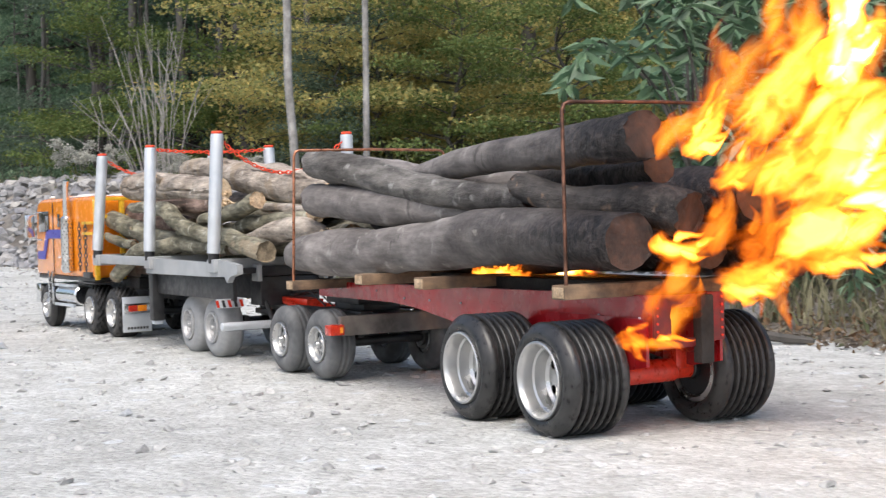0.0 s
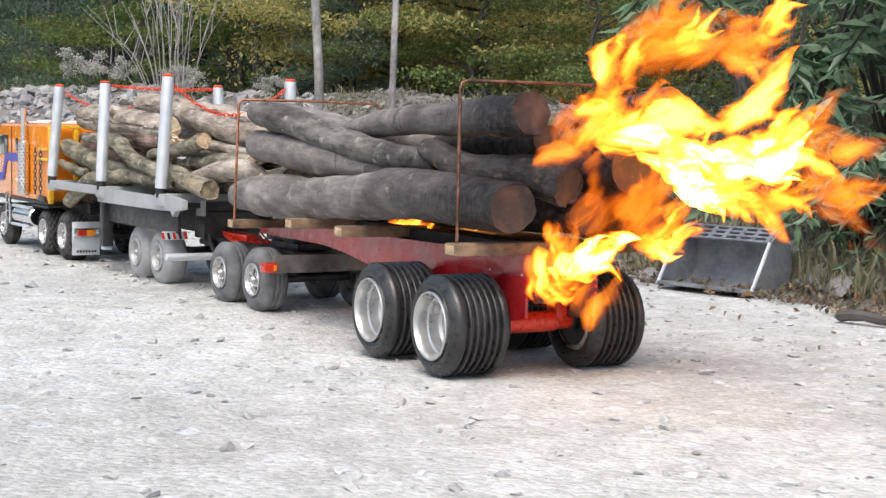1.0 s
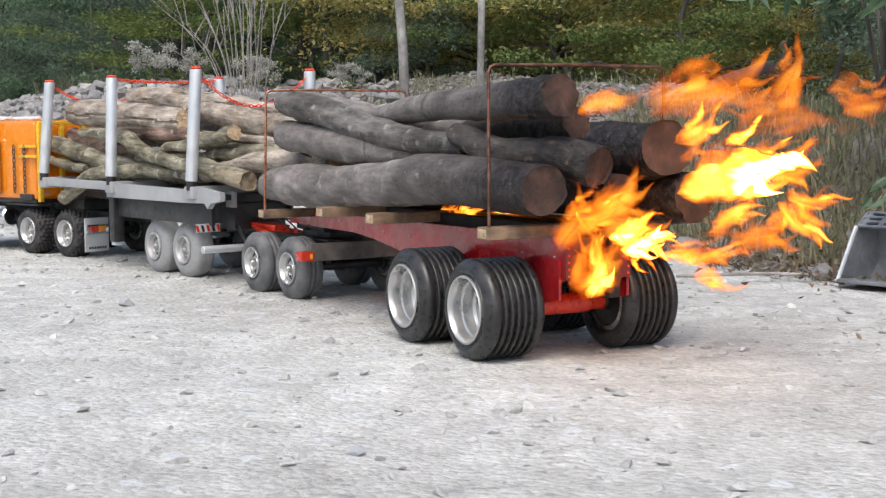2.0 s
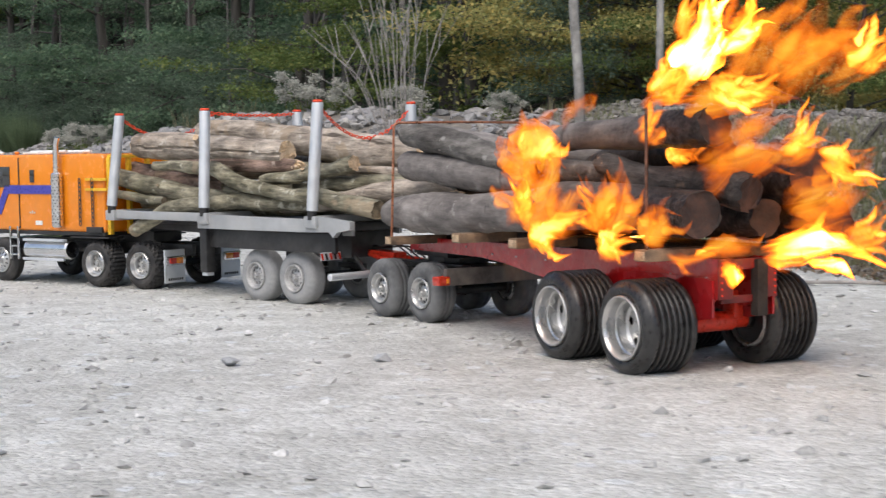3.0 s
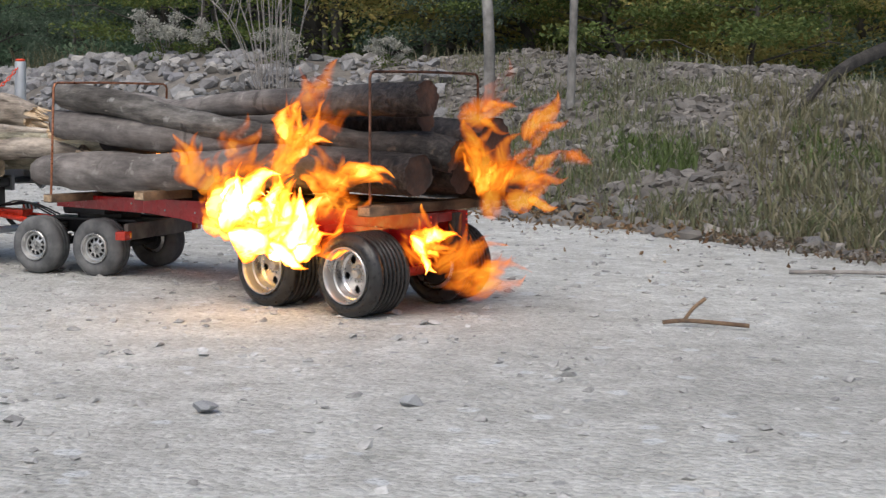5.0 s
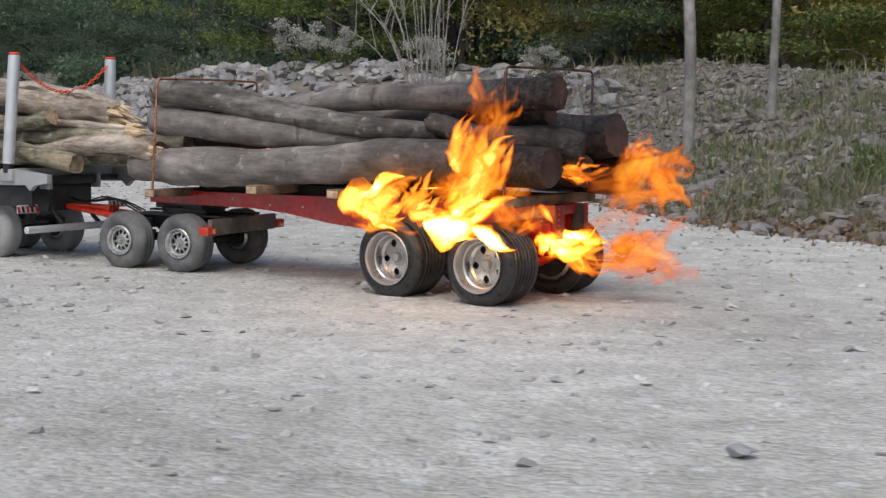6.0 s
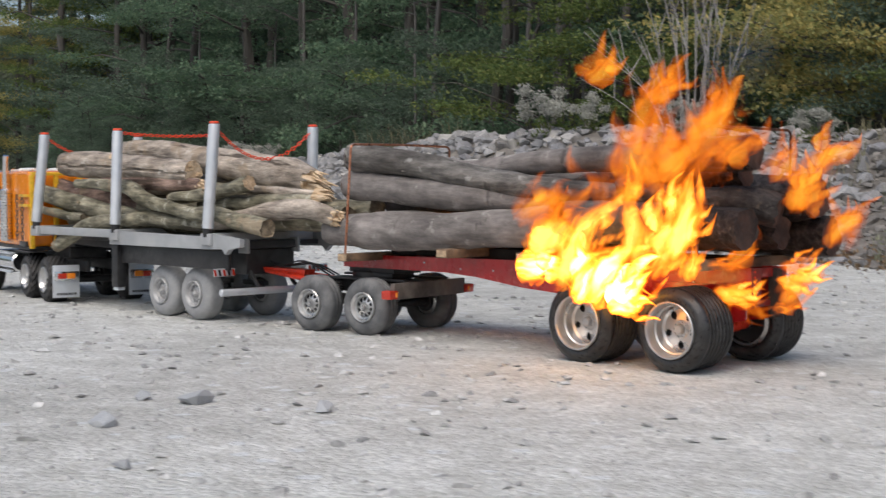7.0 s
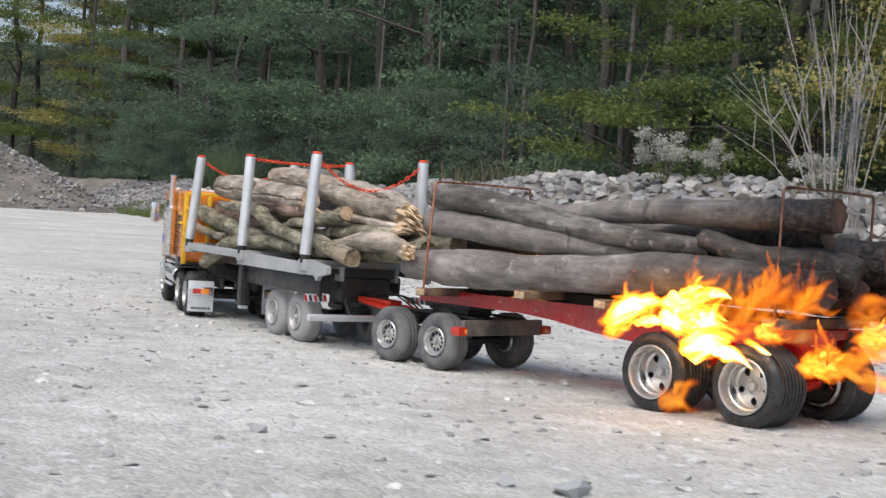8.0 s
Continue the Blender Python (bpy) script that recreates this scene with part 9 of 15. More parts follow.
    walk(FLAMES[40], [at(0,-200,-33,152,15,-65,45), at(0.5,-199,-53,116,36,-81,28), at(1,-179,-34,242,5,-77,56), at(1.2,-187,-38,218,8,-61,53), at(1.567,-202,-36,225,5,-44,56), at(1.933,-187,-50,161,17,-72,45), at(2.3,-188,-50,169,40,-85,21), at(2.367,-88,-49,168,31,-27,30), at(2.433,24,-47,171,31,31,30), at(2.5,119,-46,161,0,89,0), at(2.667,110,10,190,-3,33,5), at(2.833,110,67,210,-11,-23,12), at(3,110,123,231,-58,-73,59), at(3.267,128,126,217,4,-9,25), at(3.5,146,129,202,53,49,61), at(3.667,91,130,192,26,5,19), at(3.833,58,132,179,32,-45,-12), at(4,0,134,154,121,-63,-118), at(4.067,49,74,166,165,-17,-162), at(4.133,87,14,167,175,36,-172), at(4.2,119,-46,161,0,89,0), at(4.567,119,-46,161,0,89,0), at(4.733,134,42,140,-5,19,15), at(4.933,136,129,105,-33,-47,44), at(5.3,154,125,100,-31,-43,41), at(5.5,150,123,94,-32,-59,36), at(6,138,122,113,-14,-82,14), at(6.167,135,66,133,-2,-25,2), at(6.333,130,10,150,0,32,1), at(6.5,119,-46,161,0,89,0), at(6.667,129,14,161,-2,38,6), at(6.833,122,74,145,-8,-13,12), at(7,124,134,137,-32,-62,35), at(7.167,116,74,152,-8,-13,12), at(7.333,128,14,160,-2,38,6), at(7.5,119,-46,161,0,89,0), at(8,119,-46,161,0,89,0)])
    walk(FLAMES[41], [at(0,198,-48,155,180,88,180), at(0.5,198,-48,155,180,88,180), at(1,198,-48,155,180,88,180), at(1.2,198,-48,155,180,88,180), at(1.567,198,-48,155,180,88,180), at(1.933,198,-48,155,180,88,180), at(2.3,198,-48,155,180,88,180), at(2.5,198,-48,155,180,88,180), at(3,198,-48,155,180,88,180), at(3.5,150,125,191,55,51,61), at(3.733,148,125,137,3,3,32), at(4,152,126,77,-43,-49,51), at(4.067,162,68,108,-14,-6,22), at(4.133,185,10,131,-3,42,11), at(4.2,198,-48,155,180,88,180), at(4.567,198,-48,155,180,88,180), at(4.7,191,11,143,0,35,11), at(4.8,163,70,119,-10,-21,21), at(4.933,152,129,95,-61,-67,72), at(5.3,158,130,93,-33,-51,39), at(5.367,172,71,114,-10,-6,17), at(5.433,177,11,142,-2,43,9), at(5.5,198,-48,155,180,88,180), at(5.733,72,37,148,-4,20,10), at(6,-36,122,124,-25,-50,31), at(6.5,-163,12,155,3,-19,29), at(7,-68,137,136,-18,-29,34), at(7.267,66,44,147,-1,30,17), at(7.5,198,-48,155,180,88,180), at(8,198,-48,155,180,88,180)])
    walk(FLAMES[42], [at(0,76,-47,156,0,89,0), at(0.5,76,-47,156,0,89,0), at(0.733,-47,-20,195,22,23,37), at(1,-170,7,233,4,-41,56), at(1.2,-167,6,231,5,-60,56), at(1.567,-163,6,231,5,-52,57), at(1.933,-173,-33,114,31,-77,30), at(2.3,-176,-27,99,30,-76,31), at(2.5,-170,-23,105,23,-72,37), at(3,-128,99,277,3,-25,54), at(3.267,-93,116,204,9,-65,19), at(3.5,-59,133,130,117,-65,-115), at(4,-64,138,91,-31,-74,32), at(4.2,-65,135,93,-35,-66,37), at(4.567,-70,130,104,-71,-70,79), at(4.933,-23,138,168,119,-72,-116), at(5.3,-26,138,171,141,-54,-135), at(5.367,16,76,173,168,-9,-162), at(5.433,52,15,170,177,41,-171), at(5.5,76,-47,156,0,89,0), at(5.733,16,42,144,0,31,18), at(6,-35,132,122,-16,-24,34), at(6.5,-159,11,139,2,-18,29), at(7,-59,125,111,-17,-27,33), at(7.267,18,39,143,0,30,17), at(7.5,76,-47,156,0,89,0), at(8,76,-47,156,0,89,0)])
    walk(FLAMES[43], [at(0,148,-45,158,180,90,180), at(0.5,148,-45,158,180,90,180), at(1,148,-45,158,180,90,180), at(1.2,148,-45,158,180,90,180), at(1.567,148,-45,158,180,90,180), at(1.933,148,-45,158,180,90,180), at(2.3,148,-45,158,180,90,180), at(2.5,148,-45,158,180,90,180), at(3,148,-45,158,180,90,180), at(3.5,135,132,194,69,79,69), at(3.667,102,129,193,165,40,-180), at(3.833,55,127,177,161,-11,-162), at(4,10,124,163,126,-56,-121), at(4.067,47,68,170,164,-13,-159), at(4.133,104,12,162,175,38,-170), at(4.2,148,-45,158,180,90,180), at(4.567,148,-45,158,180,90,180), at(4.733,141,40,149,-6,22,9), at(4.933,153,125,121,-25,-44,28), at(5.3,166,122,116,-34,-57,39), at(5.367,155,67,135,-10,-10,15), at(5.433,151,11,147,-2,40,7), at(5.5,148,-45,158,180,90,180), at(5.667,137,14,141,0,32,0), at(5.833,118,74,120,1,-26,-1), at(6,108,133,97,10,-84,-10), at(6.167,115,74,123,1,-26,-1), at(6.333,130,14,142,0,32,0), at(6.5,148,-45,158,180,90,180), at(6.667,142,16,156,-2,37,4), at(6.833,131,77,155,-7,-17,9), at(7,127,137,149,-33,-68,35), at(7.167,141,77,159,-7,-17,9), at(7.333,133,16,163,-2,37,4), at(7.5,148,-45,158,180,90,180), at(8,148,-45,158,180,90,180)])
    walk(FLAMES[44], [at(0,-184,-47,176,13,-62,47), at(0.5,-155,8,112,29,-79,34), at(1,-162,21,221,3,-38,56), at(1.2,-188,-51,202,9,-56,51), at(1.567,-176,-47,204,7,-43,54), at(1.933,-194,-48,176,9,-69,53), at(2.3,-190,-50,151,22,-76,39), at(2.367,-105,-48,158,29,-21,32), at(2.433,-12,-46,157,29,34,30), at(2.5,80,-43,157,0,88,0), at(2.667,78,13,155,-2,32,3), at(2.833,89,69,144,-7,-24,7), at(3,91,125,135,-43,-77,44), at(3.267,95,123,140,7,-12,24), at(3.5,89,121,135,52,44,61), at(3.733,116,123,120,3,1,37), at(4,130,125,91,-42,-45,52), at(4.1,101,41,128,-8,18,18), at(4.2,80,-43,157,0,88,0), at(4.567,80,-43,157,0,88,0), at(4.733,53,40,162,-3,37,18), at(4.933,38,123,154,-19,-12,35), at(5.3,30,126,147,-21,-27,41), at(5.4,60,41,157,-1,29,20), at(5.5,80,-43,157,0,88,0), at(5.667,95,14,148,-2,36,4), at(5.833,109,71,139,-7,-17,9), at(6,110,128,116,-29,-67,31), at(6.167,90,71,140,-7,-17,9), at(6.333,93,14,146,-2,36,4), at(6.5,80,-43,157,0,88,0), at(6.733,28,41,133,7,40,24), at(7,-25,126,109,-4,-6,36), at(7.267,25,41,135,7,40,24), at(7.5,80,-43,157,0,88,0), at(8,80,-43,157,0,88,0)])
    walk(FLAMES[45], [at(0,-190,-53,178,12,-59,47), at(0.5,-172,18,96,99,-85,-35), at(1,-165,29,236,4,-68,57), at(1.2,-221,-109,201,18,-79,44), at(1.567,-221,-108,210,13,-75,49), at(1.7,-102,-88,196,27,-20,34), at(1.8,28,-68,173,29,35,32), at(1.933,151,-48,154,0,90,0), at(2.3,151,-48,154,0,90,0), at(2.5,151,-48,154,0,90,0), at(3,151,-48,154,0,90,0), at(3.5,166,122,203,56,56,61), at(3.667,114,123,190,27,8,15), at(3.833,47,124,171,36,-44,-17), at(4,-5,124,149,124,-59,-120), at(4.2,-53,122,100,-37,-51,44), at(4.567,-56,125,110,-34,-48,40), at(4.933,-29,124,114,-8,-62,7), at(5.3,-35,130,107,-17,-78,17), at(5.367,26,71,123,-2,-22,3), at(5.433,94,11,143,-1,34,1), at(5.5,151,-48,154,0,90,0), at(5.667,141,13,145,178,31,-178), at(5.833,111,74,125,174,-28,-174), at(6,98,135,104,108,-83,-108), at(6.167,124,74,129,174,-28,-174), at(6.333,143,13,147,178,31,-178), at(6.5,151,-48,154,0,90,0), at(7,151,-48,154,0,90,0), at(7.5,151,-48,154,0,90,0), at(8,151,-48,154,0,90,0)])
    walk(FLAMES[46], [at(0,300,-44,157,180,88,180), at(0.5,300,-44,157,180,88,180), at(1,300,-44,157,180,88,180), at(1.2,300,-44,157,180,88,180), at(1.567,300,-44,157,180,88,180), at(1.933,300,-44,157,180,88,180), at(2.3,300,-44,157,180,88,180), at(2.5,300,-44,157,180,88,180), at(3,300,-44,157,180,88,180), at(3.5,300,-44,157,180,88,180), at(4,300,-44,157,180,88,180), at(4.2,300,-44,157,180,88,180), at(4.567,300,-44,157,180,88,180), at(4.933,300,-44,157,180,88,180), at(5.3,300,-44,157,180,88,180), at(5.5,300,-44,157,180,88,180), at(5.733,131,46,131,-2,26,14), at(6,-42,136,99,-21,-37,32), at(6.5,-168,-10,151,2,-13,28), at(7,-56,131,107,-18,-30,33), at(7.5,-61,127,101,-15,-26,32), at(7.733,117,41,132,0,32,16), at(8,300,-44,157,180,88,180)])
    walk(FLAMES[47], [at(0,286,-49,157,180,89,180), at(0.5,286,-49,157,180,89,180), at(1,286,-49,157,180,89,180), at(1.2,286,-49,157,180,89,180), at(1.567,286,-49,157,180,89,180), at(1.933,286,-49,157,180,89,180), at(2.3,286,-49,157,180,89,180), at(2.5,286,-49,157,180,89,180), at(3,286,-49,157,180,89,180), at(3.5,286,-49,157,180,89,180), at(3.667,177,10,138,-3,38,6), at(3.833,57,68,128,-10,-15,13), at(4,-43,127,99,-39,-64,42), at(4.2,-53,130,98,-37,-58,42), at(4.567,-59,131,100,-27,-59,29), at(4.933,-40,137,173,120,-65,-111), at(5.3,-18,137,160,132,-69,-130), at(5.367,83,75,159,170,-19,-167), at(5.433,192,13,166,177,35,-175), at(5.5,286,-49,157,180,89,180), at(5.733,123,37,143,-4,18,9), at(6,-42,122,128,-25,-53,31), at(6.5,-120,18,167,5,-47,29), at(7,-53,126,130,-18,-30,34), at(7.5,22,130,170,-25,-44,34), at(7.733,155,41,165,-4,22,13), at(8,286,-49,157,180,89,180)])
    walk(FLAMES[48], [at(0,22,-45,161,180,88,180), at(0.5,22,-45,161,180,88,180), at(0.733,-59,-14,209,22,26,38), at(1,-157,17,239,3,-37,57), at(1.2,-214,-92,230,9,-59,51), at(1.567,-211,-93,239,9,-57,52), at(1.7,-136,-77,215,23,-8,38), at(1.8,-65,-61,197,28,42,34), at(1.933,22,-45,161,180,88,180), at(2.3,22,-45,161,180,88,180), at(2.5,22,-45,161,180,88,180), at(3,22,-45,161,180,88,180), at(3.167,0,12,151,175,34,-173), at(3.333,-12,70,150,164,-19,-162), at(3.5,-44,127,130,118,-63,-116), at(4,-20,135,161,124,-59,-120), at(4.2,-62,135,91,-37,-57,42), at(4.567,-75,137,102,-25,-38,25), at(4.933,25,137,163,-22,-32,44), at(5.3,25,135,143,-21,-26,41), at(5.5,15,125,121,-22,-31,38), at(6,-23,122,117,-20,-33,33), at(6.5,-163,-14,131,2,-12,28), at(7,-44,124,116,-13,-20,34), at(7.267,-21,39,149,2,35,19), at(7.5,22,-45,161,180,88,180), at(8,22,-45,161,180,88,180)])
    walk(FLAMES[49], [at(0,80,-45,161,180,90,180), at(0.5,80,-45,161,180,90,180), at(0.733,-71,-70,204,24,18,35), at(1,-228,-94,241,8,-52,51), at(1.2,-220,-79,244,8,-59,52), at(1.567,-230,-85,248,5,-35,56), at(1.733,-74,-65,206,23,26,39), at(1.933,80,-45,161,180,90,180), at(2.3,80,-45,161,180,90,180), at(2.5,80,-45,161,180,90,180), at(2.667,82,15,159,1,31,-1), at(2.833,82,75,156,2,-29,-2), at(3,76,134,146,56,-87,-56), at(3.167,80,135,149,7,-41,12), at(3.333,74,135,144,19,4,28), at(3.5,75,135,141,50,42,61), at(3.733,121,129,120,5,7,43), at(4,159,124,92,-35,-31,55), at(4.1,129,39,137,-5,26,24), at(4.2,80,-45,161,180,90,180), at(4.567,80,-45,161,180,90,180), at(4.933,80,-45,161,180,90,180), at(5.3,80,-45,161,180,90,180), at(5.5,80,-45,161,180,90,180), at(5.733,21,39,141,-1,30,16), at(6,-45,122,114,-17,-29,33), at(6.5,-130,19,159,5,-43,29), at(7,-79,139,131,-17,-27,33), at(7.267,-9,47,156,0,31,17), at(7.5,80,-45,161,180,90,180), at(8,80,-45,161,180,90,180)])
    walk(FLAMES[50], [at(0,305,-45,157,0,89,0), at(0.5,305,-45,157,0,89,0), at(1,305,-45,157,0,89,0), at(1.2,305,-45,157,0,89,0), at(1.567,305,-45,157,0,89,0), at(1.933,305,-45,157,0,89,0), at(2.3,305,-45,157,0,89,0), at(2.367,133,-64,195,29,32,31), at(2.433,-43,-83,228,28,-25,33), at(2.5,-230,-102,250,6,-81,55), at(3,-113,106,278,0,-77,62), at(3.167,34,56,246,26,-23,36), at(3.333,169,6,201,29,33,33), at(3.5,305,-45,157,0,89,0), at(4,305,-45,157,0,89,0), at(4.2,305,-45,157,0,89,0), at(4.567,305,-45,157,0,89,0), at(4.933,305,-45,157,0,89,0), at(5.3,305,-45,157,0,89,0), at(5.5,305,-45,157,0,89,0), at(6,305,-45,157,0,89,0), at(6.5,305,-45,157,0,89,0), at(7,305,-45,157,0,89,0), at(7.5,305,-45,157,0,89,0), at(7.667,347,-30,147,-1,32,1), at(7.833,370,-15,134,-2,-25,2), at(8,415,0,110,-19,-82,19)])
    walk(FLAMES[51], [at(0,-161,-4,120,22,-74,39), at(0.5,-134,50,82,9,-44,51), at(1,-136,33,76,10,-52,49), at(1.2,-152,21,94,6,-37,52), at(1.567,-145,19,97,7,-44,51), at(1.933,-144,37,74,7,-42,50), at(2.3,-150,35,69,7,-38,51), at(2.5,-149,33,67,8,-41,49), at(3,-71,134,153,15,10,57), at(3.5,-123,72,79,8,-32,47), at(4,14,123,49,-39,-55,44), at(4.2,-86,138,106,-37,-52,44), at(4.567,-84,137,113,-28,-24,34), at(4.933,-10,138,200,-23,-19,29), at(5.3,-14,137,207,-23,-29,41), at(5.5,-68,133,115,-25,-69,26), at(5.667,-23,74,132,-5,-18,7), at(5.833,27,15,145,-2,35,3), at(6,79,-44,155,0,88,0), at(6.167,84,-29,150,1,28,-1), at(6.333,92,-15,148,2,-31,-2), at(6.5,85,0,132,87,-87,-87), at(6.667,85,-15,142,2,-31,-2), at(6.833,88,-29,154,1,28,-1), at(7,79,-44,155,0,88,0), at(7.267,17,42,111,0,29,15), at(7.5,-58,128,55,-15,-28,31), at(8,142,132,106,-29,-61,33)])
    walk(FLAMES[52], [at(0,-164,6,133,19,-73,42), at(0.167,-13,-13,149,28,-19,33), at(0.333,122,-32,156,29,34,30), at(0.5,271,-50,161,0,88,0), at(1,271,-50,161,0,88,0), at(1.2,271,-50,161,0,88,0), at(1.567,271,-50,161,0,88,0), at(1.933,271,-50,161,0,88,0), at(2.3,271,-50,161,0,88,0), at(2.367,112,-47,190,-150,35,-147), at(2.433,-27,-43,215,-153,-21,-146), at(2.5,-189,-40,229,-170,-77,-129), at(3,-182,-40,230,-166,-79,-132), at(3.167,-30,-44,208,-151,-22,-146), at(3.333,115,-47,190,-149,35,-147), at(3.5,271,-50,161,0,88,0), at(4,271,-50,161,0,88,0), at(4.2,271,-50,161,0,88,0), at(4.567,271,-50,161,0,88,0), at(4.933,271,-50,161,0,88,0), at(5.3,271,-50,161,0,88,0), at(5.5,271,-50,161,0,88,0), at(6,271,-50,161,0,88,0), at(6.5,271,-50,161,0,88,0), at(7,271,-50,161,0,88,0), at(7.5,271,-50,161,0,88,0), at(8,271,-50,161,0,88,0)])
    walk(FLAMES[53], [at(0,-160,33,234,5,-55,55), at(0.5,-34,45,220,-140,-89,140), at(0.733,-80,45,178,165,-51,-138), at(1,-133,45,128,-179,-16,-121), at(1.1,-14,-1,151,-160,37,-138), at(1.2,119,-48,159,0,87,0), at(1.567,119,-48,159,0,87,0), at(1.933,119,-48,159,0,87,0), at(2.3,119,-48,159,0,87,0), at(2.4,-12,-25,230,20,27,37), at(2.5,-160,-2,283,3,-31,55), at(2.733,-151,22,291,-3,-71,63), at(3,-141,47,298,-164,-67,-135), at(3.167,-54,15,252,-153,-14,-145), at(3.333,41,-16,213,-150,39,-147), at(3.5,119,-48,159,0,87,0), at(4,119,-48,159,0,87,0), at(4.2,119,-48,159,0,87,0), at(4.567,119,-48,159,0,87,0), at(4.933,119,-48,159,0,87,0), at(5.3,119,-48,159,0,87,0), at(5.5,119,-48,159,0,87,0), at(6,119,-48,159,0,87,0), at(6.267,14,19,226,12,28,23), at(6.5,-74,85,275,1,-31,34), at(6.733,24,19,218,12,28,23), at(7,119,-48,159,0,87,0), at(7.5,119,-48,159,0,87,0), at(8,119,-48,159,0,87,0)])
    walk(FLAMES[54], [at(0,27,-45,160,180,88,180), at(0.5,27,-45,160,180,88,180), at(0.667,-56,-62,169,-153,35,-148), at(0.833,-135,-78,184,-156,-18,-144), at(1,-228,-94,184,-175,-69,-124), at(1.2,-216,-85,236,10,-73,52), at(1.567,-216,-80,242,14,-67,43), at(1.7,-133,-68,216,25,-15,33), at(1.8,-49,-57,192,28,39,31), at(1.933,27,-45,160,180,88,180), at(2.3,27,-45,160,180,88,180), at(2.367,4,-15,187,-180,28,180), at(2.433,-2,15,205,-179,-31,179), at(2.5,-23,45,221,-50,-89,50), at(3,-54,45,226,-52,-83,52), at(3.5,-28,45,223,-6,-88,6), at(4,105,133,84,-42,-62,46), at(4.2,-158,0,126,19,-72,29), at(4.567,-169,11,138,11,-60,38), at(4.933,-166,-12,138,1,-16,33), at(5.3,-169,-12,143,1,-13,34), at(5.5,-70,138,113,-21,-74,22), at(5.667,-31,77,135,-4,-19,5), at(5.833,4,16,153,-1,36,2), at(6,27,-45,160,180,88,180), at(6.267,-45,-4,147,11,38,22), at(6.5,-123,38,128,2,-15,30), at(6.733,-135,26,118,8,-57,31), at(7,-145,13,107,166,-82,-122), at(7.5,-66,131,93,-17,-74,18), at(8,-86,127,117,12,-85,-12)])
    walk(FLAMES[55], [at(0,-213,-91,229,9,-41,48), at(0.5,-189,-48,235,-1,-84,66), at(1,-199,-62,310,1,-67,60), at(1.067,-36,-56,268,23,-16,38), at(1.133,148,-50,212,28,38,34), at(1.2,316,-44,157,180,89,180), at(1.567,316,-44,157,180,89,180), at(1.933,316,-44,157,180,89,180), at(2.3,316,-44,157,180,89,180), at(2.5,316,-44,157,180,89,180), at(2.667,198,12,154,175,36,-171), at(2.833,64,68,152,163,-15,-159), at(3,-49,125,137,122,-58,-118), at(3.5,-152,139,104,-33,-71,34), at(4,59,125,29,-29,-26,52), at(4.2,-91,136,98,-35,-45,45), at(4.567,-111,143,108,-52,-59,66), at(4.933,13,125,203,-87,-75,93), at(5.3,6,124,190,-32,-49,39), at(5.5,59,123,133,-31,-66,33), at(6,26,137,116,-26,-47,33), at(6.5,-39,109,212,1,-42,35), at(7,-17,126,195,-16,-23,36), at(7.5,-27,131,171,-25,-47,33), at(8,-5,133,126,2,2,36)])
    walk(FLAMES[56], [at(0,-126,70,93,177,-65,-115), at(0.5,-109,79,91,175,-67,-110), at(1,-150,41,93,22,-73,38), at(1.2,-187,-4,122,16,-65,45), at(1.567,-194,-4,124,33,-78,26), at(1.933,-142,38,135,22,-77,39), at(2.3,-140,44,138,27,-80,34), at(2.5,-135,37,137,-178,-36,-122), at(3,-106,88,124,157,-82,-94), at(3.5,-132,72,94,179,-62,-117), at(4,114,126,77,-25,-79,26), at(4.067,140,68,112,-3,-24,4), at(4.133,191,11,140,-1,32,2), at(4.2,217,-47,159,0,88,0), at(4.567,217,-47,159,0,88,0), at(4.933,217,-47,159,0,88,0), at(5.3,217,-47,159,0,88,0), at(5.5,217,-47,159,0,88,0), at(6,217,-47,159,0,88,0), at(6.167,213,-32,151,0,30,0), at(6.333,219,-16,142,0,-29,0), at(6.5,213,0,128,7,-87,-7), at(6.667,208,-16,145,0,-29,0), at(6.833,211,-32,153,0,30,0), at(7,217,-47,159,0,88,0), at(7.5,217,-47,159,0,88,0), at(8,217,-47,159,0,88,0)])
    walk(FLAMES[57], [at(0,-182,4,127,20,-72,41), at(0.167,-119,-13,144,28,-18,33), at(0.333,-48,-29,153,30,37,32), at(0.5,31,-45,154,180,88,180), at(0.667,-52,-64,167,-151,30,-149), at(0.833,-151,-82,173,-152,-29,-147), at(1,-235,-101,175,155,-86,-94), at(1.2,-227,-83,217,10,-59,50), at(1.567,-233,-81,222,9,-54,52), at(1.933,-244,-132,153,-173,-55,-126), at(2.3,-249,-129,153,-173,-64,-126), at(2.5,-244,-116,254,-164,-70,-136), at(3,-123,114,278,4,-64,58), at(3.167,-69,61,240,23,-13,39), at(3.333,-27,8,203,29,39,35), at(3.5,31,-45,154,180,88,180), at(4,31,-45,154,180,88,180), at(4.2,31,-45,154,180,88,180), at(4.567,31,-45,154,180,88,180), at(4.933,31,-45,154,180,88,180), at(5.3,31,-45,154,180,88,180), at(5.4,7,41,113,-1,29,17), at(5.5,-11,128,66,-21,-31,36), at(6,28,125,111,-24,-41,34), at(6.5,71,0,132,103,-86,-103), at(6.667,49,-15,148,177,-30,-177), at(6.833,39,-30,152,179,29,-179), at(7,31,-45,154,180,88,180), at(7.267,2,43,164,-3,24,13), at(7.5,-38,131,165,-23,-41,33), at(8,-11,123,128,3,4,36)])
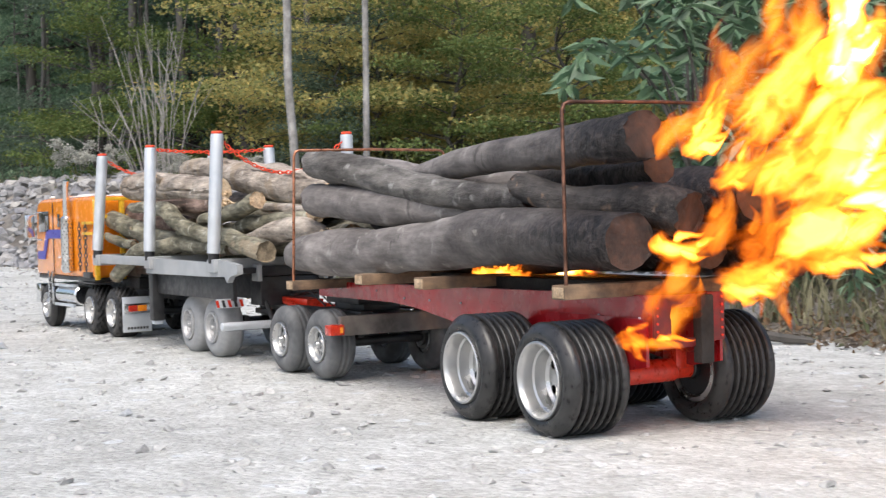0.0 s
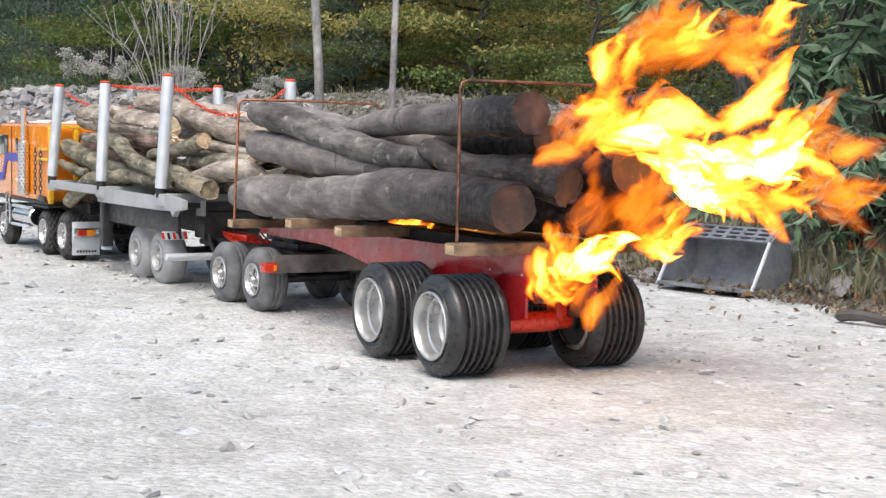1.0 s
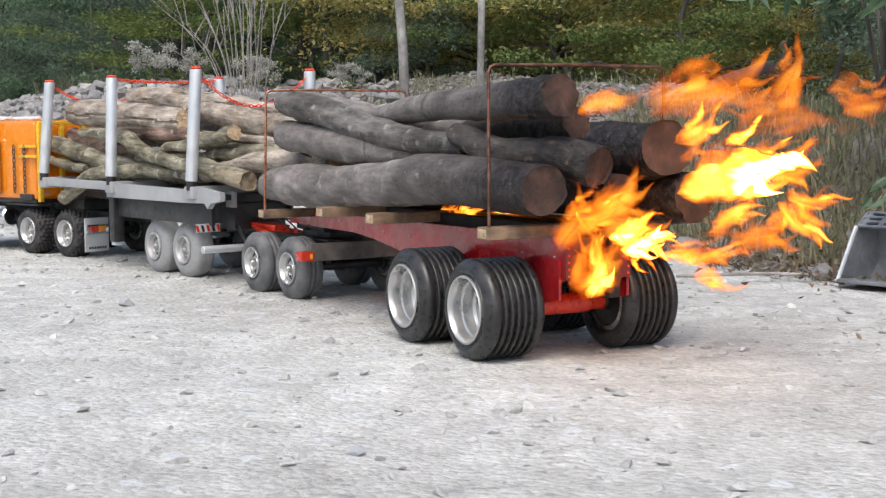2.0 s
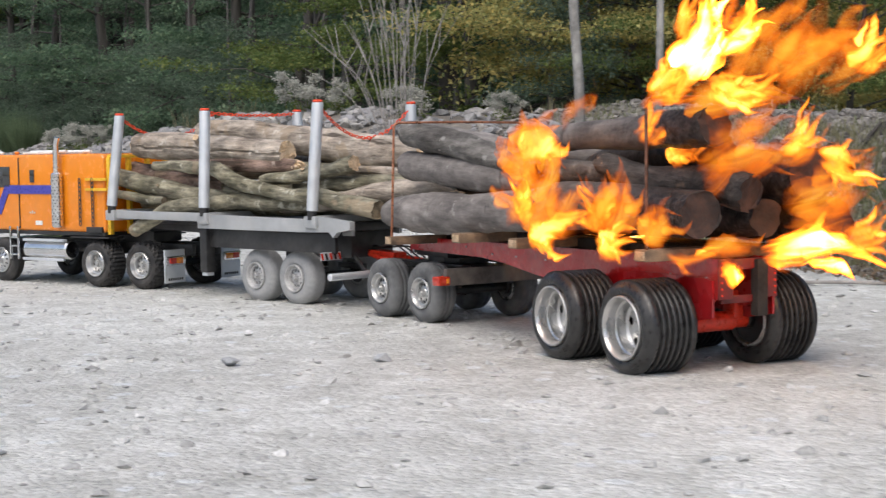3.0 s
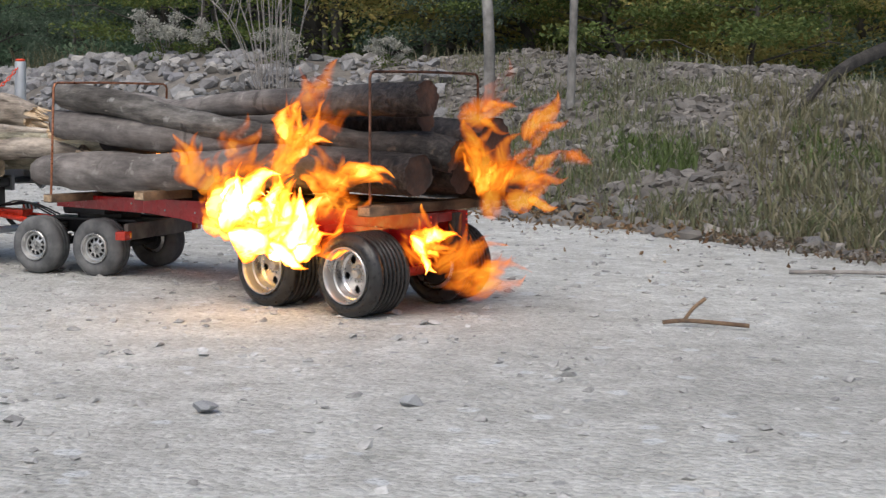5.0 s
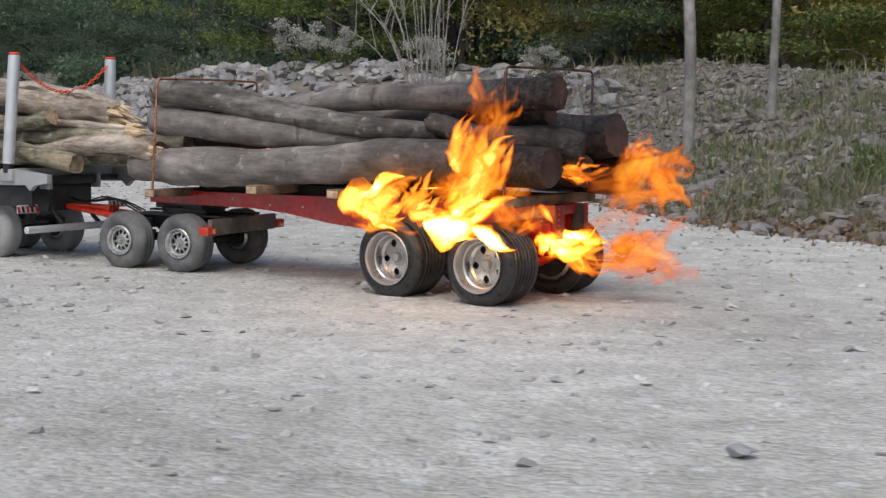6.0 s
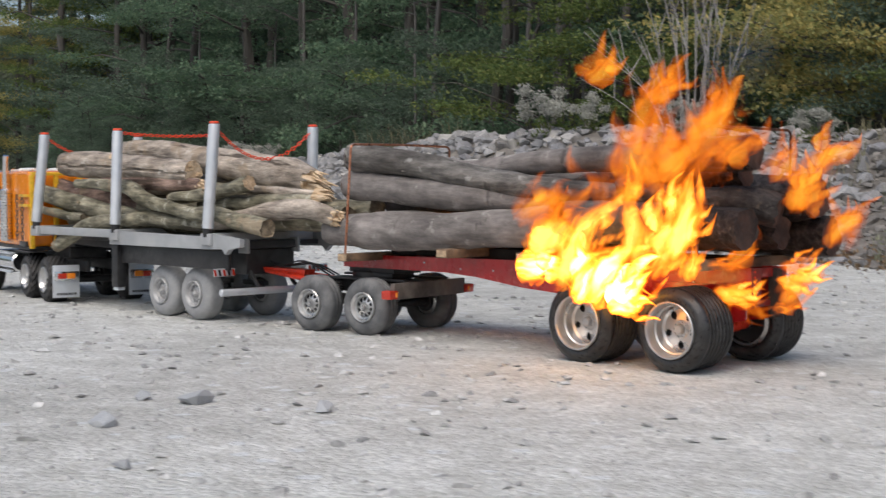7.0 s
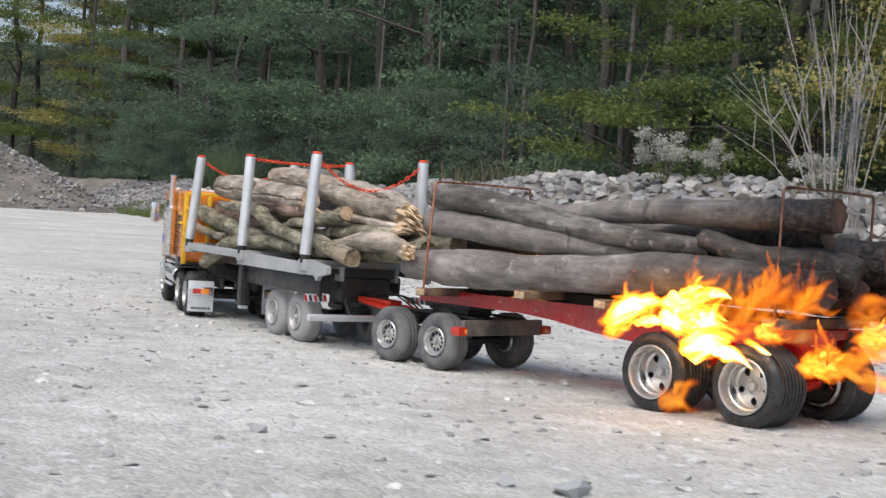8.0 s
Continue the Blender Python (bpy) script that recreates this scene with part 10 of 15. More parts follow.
    walk(FLAMES[58], [at(0,155,-48,157,180,89,180), at(0.5,155,-48,157,180,89,180), at(1,155,-48,157,180,89,180), at(1.2,155,-48,157,180,89,180), at(1.567,155,-48,157,180,89,180), at(1.7,146,-30,154,178,31,-179), at(1.8,144,-13,145,176,-26,-176), at(1.933,147,4,131,139,-82,-140), at(2.3,153,0,124,78,-85,-78), at(2.5,230,0,130,47,-87,-47), at(3,-43,124,141,117,-68,-115), at(3.5,-130,132,113,-39,-61,43), at(4,14,126,57,-39,-60,43), at(4.2,-68,122,109,-34,-39,47), at(4.567,-70,125,112,-33,-37,45), at(4.933,-1,130,190,-24,-30,27), at(5.3,-3,122,192,-29,-42,40), at(5.5,56,124,127,-27,-74,28), at(6,31,122,116,-25,-47,33), at(6.5,-37,94,204,1,-43,34), at(7,-24,124,192,-5,-7,36), at(7.5,-59,130,206,1,2,34), at(7.733,54,41,188,11,46,25), at(8,155,-48,157,180,89,180)])
    walk(FLAMES[59], [at(0,-112,70,83,33,-79,28), at(0.5,-136,56,88,12,-54,50), at(1,-143,44,90,11,-58,48), at(1.2,-116,88,86,31,-77,31), at(1.567,-120,93,96,49,-82,12), at(1.933,-134,46,145,13,-69,49), at(2.3,-133,39,135,17,-73,44), at(2.5,-155,9,119,6,-34,51), at(3,-65,84,233,5,-43,55), at(3.5,-162,1,47,6,-22,45), at(4,-174,3,126,10,-55,40), at(4.2,-169,7,126,36,-80,13), at(4.567,-167,3,135,17,-70,31), at(4.933,-170,-13,136,2,3,34), at(5.3,-174,-14,137,1,-16,33), at(5.5,-216,-46,147,5,-30,29), at(6,-185,-30,180,11,-69,24), at(6.5,-138,33,125,5,-37,28), at(7,-143,6,121,40,-83,4), at(7.5,-55,128,104,-23,-63,26), at(8,-156,24,105,29,-73,16)])
    walk(FLAMES[60], [at(0,151,0,130,96,-84,-96), at(0.5,155,0,128,50,-87,-50), at(1,-216,-103,175,176,-81,-114), at(1.2,-213,-101,229,10,-61,51), at(1.567,-219,-97,239,11,-64,49), at(1.933,-217,-122,193,-174,-68,-124), at(2.3,-226,-128,182,-173,-72,-126), at(2.5,-227,-125,248,-166,-65,-134), at(3,-110,120,272,3,-71,59), at(3.5,-38,124,271,-173,-59,-126), at(3.733,46,125,185,-157,-83,-172), at(4,118,126,89,-41,-69,42), at(4.067,86,69,114,-9,-18,11), at(4.133,59,12,135,-3,37,5), at(4.2,28,-45,156,180,88,180), at(4.567,28,-45,156,180,88,180), at(4.933,28,-45,156,180,88,180), at(5.3,28,-45,156,180,88,180), at(5.4,6,38,114,-4,21,12), at(5.5,-20,122,67,-26,-47,33), at(5.733,13,38,121,-4,21,12), at(6,28,-45,156,180,88,180), at(6.267,-10,21,220,11,44,24), at(6.5,-56,86,276,0,-4,34), at(6.733,-22,21,224,11,44,24), at(7,28,-45,156,180,88,180), at(7.167,3,11,169,-2,41,6), at(7.333,-9,66,169,-8,-10,12), at(7.5,-24,122,172,-28,-59,32), at(8,59,133,108,-16,-23,36)])
    walk(FLAMES[61], [at(0,-203,-41,146,22,-76,39), at(0.167,-112,-42,151,29,-20,33), at(0.333,-18,-43,157,31,36,32), at(0.5,72,-44,160,180,87,180), at(0.667,-38,-70,172,-152,31,-149), at(0.833,-144,-95,180,-153,-27,-146), at(1,-240,-120,177,174,-83,-113), at(1.2,-207,-56,139,17,-67,43), at(1.567,-215,-61,145,23,-73,37), at(1.933,-245,-125,152,3,-82,59), at(2.3,-237,-125,148,178,-78,-116), at(2.5,-232,-125,152,19,-68,40), at(3,-200,-66,131,40,-81,22), at(3.5,-159,-18,48,8,-26,44), at(3.733,-50,-31,111,20,33,33), at(4,72,-44,160,180,87,180), at(4.2,72,-44,160,180,87,180), at(4.567,72,-44,160,180,87,180), at(4.933,72,-44,160,180,87,180), at(5.3,72,-44,160,180,87,180), at(5.367,66,11,153,179,28,-179), at(5.433,60,67,147,177,-32,-177), at(5.5,59,123,134,62,-86,-62), at(6,28,126,100,-26,-63,29), at(6.5,18,0,130,131,-81,-131), at(6.667,45,-15,149,174,-26,-174), at(6.833,54,-30,151,178,30,-178), at(7,72,-44,160,180,87,180), at(7.167,37,15,150,0,35,0), at(7.333,-12,74,125,-1,-23,1), at(7.5,-56,133,107,-9,-81,9), at(8,-157,20,99,31,-75,14)])
    walk(FLAMES[62], [at(0,-200,-69,141,22,-74,39), at(0.167,-80,-62,154,28,-20,32), at(0.333,25,-54,153,29,34,30), at(0.5,136,-47,157,0,88,0), at(0.733,-62,-89,253,21,25,36), at(1,-240,-130,330,5,-36,52), at(1.1,-51,-89,244,21,25,36), at(1.2,136,-47,157,0,88,0), at(1.567,136,-47,157,0,88,0), at(1.7,133,-32,155,0,32,0), at(1.8,137,-18,146,1,-23,-1), at(1.933,145,-3,134,8,-79,-8), at(2.3,152,0,124,23,-86,-23), at(2.5,243,0,130,94,-83,-94), at(3,-47,122,141,115,-71,-114), at(3.5,-122,124,100,-35,-69,37), at(4,0,129,47,-35,-66,38), at(4.2,-19,128,62,-34,-40,46), at(4.567,-21,127,67,-34,-39,46), at(4.933,3,121,201,-43,-58,58), at(5.3,8,125,199,-35,-64,38), at(5.5,54,128,127,-31,-64,33), at(6,37,121,108,-27,-57,31), at(6.5,23,0,130,131,-81,-130), at(6.667,55,-16,145,175,-25,-174), at(6.833,93,-31,153,178,33,-178), at(7,136,-47,157,0,88,0), at(7.267,131,39,142,-2,26,17), at(7.5,133,124,119,-22,-32,37), at(8,133,124,101,-29,-58,33)])
    walk(FLAMES[63], [at(0,-221,-94,223,9,-40,47), at(0.267,-72,-69,191,23,24,34), at(0.5,77,-45,160,0,89,0), at(0.667,-31,-75,171,30,31,30), at(0.833,-123,-106,186,31,-27,30), at(1,-238,-137,185,37,-85,24), at(1.2,-209,-87,234,10,-68,52), at(1.567,-207,-93,240,59,-86,2), at(1.933,-217,-114,197,63,-84,-3), at(2.3,-234,-116,196,16,-70,45), at(2.5,-230,-110,211,15,-76,46), at(3,-78,45,227,-51,-86,52), at(3.5,7,45,223,105,-87,-105), at(4,98,137,91,-38,-73,39), at(4.2,-90,122,137,-33,-74,34), at(4.567,-109,119,147,-149,-73,152), at(4.933,-97,55,98,175,-38,-137), at(5.3,-99,52,95,174,-55,-135), at(5.5,-95,50,88,173,-61,-134), at(6,-145,37,68,174,-64,-138), at(6.5,-86,63,125,155,-84,-118), at(7,-91,66,123,27,-79,17), at(7.5,-57,124,100,18,-85,-18), at(8,-149,29,96,36,-78,9)])
    walk(FLAMES[64], [at(0,167,0,130,95,-85,-95), at(0.5,180,0,128,102,-81,-102), at(1,203,0,128,82,-84,-82), at(1.067,168,-17,141,175,-31,-175), at(1.133,148,-33,154,178,28,-178), at(1.2,110,-50,156,180,87,180), at(1.567,110,-50,156,180,87,180), at(1.933,110,-50,156,180,87,180), at(2.3,110,-50,156,180,87,180), at(2.4,-30,-31,223,20,33,38), at(2.5,-165,-13,285,3,-24,54), at(2.733,-153,26,294,0,-63,59), at(3,-139,65,301,-157,-78,-141), at(3.167,-51,26,258,-151,-23,-148), at(3.333,32,-12,210,-151,32,-150), at(3.5,110,-50,156,180,87,180), at(4,110,-50,156,180,87,180), at(4.2,110,-50,156,180,87,180), at(4.567,110,-50,156,180,87,180), at(4.933,110,-50,156,180,87,180), at(5.3,110,-50,156,180,87,180), at(5.5,110,-50,156,180,87,180), at(6,110,-50,156,180,87,180), at(6.267,10,12,214,12,35,24), at(6.5,-87,75,268,1,-21,33), at(7,-87,124,110,-19,-33,32), at(7.5,-67,134,91,-23,-59,26), at(8,-146,21,112,37,-80,9)])
    walk(FLAMES[65], [at(0,310,-45,157,0,90,0), at(0.5,310,-45,157,0,90,0), at(1,310,-45,157,0,90,0), at(1.2,310,-45,157,0,90,0), at(1.567,310,-45,157,0,90,0), at(1.933,310,-45,157,0,90,0), at(2.3,310,-45,157,0,90,0), at(2.5,310,-45,157,0,90,0), at(3,-44,122,147,46,39,59), at(3.5,14,131,142,38,29,58), at(4,51,125,148,38,30,58), at(4.1,-62,42,150,21,-9,43), at(4.2,-189,-41,138,8,-50,38), at(4.567,-193,-40,139,6,-30,41), at(4.933,-183,-18,146,3,-30,32), at(5.3,-170,-15,133,2,-21,33), at(5.5,-151,20,130,23,-78,15), at(6,-124,29,162,161,-84,-126), at(6.5,-97,60,130,52,-86,-16), at(7,-105,63,86,75,-85,-31), at(7.5,-117,67,88,72,-85,-28), at(8,-109,68,76,39,-78,7)])
    walk(FLAMES[66], [at(0,-159,27,235,5,-49,55), at(0.5,-170,20,231,-61,-89,125), at(1,-197,-37,131,26,-77,34), at(1.2,-206,-56,129,15,-61,45), at(1.567,-205,-57,131,9,-35,53), at(1.933,-154,26,64,6,-20,53), at(2.3,-149,27,64,7,-37,50), at(2.5,-149,28,61,11,-49,47), at(3,-45,123,146,94,-84,-94), at(3.5,-126,126,110,-37,-66,40), at(4,8,130,50,-38,-58,43), at(4.2,-5,126,68,-18,-15,51), at(4.567,4,128,72,-18,-13,51), at(4.733,99,39,124,3,37,29), at(4.933,210,-50,161,180,89,180), at(5.3,210,-50,161,180,89,180), at(5.5,210,-50,161,180,89,180), at(6,210,-50,161,180,89,180), at(6.267,12,-28,111,11,35,19), at(6.5,-178,-6,54,3,-20,27), at(6.733,10,-28,113,11,35,19), at(7,210,-50,161,180,89,180), at(7.5,210,-50,161,180,89,180), at(8,210,-50,161,180,89,180)])
    walk(FLAMES[67], [at(0,-202,-63,150,19,-70,42), at(0.167,-100,-58,152,27,-17,33), at(0.333,10,-53,162,29,36,31), at(0.5,105,-49,156,0,89,0), at(0.667,-7,-77,174,-150,33,-148), at(0.833,-136,-106,176,-153,-25,-146), at(1,-256,-134,186,-180,-81,-119), at(1.2,-249,-125,212,-174,-82,-124), at(1.567,-254,-125,221,-11,-85,72), at(1.933,-236,-107,183,143,-86,-82), at(2.3,-240,-106,182,54,-87,8), at(2.5,-241,-110,160,12,-48,45), at(3,-207,-52,134,51,-84,11), at(3.5,-174,-24,141,164,-82,-102), at(4,-188,-19,144,177,-68,-124), at(4.2,-196,-24,147,6,-45,40), at(4.567,-207,-25,155,6,-47,39), at(4.733,-52,-37,157,18,21,27), at(4.933,105,-49,156,0,89,0), at(5.3,105,-49,156,0,89,0), at(5.5,105,-49,156,0,89,0), at(6,105,-49,156,0,89,0), at(6.267,59,45,209,13,24,24), at(6.5,11,138,261,-1,-40,38), at(6.733,64,45,214,13,24,24), at(7,105,-49,156,0,89,0), at(7.5,105,-49,156,0,89,0), at(8,105,-49,156,0,89,0)])
    walk(FLAMES[68], [at(0,-200,-65,140,21,-72,40), at(0.167,-82,-58,156,28,-18,32), at(0.333,48,-52,159,29,36,31), at(0.5,179,-46,162,0,89,0), at(1,179,-46,162,0,89,0), at(1.2,179,-46,162,0,89,0), at(1.567,179,-46,162,0,89,0), at(1.933,179,-46,162,0,89,0), at(2.3,179,-46,162,0,89,0), at(2.367,73,-17,198,-150,34,-148), at(2.433,-51,12,225,-152,-23,-147), at(2.5,-161,41,251,-168,-80,-131), at(3,-153,52,286,-8,-83,71), at(3.267,-145,47,288,1,-36,55), at(3.5,-156,42,269,-2,11,49), at(3.733,12,-2,215,12,49,35), at(4,179,-46,162,0,89,0), at(4.2,179,-46,162,0,89,0), at(4.567,179,-46,162,0,89,0), at(4.933,179,-46,162,0,89,0), at(5.3,179,-46,162,0,89,0), at(5.5,179,-46,162,0,89,0), at(6,179,-46,162,0,89,0), at(6.167,149,28,190,17,31,19), at(6.333,102,103,218,16,-27,20), at(6.5,75,178,234,-11,-84,48), at(6.667,102,103,218,16,-27,20), at(6.833,146,28,187,17,31,19), at(7,179,-46,162,0,89,0), at(7.5,179,-46,162,0,89,0), at(8,179,-46,162,0,89,0)])
    walk(FLAMES[69], [at(0,-169,-7,134,26,-80,35), at(0.167,-40,-20,151,30,-22,32), at(0.333,69,-32,149,32,35,32), at(0.5,190,-45,157,180,88,180), at(1,190,-45,157,180,88,180), at(1.2,190,-45,157,180,88,180), at(1.567,190,-45,157,180,88,180), at(1.7,198,-28,156,178,33,-179), at(1.8,188,-12,137,175,-21,-176), at(1.933,187,4,126,154,-75,-155), at(2.3,167,0,124,95,-81,-95), at(2.5,209,0,130,81,-85,-81), at(2.733,153,68,148,-4,-39,34), at(3,79,136,147,15,9,60), at(3.267,135,46,152,29,50,48), at(3.5,190,-45,157,180,88,180), at(4,190,-45,157,180,88,180), at(4.2,190,-45,157,180,88,180), at(4.567,190,-45,157,180,88,180), at(4.933,190,-45,157,180,88,180), at(5.3,190,-45,157,180,88,180), at(5.5,190,-45,157,180,88,180), at(6,190,-45,157,180,88,180), at(6.167,185,-30,155,-1,34,1), at(6.333,194,-15,141,-2,-25,2), at(6.5,200,0,128,-18,-83,19), at(6.667,205,-15,146,-2,-25,2), at(6.833,197,-30,152,-1,34,1), at(7,190,-45,157,180,88,180), at(7.5,190,-45,157,180,88,180), at(8,190,-45,157,180,88,180)])
    walk(FLAMES[70], [at(0,308,-47,158,0,90,0), at(0.5,308,-47,158,0,90,0), at(1,308,-47,158,0,90,0), at(1.2,308,-47,158,0,90,0), at(1.567,308,-47,158,0,90,0), at(1.933,308,-47,158,0,90,0), at(2.3,308,-47,158,0,90,0), at(2.367,130,-64,194,-150,34,-149), at(2.433,-57,-82,226,-151,-22,-148), at(2.5,-237,-99,258,-161,-78,-138), at(3,-142,56,297,-166,-64,-133), at(3.5,-158,42,234,-174,-29,-130), at(3.733,82,-3,203,-159,30,-145), at(4,308,-47,158,0,90,0), at(4.2,308,-47,158,0,90,0), at(4.567,308,-47,158,0,90,0), at(4.933,308,-47,158,0,90,0), at(5.3,308,-47,158,0,90,0), at(5.5,308,-47,158,0,90,0), at(6,308,-47,158,0,90,0), at(6.5,308,-47,158,0,90,0), at(7,308,-47,158,0,90,0), at(7.5,308,-47,158,0,90,0), at(7.667,348,-31,151,1,31,-1), at(7.833,368,-16,127,2,-28,-2), at(8,399,0,112,41,-87,-41)])
    walk(FLAMES[71], [at(0,104,-43,161,180,89,180), at(0.5,104,-43,161,180,89,180), at(0.733,-69,-91,243,20,30,36), at(1,-241,-139,325,5,-28,51), at(1.1,-73,-91,247,20,30,36), at(1.2,104,-43,161,180,89,180), at(1.567,104,-43,161,180,89,180), at(1.933,104,-43,161,180,89,180), at(2.3,104,-43,161,180,89,180), at(2.4,-41,-18,226,19,36,38), at(2.5,-169,7,274,2,-18,54), at(3,-165,-10,225,9,-44,49), at(3.267,-161,20,248,1,-6,52), at(3.5,-153,50,265,-7,33,50), at(4,66,121,144,35,27,58), at(4.2,104,-43,161,180,89,180), at(4.567,104,-43,161,180,89,180), at(4.933,104,-43,161,180,89,180), at(5.3,104,-43,161,180,89,180), at(5.5,104,-43,161,180,89,180), at(6,104,-43,161,180,89,180), at(6.167,101,-29,156,179,29,-179), at(6.333,113,-14,147,178,-31,-178), at(6.5,109,0,132,76,-87,-76), at(6.667,114,-14,148,178,-31,-178), at(6.833,115,-29,160,179,29,-179), at(7,104,-43,161,180,89,180), at(7.5,104,-43,161,180,89,180), at(8,104,-43,161,180,89,180)])
    walk(FLAMES[72], [at(0,-230,-91,222,11,-52,48), at(0.267,-26,-69,196,24,18,33), at(0.5,168,-46,160,0,89,0), at(1,168,-46,160,0,89,0), at(1.2,168,-46,160,0,89,0), at(1.567,168,-46,160,0,89,0), at(1.933,168,-46,160,0,89,0), at(2.3,168,-46,160,0,89,0), at(2.4,-1,-35,230,18,35,37), at(2.5,-185,-23,284,2,-17,53), at(3,-215,-62,301,10,-50,50), at(3.267,-29,-54,236,24,19,34), at(3.5,168,-46,160,0,89,0), at(4,168,-46,160,0,89,0), at(4.2,168,-46,160,0,89,0), at(4.567,168,-46,160,0,89,0), at(4.933,168,-46,160,0,89,0), at(5.3,168,-46,160,0,89,0), at(5.5,168,-46,160,0,89,0), at(6,168,-46,160,0,89,0), at(6.167,141,29,187,17,31,19), at(6.333,103,104,216,16,-27,20), at(6.5,81,179,234,-12,-85,49), at(6.667,106,104,213,16,-27,20), at(6.833,147,29,193,17,31,19), at(7,168,-46,160,0,89,0), at(7.5,168,-46,160,0,89,0), at(8,168,-46,160,0,89,0)])
    walk(FLAMES[73], [at(0,-146,24,246,5,-55,56), at(0.5,-44,45,220,-63,-81,64), at(1,-134,29,79,13,-59,46), at(1.2,-144,9,88,6,-35,52), at(1.567,-143,5,90,5,-17,54), at(1.933,-155,20,88,-1,7,56), at(2.3,-157,18,79,-1,8,56), at(2.5,-156,5,110,7,-38,50), at(3,-55,122,146,25,18,57), at(3.5,-118,61,74,4,-19,49), at(4,-126,43,77,1,-9,48), at(4.2,-125,31,70,0,0,48), at(4.567,-120,35,77,0,7,48), at(4.933,-132,45,71,0,-2,36), at(5.3,-136,44,70,0,-9,36), at(5.5,-137,44,67,0,-1,35), at(5.733,-130,35,68,4,-53,32), at(6,-135,26,56,164,-74,-128), at(6.267,-148,5,56,11,-62,22), at(6.5,-164,-15,53,3,-19,27), at(7,-141,17,73,29,-74,14), at(7.5,-133,33,66,1,-3,30), at(8,-124,37,71,1,-2,31)])
    walk(FLAMES[74], [at(0,188,0,130,99,-84,-99), at(0.5,188,0,128,97,-83,-97), at(1,189,0,128,95,-81,-95), at(1.067,240,-15,145,172,-29,-172), at(1.133,285,-30,156,177,30,-177), at(1.2,321,-44,158,180,89,180), at(1.567,321,-44,158,180,89,180), at(1.933,321,-44,158,180,89,180), at(2.3,321,-44,158,180,89,180), at(2.5,321,-44,158,180,89,180), at(2.733,101,33,228,24,19,38), at(3,-109,110,288,4,-51,57), at(3.267,108,33,226,24,19,38), at(3.5,321,-44,158,180,89,180), at(4,321,-44,158,180,89,180), at(4.2,321,-44,158,180,89,180), at(4.567,321,-44,158,180,89,180), at(4.933,321,-44,158,180,89,180), at(5.3,321,-44,158,180,89,180), at(5.5,321,-44,158,180,89,180), at(6,321,-44,158,180,89,180), at(6.5,321,-44,158,180,89,180), at(7,321,-44,158,180,89,180), at(7.5,321,-44,158,180,89,180), at(7.667,331,-30,153,0,32,0), at(7.833,359,-15,130,0,-27,0), at(8,382,0,113,4,-86,-4)])
    walk(FLAMES[75], [at(0,285,-43,158,0,88,0), at(0.5,285,-43,158,0,88,0), at(1,285,-43,158,0,88,0), at(1.2,285,-43,158,0,88,0), at(1.567,285,-43,158,0,88,0), at(1.933,285,-43,158,0,88,0), at(2.3,285,-43,158,0,88,0), at(2.367,122,-39,183,-150,36,-147), at(2.433,-43,-36,212,-154,-19,-145), at(2.5,-198,-32,231,-170,-73,-129), at(3,-196,-32,228,-166,-74,-132), at(3.167,-39,-36,207,-152,-19,-146), at(3.333,127,-40,184,-149,36,-147), at(3.5,285,-43,158,0,88,0), at(4,285,-43,158,0,88,0), at(4.2,285,-43,158,0,88,0), at(4.567,285,-43,158,0,88,0), at(4.933,285,-43,158,0,88,0), at(5.3,285,-43,158,0,88,0), at(5.5,285,-43,158,0,88,0), at(6,285,-43,158,0,88,0), at(6.5,285,-43,158,0,88,0), at(7,285,-43,158,0,88,0), at(7.5,285,-43,158,0,88,0), at(8,285,-43,158,0,88,0)])
    walk(FLAMES[76], [at(0,87,-46,155,180,90,180), at(0.5,87,-46,155,180,90,180), at(0.667,-17,-81,170,30,34,31), at(0.833,-141,-116,174,29,-22,32), at(1,-248,-151,176,23,-78,38), at(1.2,-200,-59,131,18,-66,43), at(1.567,-196,-59,159,14,-61,46), at(1.933,-197,-47,189,7,-35,52), at(2.3,-185,-48,187,7,-42,51), at(2.5,-193,-33,161,12,-58,47), at(3,-210,-53,144,21,-65,40), at(3.5,-162,10,61,8,-28,45), at(3.733,-169,10,65,19,-67,34), at(4,-165,10,59,165,-71,-112), at(4.2,-170,7,98,40,-80,8), at(4.567,-187,4,109,18,-68,31), at(4.7,-90,-13,130,23,-16,26), at(4.8,-3,-30,141,24,37,25), at(4.933,87,-46,155,180,90,180), at(5.3,87,-46,155,180,90,180), at(5.5,87,-46,155,180,90,180), at(6,87,-46,155,180,90,180), at(6.267,10,20,213,12,30,23), at(6.5,-66,86,270,1,-28,34), at(7,-83,129,167,-10,-15,34), at(7.5,-73,135,205,-13,-21,33), at(8,149,121,100,-29,-58,33)])
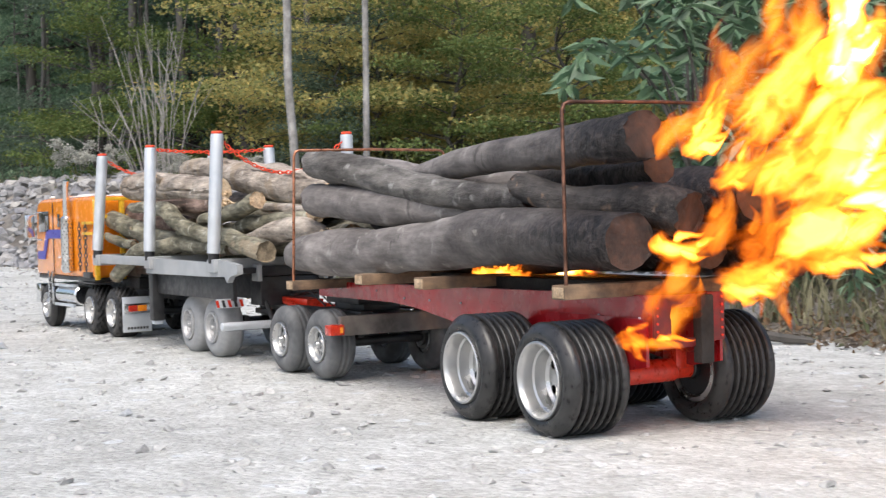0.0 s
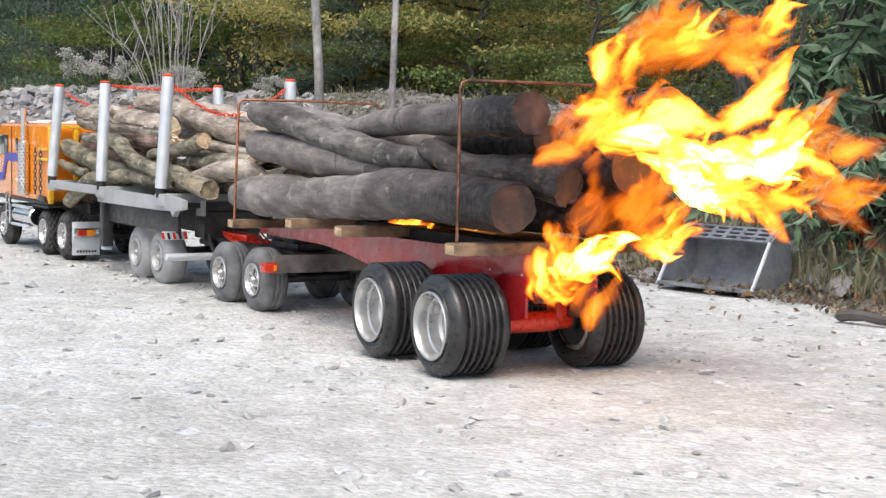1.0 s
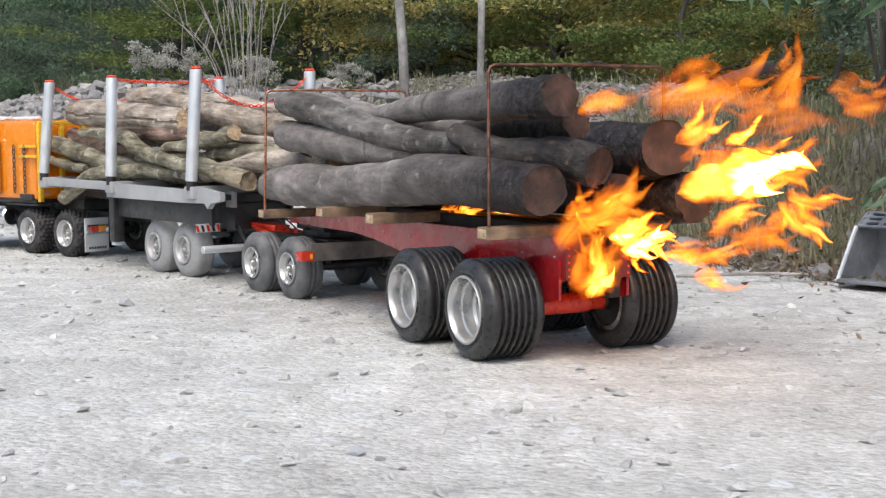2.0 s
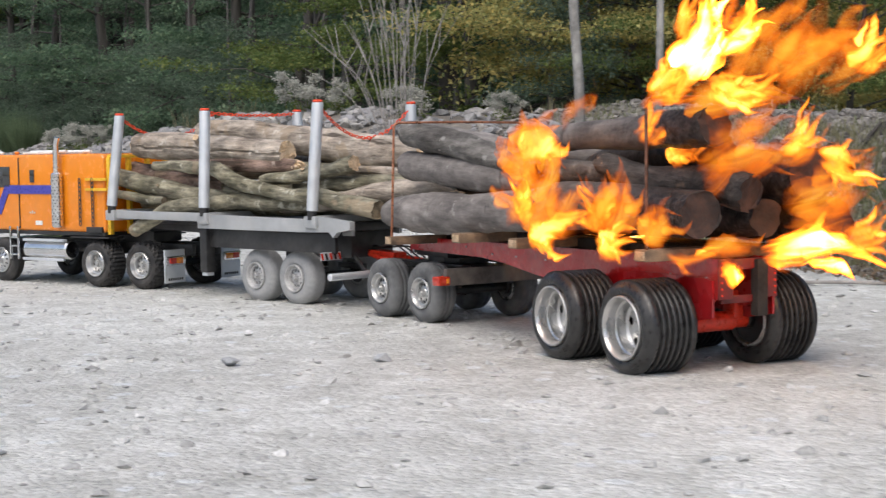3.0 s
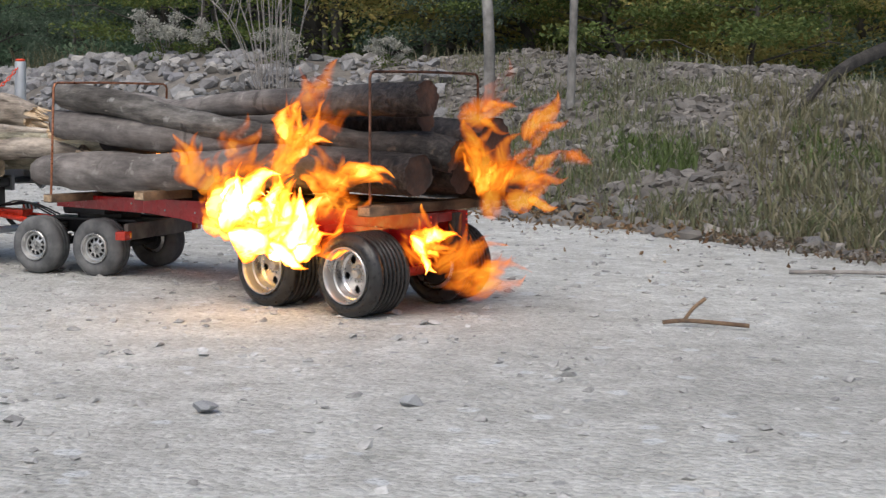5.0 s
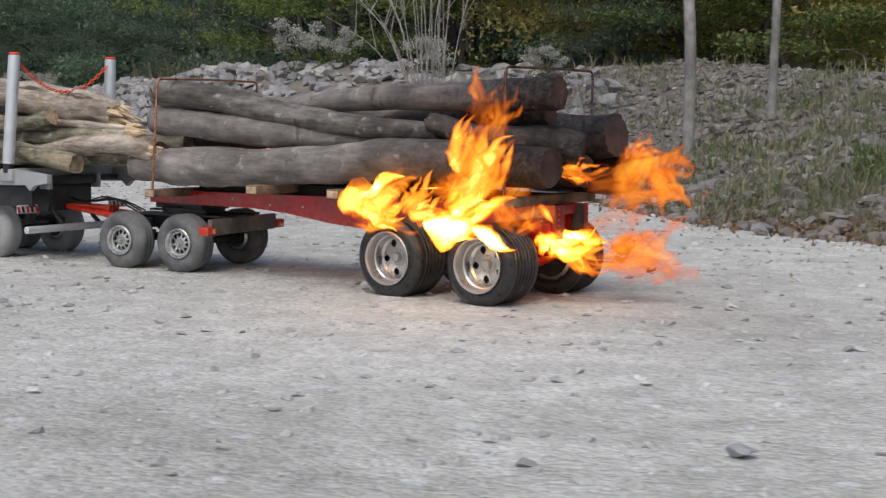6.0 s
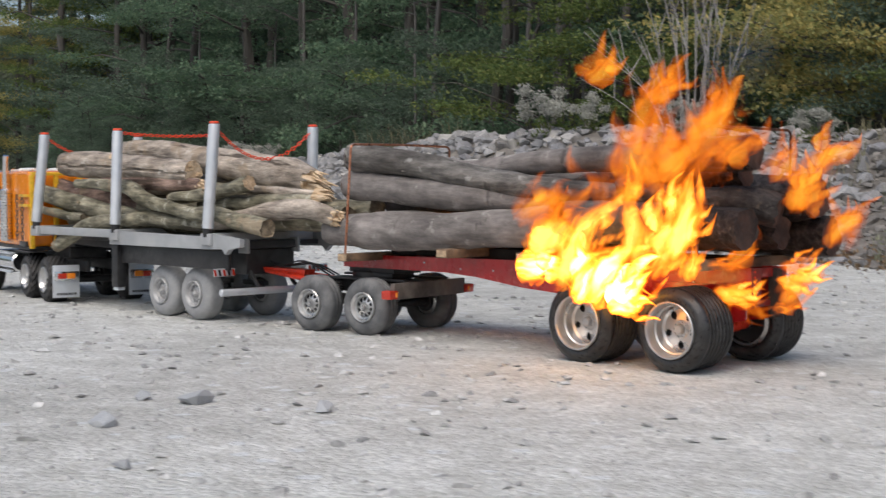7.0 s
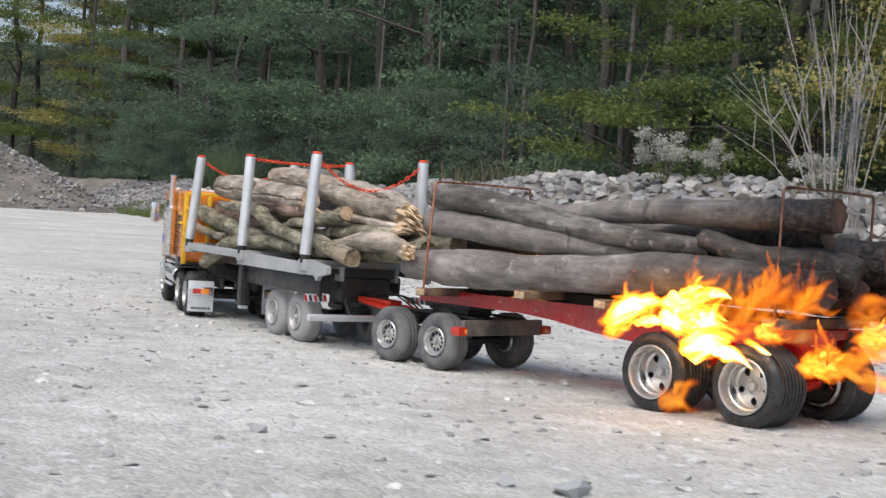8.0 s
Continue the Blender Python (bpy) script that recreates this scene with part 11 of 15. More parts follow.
    walk(FLAMES[77], [at(0,-175,1,134,32,-82,30), at(0.5,-134,37,177,-174,-62,-122), at(1,-133,24,157,-179,-22,-122), at(1.1,-158,4,143,172,-70,-112), at(1.2,-177,-15,123,14,-61,46), at(1.567,-176,-11,126,17,-66,43), at(1.933,-145,35,130,15,-69,47), at(2.3,-137,41,129,23,-77,38), at(2.5,-161,11,123,5,-28,51), at(3,-61,86,236,3,-23,55), at(3.5,-154,-6,48,5,-17,46), at(4,120,123,78,-39,-40,52), at(4.1,118,39,120,-7,21,19), at(4.2,115,-45,162,0,89,0), at(4.567,115,-45,162,0,89,0), at(4.933,115,-45,162,0,89,0), at(5.3,115,-45,162,0,89,0), at(5.5,115,-45,162,0,89,0), at(6,115,-45,162,0,89,0), at(6.167,123,-30,157,179,31,-179), at(6.333,129,-15,150,177,-29,-177), at(6.5,125,0,132,109,-86,-109), at(6.667,114,-15,150,177,-29,-177), at(6.833,128,-30,161,179,31,-179), at(7,115,-45,162,0,89,0), at(7.5,115,-45,162,0,89,0), at(8,115,-45,162,0,89,0)])
    walk(FLAMES[78], [at(0,207,0,131,97,-84,-97), at(0.5,262,0,128,67,-87,-67), at(1,245,0,128,80,-84,-80), at(1.067,173,-16,141,5,-30,-5), at(1.133,101,-32,153,2,29,-2), at(1.2,25,-48,161,0,89,0), at(1.567,25,-48,161,0,89,0), at(1.933,25,-48,161,0,89,0), at(2.3,25,-48,161,0,89,0), at(2.367,4,-17,190,-2,31,3), at(2.433,-7,14,209,-7,-26,8), at(2.5,-10,45,221,-57,-79,57), at(3,-69,45,227,-52,-82,52), at(3.5,-20,45,223,4,-89,-4), at(4,101,132,86,-43,-58,48), at(4.2,-155,8,129,20,-74,28), at(4.567,-153,11,138,11,-61,37), at(4.933,-163,-10,147,1,7,34), at(5.3,-165,-13,143,3,-35,32), at(5.5,-153,21,130,17,-73,20), at(6,-122,14,161,161,-84,-126), at(6.5,-141,37,129,6,-46,28), at(7,-150,19,122,25,-76,18), at(7.5,-132,46,66,3,-11,29), at(8,-140,13,106,22,-63,22)])
    walk(FLAMES[79], [at(0,171,-47,158,180,89,180), at(0.5,171,-47,158,180,89,180), at(1,171,-47,158,180,89,180), at(1.2,171,-47,158,180,89,180), at(1.567,171,-47,158,180,89,180), at(1.933,171,-47,158,180,89,180), at(2.3,171,-47,158,180,89,180), at(2.4,4,-28,224,22,25,37), at(2.5,-171,-8,283,4,-37,55), at(3,-178,-11,214,12,-55,48), at(3.5,-132,74,84,114,-83,-52), at(4,-107,79,89,144,-80,-91), at(4.2,-103,83,83,29,-77,19), at(4.567,-107,82,95,12,-56,38), at(4.933,-108,62,86,172,-52,-134), at(5.3,-110,62,81,169,-64,-130), at(5.5,-96,61,83,165,-72,-126), at(6,-92,73,83,9,-57,25), at(6.5,-88,70,115,23,-81,13), at(7,-96,87,123,34,-82,9), at(7.5,-60,125,98,45,-86,-45), at(8,-84,124,108,100,-84,-99)])
    walk(FLAMES[80], [at(0,263,-51,160,180,87,180), at(0.5,263,-51,160,180,87,180), at(1,263,-51,160,180,87,180), at(1.2,263,-51,160,180,87,180), at(1.567,263,-51,160,180,87,180), at(1.933,263,-51,160,180,87,180), at(2.3,263,-51,160,180,87,180), at(2.367,110,-44,182,-153,34,-149), at(2.433,-41,-38,202,-155,-19,-145), at(2.5,-190,-32,220,-172,-71,-128), at(3,-193,-41,217,-168,-65,-131), at(3.167,-39,-44,200,-155,-15,-145), at(3.333,107,-47,183,-153,36,-149), at(3.5,263,-51,160,180,87,180), at(4,263,-51,160,180,87,180), at(4.2,263,-51,160,180,87,180), at(4.567,263,-51,160,180,87,180), at(4.933,263,-51,160,180,87,180), at(5.3,263,-51,160,180,87,180), at(5.5,263,-51,160,180,87,180), at(6,263,-51,160,180,87,180), at(6.5,263,-51,160,180,87,180), at(7,263,-51,160,180,87,180), at(7.5,263,-51,160,180,87,180), at(8,263,-51,160,180,87,180)])
    walk(FLAMES[81], [at(0,66,-47,161,0,88,0), at(0.5,66,-47,161,0,88,0), at(0.667,-29,-74,175,-149,33,-148), at(0.833,-139,-102,183,-152,-26,-146), at(1,-234,-129,187,174,-84,-112), at(1.2,-235,-135,204,83,-89,-21), at(1.567,-226,-136,223,3,-67,59), at(1.933,-220,-133,195,8,-78,54), at(2.3,-227,-128,192,67,-88,-5), at(2.5,-223,-116,220,-172,-87,-127), at(3,-188,-52,222,-167,-83,-130), at(3.267,-183,-36,141,10,-59,48), at(3.5,-165,-20,46,7,-21,44), at(3.733,-52,-34,105,18,33,32), at(4,66,-47,161,0,88,0), at(4.2,66,-47,161,0,88,0), at(4.567,66,-47,161,0,88,0), at(4.933,66,-47,161,0,88,0), at(5.3,66,-47,161,0,88,0), at(5.5,66,-47,161,0,88,0), at(6,66,-47,161,0,88,0), at(6.267,0,13,223,11,33,23), at(6.5,-79,74,271,1,-21,34), at(6.733,-14,13,224,11,33,23), at(7,66,-47,161,0,88,0), at(7.167,28,14,163,-2,37,5), at(7.333,-12,76,168,-7,-14,10), at(7.5,-42,138,162,-28,-62,31), at(8,137,126,96,-28,-67,30)])
    walk(FLAMES[82], [at(0,219,0,131,107,-79,-107), at(0.5,217,0,128,106,-79,-105), at(1,221,0,128,94,-81,-94), at(1.067,189,-16,139,172,-30,-172), at(1.133,155,-31,148,178,29,-177), at(1.2,120,-47,155,180,88,180), at(1.567,120,-47,155,180,88,180), at(1.933,120,-47,155,180,88,180), at(2.3,120,-47,155,180,88,180), at(2.367,34,-20,188,29,36,33), at(2.433,-68,6,218,26,-20,36), at(2.5,-151,32,238,5,-74,56), at(3,-172,-8,221,11,-52,49), at(3.5,-128,63,83,161,-77,-99), at(4,-100,72,95,73,-84,-21), at(4.2,-98,80,92,105,-83,-56), at(4.567,-95,79,103,38,-79,12), at(4.933,-114,53,97,168,-68,-129), at(5.3,-102,51,95,175,-51,-136), at(5.5,-95,49,93,159,-76,-121), at(6,-135,29,69,144,-82,-108), at(6.5,-102,65,118,18,-77,18), at(7,-101,77,95,154,-83,-110), at(7.5,-109,54,76,167,-79,-123), at(8,-111,78,77,138,-84,-92)])
    walk(FLAMES[83], [at(0,-165,-6,124,34,-82,27), at(0.167,-31,-20,139,31,-24,30), at(0.333,104,-35,152,31,33,31), at(0.5,248,-50,156,180,89,180), at(1,248,-50,156,180,89,180), at(1.2,248,-50,156,180,89,180), at(1.567,248,-50,156,180,89,180), at(1.933,248,-50,156,180,89,180), at(2.3,248,-50,156,180,89,180), at(2.4,25,-43,221,22,25,36), at(2.5,-189,-37,277,5,-39,53), at(3,-212,-57,308,8,-36,49), at(3.267,22,-53,236,22,27,35), at(3.5,248,-50,156,180,89,180), at(4,248,-50,156,180,89,180), at(4.2,248,-50,156,180,89,180), at(4.567,248,-50,156,180,89,180), at(4.933,248,-50,156,180,89,180), at(5.3,248,-50,156,180,89,180), at(5.5,248,-50,156,180,89,180), at(6,248,-50,156,180,89,180), at(6.5,248,-50,156,180,89,180), at(7,248,-50,156,180,89,180), at(7.5,248,-50,156,180,89,180), at(8,248,-50,156,180,89,180)])
    walk(FLAMES[84], [at(0,237,0,131,103,-82,-103), at(0.5,239,0,128,101,-81,-101), at(1,238,0,128,82,-84,-82), at(1.067,251,-15,146,175,-31,-175), at(1.133,250,-29,150,178,29,-178), at(1.2,252,-44,157,180,88,180), at(1.567,252,-44,157,180,88,180), at(1.933,252,-44,157,180,88,180), at(2.3,252,-44,157,180,88,180), at(2.367,247,-29,157,178,29,-178), at(2.433,266,-15,146,175,-31,-175), at(2.5,263,0,130,85,-84,-85), at(3,-48,123,137,121,-61,-117), at(3.5,-128,125,107,-38,-61,42), at(4,-1,136,57,-34,-35,50), at(4.2,3,125,61,-20,-17,51), at(4.567,-19,125,75,-19,0,45), at(4.733,115,41,118,0,44,26), at(4.933,252,-44,157,180,88,180), at(5.3,252,-44,157,180,88,180), at(5.5,252,-44,157,180,88,180), at(6,252,-44,157,180,88,180), at(6.167,236,-29,154,179,29,-179), at(6.333,242,-15,144,178,-31,-178), at(6.5,227,0,127,68,-87,-68), at(6.667,244,-15,145,178,-31,-178), at(6.833,254,-29,157,179,29,-179), at(7,252,-44,157,180,88,180), at(7.5,252,-44,157,180,88,180), at(7.667,244,-29,148,0,32,0), at(7.833,235,-15,139,1,-27,-1), at(8,230,0,127,9,-86,-9)])
    walk(FLAMES[85], [at(0,-177,12,209,8,-56,52), at(0.5,-181,-37,227,9,-65,55), at(1,-188,-27,133,27,-78,34), at(1.2,-190,-14,120,46,-82,16), at(1.567,-210,-17,131,21,-74,41), at(1.933,-205,-49,92,154,-72,-95), at(2.3,-200,-45,86,35,-77,26), at(2.5,-192,-26,221,-172,-80,-127), at(3,-195,-28,219,-168,-77,-130), at(3.5,-127,51,87,164,-77,-101), at(4,-165,8,65,172,-64,-119), at(4.2,-171,9,106,163,-73,-114), at(4.567,-173,11,122,172,-55,-123), at(4.933,-117,53,106,173,-63,-134), at(5.3,-109,54,82,171,-61,-132), at(5.5,-97,57,81,170,-66,-130), at(6,-137,34,57,165,-74,-129), at(6.5,-84,64,118,92,-87,-56), at(7,-97,58,95,149,-84,-105), at(7.5,-108,47,89,173,-78,-128), at(8,-104,63,89,177,-74,-131)])
    walk(FLAMES[86], [at(0,-167,5,208,8,-58,52), at(0.5,-196,-28,218,9,-67,54), at(1,-193,-38,136,15,-64,45), at(1.2,-200,-55,140,18,-69,43), at(1.567,-191,-52,150,47,-81,13), at(1.933,-234,-139,163,-175,-68,-123), at(2.3,-235,-137,157,-175,-70,-124), at(2.5,-225,-121,248,-163,-78,-136), at(3,-103,105,284,3,-65,59), at(3.167,-13,54,250,23,-15,39), at(3.333,72,3,209,28,38,34), at(3.5,148,-48,160,180,90,180), at(4,148,-48,160,180,90,180), at(4.2,148,-48,160,180,90,180), at(4.567,148,-48,160,180,90,180), at(4.933,148,-48,160,180,90,180), at(5.3,148,-48,160,180,90,180), at(5.5,148,-48,160,180,90,180), at(6,148,-48,160,180,90,180), at(6.167,137,-32,160,1,30,-1), at(6.333,143,-16,144,2,-30,-2), at(6.5,144,0,132,80,-87,-80), at(6.667,141,-16,146,2,-30,-2), at(6.833,153,-32,157,1,30,-1), at(7,148,-48,160,180,90,180), at(7.5,148,-48,160,180,90,180), at(8,148,-48,160,180,90,180)])
    walk(FLAMES[87], [at(0,-158,30,249,5,-46,55), at(0.5,-28,45,220,-74,-87,74), at(1,-198,-31,128,21,-73,39), at(1.2,-185,-20,117,12,-55,47), at(1.567,-191,-23,122,15,-62,44), at(1.933,-208,-38,109,71,-83,-11), at(2.3,-202,-38,98,34,-77,27), at(2.5,-169,7,118,6,-33,51), at(3,-51,125,143,23,16,57), at(3.5,-147,3,44,5,-19,46), at(4,64,130,32,-2,-2,56), at(4.2,-92,134,101,-34,-41,46), at(4.567,-97,139,122,-30,-42,34), at(4.933,-20,131,209,-30,-44,39), at(5.3,-22,136,199,-28,-39,40), at(5.5,-61,135,122,-23,-73,24), at(5.667,34,74,135,-4,-20,5), at(5.833,124,13,147,-1,35,2), at(6,222,-49,155,0,89,0), at(6.167,226,-32,150,0,31,0), at(6.333,223,-16,139,0,-28,0), at(6.5,220,0,127,-1,-86,1), at(6.667,226,-16,142,0,-28,0), at(6.833,215,-32,152,0,31,0), at(7,222,-49,155,0,89,0), at(7.5,222,-49,155,0,89,0), at(7.667,215,-32,153,0,32,1), at(7.833,217,-16,143,-1,-26,1), at(8,225,0,127,-14,-83,14)])
    walk(FLAMES[88], [at(0,-138,48,164,175,-84,-114), at(0.5,-145,53,164,-176,-60,-121), at(1,-142,39,131,-179,-15,-121), at(1.1,-54,-4,149,-162,35,-140), at(1.2,29,-47,161,180,88,180), at(1.567,29,-47,161,180,88,180), at(1.933,29,-47,161,180,88,180), at(2.3,29,-47,161,180,88,180), at(2.4,-66,-10,220,20,35,39), at(2.5,-152,28,271,2,-20,55), at(2.733,-149,42,280,-1,-63,61), at(3,-142,56,286,-163,-74,-136), at(3.5,-153,46,229,-172,-49,-129), at(3.733,-57,-1,200,-156,19,-145), at(4,29,-47,161,180,88,180), at(4.2,29,-47,161,180,88,180), at(4.567,29,-47,161,180,88,180), at(4.933,29,-47,161,180,88,180), at(5.3,29,-47,161,180,88,180), at(5.4,1,45,120,-3,24,14), at(5.5,-20,137,72,-25,-41,35), at(6,19,131,104,-25,-68,27), at(6.5,-97,65,130,8,-61,27), at(7,-100,58,85,29,-76,14), at(7.5,-112,56,78,136,-84,-92), at(8,-105,55,84,82,-85,-36)])
    walk(FLAMES[89], [at(0,34,-50,155,180,89,180), at(0.5,34,-50,155,180,89,180), at(0.667,-33,-53,218,28,38,34), at(0.833,-116,-57,267,23,-15,39), at(1,-194,-60,320,0,-66,61), at(1.067,-113,-57,270,23,-15,39), at(1.133,-36,-53,215,28,38,34), at(1.2,34,-50,155,180,89,180), at(1.567,34,-50,155,180,89,180), at(1.933,34,-50,155,180,89,180), at(2.3,34,-50,155,180,89,180), at(2.4,-51,-8,220,20,33,39), at(2.5,-144,34,276,2,-23,56), at(3,-129,61,287,-138,-86,-159), at(3.167,-84,24,253,-148,-27,-150), at(3.333,-12,-13,207,-149,31,-149), at(3.5,34,-50,155,180,89,180), at(4,34,-50,155,180,89,180), at(4.2,34,-50,155,180,89,180), at(4.567,34,-50,155,180,89,180), at(4.933,34,-50,155,180,89,180), at(5.3,34,-50,155,180,89,180), at(5.4,3,40,111,-3,24,14), at(5.5,-21,130,60,-24,-40,35), at(5.733,14,40,115,-3,24,14), at(6,34,-50,155,180,89,180), at(6.267,-47,-1,141,11,34,21), at(6.5,-131,47,124,3,-22,30), at(7,-153,7,109,33,-79,11), at(7.5,-160,0,116,21,-65,21), at(8,-144,12,115,38,-80,8)])
    walk(FLAMES[90], [at(0,338,-50,158,180,88,180), at(0.5,338,-50,158,180,88,180), at(1,338,-50,158,180,88,180), at(1.2,338,-50,158,180,88,180), at(1.567,338,-50,158,180,88,180), at(1.933,338,-50,158,180,88,180), at(2.3,338,-50,158,180,88,180), at(2.5,338,-50,158,180,88,180), at(2.733,117,32,231,25,20,38), at(3,-122,113,286,4,-50,57), at(3.267,102,32,228,25,20,38), at(3.5,338,-50,158,180,88,180), at(4,338,-50,158,180,88,180), at(4.2,338,-50,158,180,88,180), at(4.567,338,-50,158,180,88,180), at(4.933,338,-50,158,180,88,180), at(5.3,338,-50,158,180,88,180), at(5.5,338,-50,158,180,88,180), at(6,338,-50,158,180,88,180), at(6.5,338,-50,158,180,88,180), at(7,338,-50,158,180,88,180), at(7.5,338,-50,158,180,88,180), at(7.667,358,-33,149,0,33,0), at(7.833,372,-17,133,0,-26,0), at(8,381,0,113,-6,-85,6)])
    walk(FLAMES[91], [at(0,-215,-81,226,9,-43,48), at(0.5,-185,-53,222,9,-71,55), at(1,-229,-104,188,21,-80,40), at(1.2,-226,-83,215,11,-65,50), at(1.567,-224,-87,238,7,-65,55), at(1.733,-218,-109,210,-180,-75,-119), at(1.933,-230,-131,163,-177,-35,-122), at(2.3,-244,-132,143,-173,-57,-127), at(2.5,-232,-99,258,-163,-75,-136), at(3,-200,-34,216,-168,-58,-131), at(3.267,-16,-41,190,-154,15,-146), at(3.5,177,-49,155,180,90,180), at(4,177,-49,155,180,90,180), at(4.2,177,-49,155,180,90,180), at(4.567,177,-49,155,180,90,180), at(4.933,177,-49,155,180,90,180), at(5.3,177,-49,155,180,90,180), at(5.5,177,-49,155,180,90,180), at(6,177,-49,155,180,90,180), at(6.267,-6,-28,110,9,43,20), at(6.5,-183,-8,58,1,-4,28), at(6.733,0,-28,110,9,43,20), at(7,177,-49,155,180,90,180), at(7.5,177,-49,155,180,90,180), at(8,177,-49,155,180,90,180)])
    walk(FLAMES[92], [at(0,175,-48,155,180,90,180), at(0.5,175,-48,155,180,90,180), at(1,175,-48,155,180,90,180), at(1.2,175,-48,155,180,90,180), at(1.567,175,-48,155,180,90,180), at(1.7,177,-31,147,3,34,-2), at(1.8,175,-14,142,7,-22,-6), at(1.933,184,3,126,39,-76,-38), at(2.3,186,0,124,86,-83,-86), at(2.5,192,0,130,97,-82,-97), at(2.733,136,66,143,-3,-40,32), at(3,86,133,151,15,9,60), at(3.267,125,43,159,28,49,47), at(3.5,175,-48,155,180,90,180), at(4,175,-48,155,180,90,180), at(4.2,175,-48,155,180,90,180), at(4.567,175,-48,155,180,90,180), at(4.933,175,-48,155,180,90,180), at(5.3,175,-48,155,180,90,180), at(5.5,175,-48,155,180,90,180), at(6,175,-48,155,180,90,180), at(6.267,-2,-30,113,9,40,20), at(6.5,-163,-13,53,1,-9,28), at(7,-104,133,107,-10,-16,33), at(7.5,-52,135,61,-15,-25,31), at(8,76,125,112,-16,-23,36)])
    walk(FLAMES[93], [at(0,-141,50,156,26,-84,35), at(0.5,-144,50,167,-175,-57,-121), at(1,-154,32,162,-179,-36,-121), at(1.2,-129,45,169,180,-56,-118), at(1.567,-126,45,179,180,-63,-118), at(1.933,-135,42,155,16,-72,45), at(2.3,-132,37,127,29,-80,32), at(2.5,-135,29,143,-178,-26,-123), at(3,-51,122,145,125,-53,-120), at(3.267,-84,130,135,17,-84,-10), at(3.5,-137,138,106,-38,-48,47), at(4,6,125,46,-35,-38,49), at(4.2,-14,128,58,-21,-19,50), at(4.567,-14,136,69,-24,-32,56), at(4.933,-8,137,216,-28,-44,50), at(5.3,-7,127,208,-31,-46,40), at(5.5,-56,123,121,-16,-78,17), at(5.667,-27,66,135,-2,-22,3), at(5.833,-4,10,155,-1,35,1), at(6,34,-46,160,180,88,180), at(6.267,-12,17,223,11,39,24), at(6.5,-50,79,279,0,-13,34), at(6.733,0,17,227,11,39,24), at(7,34,-46,160,180,88,180), at(7.167,8,11,159,-1,36,2), at(7.333,-3,68,162,-4,-20,5), at(7.5,-36,125,149,-25,-74,26), at(8,129,126,93,-28,-60,32)])
    walk(FLAMES[94], [at(0,69,-50,158,0,89,0), at(0.5,69,-50,158,0,89,0), at(0.667,-28,-79,169,28,36,31), at(0.833,-134,-108,170,27,-17,33), at(1,-238,-137,173,18,-70,42), at(1.2,-220,-83,224,8,-45,51), at(1.567,-224,-77,229,11,-64,50), at(1.933,-203,-38,211,10,-60,49), at(2.3,-183,-40,197,9,-55,51), at(2.5,-192,-29,168,84,-88,-23), at(3,-205,-54,143,26,-73,36), at(3.5,-165,-11,143,171,-79,-109), at(4,-172,7,133,10,-55,41), at(4.2,-170,14,133,23,-76,25), at(4.567,-170,8,133,23,-76,26), at(4.7,-85,-11,146,24,-21,24), at(4.8,-1,-31,159,24,34,24), at(4.933,69,-50,158,0,89,0), at(5.3,69,-50,158,0,89,0), at(5.5,69,-50,158,0,89,0), at(6,69,-50,158,0,89,0), at(6.167,14,-19,183,-1,31,1), at(6.333,-41,13,209,-2,-28,3), at(6.5,-84,45,223,-38,-85,38), at(7,-90,126,164,-22,-39,33), at(7.5,-45,136,153,-26,-56,31), at(8,132,129,87,-27,-49,34)])
    walk(FLAMES[95], [at(0,187,-49,158,180,88,180), at(0.5,187,-49,158,180,88,180), at(1,187,-49,158,180,88,180), at(1.2,187,-49,158,180,88,180), at(1.567,187,-49,158,180,88,180), at(1.933,187,-49,158,180,88,180), at(2.3,187,-49,158,180,88,180), at(2.367,71,-35,189,29,37,33), at(2.433,-55,-21,215,25,-17,36), at(2.5,-172,-7,240,6,-70,54), at(3,-179,-38,285,9,-59,52), at(3.167,-49,-41,250,24,-10,38), at(3.333,67,-45,202,28,41,34), at(3.5,187,-49,158,180,88,180), at(4,187,-49,158,180,88,180), at(4.2,187,-49,158,180,88,180), at(4.567,187,-49,158,180,88,180), at(4.933,187,-49,158,180,88,180), at(5.3,187,-49,158,180,88,180), at(5.5,187,-49,158,180,88,180), at(6,187,-49,158,180,88,180), at(6.5,187,-49,158,180,88,180), at(6.733,91,40,213,1,32,20), at(7,-18,128,256,-17,-24,37), at(7.5,-144,0,119,13,-42,26), at(7.733,25,-24,142,18,25,21), at(8,187,-49,158,180,88,180)])
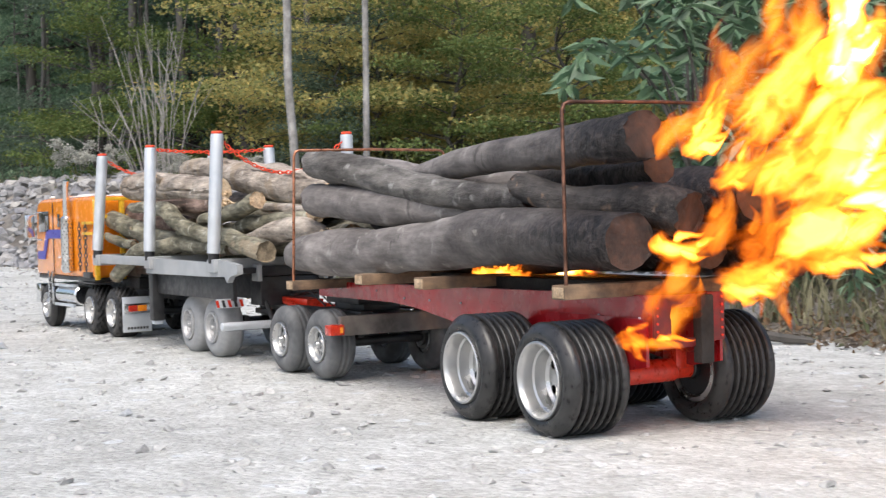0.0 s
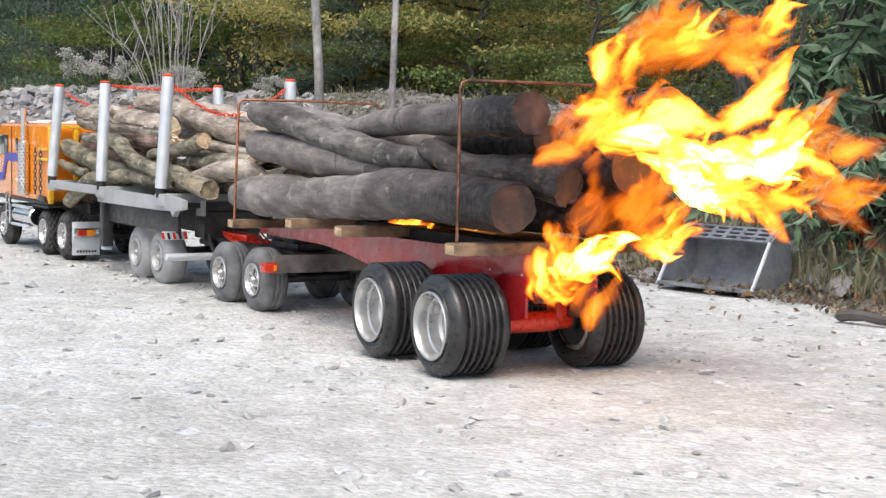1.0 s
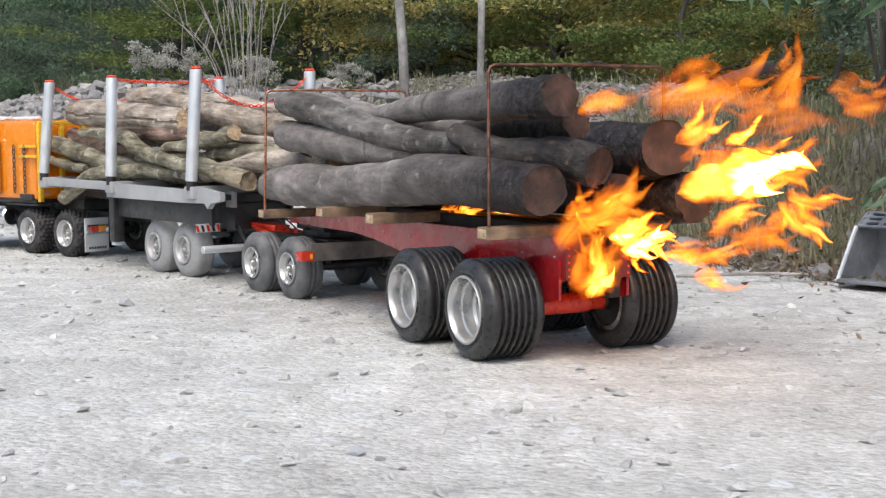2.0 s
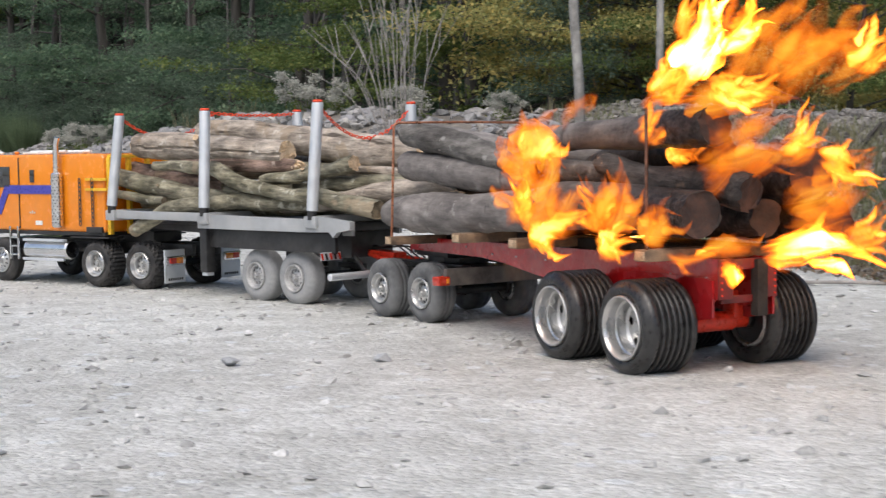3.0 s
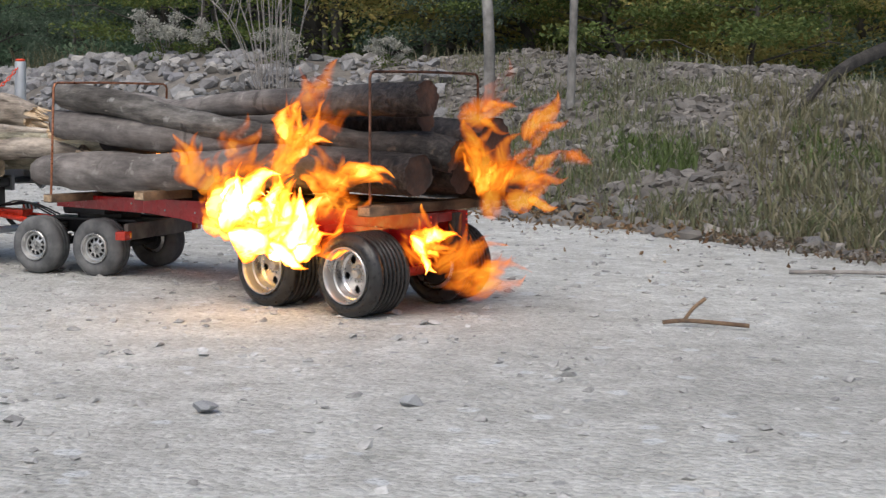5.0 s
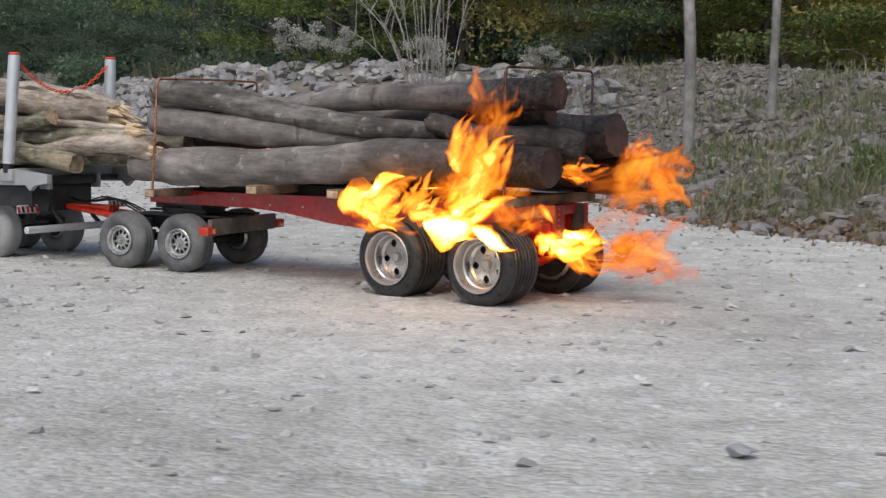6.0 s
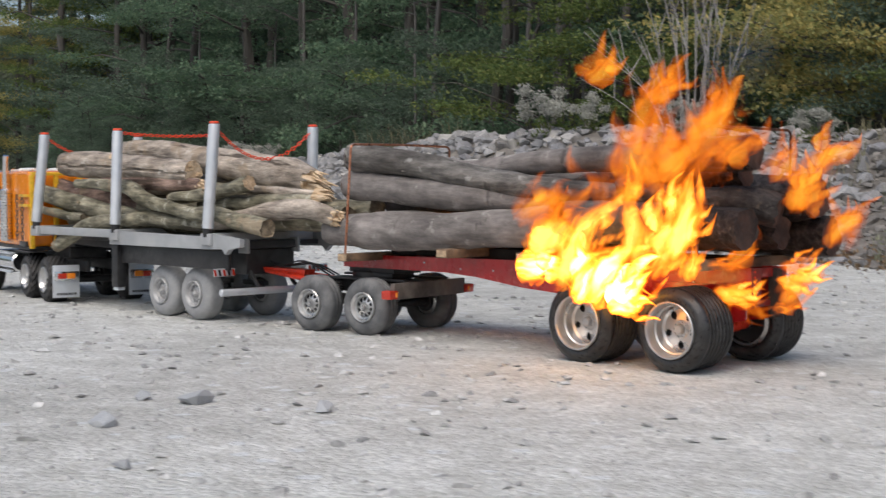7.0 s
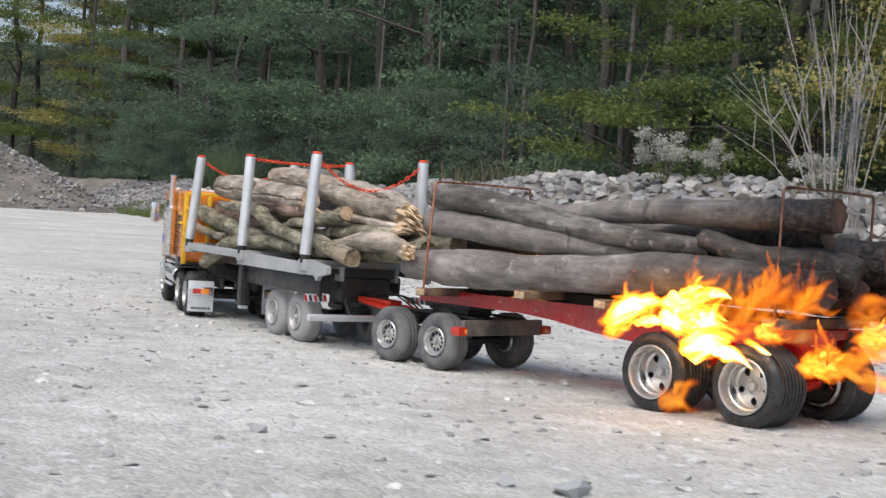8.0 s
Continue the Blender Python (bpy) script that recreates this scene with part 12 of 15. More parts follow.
    walk(FLAMES[96], [at(0,-204,-80,191,10,-39,47), at(0.267,-94,-65,178,23,25,34), at(0.5,26,-49,155,0,90,0), at(0.733,-73,-16,156,24,19,35), at(1,-154,17,141,7,-51,52), at(1.1,-68,-16,152,24,19,35), at(1.2,26,-49,155,0,90,0), at(1.567,26,-49,155,0,90,0), at(1.933,26,-49,155,0,90,0), at(2.3,26,-49,155,0,90,0), at(2.367,-26,-37,184,29,34,32), at(2.433,-91,-24,199,26,-21,34), at(2.5,-150,-11,219,9,-75,52), at(3,-125,46,176,8,-39,50), at(3.5,-135,41,265,-2,12,50), at(3.733,-47,-4,218,12,50,35), at(4,26,-49,155,0,90,0), at(4.2,26,-49,155,0,90,0), at(4.567,26,-49,155,0,90,0), at(4.933,26,-49,155,0,90,0), at(5.3,26,-49,155,0,90,0), at(5.5,26,-49,155,0,90,0), at(5.667,-38,-44,134,-164,38,-160), at(5.833,-95,-39,118,-168,-15,-156), at(6,-169,-33,85,176,-67,-140), at(6.167,-109,-39,114,-168,-15,-156), at(6.333,-31,-44,140,-164,38,-160), at(6.5,26,-49,155,0,90,0), at(6.733,8,44,174,12,45,27), at(7,2,138,180,2,2,37), at(7.5,-157,121,141,-14,-27,29), at(7.733,-74,36,156,0,30,15), at(8,26,-49,155,0,90,0)])
    walk(FLAMES[97], [at(0,313,-46,161,0,88,0), at(0.5,313,-46,161,0,88,0), at(1,313,-46,161,0,88,0), at(1.2,313,-46,161,0,88,0), at(1.567,313,-46,161,0,88,0), at(1.933,313,-46,161,0,88,0), at(2.3,313,-46,161,0,88,0), at(2.367,129,-72,165,-151,37,-147), at(2.433,-48,-98,166,-155,-18,-144), at(2.5,-232,-124,166,-174,-71,-125), at(3,149,121,204,-55,-64,58), at(3.267,143,125,180,3,-7,30), at(3.5,155,130,138,55,47,63), at(3.733,172,132,115,3,4,38), at(4,195,134,87,-42,-41,54), at(4.2,14,130,66,-35,-40,48), at(4.567,13,133,67,-31,-30,40), at(4.933,-16,132,190,-26,-34,37), at(5.3,10,130,178,-28,-39,40), at(5.5,24,125,159,10,12,42), at(6,-146,10,83,11,-57,23), at(6.5,-139,15,100,5,-36,27), at(7,-98,135,207,-19,-31,34), at(7.5,-93,125,190,1,1,33), at(7.733,100,39,185,10,44,23), at(8,313,-46,161,0,88,0)])
    walk(FLAMES[98], [at(0,-185,-72,215,5,-23,48), at(0.267,83,-59,194,19,33,35), at(0.5,335,-47,156,180,89,180), at(1,335,-47,156,180,89,180), at(1.2,335,-47,156,180,89,180), at(1.567,335,-47,156,180,89,180), at(1.933,335,-47,156,180,89,180), at(2.3,335,-47,156,180,89,180), at(2.367,141,-75,176,-153,38,-148), at(2.433,-44,-103,187,-156,-12,-144), at(2.5,-233,-132,201,-169,-62,-131), at(2.733,-37,-5,210,-110,-80,142), at(3,154,122,215,-56,-61,59), at(3.167,219,66,200,-15,-16,18), at(3.333,280,9,181,-5,37,8), at(3.5,335,-47,156,180,89,180), at(4,335,-47,156,180,89,180), at(4.2,335,-47,156,180,89,180), at(4.567,335,-47,156,180,89,180), at(4.933,335,-47,156,180,89,180), at(5.3,335,-47,156,180,89,180), at(5.5,335,-47,156,180,89,180), at(6,335,-47,156,180,89,180), at(6.5,335,-47,156,180,89,180), at(7,335,-47,156,180,89,180), at(7.5,335,-47,156,180,89,180), at(8,335,-47,156,180,89,180)])
    walk(FLAMES[99], [at(0,174,-46,161,180,88,180), at(0.5,174,-46,161,180,88,180), at(1,174,-46,161,180,88,180), at(1.2,174,-46,161,180,88,180), at(1.567,174,-46,161,180,88,180), at(1.933,174,-46,161,180,88,180), at(2.3,174,-46,161,180,88,180), at(2.367,53,-47,175,-151,30,-150), at(2.433,-68,-48,189,-152,-29,-148), at(2.5,-179,-49,192,162,-87,-101), at(3,-174,-7,154,54,-85,9), at(3.167,-58,-20,157,33,-27,30), at(3.333,65,-33,165,33,33,32), at(3.5,174,-46,161,180,88,180), at(4,174,-46,161,180,88,180), at(4.2,174,-46,161,180,88,180), at(4.567,174,-46,161,180,88,180), at(4.933,174,-46,161,180,88,180), at(5.3,174,-46,161,180,88,180), at(5.5,174,-46,161,180,88,180), at(6,174,-46,161,180,88,180), at(6.5,174,-46,161,180,88,180), at(6.733,57,38,185,4,37,21), at(7,-50,122,199,-11,-15,35), at(7.5,-75,133,174,-8,-13,33), at(7.733,43,44,174,5,39,21), at(8,174,-46,161,180,88,180)])
    walk(FLAMES[100], [at(0,-159,-11,252,4,-22,52), at(0.267,-53,-30,216,19,32,36), at(0.5,73,-49,160,0,88,0), at(0.667,-9,-44,213,26,39,33), at(0.833,-88,-39,264,21,-11,40), at(1,-162,-34,309,1,-58,60), at(1.067,-85,-39,261,21,-11,40), at(1.133,-5,-44,210,26,39,33), at(1.2,73,-49,160,0,88,0), at(1.567,73,-49,160,0,88,0), at(1.933,73,-49,160,0,88,0), at(2.3,73,-49,160,0,88,0), at(2.4,-30,-23,216,24,15,35), at(2.5,-152,4,254,5,-57,56), at(3,-169,-16,279,7,-37,50), at(3.5,-134,43,266,0,2,50), at(3.733,-24,-3,219,14,44,35), at(4,73,-49,160,0,88,0), at(4.2,73,-49,160,0,88,0), at(4.567,73,-49,160,0,88,0), at(4.933,73,-49,160,0,88,0), at(5.3,73,-49,160,0,88,0), at(5.5,73,-49,160,0,88,0), at(5.667,-2,-39,133,-163,32,-160), at(5.833,-86,-29,98,-167,-28,-157), at(6,-170,-18,64,130,-84,-94), at(6.167,-92,-29,98,-167,-28,-157), at(6.333,-10,-39,130,-163,32,-160), at(6.5,73,-49,160,0,88,0), at(6.733,28,36,188,8,41,24), at(7,-24,121,211,-3,-5,36), at(7.5,-165,132,216,-1,-2,31), at(7.733,-49,41,191,8,43,21), at(8,73,-49,160,0,88,0)])
    walk(FLAMES[101], [at(0,26,-46,157,0,89,0), at(0.5,26,-46,157,0,89,0), at(0.733,-58,-25,148,21,24,36), at(1,-154,-5,127,6,-38,52), at(1.2,-204,-65,159,14,-62,46), at(1.567,-205,-66,176,86,-84,-27), at(1.933,-205,-51,188,41,-82,19), at(2.3,-187,-52,183,13,-68,48), at(2.5,-188,-63,183,10,-51,49), at(3,-135,50,316,5,-46,55), at(3.5,-122,58,272,3,-14,51), at(3.733,-45,6,218,17,36,36), at(4,26,-46,157,0,89,0), at(4.2,26,-46,157,0,89,0), at(4.567,26,-46,157,0,89,0), at(4.933,26,-46,157,0,89,0), at(5.3,26,-46,157,0,89,0), at(5.5,26,-46,157,0,89,0), at(5.667,-34,-30,153,18,32,17), at(5.833,-85,-15,145,18,-25,17), at(6,-143,1,136,25,-81,10), at(6.5,-158,-14,114,4,-25,28), at(7,-108,128,223,-26,-46,34), at(7.5,-146,131,219,-1,-2,31), at(7.733,-63,43,191,8,43,21), at(8,26,-46,157,0,89,0)])
    walk(FLAMES[102], [at(0,267,-50,157,180,89,180), at(0.5,267,-50,157,180,89,180), at(1,267,-50,157,180,89,180), at(1.2,267,-50,157,180,89,180), at(1.567,267,-50,157,180,89,180), at(1.933,267,-50,157,180,89,180), at(2.3,267,-50,157,180,89,180), at(2.367,107,-71,171,31,31,31), at(2.433,-63,-92,195,31,-29,30), at(2.5,-215,-113,200,57,-89,4), at(3,132,125,207,-52,-52,59), at(3.167,181,67,194,-17,-10,23), at(3.333,224,8,175,-5,40,11), at(3.5,267,-50,157,180,89,180), at(4,267,-50,157,180,89,180), at(4.2,267,-50,157,180,89,180), at(4.567,267,-50,157,180,89,180), at(4.933,267,-50,157,180,89,180), at(5.3,267,-50,157,180,89,180), at(5.5,267,-50,157,180,89,180), at(6,267,-50,157,180,89,180), at(6.5,267,-50,157,180,89,180), at(7,267,-50,157,180,89,180), at(7.5,267,-50,157,180,89,180), at(8,267,-50,157,180,89,180)])
    walk(FLAMES[103], [at(0,69,-48,160,180,89,180), at(0.5,69,-48,160,180,89,180), at(0.667,-2,-39,213,28,39,34), at(0.833,-75,-30,263,22,-13,40), at(1,-157,-21,305,0,-62,61), at(1.067,-72,-30,267,22,-13,40), at(1.133,3,-39,218,28,39,34), at(1.2,69,-48,160,180,89,180), at(1.567,69,-48,160,180,89,180), at(1.933,69,-48,160,180,89,180), at(2.3,69,-48,160,180,89,180), at(2.367,-4,-26,196,30,33,32), at(2.433,-71,-5,226,27,-24,34), at(2.5,-137,17,256,-1,-81,62), at(3,-121,63,241,8,-68,54), at(3.5,-123,69,238,1,-8,51), at(3.733,-33,11,205,17,41,36), at(4,69,-48,160,180,89,180), at(4.2,69,-48,160,180,89,180), at(4.567,69,-48,160,180,89,180), at(4.933,69,-48,160,180,89,180), at(5.3,69,-48,160,180,89,180), at(5.5,69,-48,160,180,89,180), at(5.667,-15,-35,134,18,36,17), at(5.833,-71,-22,97,19,-19,16), at(6,-154,-10,53,26,-74,9), at(6.5,-143,-8,92,1,-4,29), at(7,-54,128,190,-12,-18,35), at(7.5,-64,124,170,-5,-7,33), at(7.733,-5,38,172,7,41,22), at(8,69,-48,160,180,89,180)])
    walk(FLAMES[104], [at(0,-203,-86,194,10,-40,47), at(0.267,49,-67,183,22,23,33), at(0.5,314,-47,159,0,87,0), at(1,314,-47,159,0,87,0), at(1.2,314,-47,159,0,87,0), at(1.567,314,-47,159,0,87,0), at(1.933,314,-47,159,0,87,0), at(2.3,314,-47,159,0,87,0), at(2.4,30,-91,196,26,13,32), at(2.5,-234,-134,214,13,-60,46), at(3,129,137,212,-55,-58,59), at(3.167,186,76,200,-16,-15,20), at(3.333,251,14,178,-5,36,9), at(3.5,314,-47,159,0,87,0), at(4,314,-47,159,0,87,0), at(4.2,314,-47,159,0,87,0), at(4.567,314,-47,159,0,87,0), at(4.933,314,-47,159,0,87,0), at(5.3,314,-47,159,0,87,0), at(5.5,314,-47,159,0,87,0), at(6,314,-47,159,0,87,0), at(6.5,314,-47,159,0,87,0), at(7,314,-47,159,0,87,0), at(7.5,314,-47,159,0,87,0), at(8,314,-47,159,0,87,0)])
    walk(FLAMES[105], [at(0,156,-50,158,0,87,0), at(0.5,156,-50,158,0,87,0), at(0.667,12,-84,179,-150,38,-146), at(0.833,-125,-117,192,-155,-16,-144), at(1,-252,-151,196,-171,-69,-128), at(1.2,-232,-121,262,9,-55,52), at(1.567,-232,-117,267,15,-70,45), at(1.933,-216,-87,218,8,-75,53), at(2.3,-218,-90,217,15,-82,47), at(2.5,-210,-111,231,11,-79,50), at(3,66,128,135,-48,-55,54), at(3.167,92,69,147,-15,-12,20), at(3.333,126,9,151,-4,37,9), at(3.5,156,-50,158,0,87,0), at(4,156,-50,158,0,87,0), at(4.2,156,-50,158,0,87,0), at(4.567,156,-50,158,0,87,0), at(4.933,156,-50,158,0,87,0), at(5.3,156,-50,158,0,87,0), at(5.5,156,-50,158,0,87,0), at(6,156,-50,158,0,87,0), at(6.5,156,-50,158,0,87,0), at(6.667,141,8,167,-2,36,5), at(6.833,150,67,171,-9,-15,12), at(7,133,125,163,-34,-63,37), at(7.5,-127,7,66,143,-84,-99), at(7.667,-37,-12,101,-162,-27,-153), at(7.833,54,-31,135,-158,33,-155), at(8,156,-50,158,0,87,0)])
    walk(FLAMES[106], [at(0,153,-49,162,180,88,180), at(0.5,153,-49,162,180,88,180), at(0.667,21,-87,182,30,37,33), at(0.833,-98,-125,209,27,-17,34), at(1,-238,-163,219,14,-71,47), at(1.2,-231,-137,244,9,-49,50), at(1.567,-229,-136,262,10,-52,49), at(1.733,-46,-92,220,25,19,35), at(1.933,153,-49,162,180,88,180), at(2.3,153,-49,162,180,88,180), at(2.367,53,-28,199,30,35,33), at(2.433,-48,-8,239,26,-22,36), at(2.5,-145,13,274,-2,-77,63), at(3,-148,32,291,6,-39,53), at(3.5,-148,35,263,3,-13,50), at(4,-165,-25,128,2,-18,45), at(4.1,-11,-37,149,16,36,32), at(4.2,153,-49,162,180,88,180), at(4.567,153,-49,162,180,88,180), at(4.933,153,-49,162,180,88,180), at(5.3,153,-49,162,180,88,180), at(5.5,153,-49,162,180,88,180), at(6,153,-49,162,180,88,180), at(6.5,153,-49,162,180,88,180), at(6.667,138,10,162,-2,37,4), at(6.833,139,69,159,-7,-18,8), at(7,123,128,149,-32,-70,34), at(7.5,-136,27,85,156,-83,-112), at(7.667,-32,2,119,-162,-27,-154), at(7.833,50,-23,143,-160,30,-157), at(8,153,-49,162,180,88,180)])
    walk(FLAMES[107], [at(0,-187,-80,220,7,-29,48), at(0.267,32,-63,194,20,29,34), at(0.5,263,-46,158,0,89,0), at(1,263,-46,158,0,89,0), at(1.2,263,-46,158,0,89,0), at(1.567,263,-46,158,0,89,0), at(1.933,263,-46,158,0,89,0), at(2.3,263,-46,158,0,89,0), at(2.367,103,-69,182,28,36,31), at(2.433,-61,-93,211,26,-18,34), at(2.5,-213,-117,228,12,-71,49), at(3,84,130,143,-40,-33,57), at(3.267,101,133,149,2,2,45), at(3.5,124,137,149,47,36,61), at(3.733,166,130,121,2,-4,38), at(4,190,124,74,-43,-48,52), at(4.2,44,128,72,-33,-34,50), at(4.567,46,130,77,-34,-35,51), at(4.933,-176,-28,110,1,10,33), at(5.3,-170,-30,106,1,-12,33), at(5.4,47,-38,132,11,38,23), at(5.5,263,-46,158,0,89,0), at(6,263,-46,158,0,89,0), at(6.5,263,-46,158,0,89,0), at(6.733,92,38,203,-4,19,12), at(7,-85,122,242,-28,-47,35), at(7.5,-132,126,154,-17,-31,30), at(7.733,57,40,165,-1,28,14), at(8,263,-46,158,0,89,0)])
    walk(FLAMES[108], [at(0,167,-49,161,180,89,180), at(0.5,167,-49,161,180,89,180), at(1,167,-49,161,180,89,180), at(1.2,167,-49,161,180,89,180), at(1.567,167,-49,161,180,89,180), at(1.933,167,-49,161,180,89,180), at(2.3,167,-49,161,180,89,180), at(2.367,44,-49,173,30,34,31), at(2.433,-66,-48,173,29,-22,32), at(2.5,-177,-48,173,19,-78,41), at(3,-166,-9,171,18,-69,43), at(3.167,-45,-22,177,28,-16,34), at(3.333,48,-36,173,30,37,32), at(3.5,167,-49,161,180,89,180), at(4,167,-49,161,180,89,180), at(4.2,167,-49,161,180,89,180), at(4.567,167,-49,161,180,89,180), at(4.933,167,-49,161,180,89,180), at(5.3,167,-49,161,180,89,180), at(5.5,167,-49,161,180,89,180), at(6,167,-49,161,180,89,180), at(6.5,167,-49,161,180,89,180), at(6.733,61,39,193,3,36,21), at(7,-33,126,212,-12,-16,36), at(7.5,-134,124,124,-10,-18,30), at(7.733,8,37,150,3,36,17), at(8,167,-49,161,180,89,180)])
    walk(FLAMES[109], [at(0,219,-43,155,180,87,180), at(0.5,219,-43,155,180,87,180), at(1,219,-43,155,180,87,180), at(1.2,219,-43,155,180,87,180), at(1.567,219,-43,155,180,87,180), at(1.933,219,-43,155,180,87,180), at(2.3,219,-43,155,180,87,180), at(2.367,83,-44,173,30,38,33), at(2.433,-48,-45,197,26,-16,35), at(2.5,-195,-46,204,12,-70,49), at(3,-120,72,265,6,-68,56), at(3.5,-123,67,272,2,-11,51), at(3.733,44,12,217,18,40,37), at(4,219,-43,155,180,87,180), at(4.2,219,-43,155,180,87,180), at(4.567,219,-43,155,180,87,180), at(4.933,219,-43,155,180,87,180), at(5.3,219,-43,155,180,87,180), at(5.5,219,-43,155,180,87,180), at(6,219,-43,155,180,87,180), at(6.5,219,-43,155,180,87,180), at(6.733,73,43,189,0,32,18), at(7,-69,129,219,-18,-27,35), at(7.5,-95,132,172,-6,-10,32), at(7.733,56,45,169,6,41,21), at(8,219,-43,155,180,87,180)])
    walk(FLAMES[110], [at(0,142,-44,158,0,88,0), at(0.5,142,-44,158,0,88,0), at(0.667,31,-40,202,26,38,33), at(0.833,-68,-36,254,21,-12,39), at(1,-187,-32,288,3,-61,58), at(1.2,-173,-12,247,5,-61,56), at(1.567,-171,-13,248,10,-75,51), at(1.933,-168,-23,233,6,-67,56), at(2.3,-178,-23,217,10,-76,51), at(2.5,-156,-6,213,10,-75,51), at(3,-119,55,193,11,-63,50), at(3.5,-120,89,240,3,-14,52), at(4,225,128,95,-38,-33,56), at(4.1,184,42,127,-6,24,23), at(4.2,142,-44,158,0,88,0), at(4.567,142,-44,158,0,88,0), at(4.933,142,-44,158,0,88,0), at(5.3,142,-44,158,0,88,0), at(5.5,142,-44,158,0,88,0), at(6,142,-44,158,0,88,0), at(6.5,142,-44,158,0,88,0), at(6.733,147,44,165,-5,18,13), at(7,142,131,162,-31,-48,39), at(7.267,151,44,169,-5,18,13), at(7.5,142,-44,158,0,88,0), at(8,142,-44,158,0,88,0)])
    walk(FLAMES[111], [at(0,93,-47,157,180,89,180), at(0.5,93,-47,157,180,89,180), at(0.667,4,-42,203,28,40,34), at(0.833,-82,-37,253,22,-12,39), at(1,-181,-32,290,2,-61,58), at(1.2,-169,-13,246,5,-58,56), at(1.567,-183,-20,248,5,-57,56), at(1.7,-98,-29,225,22,-9,39), at(1.8,0,-38,189,28,41,35), at(1.933,93,-47,157,180,89,180), at(2.3,93,-47,157,180,89,180), at(2.367,16,-37,191,30,34,33), at(2.433,-82,-26,223,27,-22,35), at(2.5,-156,-15,242,5,-78,56), at(3,-182,-24,304,5,-71,57), at(3.167,-92,-32,257,25,-18,37), at(3.333,-6,-40,213,30,37,34), at(3.5,93,-47,157,180,89,180), at(4,93,-47,157,180,89,180), at(4.2,93,-47,157,180,89,180), at(4.567,93,-47,157,180,89,180), at(4.933,93,-47,157,180,89,180), at(5.3,93,-47,157,180,89,180), at(5.5,93,-47,157,180,89,180), at(5.667,4,-37,116,18,37,17), at(5.833,-72,-27,77,19,-17,16), at(6,-166,-17,27,24,-71,10), at(6.167,-74,-27,75,19,-17,16), at(6.333,1,-37,120,18,37,17), at(6.5,93,-47,157,180,89,180), at(6.733,37,38,171,0,32,19), at(7,-9,123,176,-17,-26,36), at(7.5,-97,121,131,-10,-17,31), at(7.733,-5,37,147,3,37,19), at(8,93,-47,157,180,89,180)])
    walk(FLAMES[112], [at(0,158,-43,154,180,89,180), at(0.5,158,-43,154,180,89,180), at(1,158,-43,154,180,89,180), at(1.2,158,-43,154,180,89,180), at(1.567,158,-43,154,180,89,180), at(1.933,158,-43,154,180,89,180), at(2.3,158,-43,154,180,89,180), at(2.367,54,-27,199,30,32,32), at(2.433,-38,-11,245,27,-26,34), at(2.5,-147,4,280,-13,-84,74), at(3,-157,6,300,7,-48,53), at(3.5,-143,46,266,2,-8,50), at(3.733,5,2,213,17,41,36), at(4,158,-43,154,180,89,180), at(4.2,158,-43,154,180,89,180), at(4.567,158,-43,154,180,89,180), at(4.933,158,-43,154,180,89,180), at(5.3,158,-43,154,180,89,180), at(5.5,158,-43,154,180,89,180), at(6,158,-43,154,180,89,180), at(6.5,158,-43,154,180,89,180), at(6.667,149,13,153,-2,39,5), at(6.833,142,69,150,-8,-14,11), at(7,141,126,140,-32,-63,35), at(7.167,144,69,147,-8,-14,11), at(7.333,162,13,158,-2,39,5), at(7.5,158,-43,154,180,89,180), at(8,158,-43,154,180,89,180)])
    walk(FLAMES[113], [at(0,236,-46,156,180,88,180), at(0.5,236,-46,156,180,88,180), at(1,236,-46,156,180,88,180), at(1.2,236,-46,156,180,88,180), at(1.567,236,-46,156,180,88,180), at(1.933,236,-46,156,180,88,180), at(2.3,236,-46,156,180,88,180), at(2.5,236,-46,156,180,88,180), at(3,236,-46,156,180,88,180), at(3.5,236,-46,156,180,88,180), at(4,236,-46,156,180,88,180), at(4.2,236,-46,156,180,88,180), at(4.567,236,-46,156,180,88,180), at(4.7,198,10,164,-1,33,9), at(4.8,153,67,168,-10,-25,18), at(4.933,114,123,171,-77,-72,85), at(5.3,109,128,166,-35,-55,40), at(5.5,15,124,251,-31,-45,41), at(6,-91,123,208,-11,-18,34), at(6.5,-45,79,273,-7,-77,43), at(7,-46,137,314,-28,-42,39), at(7.267,91,46,239,-4,23,15), at(7.5,236,-46,156,180,88,180), at(8,236,-46,156,180,88,180)])
    walk(FLAMES[114], [at(0,152,-48,157,0,88,0), at(0.5,152,-48,157,0,88,0), at(1,152,-48,157,0,88,0), at(1.2,152,-48,157,0,88,0), at(1.567,152,-48,157,0,88,0), at(1.933,152,-48,157,0,88,0), at(2.3,152,-48,157,0,88,0), at(2.5,152,-48,157,0,88,0), at(3,152,-48,157,0,88,0), at(3.267,3,-26,113,19,32,32), at(3.5,-138,-4,60,7,-23,45), at(3.733,15,-26,117,19,32,32), at(4,152,-48,157,0,88,0), at(4.2,152,-48,157,0,88,0), at(4.567,152,-48,157,0,88,0), at(4.733,130,40,180,-7,28,10), at(4.933,123,127,188,-25,-29,28), at(5.3,103,124,159,-35,-59,39), at(5.5,84,134,126,-31,-65,34), at(5.667,101,74,141,-8,-16,10), at(5.833,129,13,147,-2,36,5), at(6,152,-48,157,0,88,0), at(6.5,152,-48,157,0,88,0), at(7,152,-48,157,0,88,0), at(7.5,152,-48,157,0,88,0), at(7.733,25,1,117,21,13,21), at(8,-113,49,64,22,-62,21)])
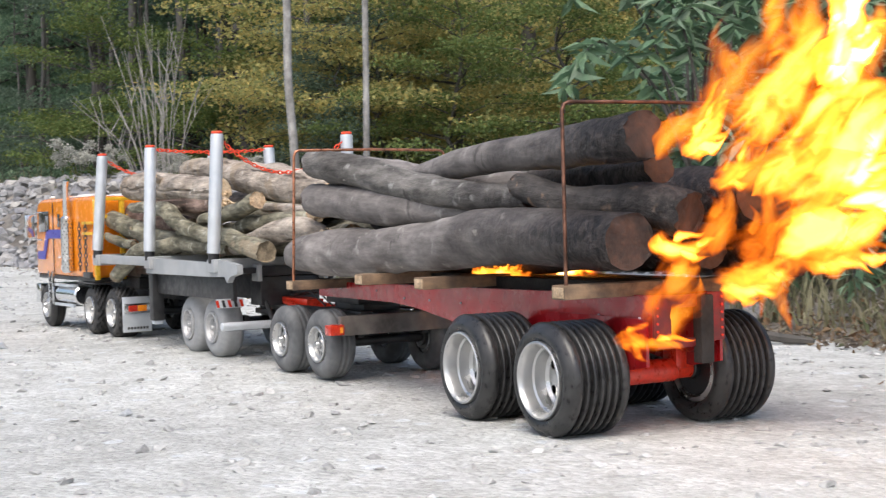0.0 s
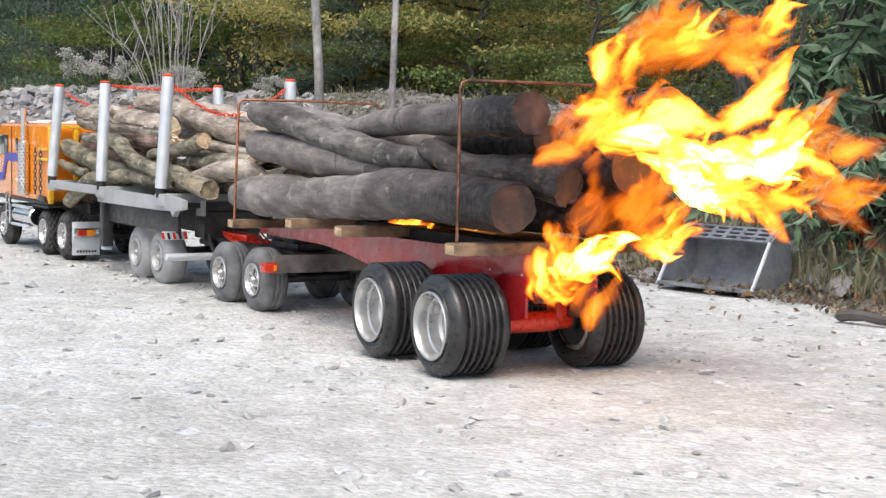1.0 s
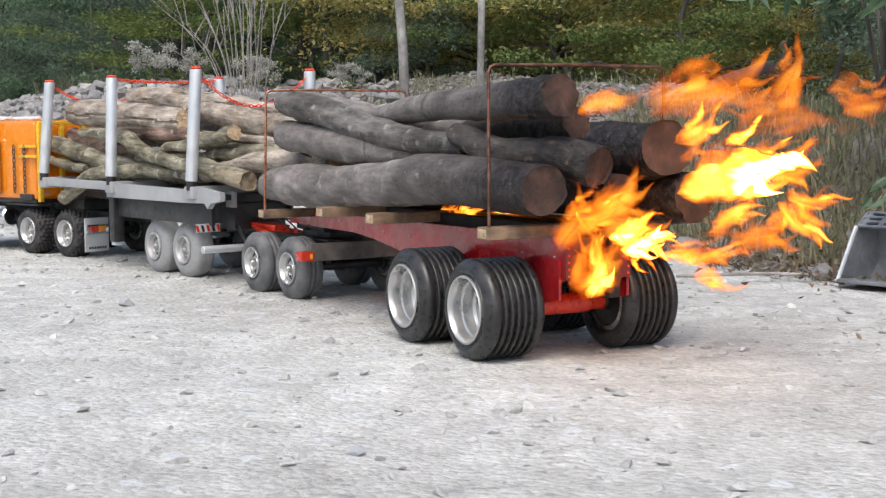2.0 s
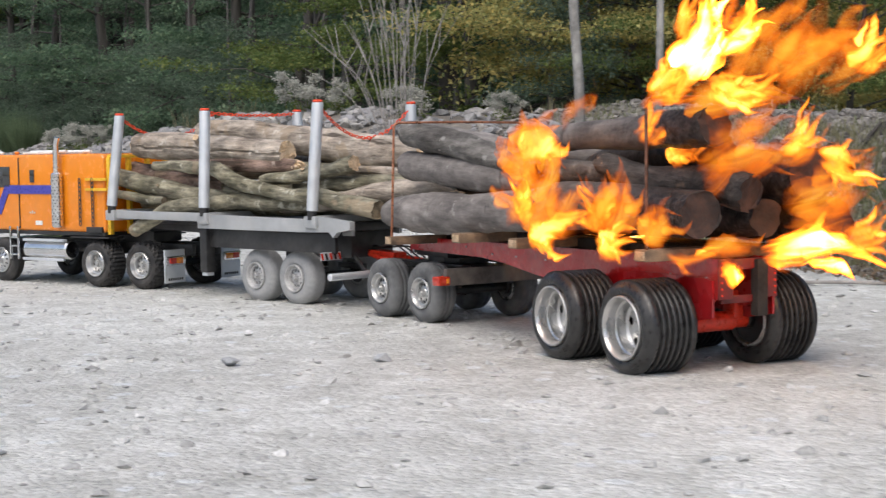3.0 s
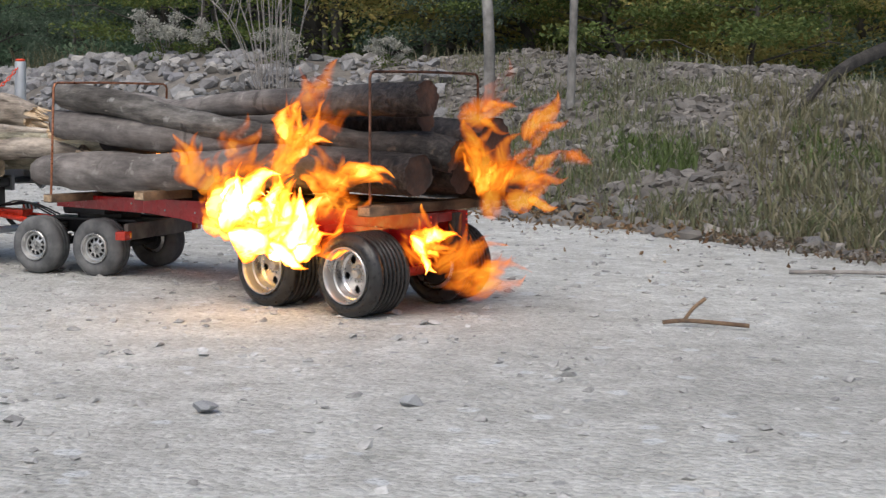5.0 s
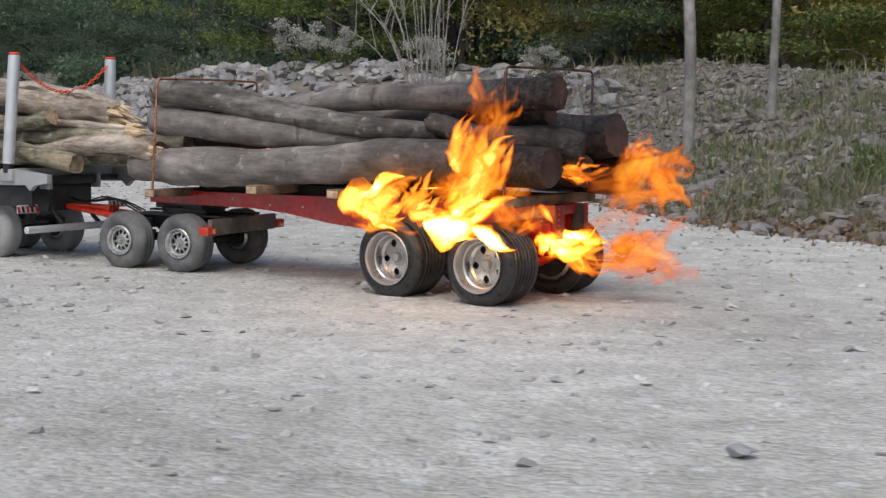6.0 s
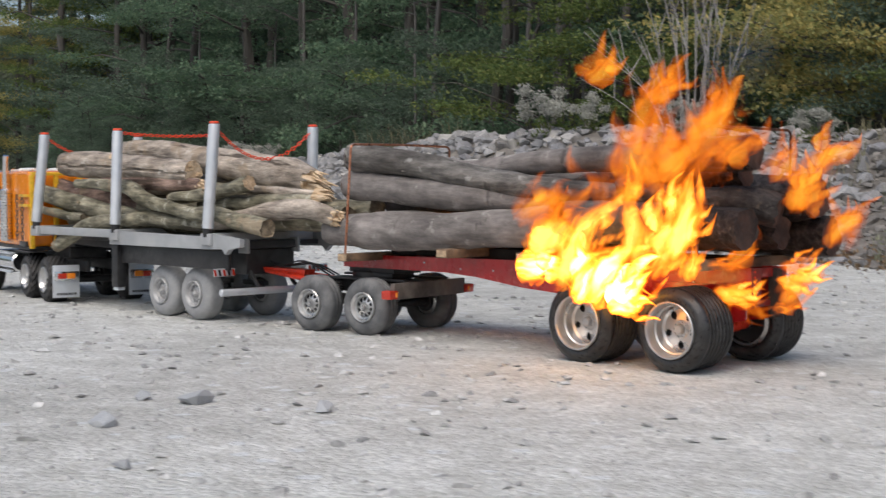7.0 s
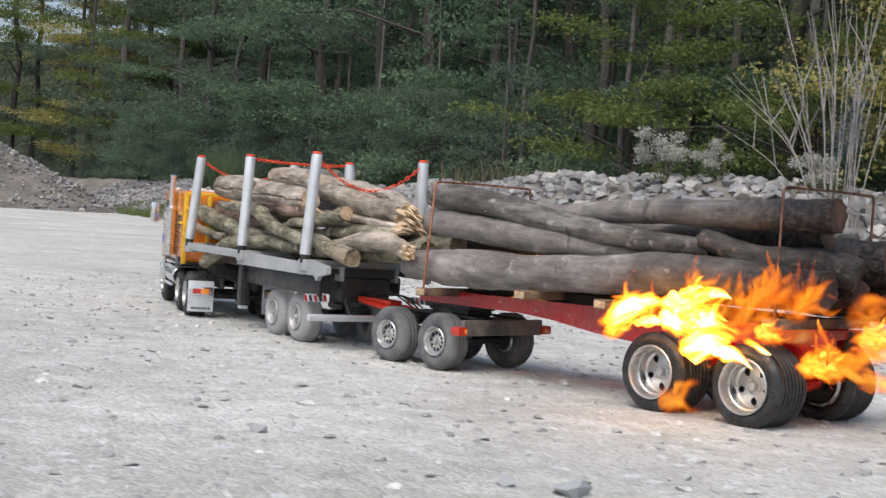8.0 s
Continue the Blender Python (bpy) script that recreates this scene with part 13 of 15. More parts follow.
    walk(FLAMES[115], [at(0,178,-44,155,180,89,180), at(0.5,178,-44,155,180,89,180), at(1,178,-44,155,180,89,180), at(1.2,178,-44,155,180,89,180), at(1.567,178,-44,155,180,89,180), at(1.933,178,-44,155,180,89,180), at(2.3,178,-44,155,180,89,180), at(2.5,178,-44,155,180,89,180), at(3,178,-44,155,180,89,180), at(3.267,15,-8,176,21,29,35), at(3.5,-152,29,193,7,-31,48), at(3.733,6,-8,181,21,29,35), at(4,178,-44,155,180,89,180), at(4.2,178,-44,155,180,89,180), at(4.567,178,-44,155,180,89,180), at(4.733,194,42,160,6,43,28), at(4.933,192,129,148,-10,-3,44), at(5.3,178,124,141,-11,-11,45), at(5.5,33,127,250,-4,-4,41), at(6,-93,129,194,-13,-20,33), at(6.5,-40,72,284,-11,-79,47), at(7,-45,138,313,-26,-39,39), at(7.267,57,47,243,-4,25,16), at(7.5,178,-44,155,180,89,180), at(7.667,66,-23,155,24,34,23), at(7.833,-39,-2,147,24,-24,22), at(8,-136,19,133,35,-81,11)])
    walk(FLAMES[116], [at(0,-153,-8,151,3,-13,51), at(0.267,-166,-56,198,1,-63,57), at(0.5,-198,-104,226,-164,-67,-133), at(1,-260,-193,182,28,-82,33), at(1.2,-241,-171,227,19,-87,43), at(1.567,-239,-171,228,6,-81,56), at(1.933,-275,-171,235,20,-73,40), at(2.3,-259,-172,233,13,-64,47), at(2.5,-249,-149,140,39,-82,22), at(2.667,-148,-115,155,32,-24,30), at(2.833,-70,-80,160,31,33,30), at(3,30,-46,160,180,89,180), at(3.267,-68,-21,185,16,42,34), at(3.5,-154,4,197,1,-5,48), at(3.733,-66,-21,182,16,42,34), at(4,30,-46,160,180,89,180), at(4.067,-42,-44,156,22,41,25), at(4.133,-107,-42,158,19,-10,28), at(4.2,-184,-40,147,10,-59,37), at(4.567,-183,-39,149,9,-56,38), at(4.933,-182,-26,160,6,-51,29), at(5.3,-182,-40,126,24,-78,13), at(5.5,-159,-17,104,9,-51,27), at(5.733,-67,-32,134,16,20,20), at(6,30,-46,160,180,89,180), at(6.267,-71,-36,230,13,25,21), at(6.5,-172,-26,299,4,-40,31), at(7,-129,127,282,-8,-12,34), at(7.5,-123,125,235,-4,-7,32), at(8,-106,124,149,-20,-38,31)])
    walk(FLAMES[117], [at(0,-181,-25,128,2,-9,49), at(0.267,-24,-37,144,17,41,35), at(0.5,136,-50,156,180,88,180), at(1,136,-50,156,180,88,180), at(1.2,136,-50,156,180,88,180), at(1.567,136,-50,156,180,88,180), at(1.933,136,-50,156,180,88,180), at(2.3,136,-50,156,180,88,180), at(2.5,136,-50,156,180,88,180), at(3,136,-50,156,180,88,180), at(3.267,7,7,184,20,33,36), at(3.5,-119,63,210,5,-24,50), at(4,91,127,145,-33,-27,55), at(4.2,-188,-31,172,8,-57,39), at(4.567,-194,-39,170,7,-49,41), at(4.933,-193,-18,161,7,-54,29), at(5.3,-189,-21,152,8,-60,28), at(5.5,-156,-3,116,12,-62,25), at(6,-171,-34,150,8,-51,26), at(6.5,-160,-15,205,7,-62,29), at(7,-166,-32,218,10,-42,29), at(7.267,-12,-41,190,17,25,23), at(7.5,136,-50,156,180,88,180), at(7.667,61,-22,132,25,34,22), at(7.833,-30,6,101,26,-25,20), at(8,-106,34,66,54,-82,-9)])
    walk(FLAMES[118], [at(0,-194,-62,152,13,-54,45), at(0.5,-211,-102,226,-6,-87,70), at(1,-220,-105,319,2,-67,59), at(1.2,-160,15,146,6,-44,53), at(1.567,-148,15,157,7,-46,52), at(1.933,-149,20,141,8,-48,51), at(2.3,-157,23,139,9,-54,50), at(2.5,-162,-34,108,10,-46,47), at(3,-85,136,149,-28,-23,54), at(3.5,-80,122,129,-26,-22,52), at(4,-31,123,141,-42,-54,48), at(4.2,-53,124,146,-39,-65,42), at(4.567,-59,126,152,-36,-63,38), at(4.933,-42,131,140,-23,-43,47), at(5.3,-45,128,140,-18,-24,39), at(5.5,-26,129,152,-21,-30,38), at(6,-46,126,160,-14,-22,34), at(6.5,44,135,203,0,-20,37), at(7,45,123,337,-32,-44,42), at(7.267,111,38,257,-5,20,15), at(7.5,197,-46,158,0,88,0), at(7.667,88,-33,133,-158,33,-155), at(7.833,-31,-20,104,-161,-26,-152), at(8,-141,-7,72,156,-82,-109)])
    walk(FLAMES[119], [at(0,-132,41,132,10,-54,50), at(0.267,-129,30,137,171,-79,-110), at(0.5,-127,18,141,-176,-34,-123), at(0.733,-126,25,172,-179,-79,-120), at(1,-133,33,194,5,-57,55), at(1.2,-137,38,203,1,-14,57), at(1.567,-154,37,206,1,-20,57), at(1.733,30,-6,188,20,35,40), at(1.933,201,-49,159,180,88,180), at(2.3,201,-49,159,180,88,180), at(2.5,201,-49,159,180,88,180), at(3,201,-49,159,180,88,180), at(3.267,15,-51,145,20,32,33), at(3.5,-176,-54,128,8,-26,44), at(4,-194,-42,122,3,-20,43), at(4.2,-193,-47,147,6,-42,40), at(4.567,-190,-48,151,5,-29,41), at(4.933,-184,-6,236,2,-18,35), at(5.3,-161,-3,224,3,-51,34), at(5.5,-231,-57,153,6,-34,29), at(6,-219,-53,121,15,-66,19), at(6.5,-147,-9,80,5,-32,27), at(7,-113,44,109,4,-16,31), at(7.267,46,-2,136,13,38,23), at(7.5,201,-49,159,180,88,180), at(8,201,-49,159,180,88,180)])
    walk(FLAMES[120], [at(0,86,-48,158,180,90,180), at(0.5,86,-48,158,180,90,180), at(1,86,-48,158,180,90,180), at(1.2,86,-48,158,180,90,180), at(1.567,86,-48,158,180,90,180), at(1.933,86,-48,158,180,90,180), at(2.3,86,-48,158,180,90,180), at(2.5,86,-48,158,180,90,180), at(3,92,130,149,40,29,61), at(3.5,-127,55,196,1,-5,50), at(3.733,-13,4,185,16,42,36), at(4,86,-48,158,180,90,180), at(4.067,-17,-50,190,-157,34,-154), at(4.133,-114,-52,215,-160,-21,-151), at(4.2,-204,-55,233,-179,-75,-132), at(4.567,-183,-55,240,-179,-69,-132), at(4.933,-141,-3,233,123,-88,-86), at(5.3,-146,-2,222,4,-64,33), at(5.5,-228,-66,166,3,-23,29), at(5.733,-210,-55,176,2,-82,31), at(6,-211,-43,166,-176,-38,-151), at(6.267,-191,-43,208,180,-85,-146), at(6.5,-186,-43,235,6,-48,29), at(7,-164,-25,227,7,-31,30), at(7.267,-43,-37,197,15,29,22), at(7.5,86,-48,158,180,90,180), at(7.667,62,10,120,-1,37,3), at(7.833,48,68,72,-4,-16,6), at(8,41,126,16,-19,-68,20)])
    walk(FLAMES[121], [at(0,145,-44,155,0,88,0), at(0.5,145,-44,155,0,88,0), at(1,145,-44,155,0,88,0), at(1.2,145,-44,155,0,88,0), at(1.567,145,-44,155,0,88,0), at(1.933,145,-44,155,0,88,0), at(2.3,145,-44,155,0,88,0), at(2.5,145,-44,155,0,88,0), at(3,145,-44,155,0,88,0), at(3.267,10,7,186,17,37,35), at(3.5,-133,59,206,3,-13,50), at(3.733,9,7,184,17,37,35), at(4,145,-44,155,0,88,0), at(4.2,145,-44,155,0,88,0), at(4.567,145,-44,155,0,88,0), at(4.733,146,43,158,12,52,32), at(4.933,164,130,144,0,17,45), at(5.3,152,127,140,0,0,45), at(5.5,45,127,260,7,8,42), at(5.733,93,41,209,17,48,31), at(6,145,-44,155,0,88,0), at(6.267,-17,-29,219,15,14,21), at(6.5,-179,-13,282,3,-60,33), at(7,-164,-11,186,4,-14,30), at(7.267,-19,-28,180,11,37,21), at(7.5,145,-44,155,0,88,0), at(7.667,61,-20,132,24,30,21), at(7.833,-27,5,105,26,-28,19), at(8,-113,29,80,70,-84,-24)])
    walk(FLAMES[122], [at(0,313,-48,160,0,90,0), at(0.5,313,-48,160,0,90,0), at(1,313,-48,160,0,90,0), at(1.2,313,-48,160,0,90,0), at(1.567,313,-48,160,0,90,0), at(1.933,313,-48,160,0,90,0), at(2.3,313,-48,160,0,90,0), at(2.5,313,-48,160,0,90,0), at(3,313,-48,160,0,90,0), at(3.5,313,-48,160,0,90,0), at(4,313,-48,160,0,90,0), at(4.2,313,-48,160,0,90,0), at(4.567,313,-48,160,0,90,0), at(4.733,75,-33,97,14,34,23), at(4.933,-165,-18,32,6,-22,30), at(5.3,-155,-22,26,10,-51,25), at(5.5,-166,-20,53,2,-16,31), at(6,-162,-14,39,18,-65,16), at(6.5,-152,-9,80,8,-45,25), at(7,-202,-36,135,12,-40,26), at(7.267,47,-42,156,17,25,21), at(7.5,313,-48,160,0,90,0), at(8,313,-48,160,0,90,0)])
    walk(FLAMES[123], [at(0,293,-47,159,0,87,0), at(0.5,293,-47,159,0,87,0), at(1,293,-47,159,0,87,0), at(1.2,293,-47,159,0,87,0), at(1.567,293,-47,159,0,87,0), at(1.933,293,-47,159,0,87,0), at(2.3,293,-47,159,0,87,0), at(2.5,293,-47,159,0,87,0), at(3,293,-47,159,0,87,0), at(3.5,293,-47,159,0,87,0), at(4,293,-47,159,0,87,0), at(4.2,293,-47,159,0,87,0), at(4.567,293,-47,159,0,87,0), at(4.733,87,-16,113,14,27,22), at(4.933,-124,16,60,5,-33,31), at(5.3,-136,20,38,9,-53,27), at(5.5,-144,19,39,3,-22,32), at(6,-57,49,124,1,-22,32), at(6.267,-73,50,107,7,-66,29), at(6.5,-85,51,85,174,-70,-137), at(7,-90,50,88,179,-69,-135), at(7.167,43,17,117,-163,-16,-152), at(7.333,156,-15,146,-159,38,-155), at(7.5,293,-47,159,0,87,0), at(8,293,-47,159,0,87,0)])
    walk(FLAMES[124], [at(0,-166,-2,217,6,-39,52), at(0.5,-142,9,233,6,-51,57), at(1,-134,20,219,1,-14,57), at(1.2,-138,26,198,2,-18,57), at(1.567,-145,29,204,2,-22,57), at(1.933,-194,-29,263,6,-57,55), at(2.3,-184,-29,252,6,-58,54), at(2.5,-107,71,261,2,-31,58), at(3,-8,145,247,2,-27,58), at(3.5,-29,102,205,8,-53,52), at(4,-22,127,151,-44,-60,48), at(4.2,-63,130,148,-39,-50,47), at(4.567,-63,128,169,-48,-57,57), at(4.933,95,130,159,-23,-35,25), at(5.3,99,134,159,-34,-55,40), at(5.5,93,136,138,-30,-45,39), at(5.733,114,44,155,-5,22,14), at(6,149,-48,158,180,88,180), at(6.5,149,-48,158,180,88,180), at(7,149,-48,158,180,88,180), at(7.5,149,-48,158,180,88,180), at(7.667,63,-16,134,-159,29,-156), at(7.833,-32,17,120,-161,-31,-153), at(8,-108,49,87,112,-85,-66)])
    walk(FLAMES[125], [at(0,181,-45,160,180,90,180), at(0.5,181,-45,160,180,90,180), at(1,181,-45,160,180,90,180), at(1.2,181,-45,160,180,90,180), at(1.567,181,-45,160,180,90,180), at(1.933,181,-45,160,180,90,180), at(2.3,181,-45,160,180,90,180), at(2.5,181,-45,160,180,90,180), at(3,181,-45,160,180,90,180), at(3.267,19,-26,110,21,30,33), at(3.5,-149,-7,55,9,-30,44), at(3.733,-147,15,66,23,-72,30), at(4,-136,37,67,171,-63,-118), at(4.2,-121,30,67,156,-74,-106), at(4.567,-126,32,67,113,-83,-63), at(4.933,-145,26,47,14,-65,21), at(5.3,-144,23,43,11,-58,25), at(5.5,-109,31,85,175,-55,-136), at(5.733,33,-7,126,-166,16,-155), at(6,181,-45,160,180,90,180), at(6.5,181,-45,160,180,90,180), at(7,181,-45,160,180,90,180), at(7.5,181,-45,160,180,90,180), at(7.667,81,-27,147,22,39,22), at(7.833,-37,-9,121,22,-13,22), at(8,-142,9,96,23,-64,21)])
    walk(FLAMES[126], [at(0,-146,-4,154,5,-28,50), at(0.267,-132,10,152,140,-86,-83), at(0.5,-129,23,138,-177,-22,-123), at(0.733,-137,26,125,171,-82,-112), at(1,-133,28,99,5,-37,53), at(1.2,-138,33,116,8,-49,52), at(1.567,-152,38,118,7,-41,53), at(1.933,-134,46,111,7,-21,56), at(2.3,-134,44,96,15,-64,45), at(2.5,-175,-36,103,10,-43,47), at(3,-32,124,147,-32,-25,55), at(3.5,-43,96,221,9,-60,52), at(4,-15,125,143,-43,-58,48), at(4.2,-78,134,144,-39,-50,46), at(4.567,-85,131,145,-58,-66,66), at(4.933,-130,27,49,5,-44,30), at(5.3,-134,32,49,5,-43,30), at(5.5,-111,37,79,143,-81,-104), at(6,-76,60,119,2,-28,31), at(6.267,-76,57,114,8,-67,27), at(6.5,-90,53,95,172,-73,-135), at(7,-98,41,114,8,-37,30), at(7.267,116,-2,142,16,27,23), at(7.5,339,-45,161,180,89,180), at(8,339,-45,161,180,89,180)])
    walk(FLAMES[127], [at(0,-130,42,83,5,-28,51), at(0.5,-147,4,55,-2,10,56), at(1,-148,-3,52,3,-23,53), at(1.2,-144,11,73,6,-34,52), at(1.567,-153,17,104,5,-14,54), at(1.933,-157,19,123,4,-25,53), at(2.3,-155,16,119,5,-30,52), at(2.5,-160,-3,119,7,-36,50), at(3,-122,52,114,39,-81,23), at(3.5,-133,71,125,3,-16,50), at(3.733,-125,60,111,10,-63,43), at(4,-121,50,92,169,-68,-116), at(4.2,-169,-38,160,18,-75,30), at(4.567,-179,-38,165,169,-64,-124), at(4.933,-234,-54,183,173,-75,-136), at(5.3,-225,-50,181,164,-83,-127), at(5.5,-217,-67,161,170,-80,-132), at(6,-213,-48,175,-177,-70,-148), at(6.5,-182,-35,219,7,-66,29), at(7,-177,-30,224,10,-42,29), at(7.267,17,-37,197,17,25,23), at(7.5,224,-45,156,180,88,180), at(8,224,-45,156,180,88,180)])
    walk(FLAMES[128], [at(0,-191,-61,160,177,12,-132), at(0.5,-143,14,149,-176,-25,-124), at(0.733,-162,-15,142,174,-73,-115), at(1,-182,-43,133,12,-58,47), at(1.2,-174,-42,123,15,-61,45), at(1.567,-196,-40,127,11,-51,50), at(1.933,-206,-97,113,23,-66,36), at(2.3,-213,-93,105,17,-58,42), at(2.5,-246,-141,136,28,-76,32), at(3,-31,123,151,-33,-28,55), at(3.5,-10,123,205,19,-82,43), at(4,-11,129,151,-44,-63,47), at(4.2,-171,-30,174,11,-66,37), at(4.567,-161,-30,177,8,-59,40), at(4.933,-131,11,188,6,-67,32), at(5.3,-135,15,187,71,-88,-33), at(5.367,-55,-7,183,20,-29,17), at(5.433,17,-28,173,19,30,18), at(5.5,84,-50,157,0,89,0), at(6,84,-50,157,0,89,0), at(6.267,-53,-45,228,14,18,21), at(6.5,-179,-39,289,4,-52,31), at(7,-187,-41,141,1,-4,29), at(7.267,-43,-46,158,9,43,20), at(7.5,84,-50,157,0,89,0), at(7.733,13,43,148,-1,28,15), at(8,-44,136,125,-19,-31,33)])
    walk(FLAMES[129], [at(0,33,-46,156,180,88,180), at(0.5,33,-46,156,180,88,180), at(0.733,-73,-38,157,20,34,37), at(1,-175,-31,153,3,-22,53), at(1.2,-164,-13,139,5,-34,53), at(1.567,-175,-13,149,5,-30,53), at(1.933,-127,26,67,2,-13,54), at(2.3,-132,28,63,2,-13,55), at(2.5,-164,-45,96,7,-34,48), at(3,-48,124,149,-27,-21,55), at(3.5,-114,70,123,2,-12,50), at(3.733,-118,62,104,9,-63,44), at(4,-119,55,82,170,-65,-117), at(4.2,-112,29,51,154,-73,-104), at(4.567,-97,33,53,102,-83,-52), at(4.933,-113,2,34,114,-83,-81), at(5.3,-139,2,27,7,-45,28), at(5.5,-153,3,34,1,-14,32), at(6,-162,-3,42,37,-78,-2), at(6.5,-141,8,91,9,-51,25), at(7,-145,17,91,17,-59,24), at(7.167,-76,-4,123,20,-9,22), at(7.333,-26,-25,135,21,42,22), at(7.5,33,-46,156,180,88,180), at(7.733,25,42,151,-2,26,15), at(8,-1,130,128,-22,-37,34)])
    walk(FLAMES[130], [at(0,-165,-14,208,8,-58,52), at(0.5,-210,-92,234,-28,-88,92), at(1,-223,-98,312,-157,-75,-142), at(1.2,-134,43,129,9,-57,51), at(1.567,-149,40,137,9,-57,51), at(1.933,-141,19,134,11,-58,50), at(2.3,-146,21,131,12,-62,48), at(2.5,-152,-17,109,7,-35,50), at(3,-140,132,140,-38,-38,51), at(3.5,-171,123,113,-34,-38,47), at(3.733,30,38,141,-5,23,19), at(4,220,-47,159,0,89,0), at(4.2,220,-47,159,0,89,0), at(4.567,220,-47,159,0,89,0), at(4.733,173,46,159,-1,24,22), at(4.933,145,139,139,-26,-36,47), at(5.3,146,133,132,-24,-29,43), at(5.5,43,129,260,-8,-9,42), at(6,-65,135,155,-17,-28,33), at(6.5,-9,117,287,-15,-80,51), at(7,-51,124,308,-26,-38,38), at(7.5,-26,123,219,-16,-25,34), at(8,8,134,135,-15,-22,35)])
    walk(FLAMES[131], [at(0,295,-47,161,0,87,0), at(0.5,295,-47,161,0,87,0), at(1,295,-47,161,0,87,0), at(1.2,295,-47,161,0,87,0), at(1.567,295,-47,161,0,87,0), at(1.933,295,-47,161,0,87,0), at(2.3,295,-47,161,0,87,0), at(2.5,295,-47,161,0,87,0), at(3,295,-47,161,0,87,0), at(3.5,295,-47,161,0,87,0), at(4,295,-47,161,0,87,0), at(4.2,295,-47,161,0,87,0), at(4.567,295,-47,161,0,87,0), at(4.733,71,-24,105,15,17,19), at(4.933,-134,-1,30,8,-53,26), at(5.3,-138,4,28,12,-58,24), at(5.4,87,-21,104,16,15,19), at(5.5,295,-47,161,0,87,0), at(6,295,-47,161,0,87,0), at(6.5,295,-47,161,0,87,0), at(7,295,-47,161,0,87,0), at(7.5,295,-47,161,0,87,0), at(8,295,-47,161,0,87,0)])
    walk(FLAMES[132], [at(0,201,-48,155,180,89,180), at(0.5,201,-48,155,180,89,180), at(1,201,-48,155,180,89,180), at(1.2,201,-48,155,180,89,180), at(1.567,201,-48,155,180,89,180), at(1.933,201,-48,155,180,89,180), at(2.3,201,-48,155,180,89,180), at(2.5,201,-48,155,180,89,180), at(3,201,-48,155,180,89,180), at(3.267,27,-29,104,22,28,32), at(3.5,-148,-10,52,11,-34,43), at(3.733,-149,-3,63,28,-75,25), at(4,-146,3,69,174,-60,-121), at(4.1,-136,7,64,12,-68,37), at(4.2,-146,10,39,1,-17,44), at(4.567,-133,9,46,2,-40,43), at(4.933,-139,-3,42,6,-33,30), at(5.3,-141,-3,48,8,-50,27), at(5.5,-154,-17,44,0,4,34), at(5.733,31,-32,107,10,47,24), at(6,201,-48,155,180,89,180), at(6.5,201,-48,155,180,89,180), at(7,201,-48,155,180,89,180), at(7.5,201,-48,155,180,89,180), at(7.667,82,10,157,-2,39,4), at(7.833,-25,68,149,-6,-13,8), at(8,-133,126,141,-24,-64,26)])
    walk(FLAMES[133], [at(0,278,-48,158,0,88,0), at(0.5,278,-48,158,0,88,0), at(1,278,-48,158,0,88,0), at(1.2,278,-48,158,0,88,0), at(1.567,278,-48,158,0,88,0), at(1.933,278,-48,158,0,88,0), at(2.3,278,-48,158,0,88,0), at(2.5,278,-48,158,0,88,0), at(3,278,-48,158,0,88,0), at(3.5,278,-48,158,0,88,0), at(4,278,-48,158,0,88,0), at(4.2,278,-48,158,0,88,0), at(4.567,278,-48,158,0,88,0), at(4.7,211,10,173,0,29,11), at(4.8,160,69,173,-11,-29,22), at(4.933,107,127,174,-89,-71,100), at(5.3,111,127,174,-33,-48,42), at(5.5,24,124,201,-27,-37,40), at(6,-36,124,129,-22,-40,33), at(6.5,-127,0,271,3,-36,32), at(7,-128,24,224,6,-32,32), at(7.5,-175,124,235,-21,-41,31), at(8,-124,126,145,-20,-40,30)])
    walk(FLAMES[134], [at(0,164,-48,159,0,89,0), at(0.5,164,-48,159,0,89,0), at(1,164,-48,159,0,89,0), at(1.2,164,-48,159,0,89,0), at(1.567,164,-48,159,0,89,0), at(1.933,164,-48,159,0,89,0), at(2.3,164,-48,159,0,89,0), at(2.5,164,-48,159,0,89,0), at(3,164,-48,159,0,89,0), at(3.267,12,2,181,20,29,35), at(3.5,-140,52,202,6,-29,49), at(3.733,7,2,185,20,29,35), at(4,164,-48,159,0,89,0), at(4.2,164,-48,159,0,89,0), at(4.567,164,-48,159,0,89,0), at(4.733,149,37,180,-6,20,13), at(4.933,115,122,182,-31,-45,39), at(5.3,112,130,180,-34,-49,42), at(5.5,35,123,208,-33,-52,39), at(6,-33,128,127,-26,-58,30), at(6.5,-91,60,96,178,-59,-141), at(7,-103,57,98,-178,-65,-138), at(7.167,-13,22,119,-164,-14,-153), at(7.333,83,-13,147,-160,38,-156), at(7.5,164,-48,159,0,89,0), at(7.667,77,-13,142,23,32,22), at(7.833,-22,21,113,25,-25,20), at(8,-114,56,90,44,-81,1)])
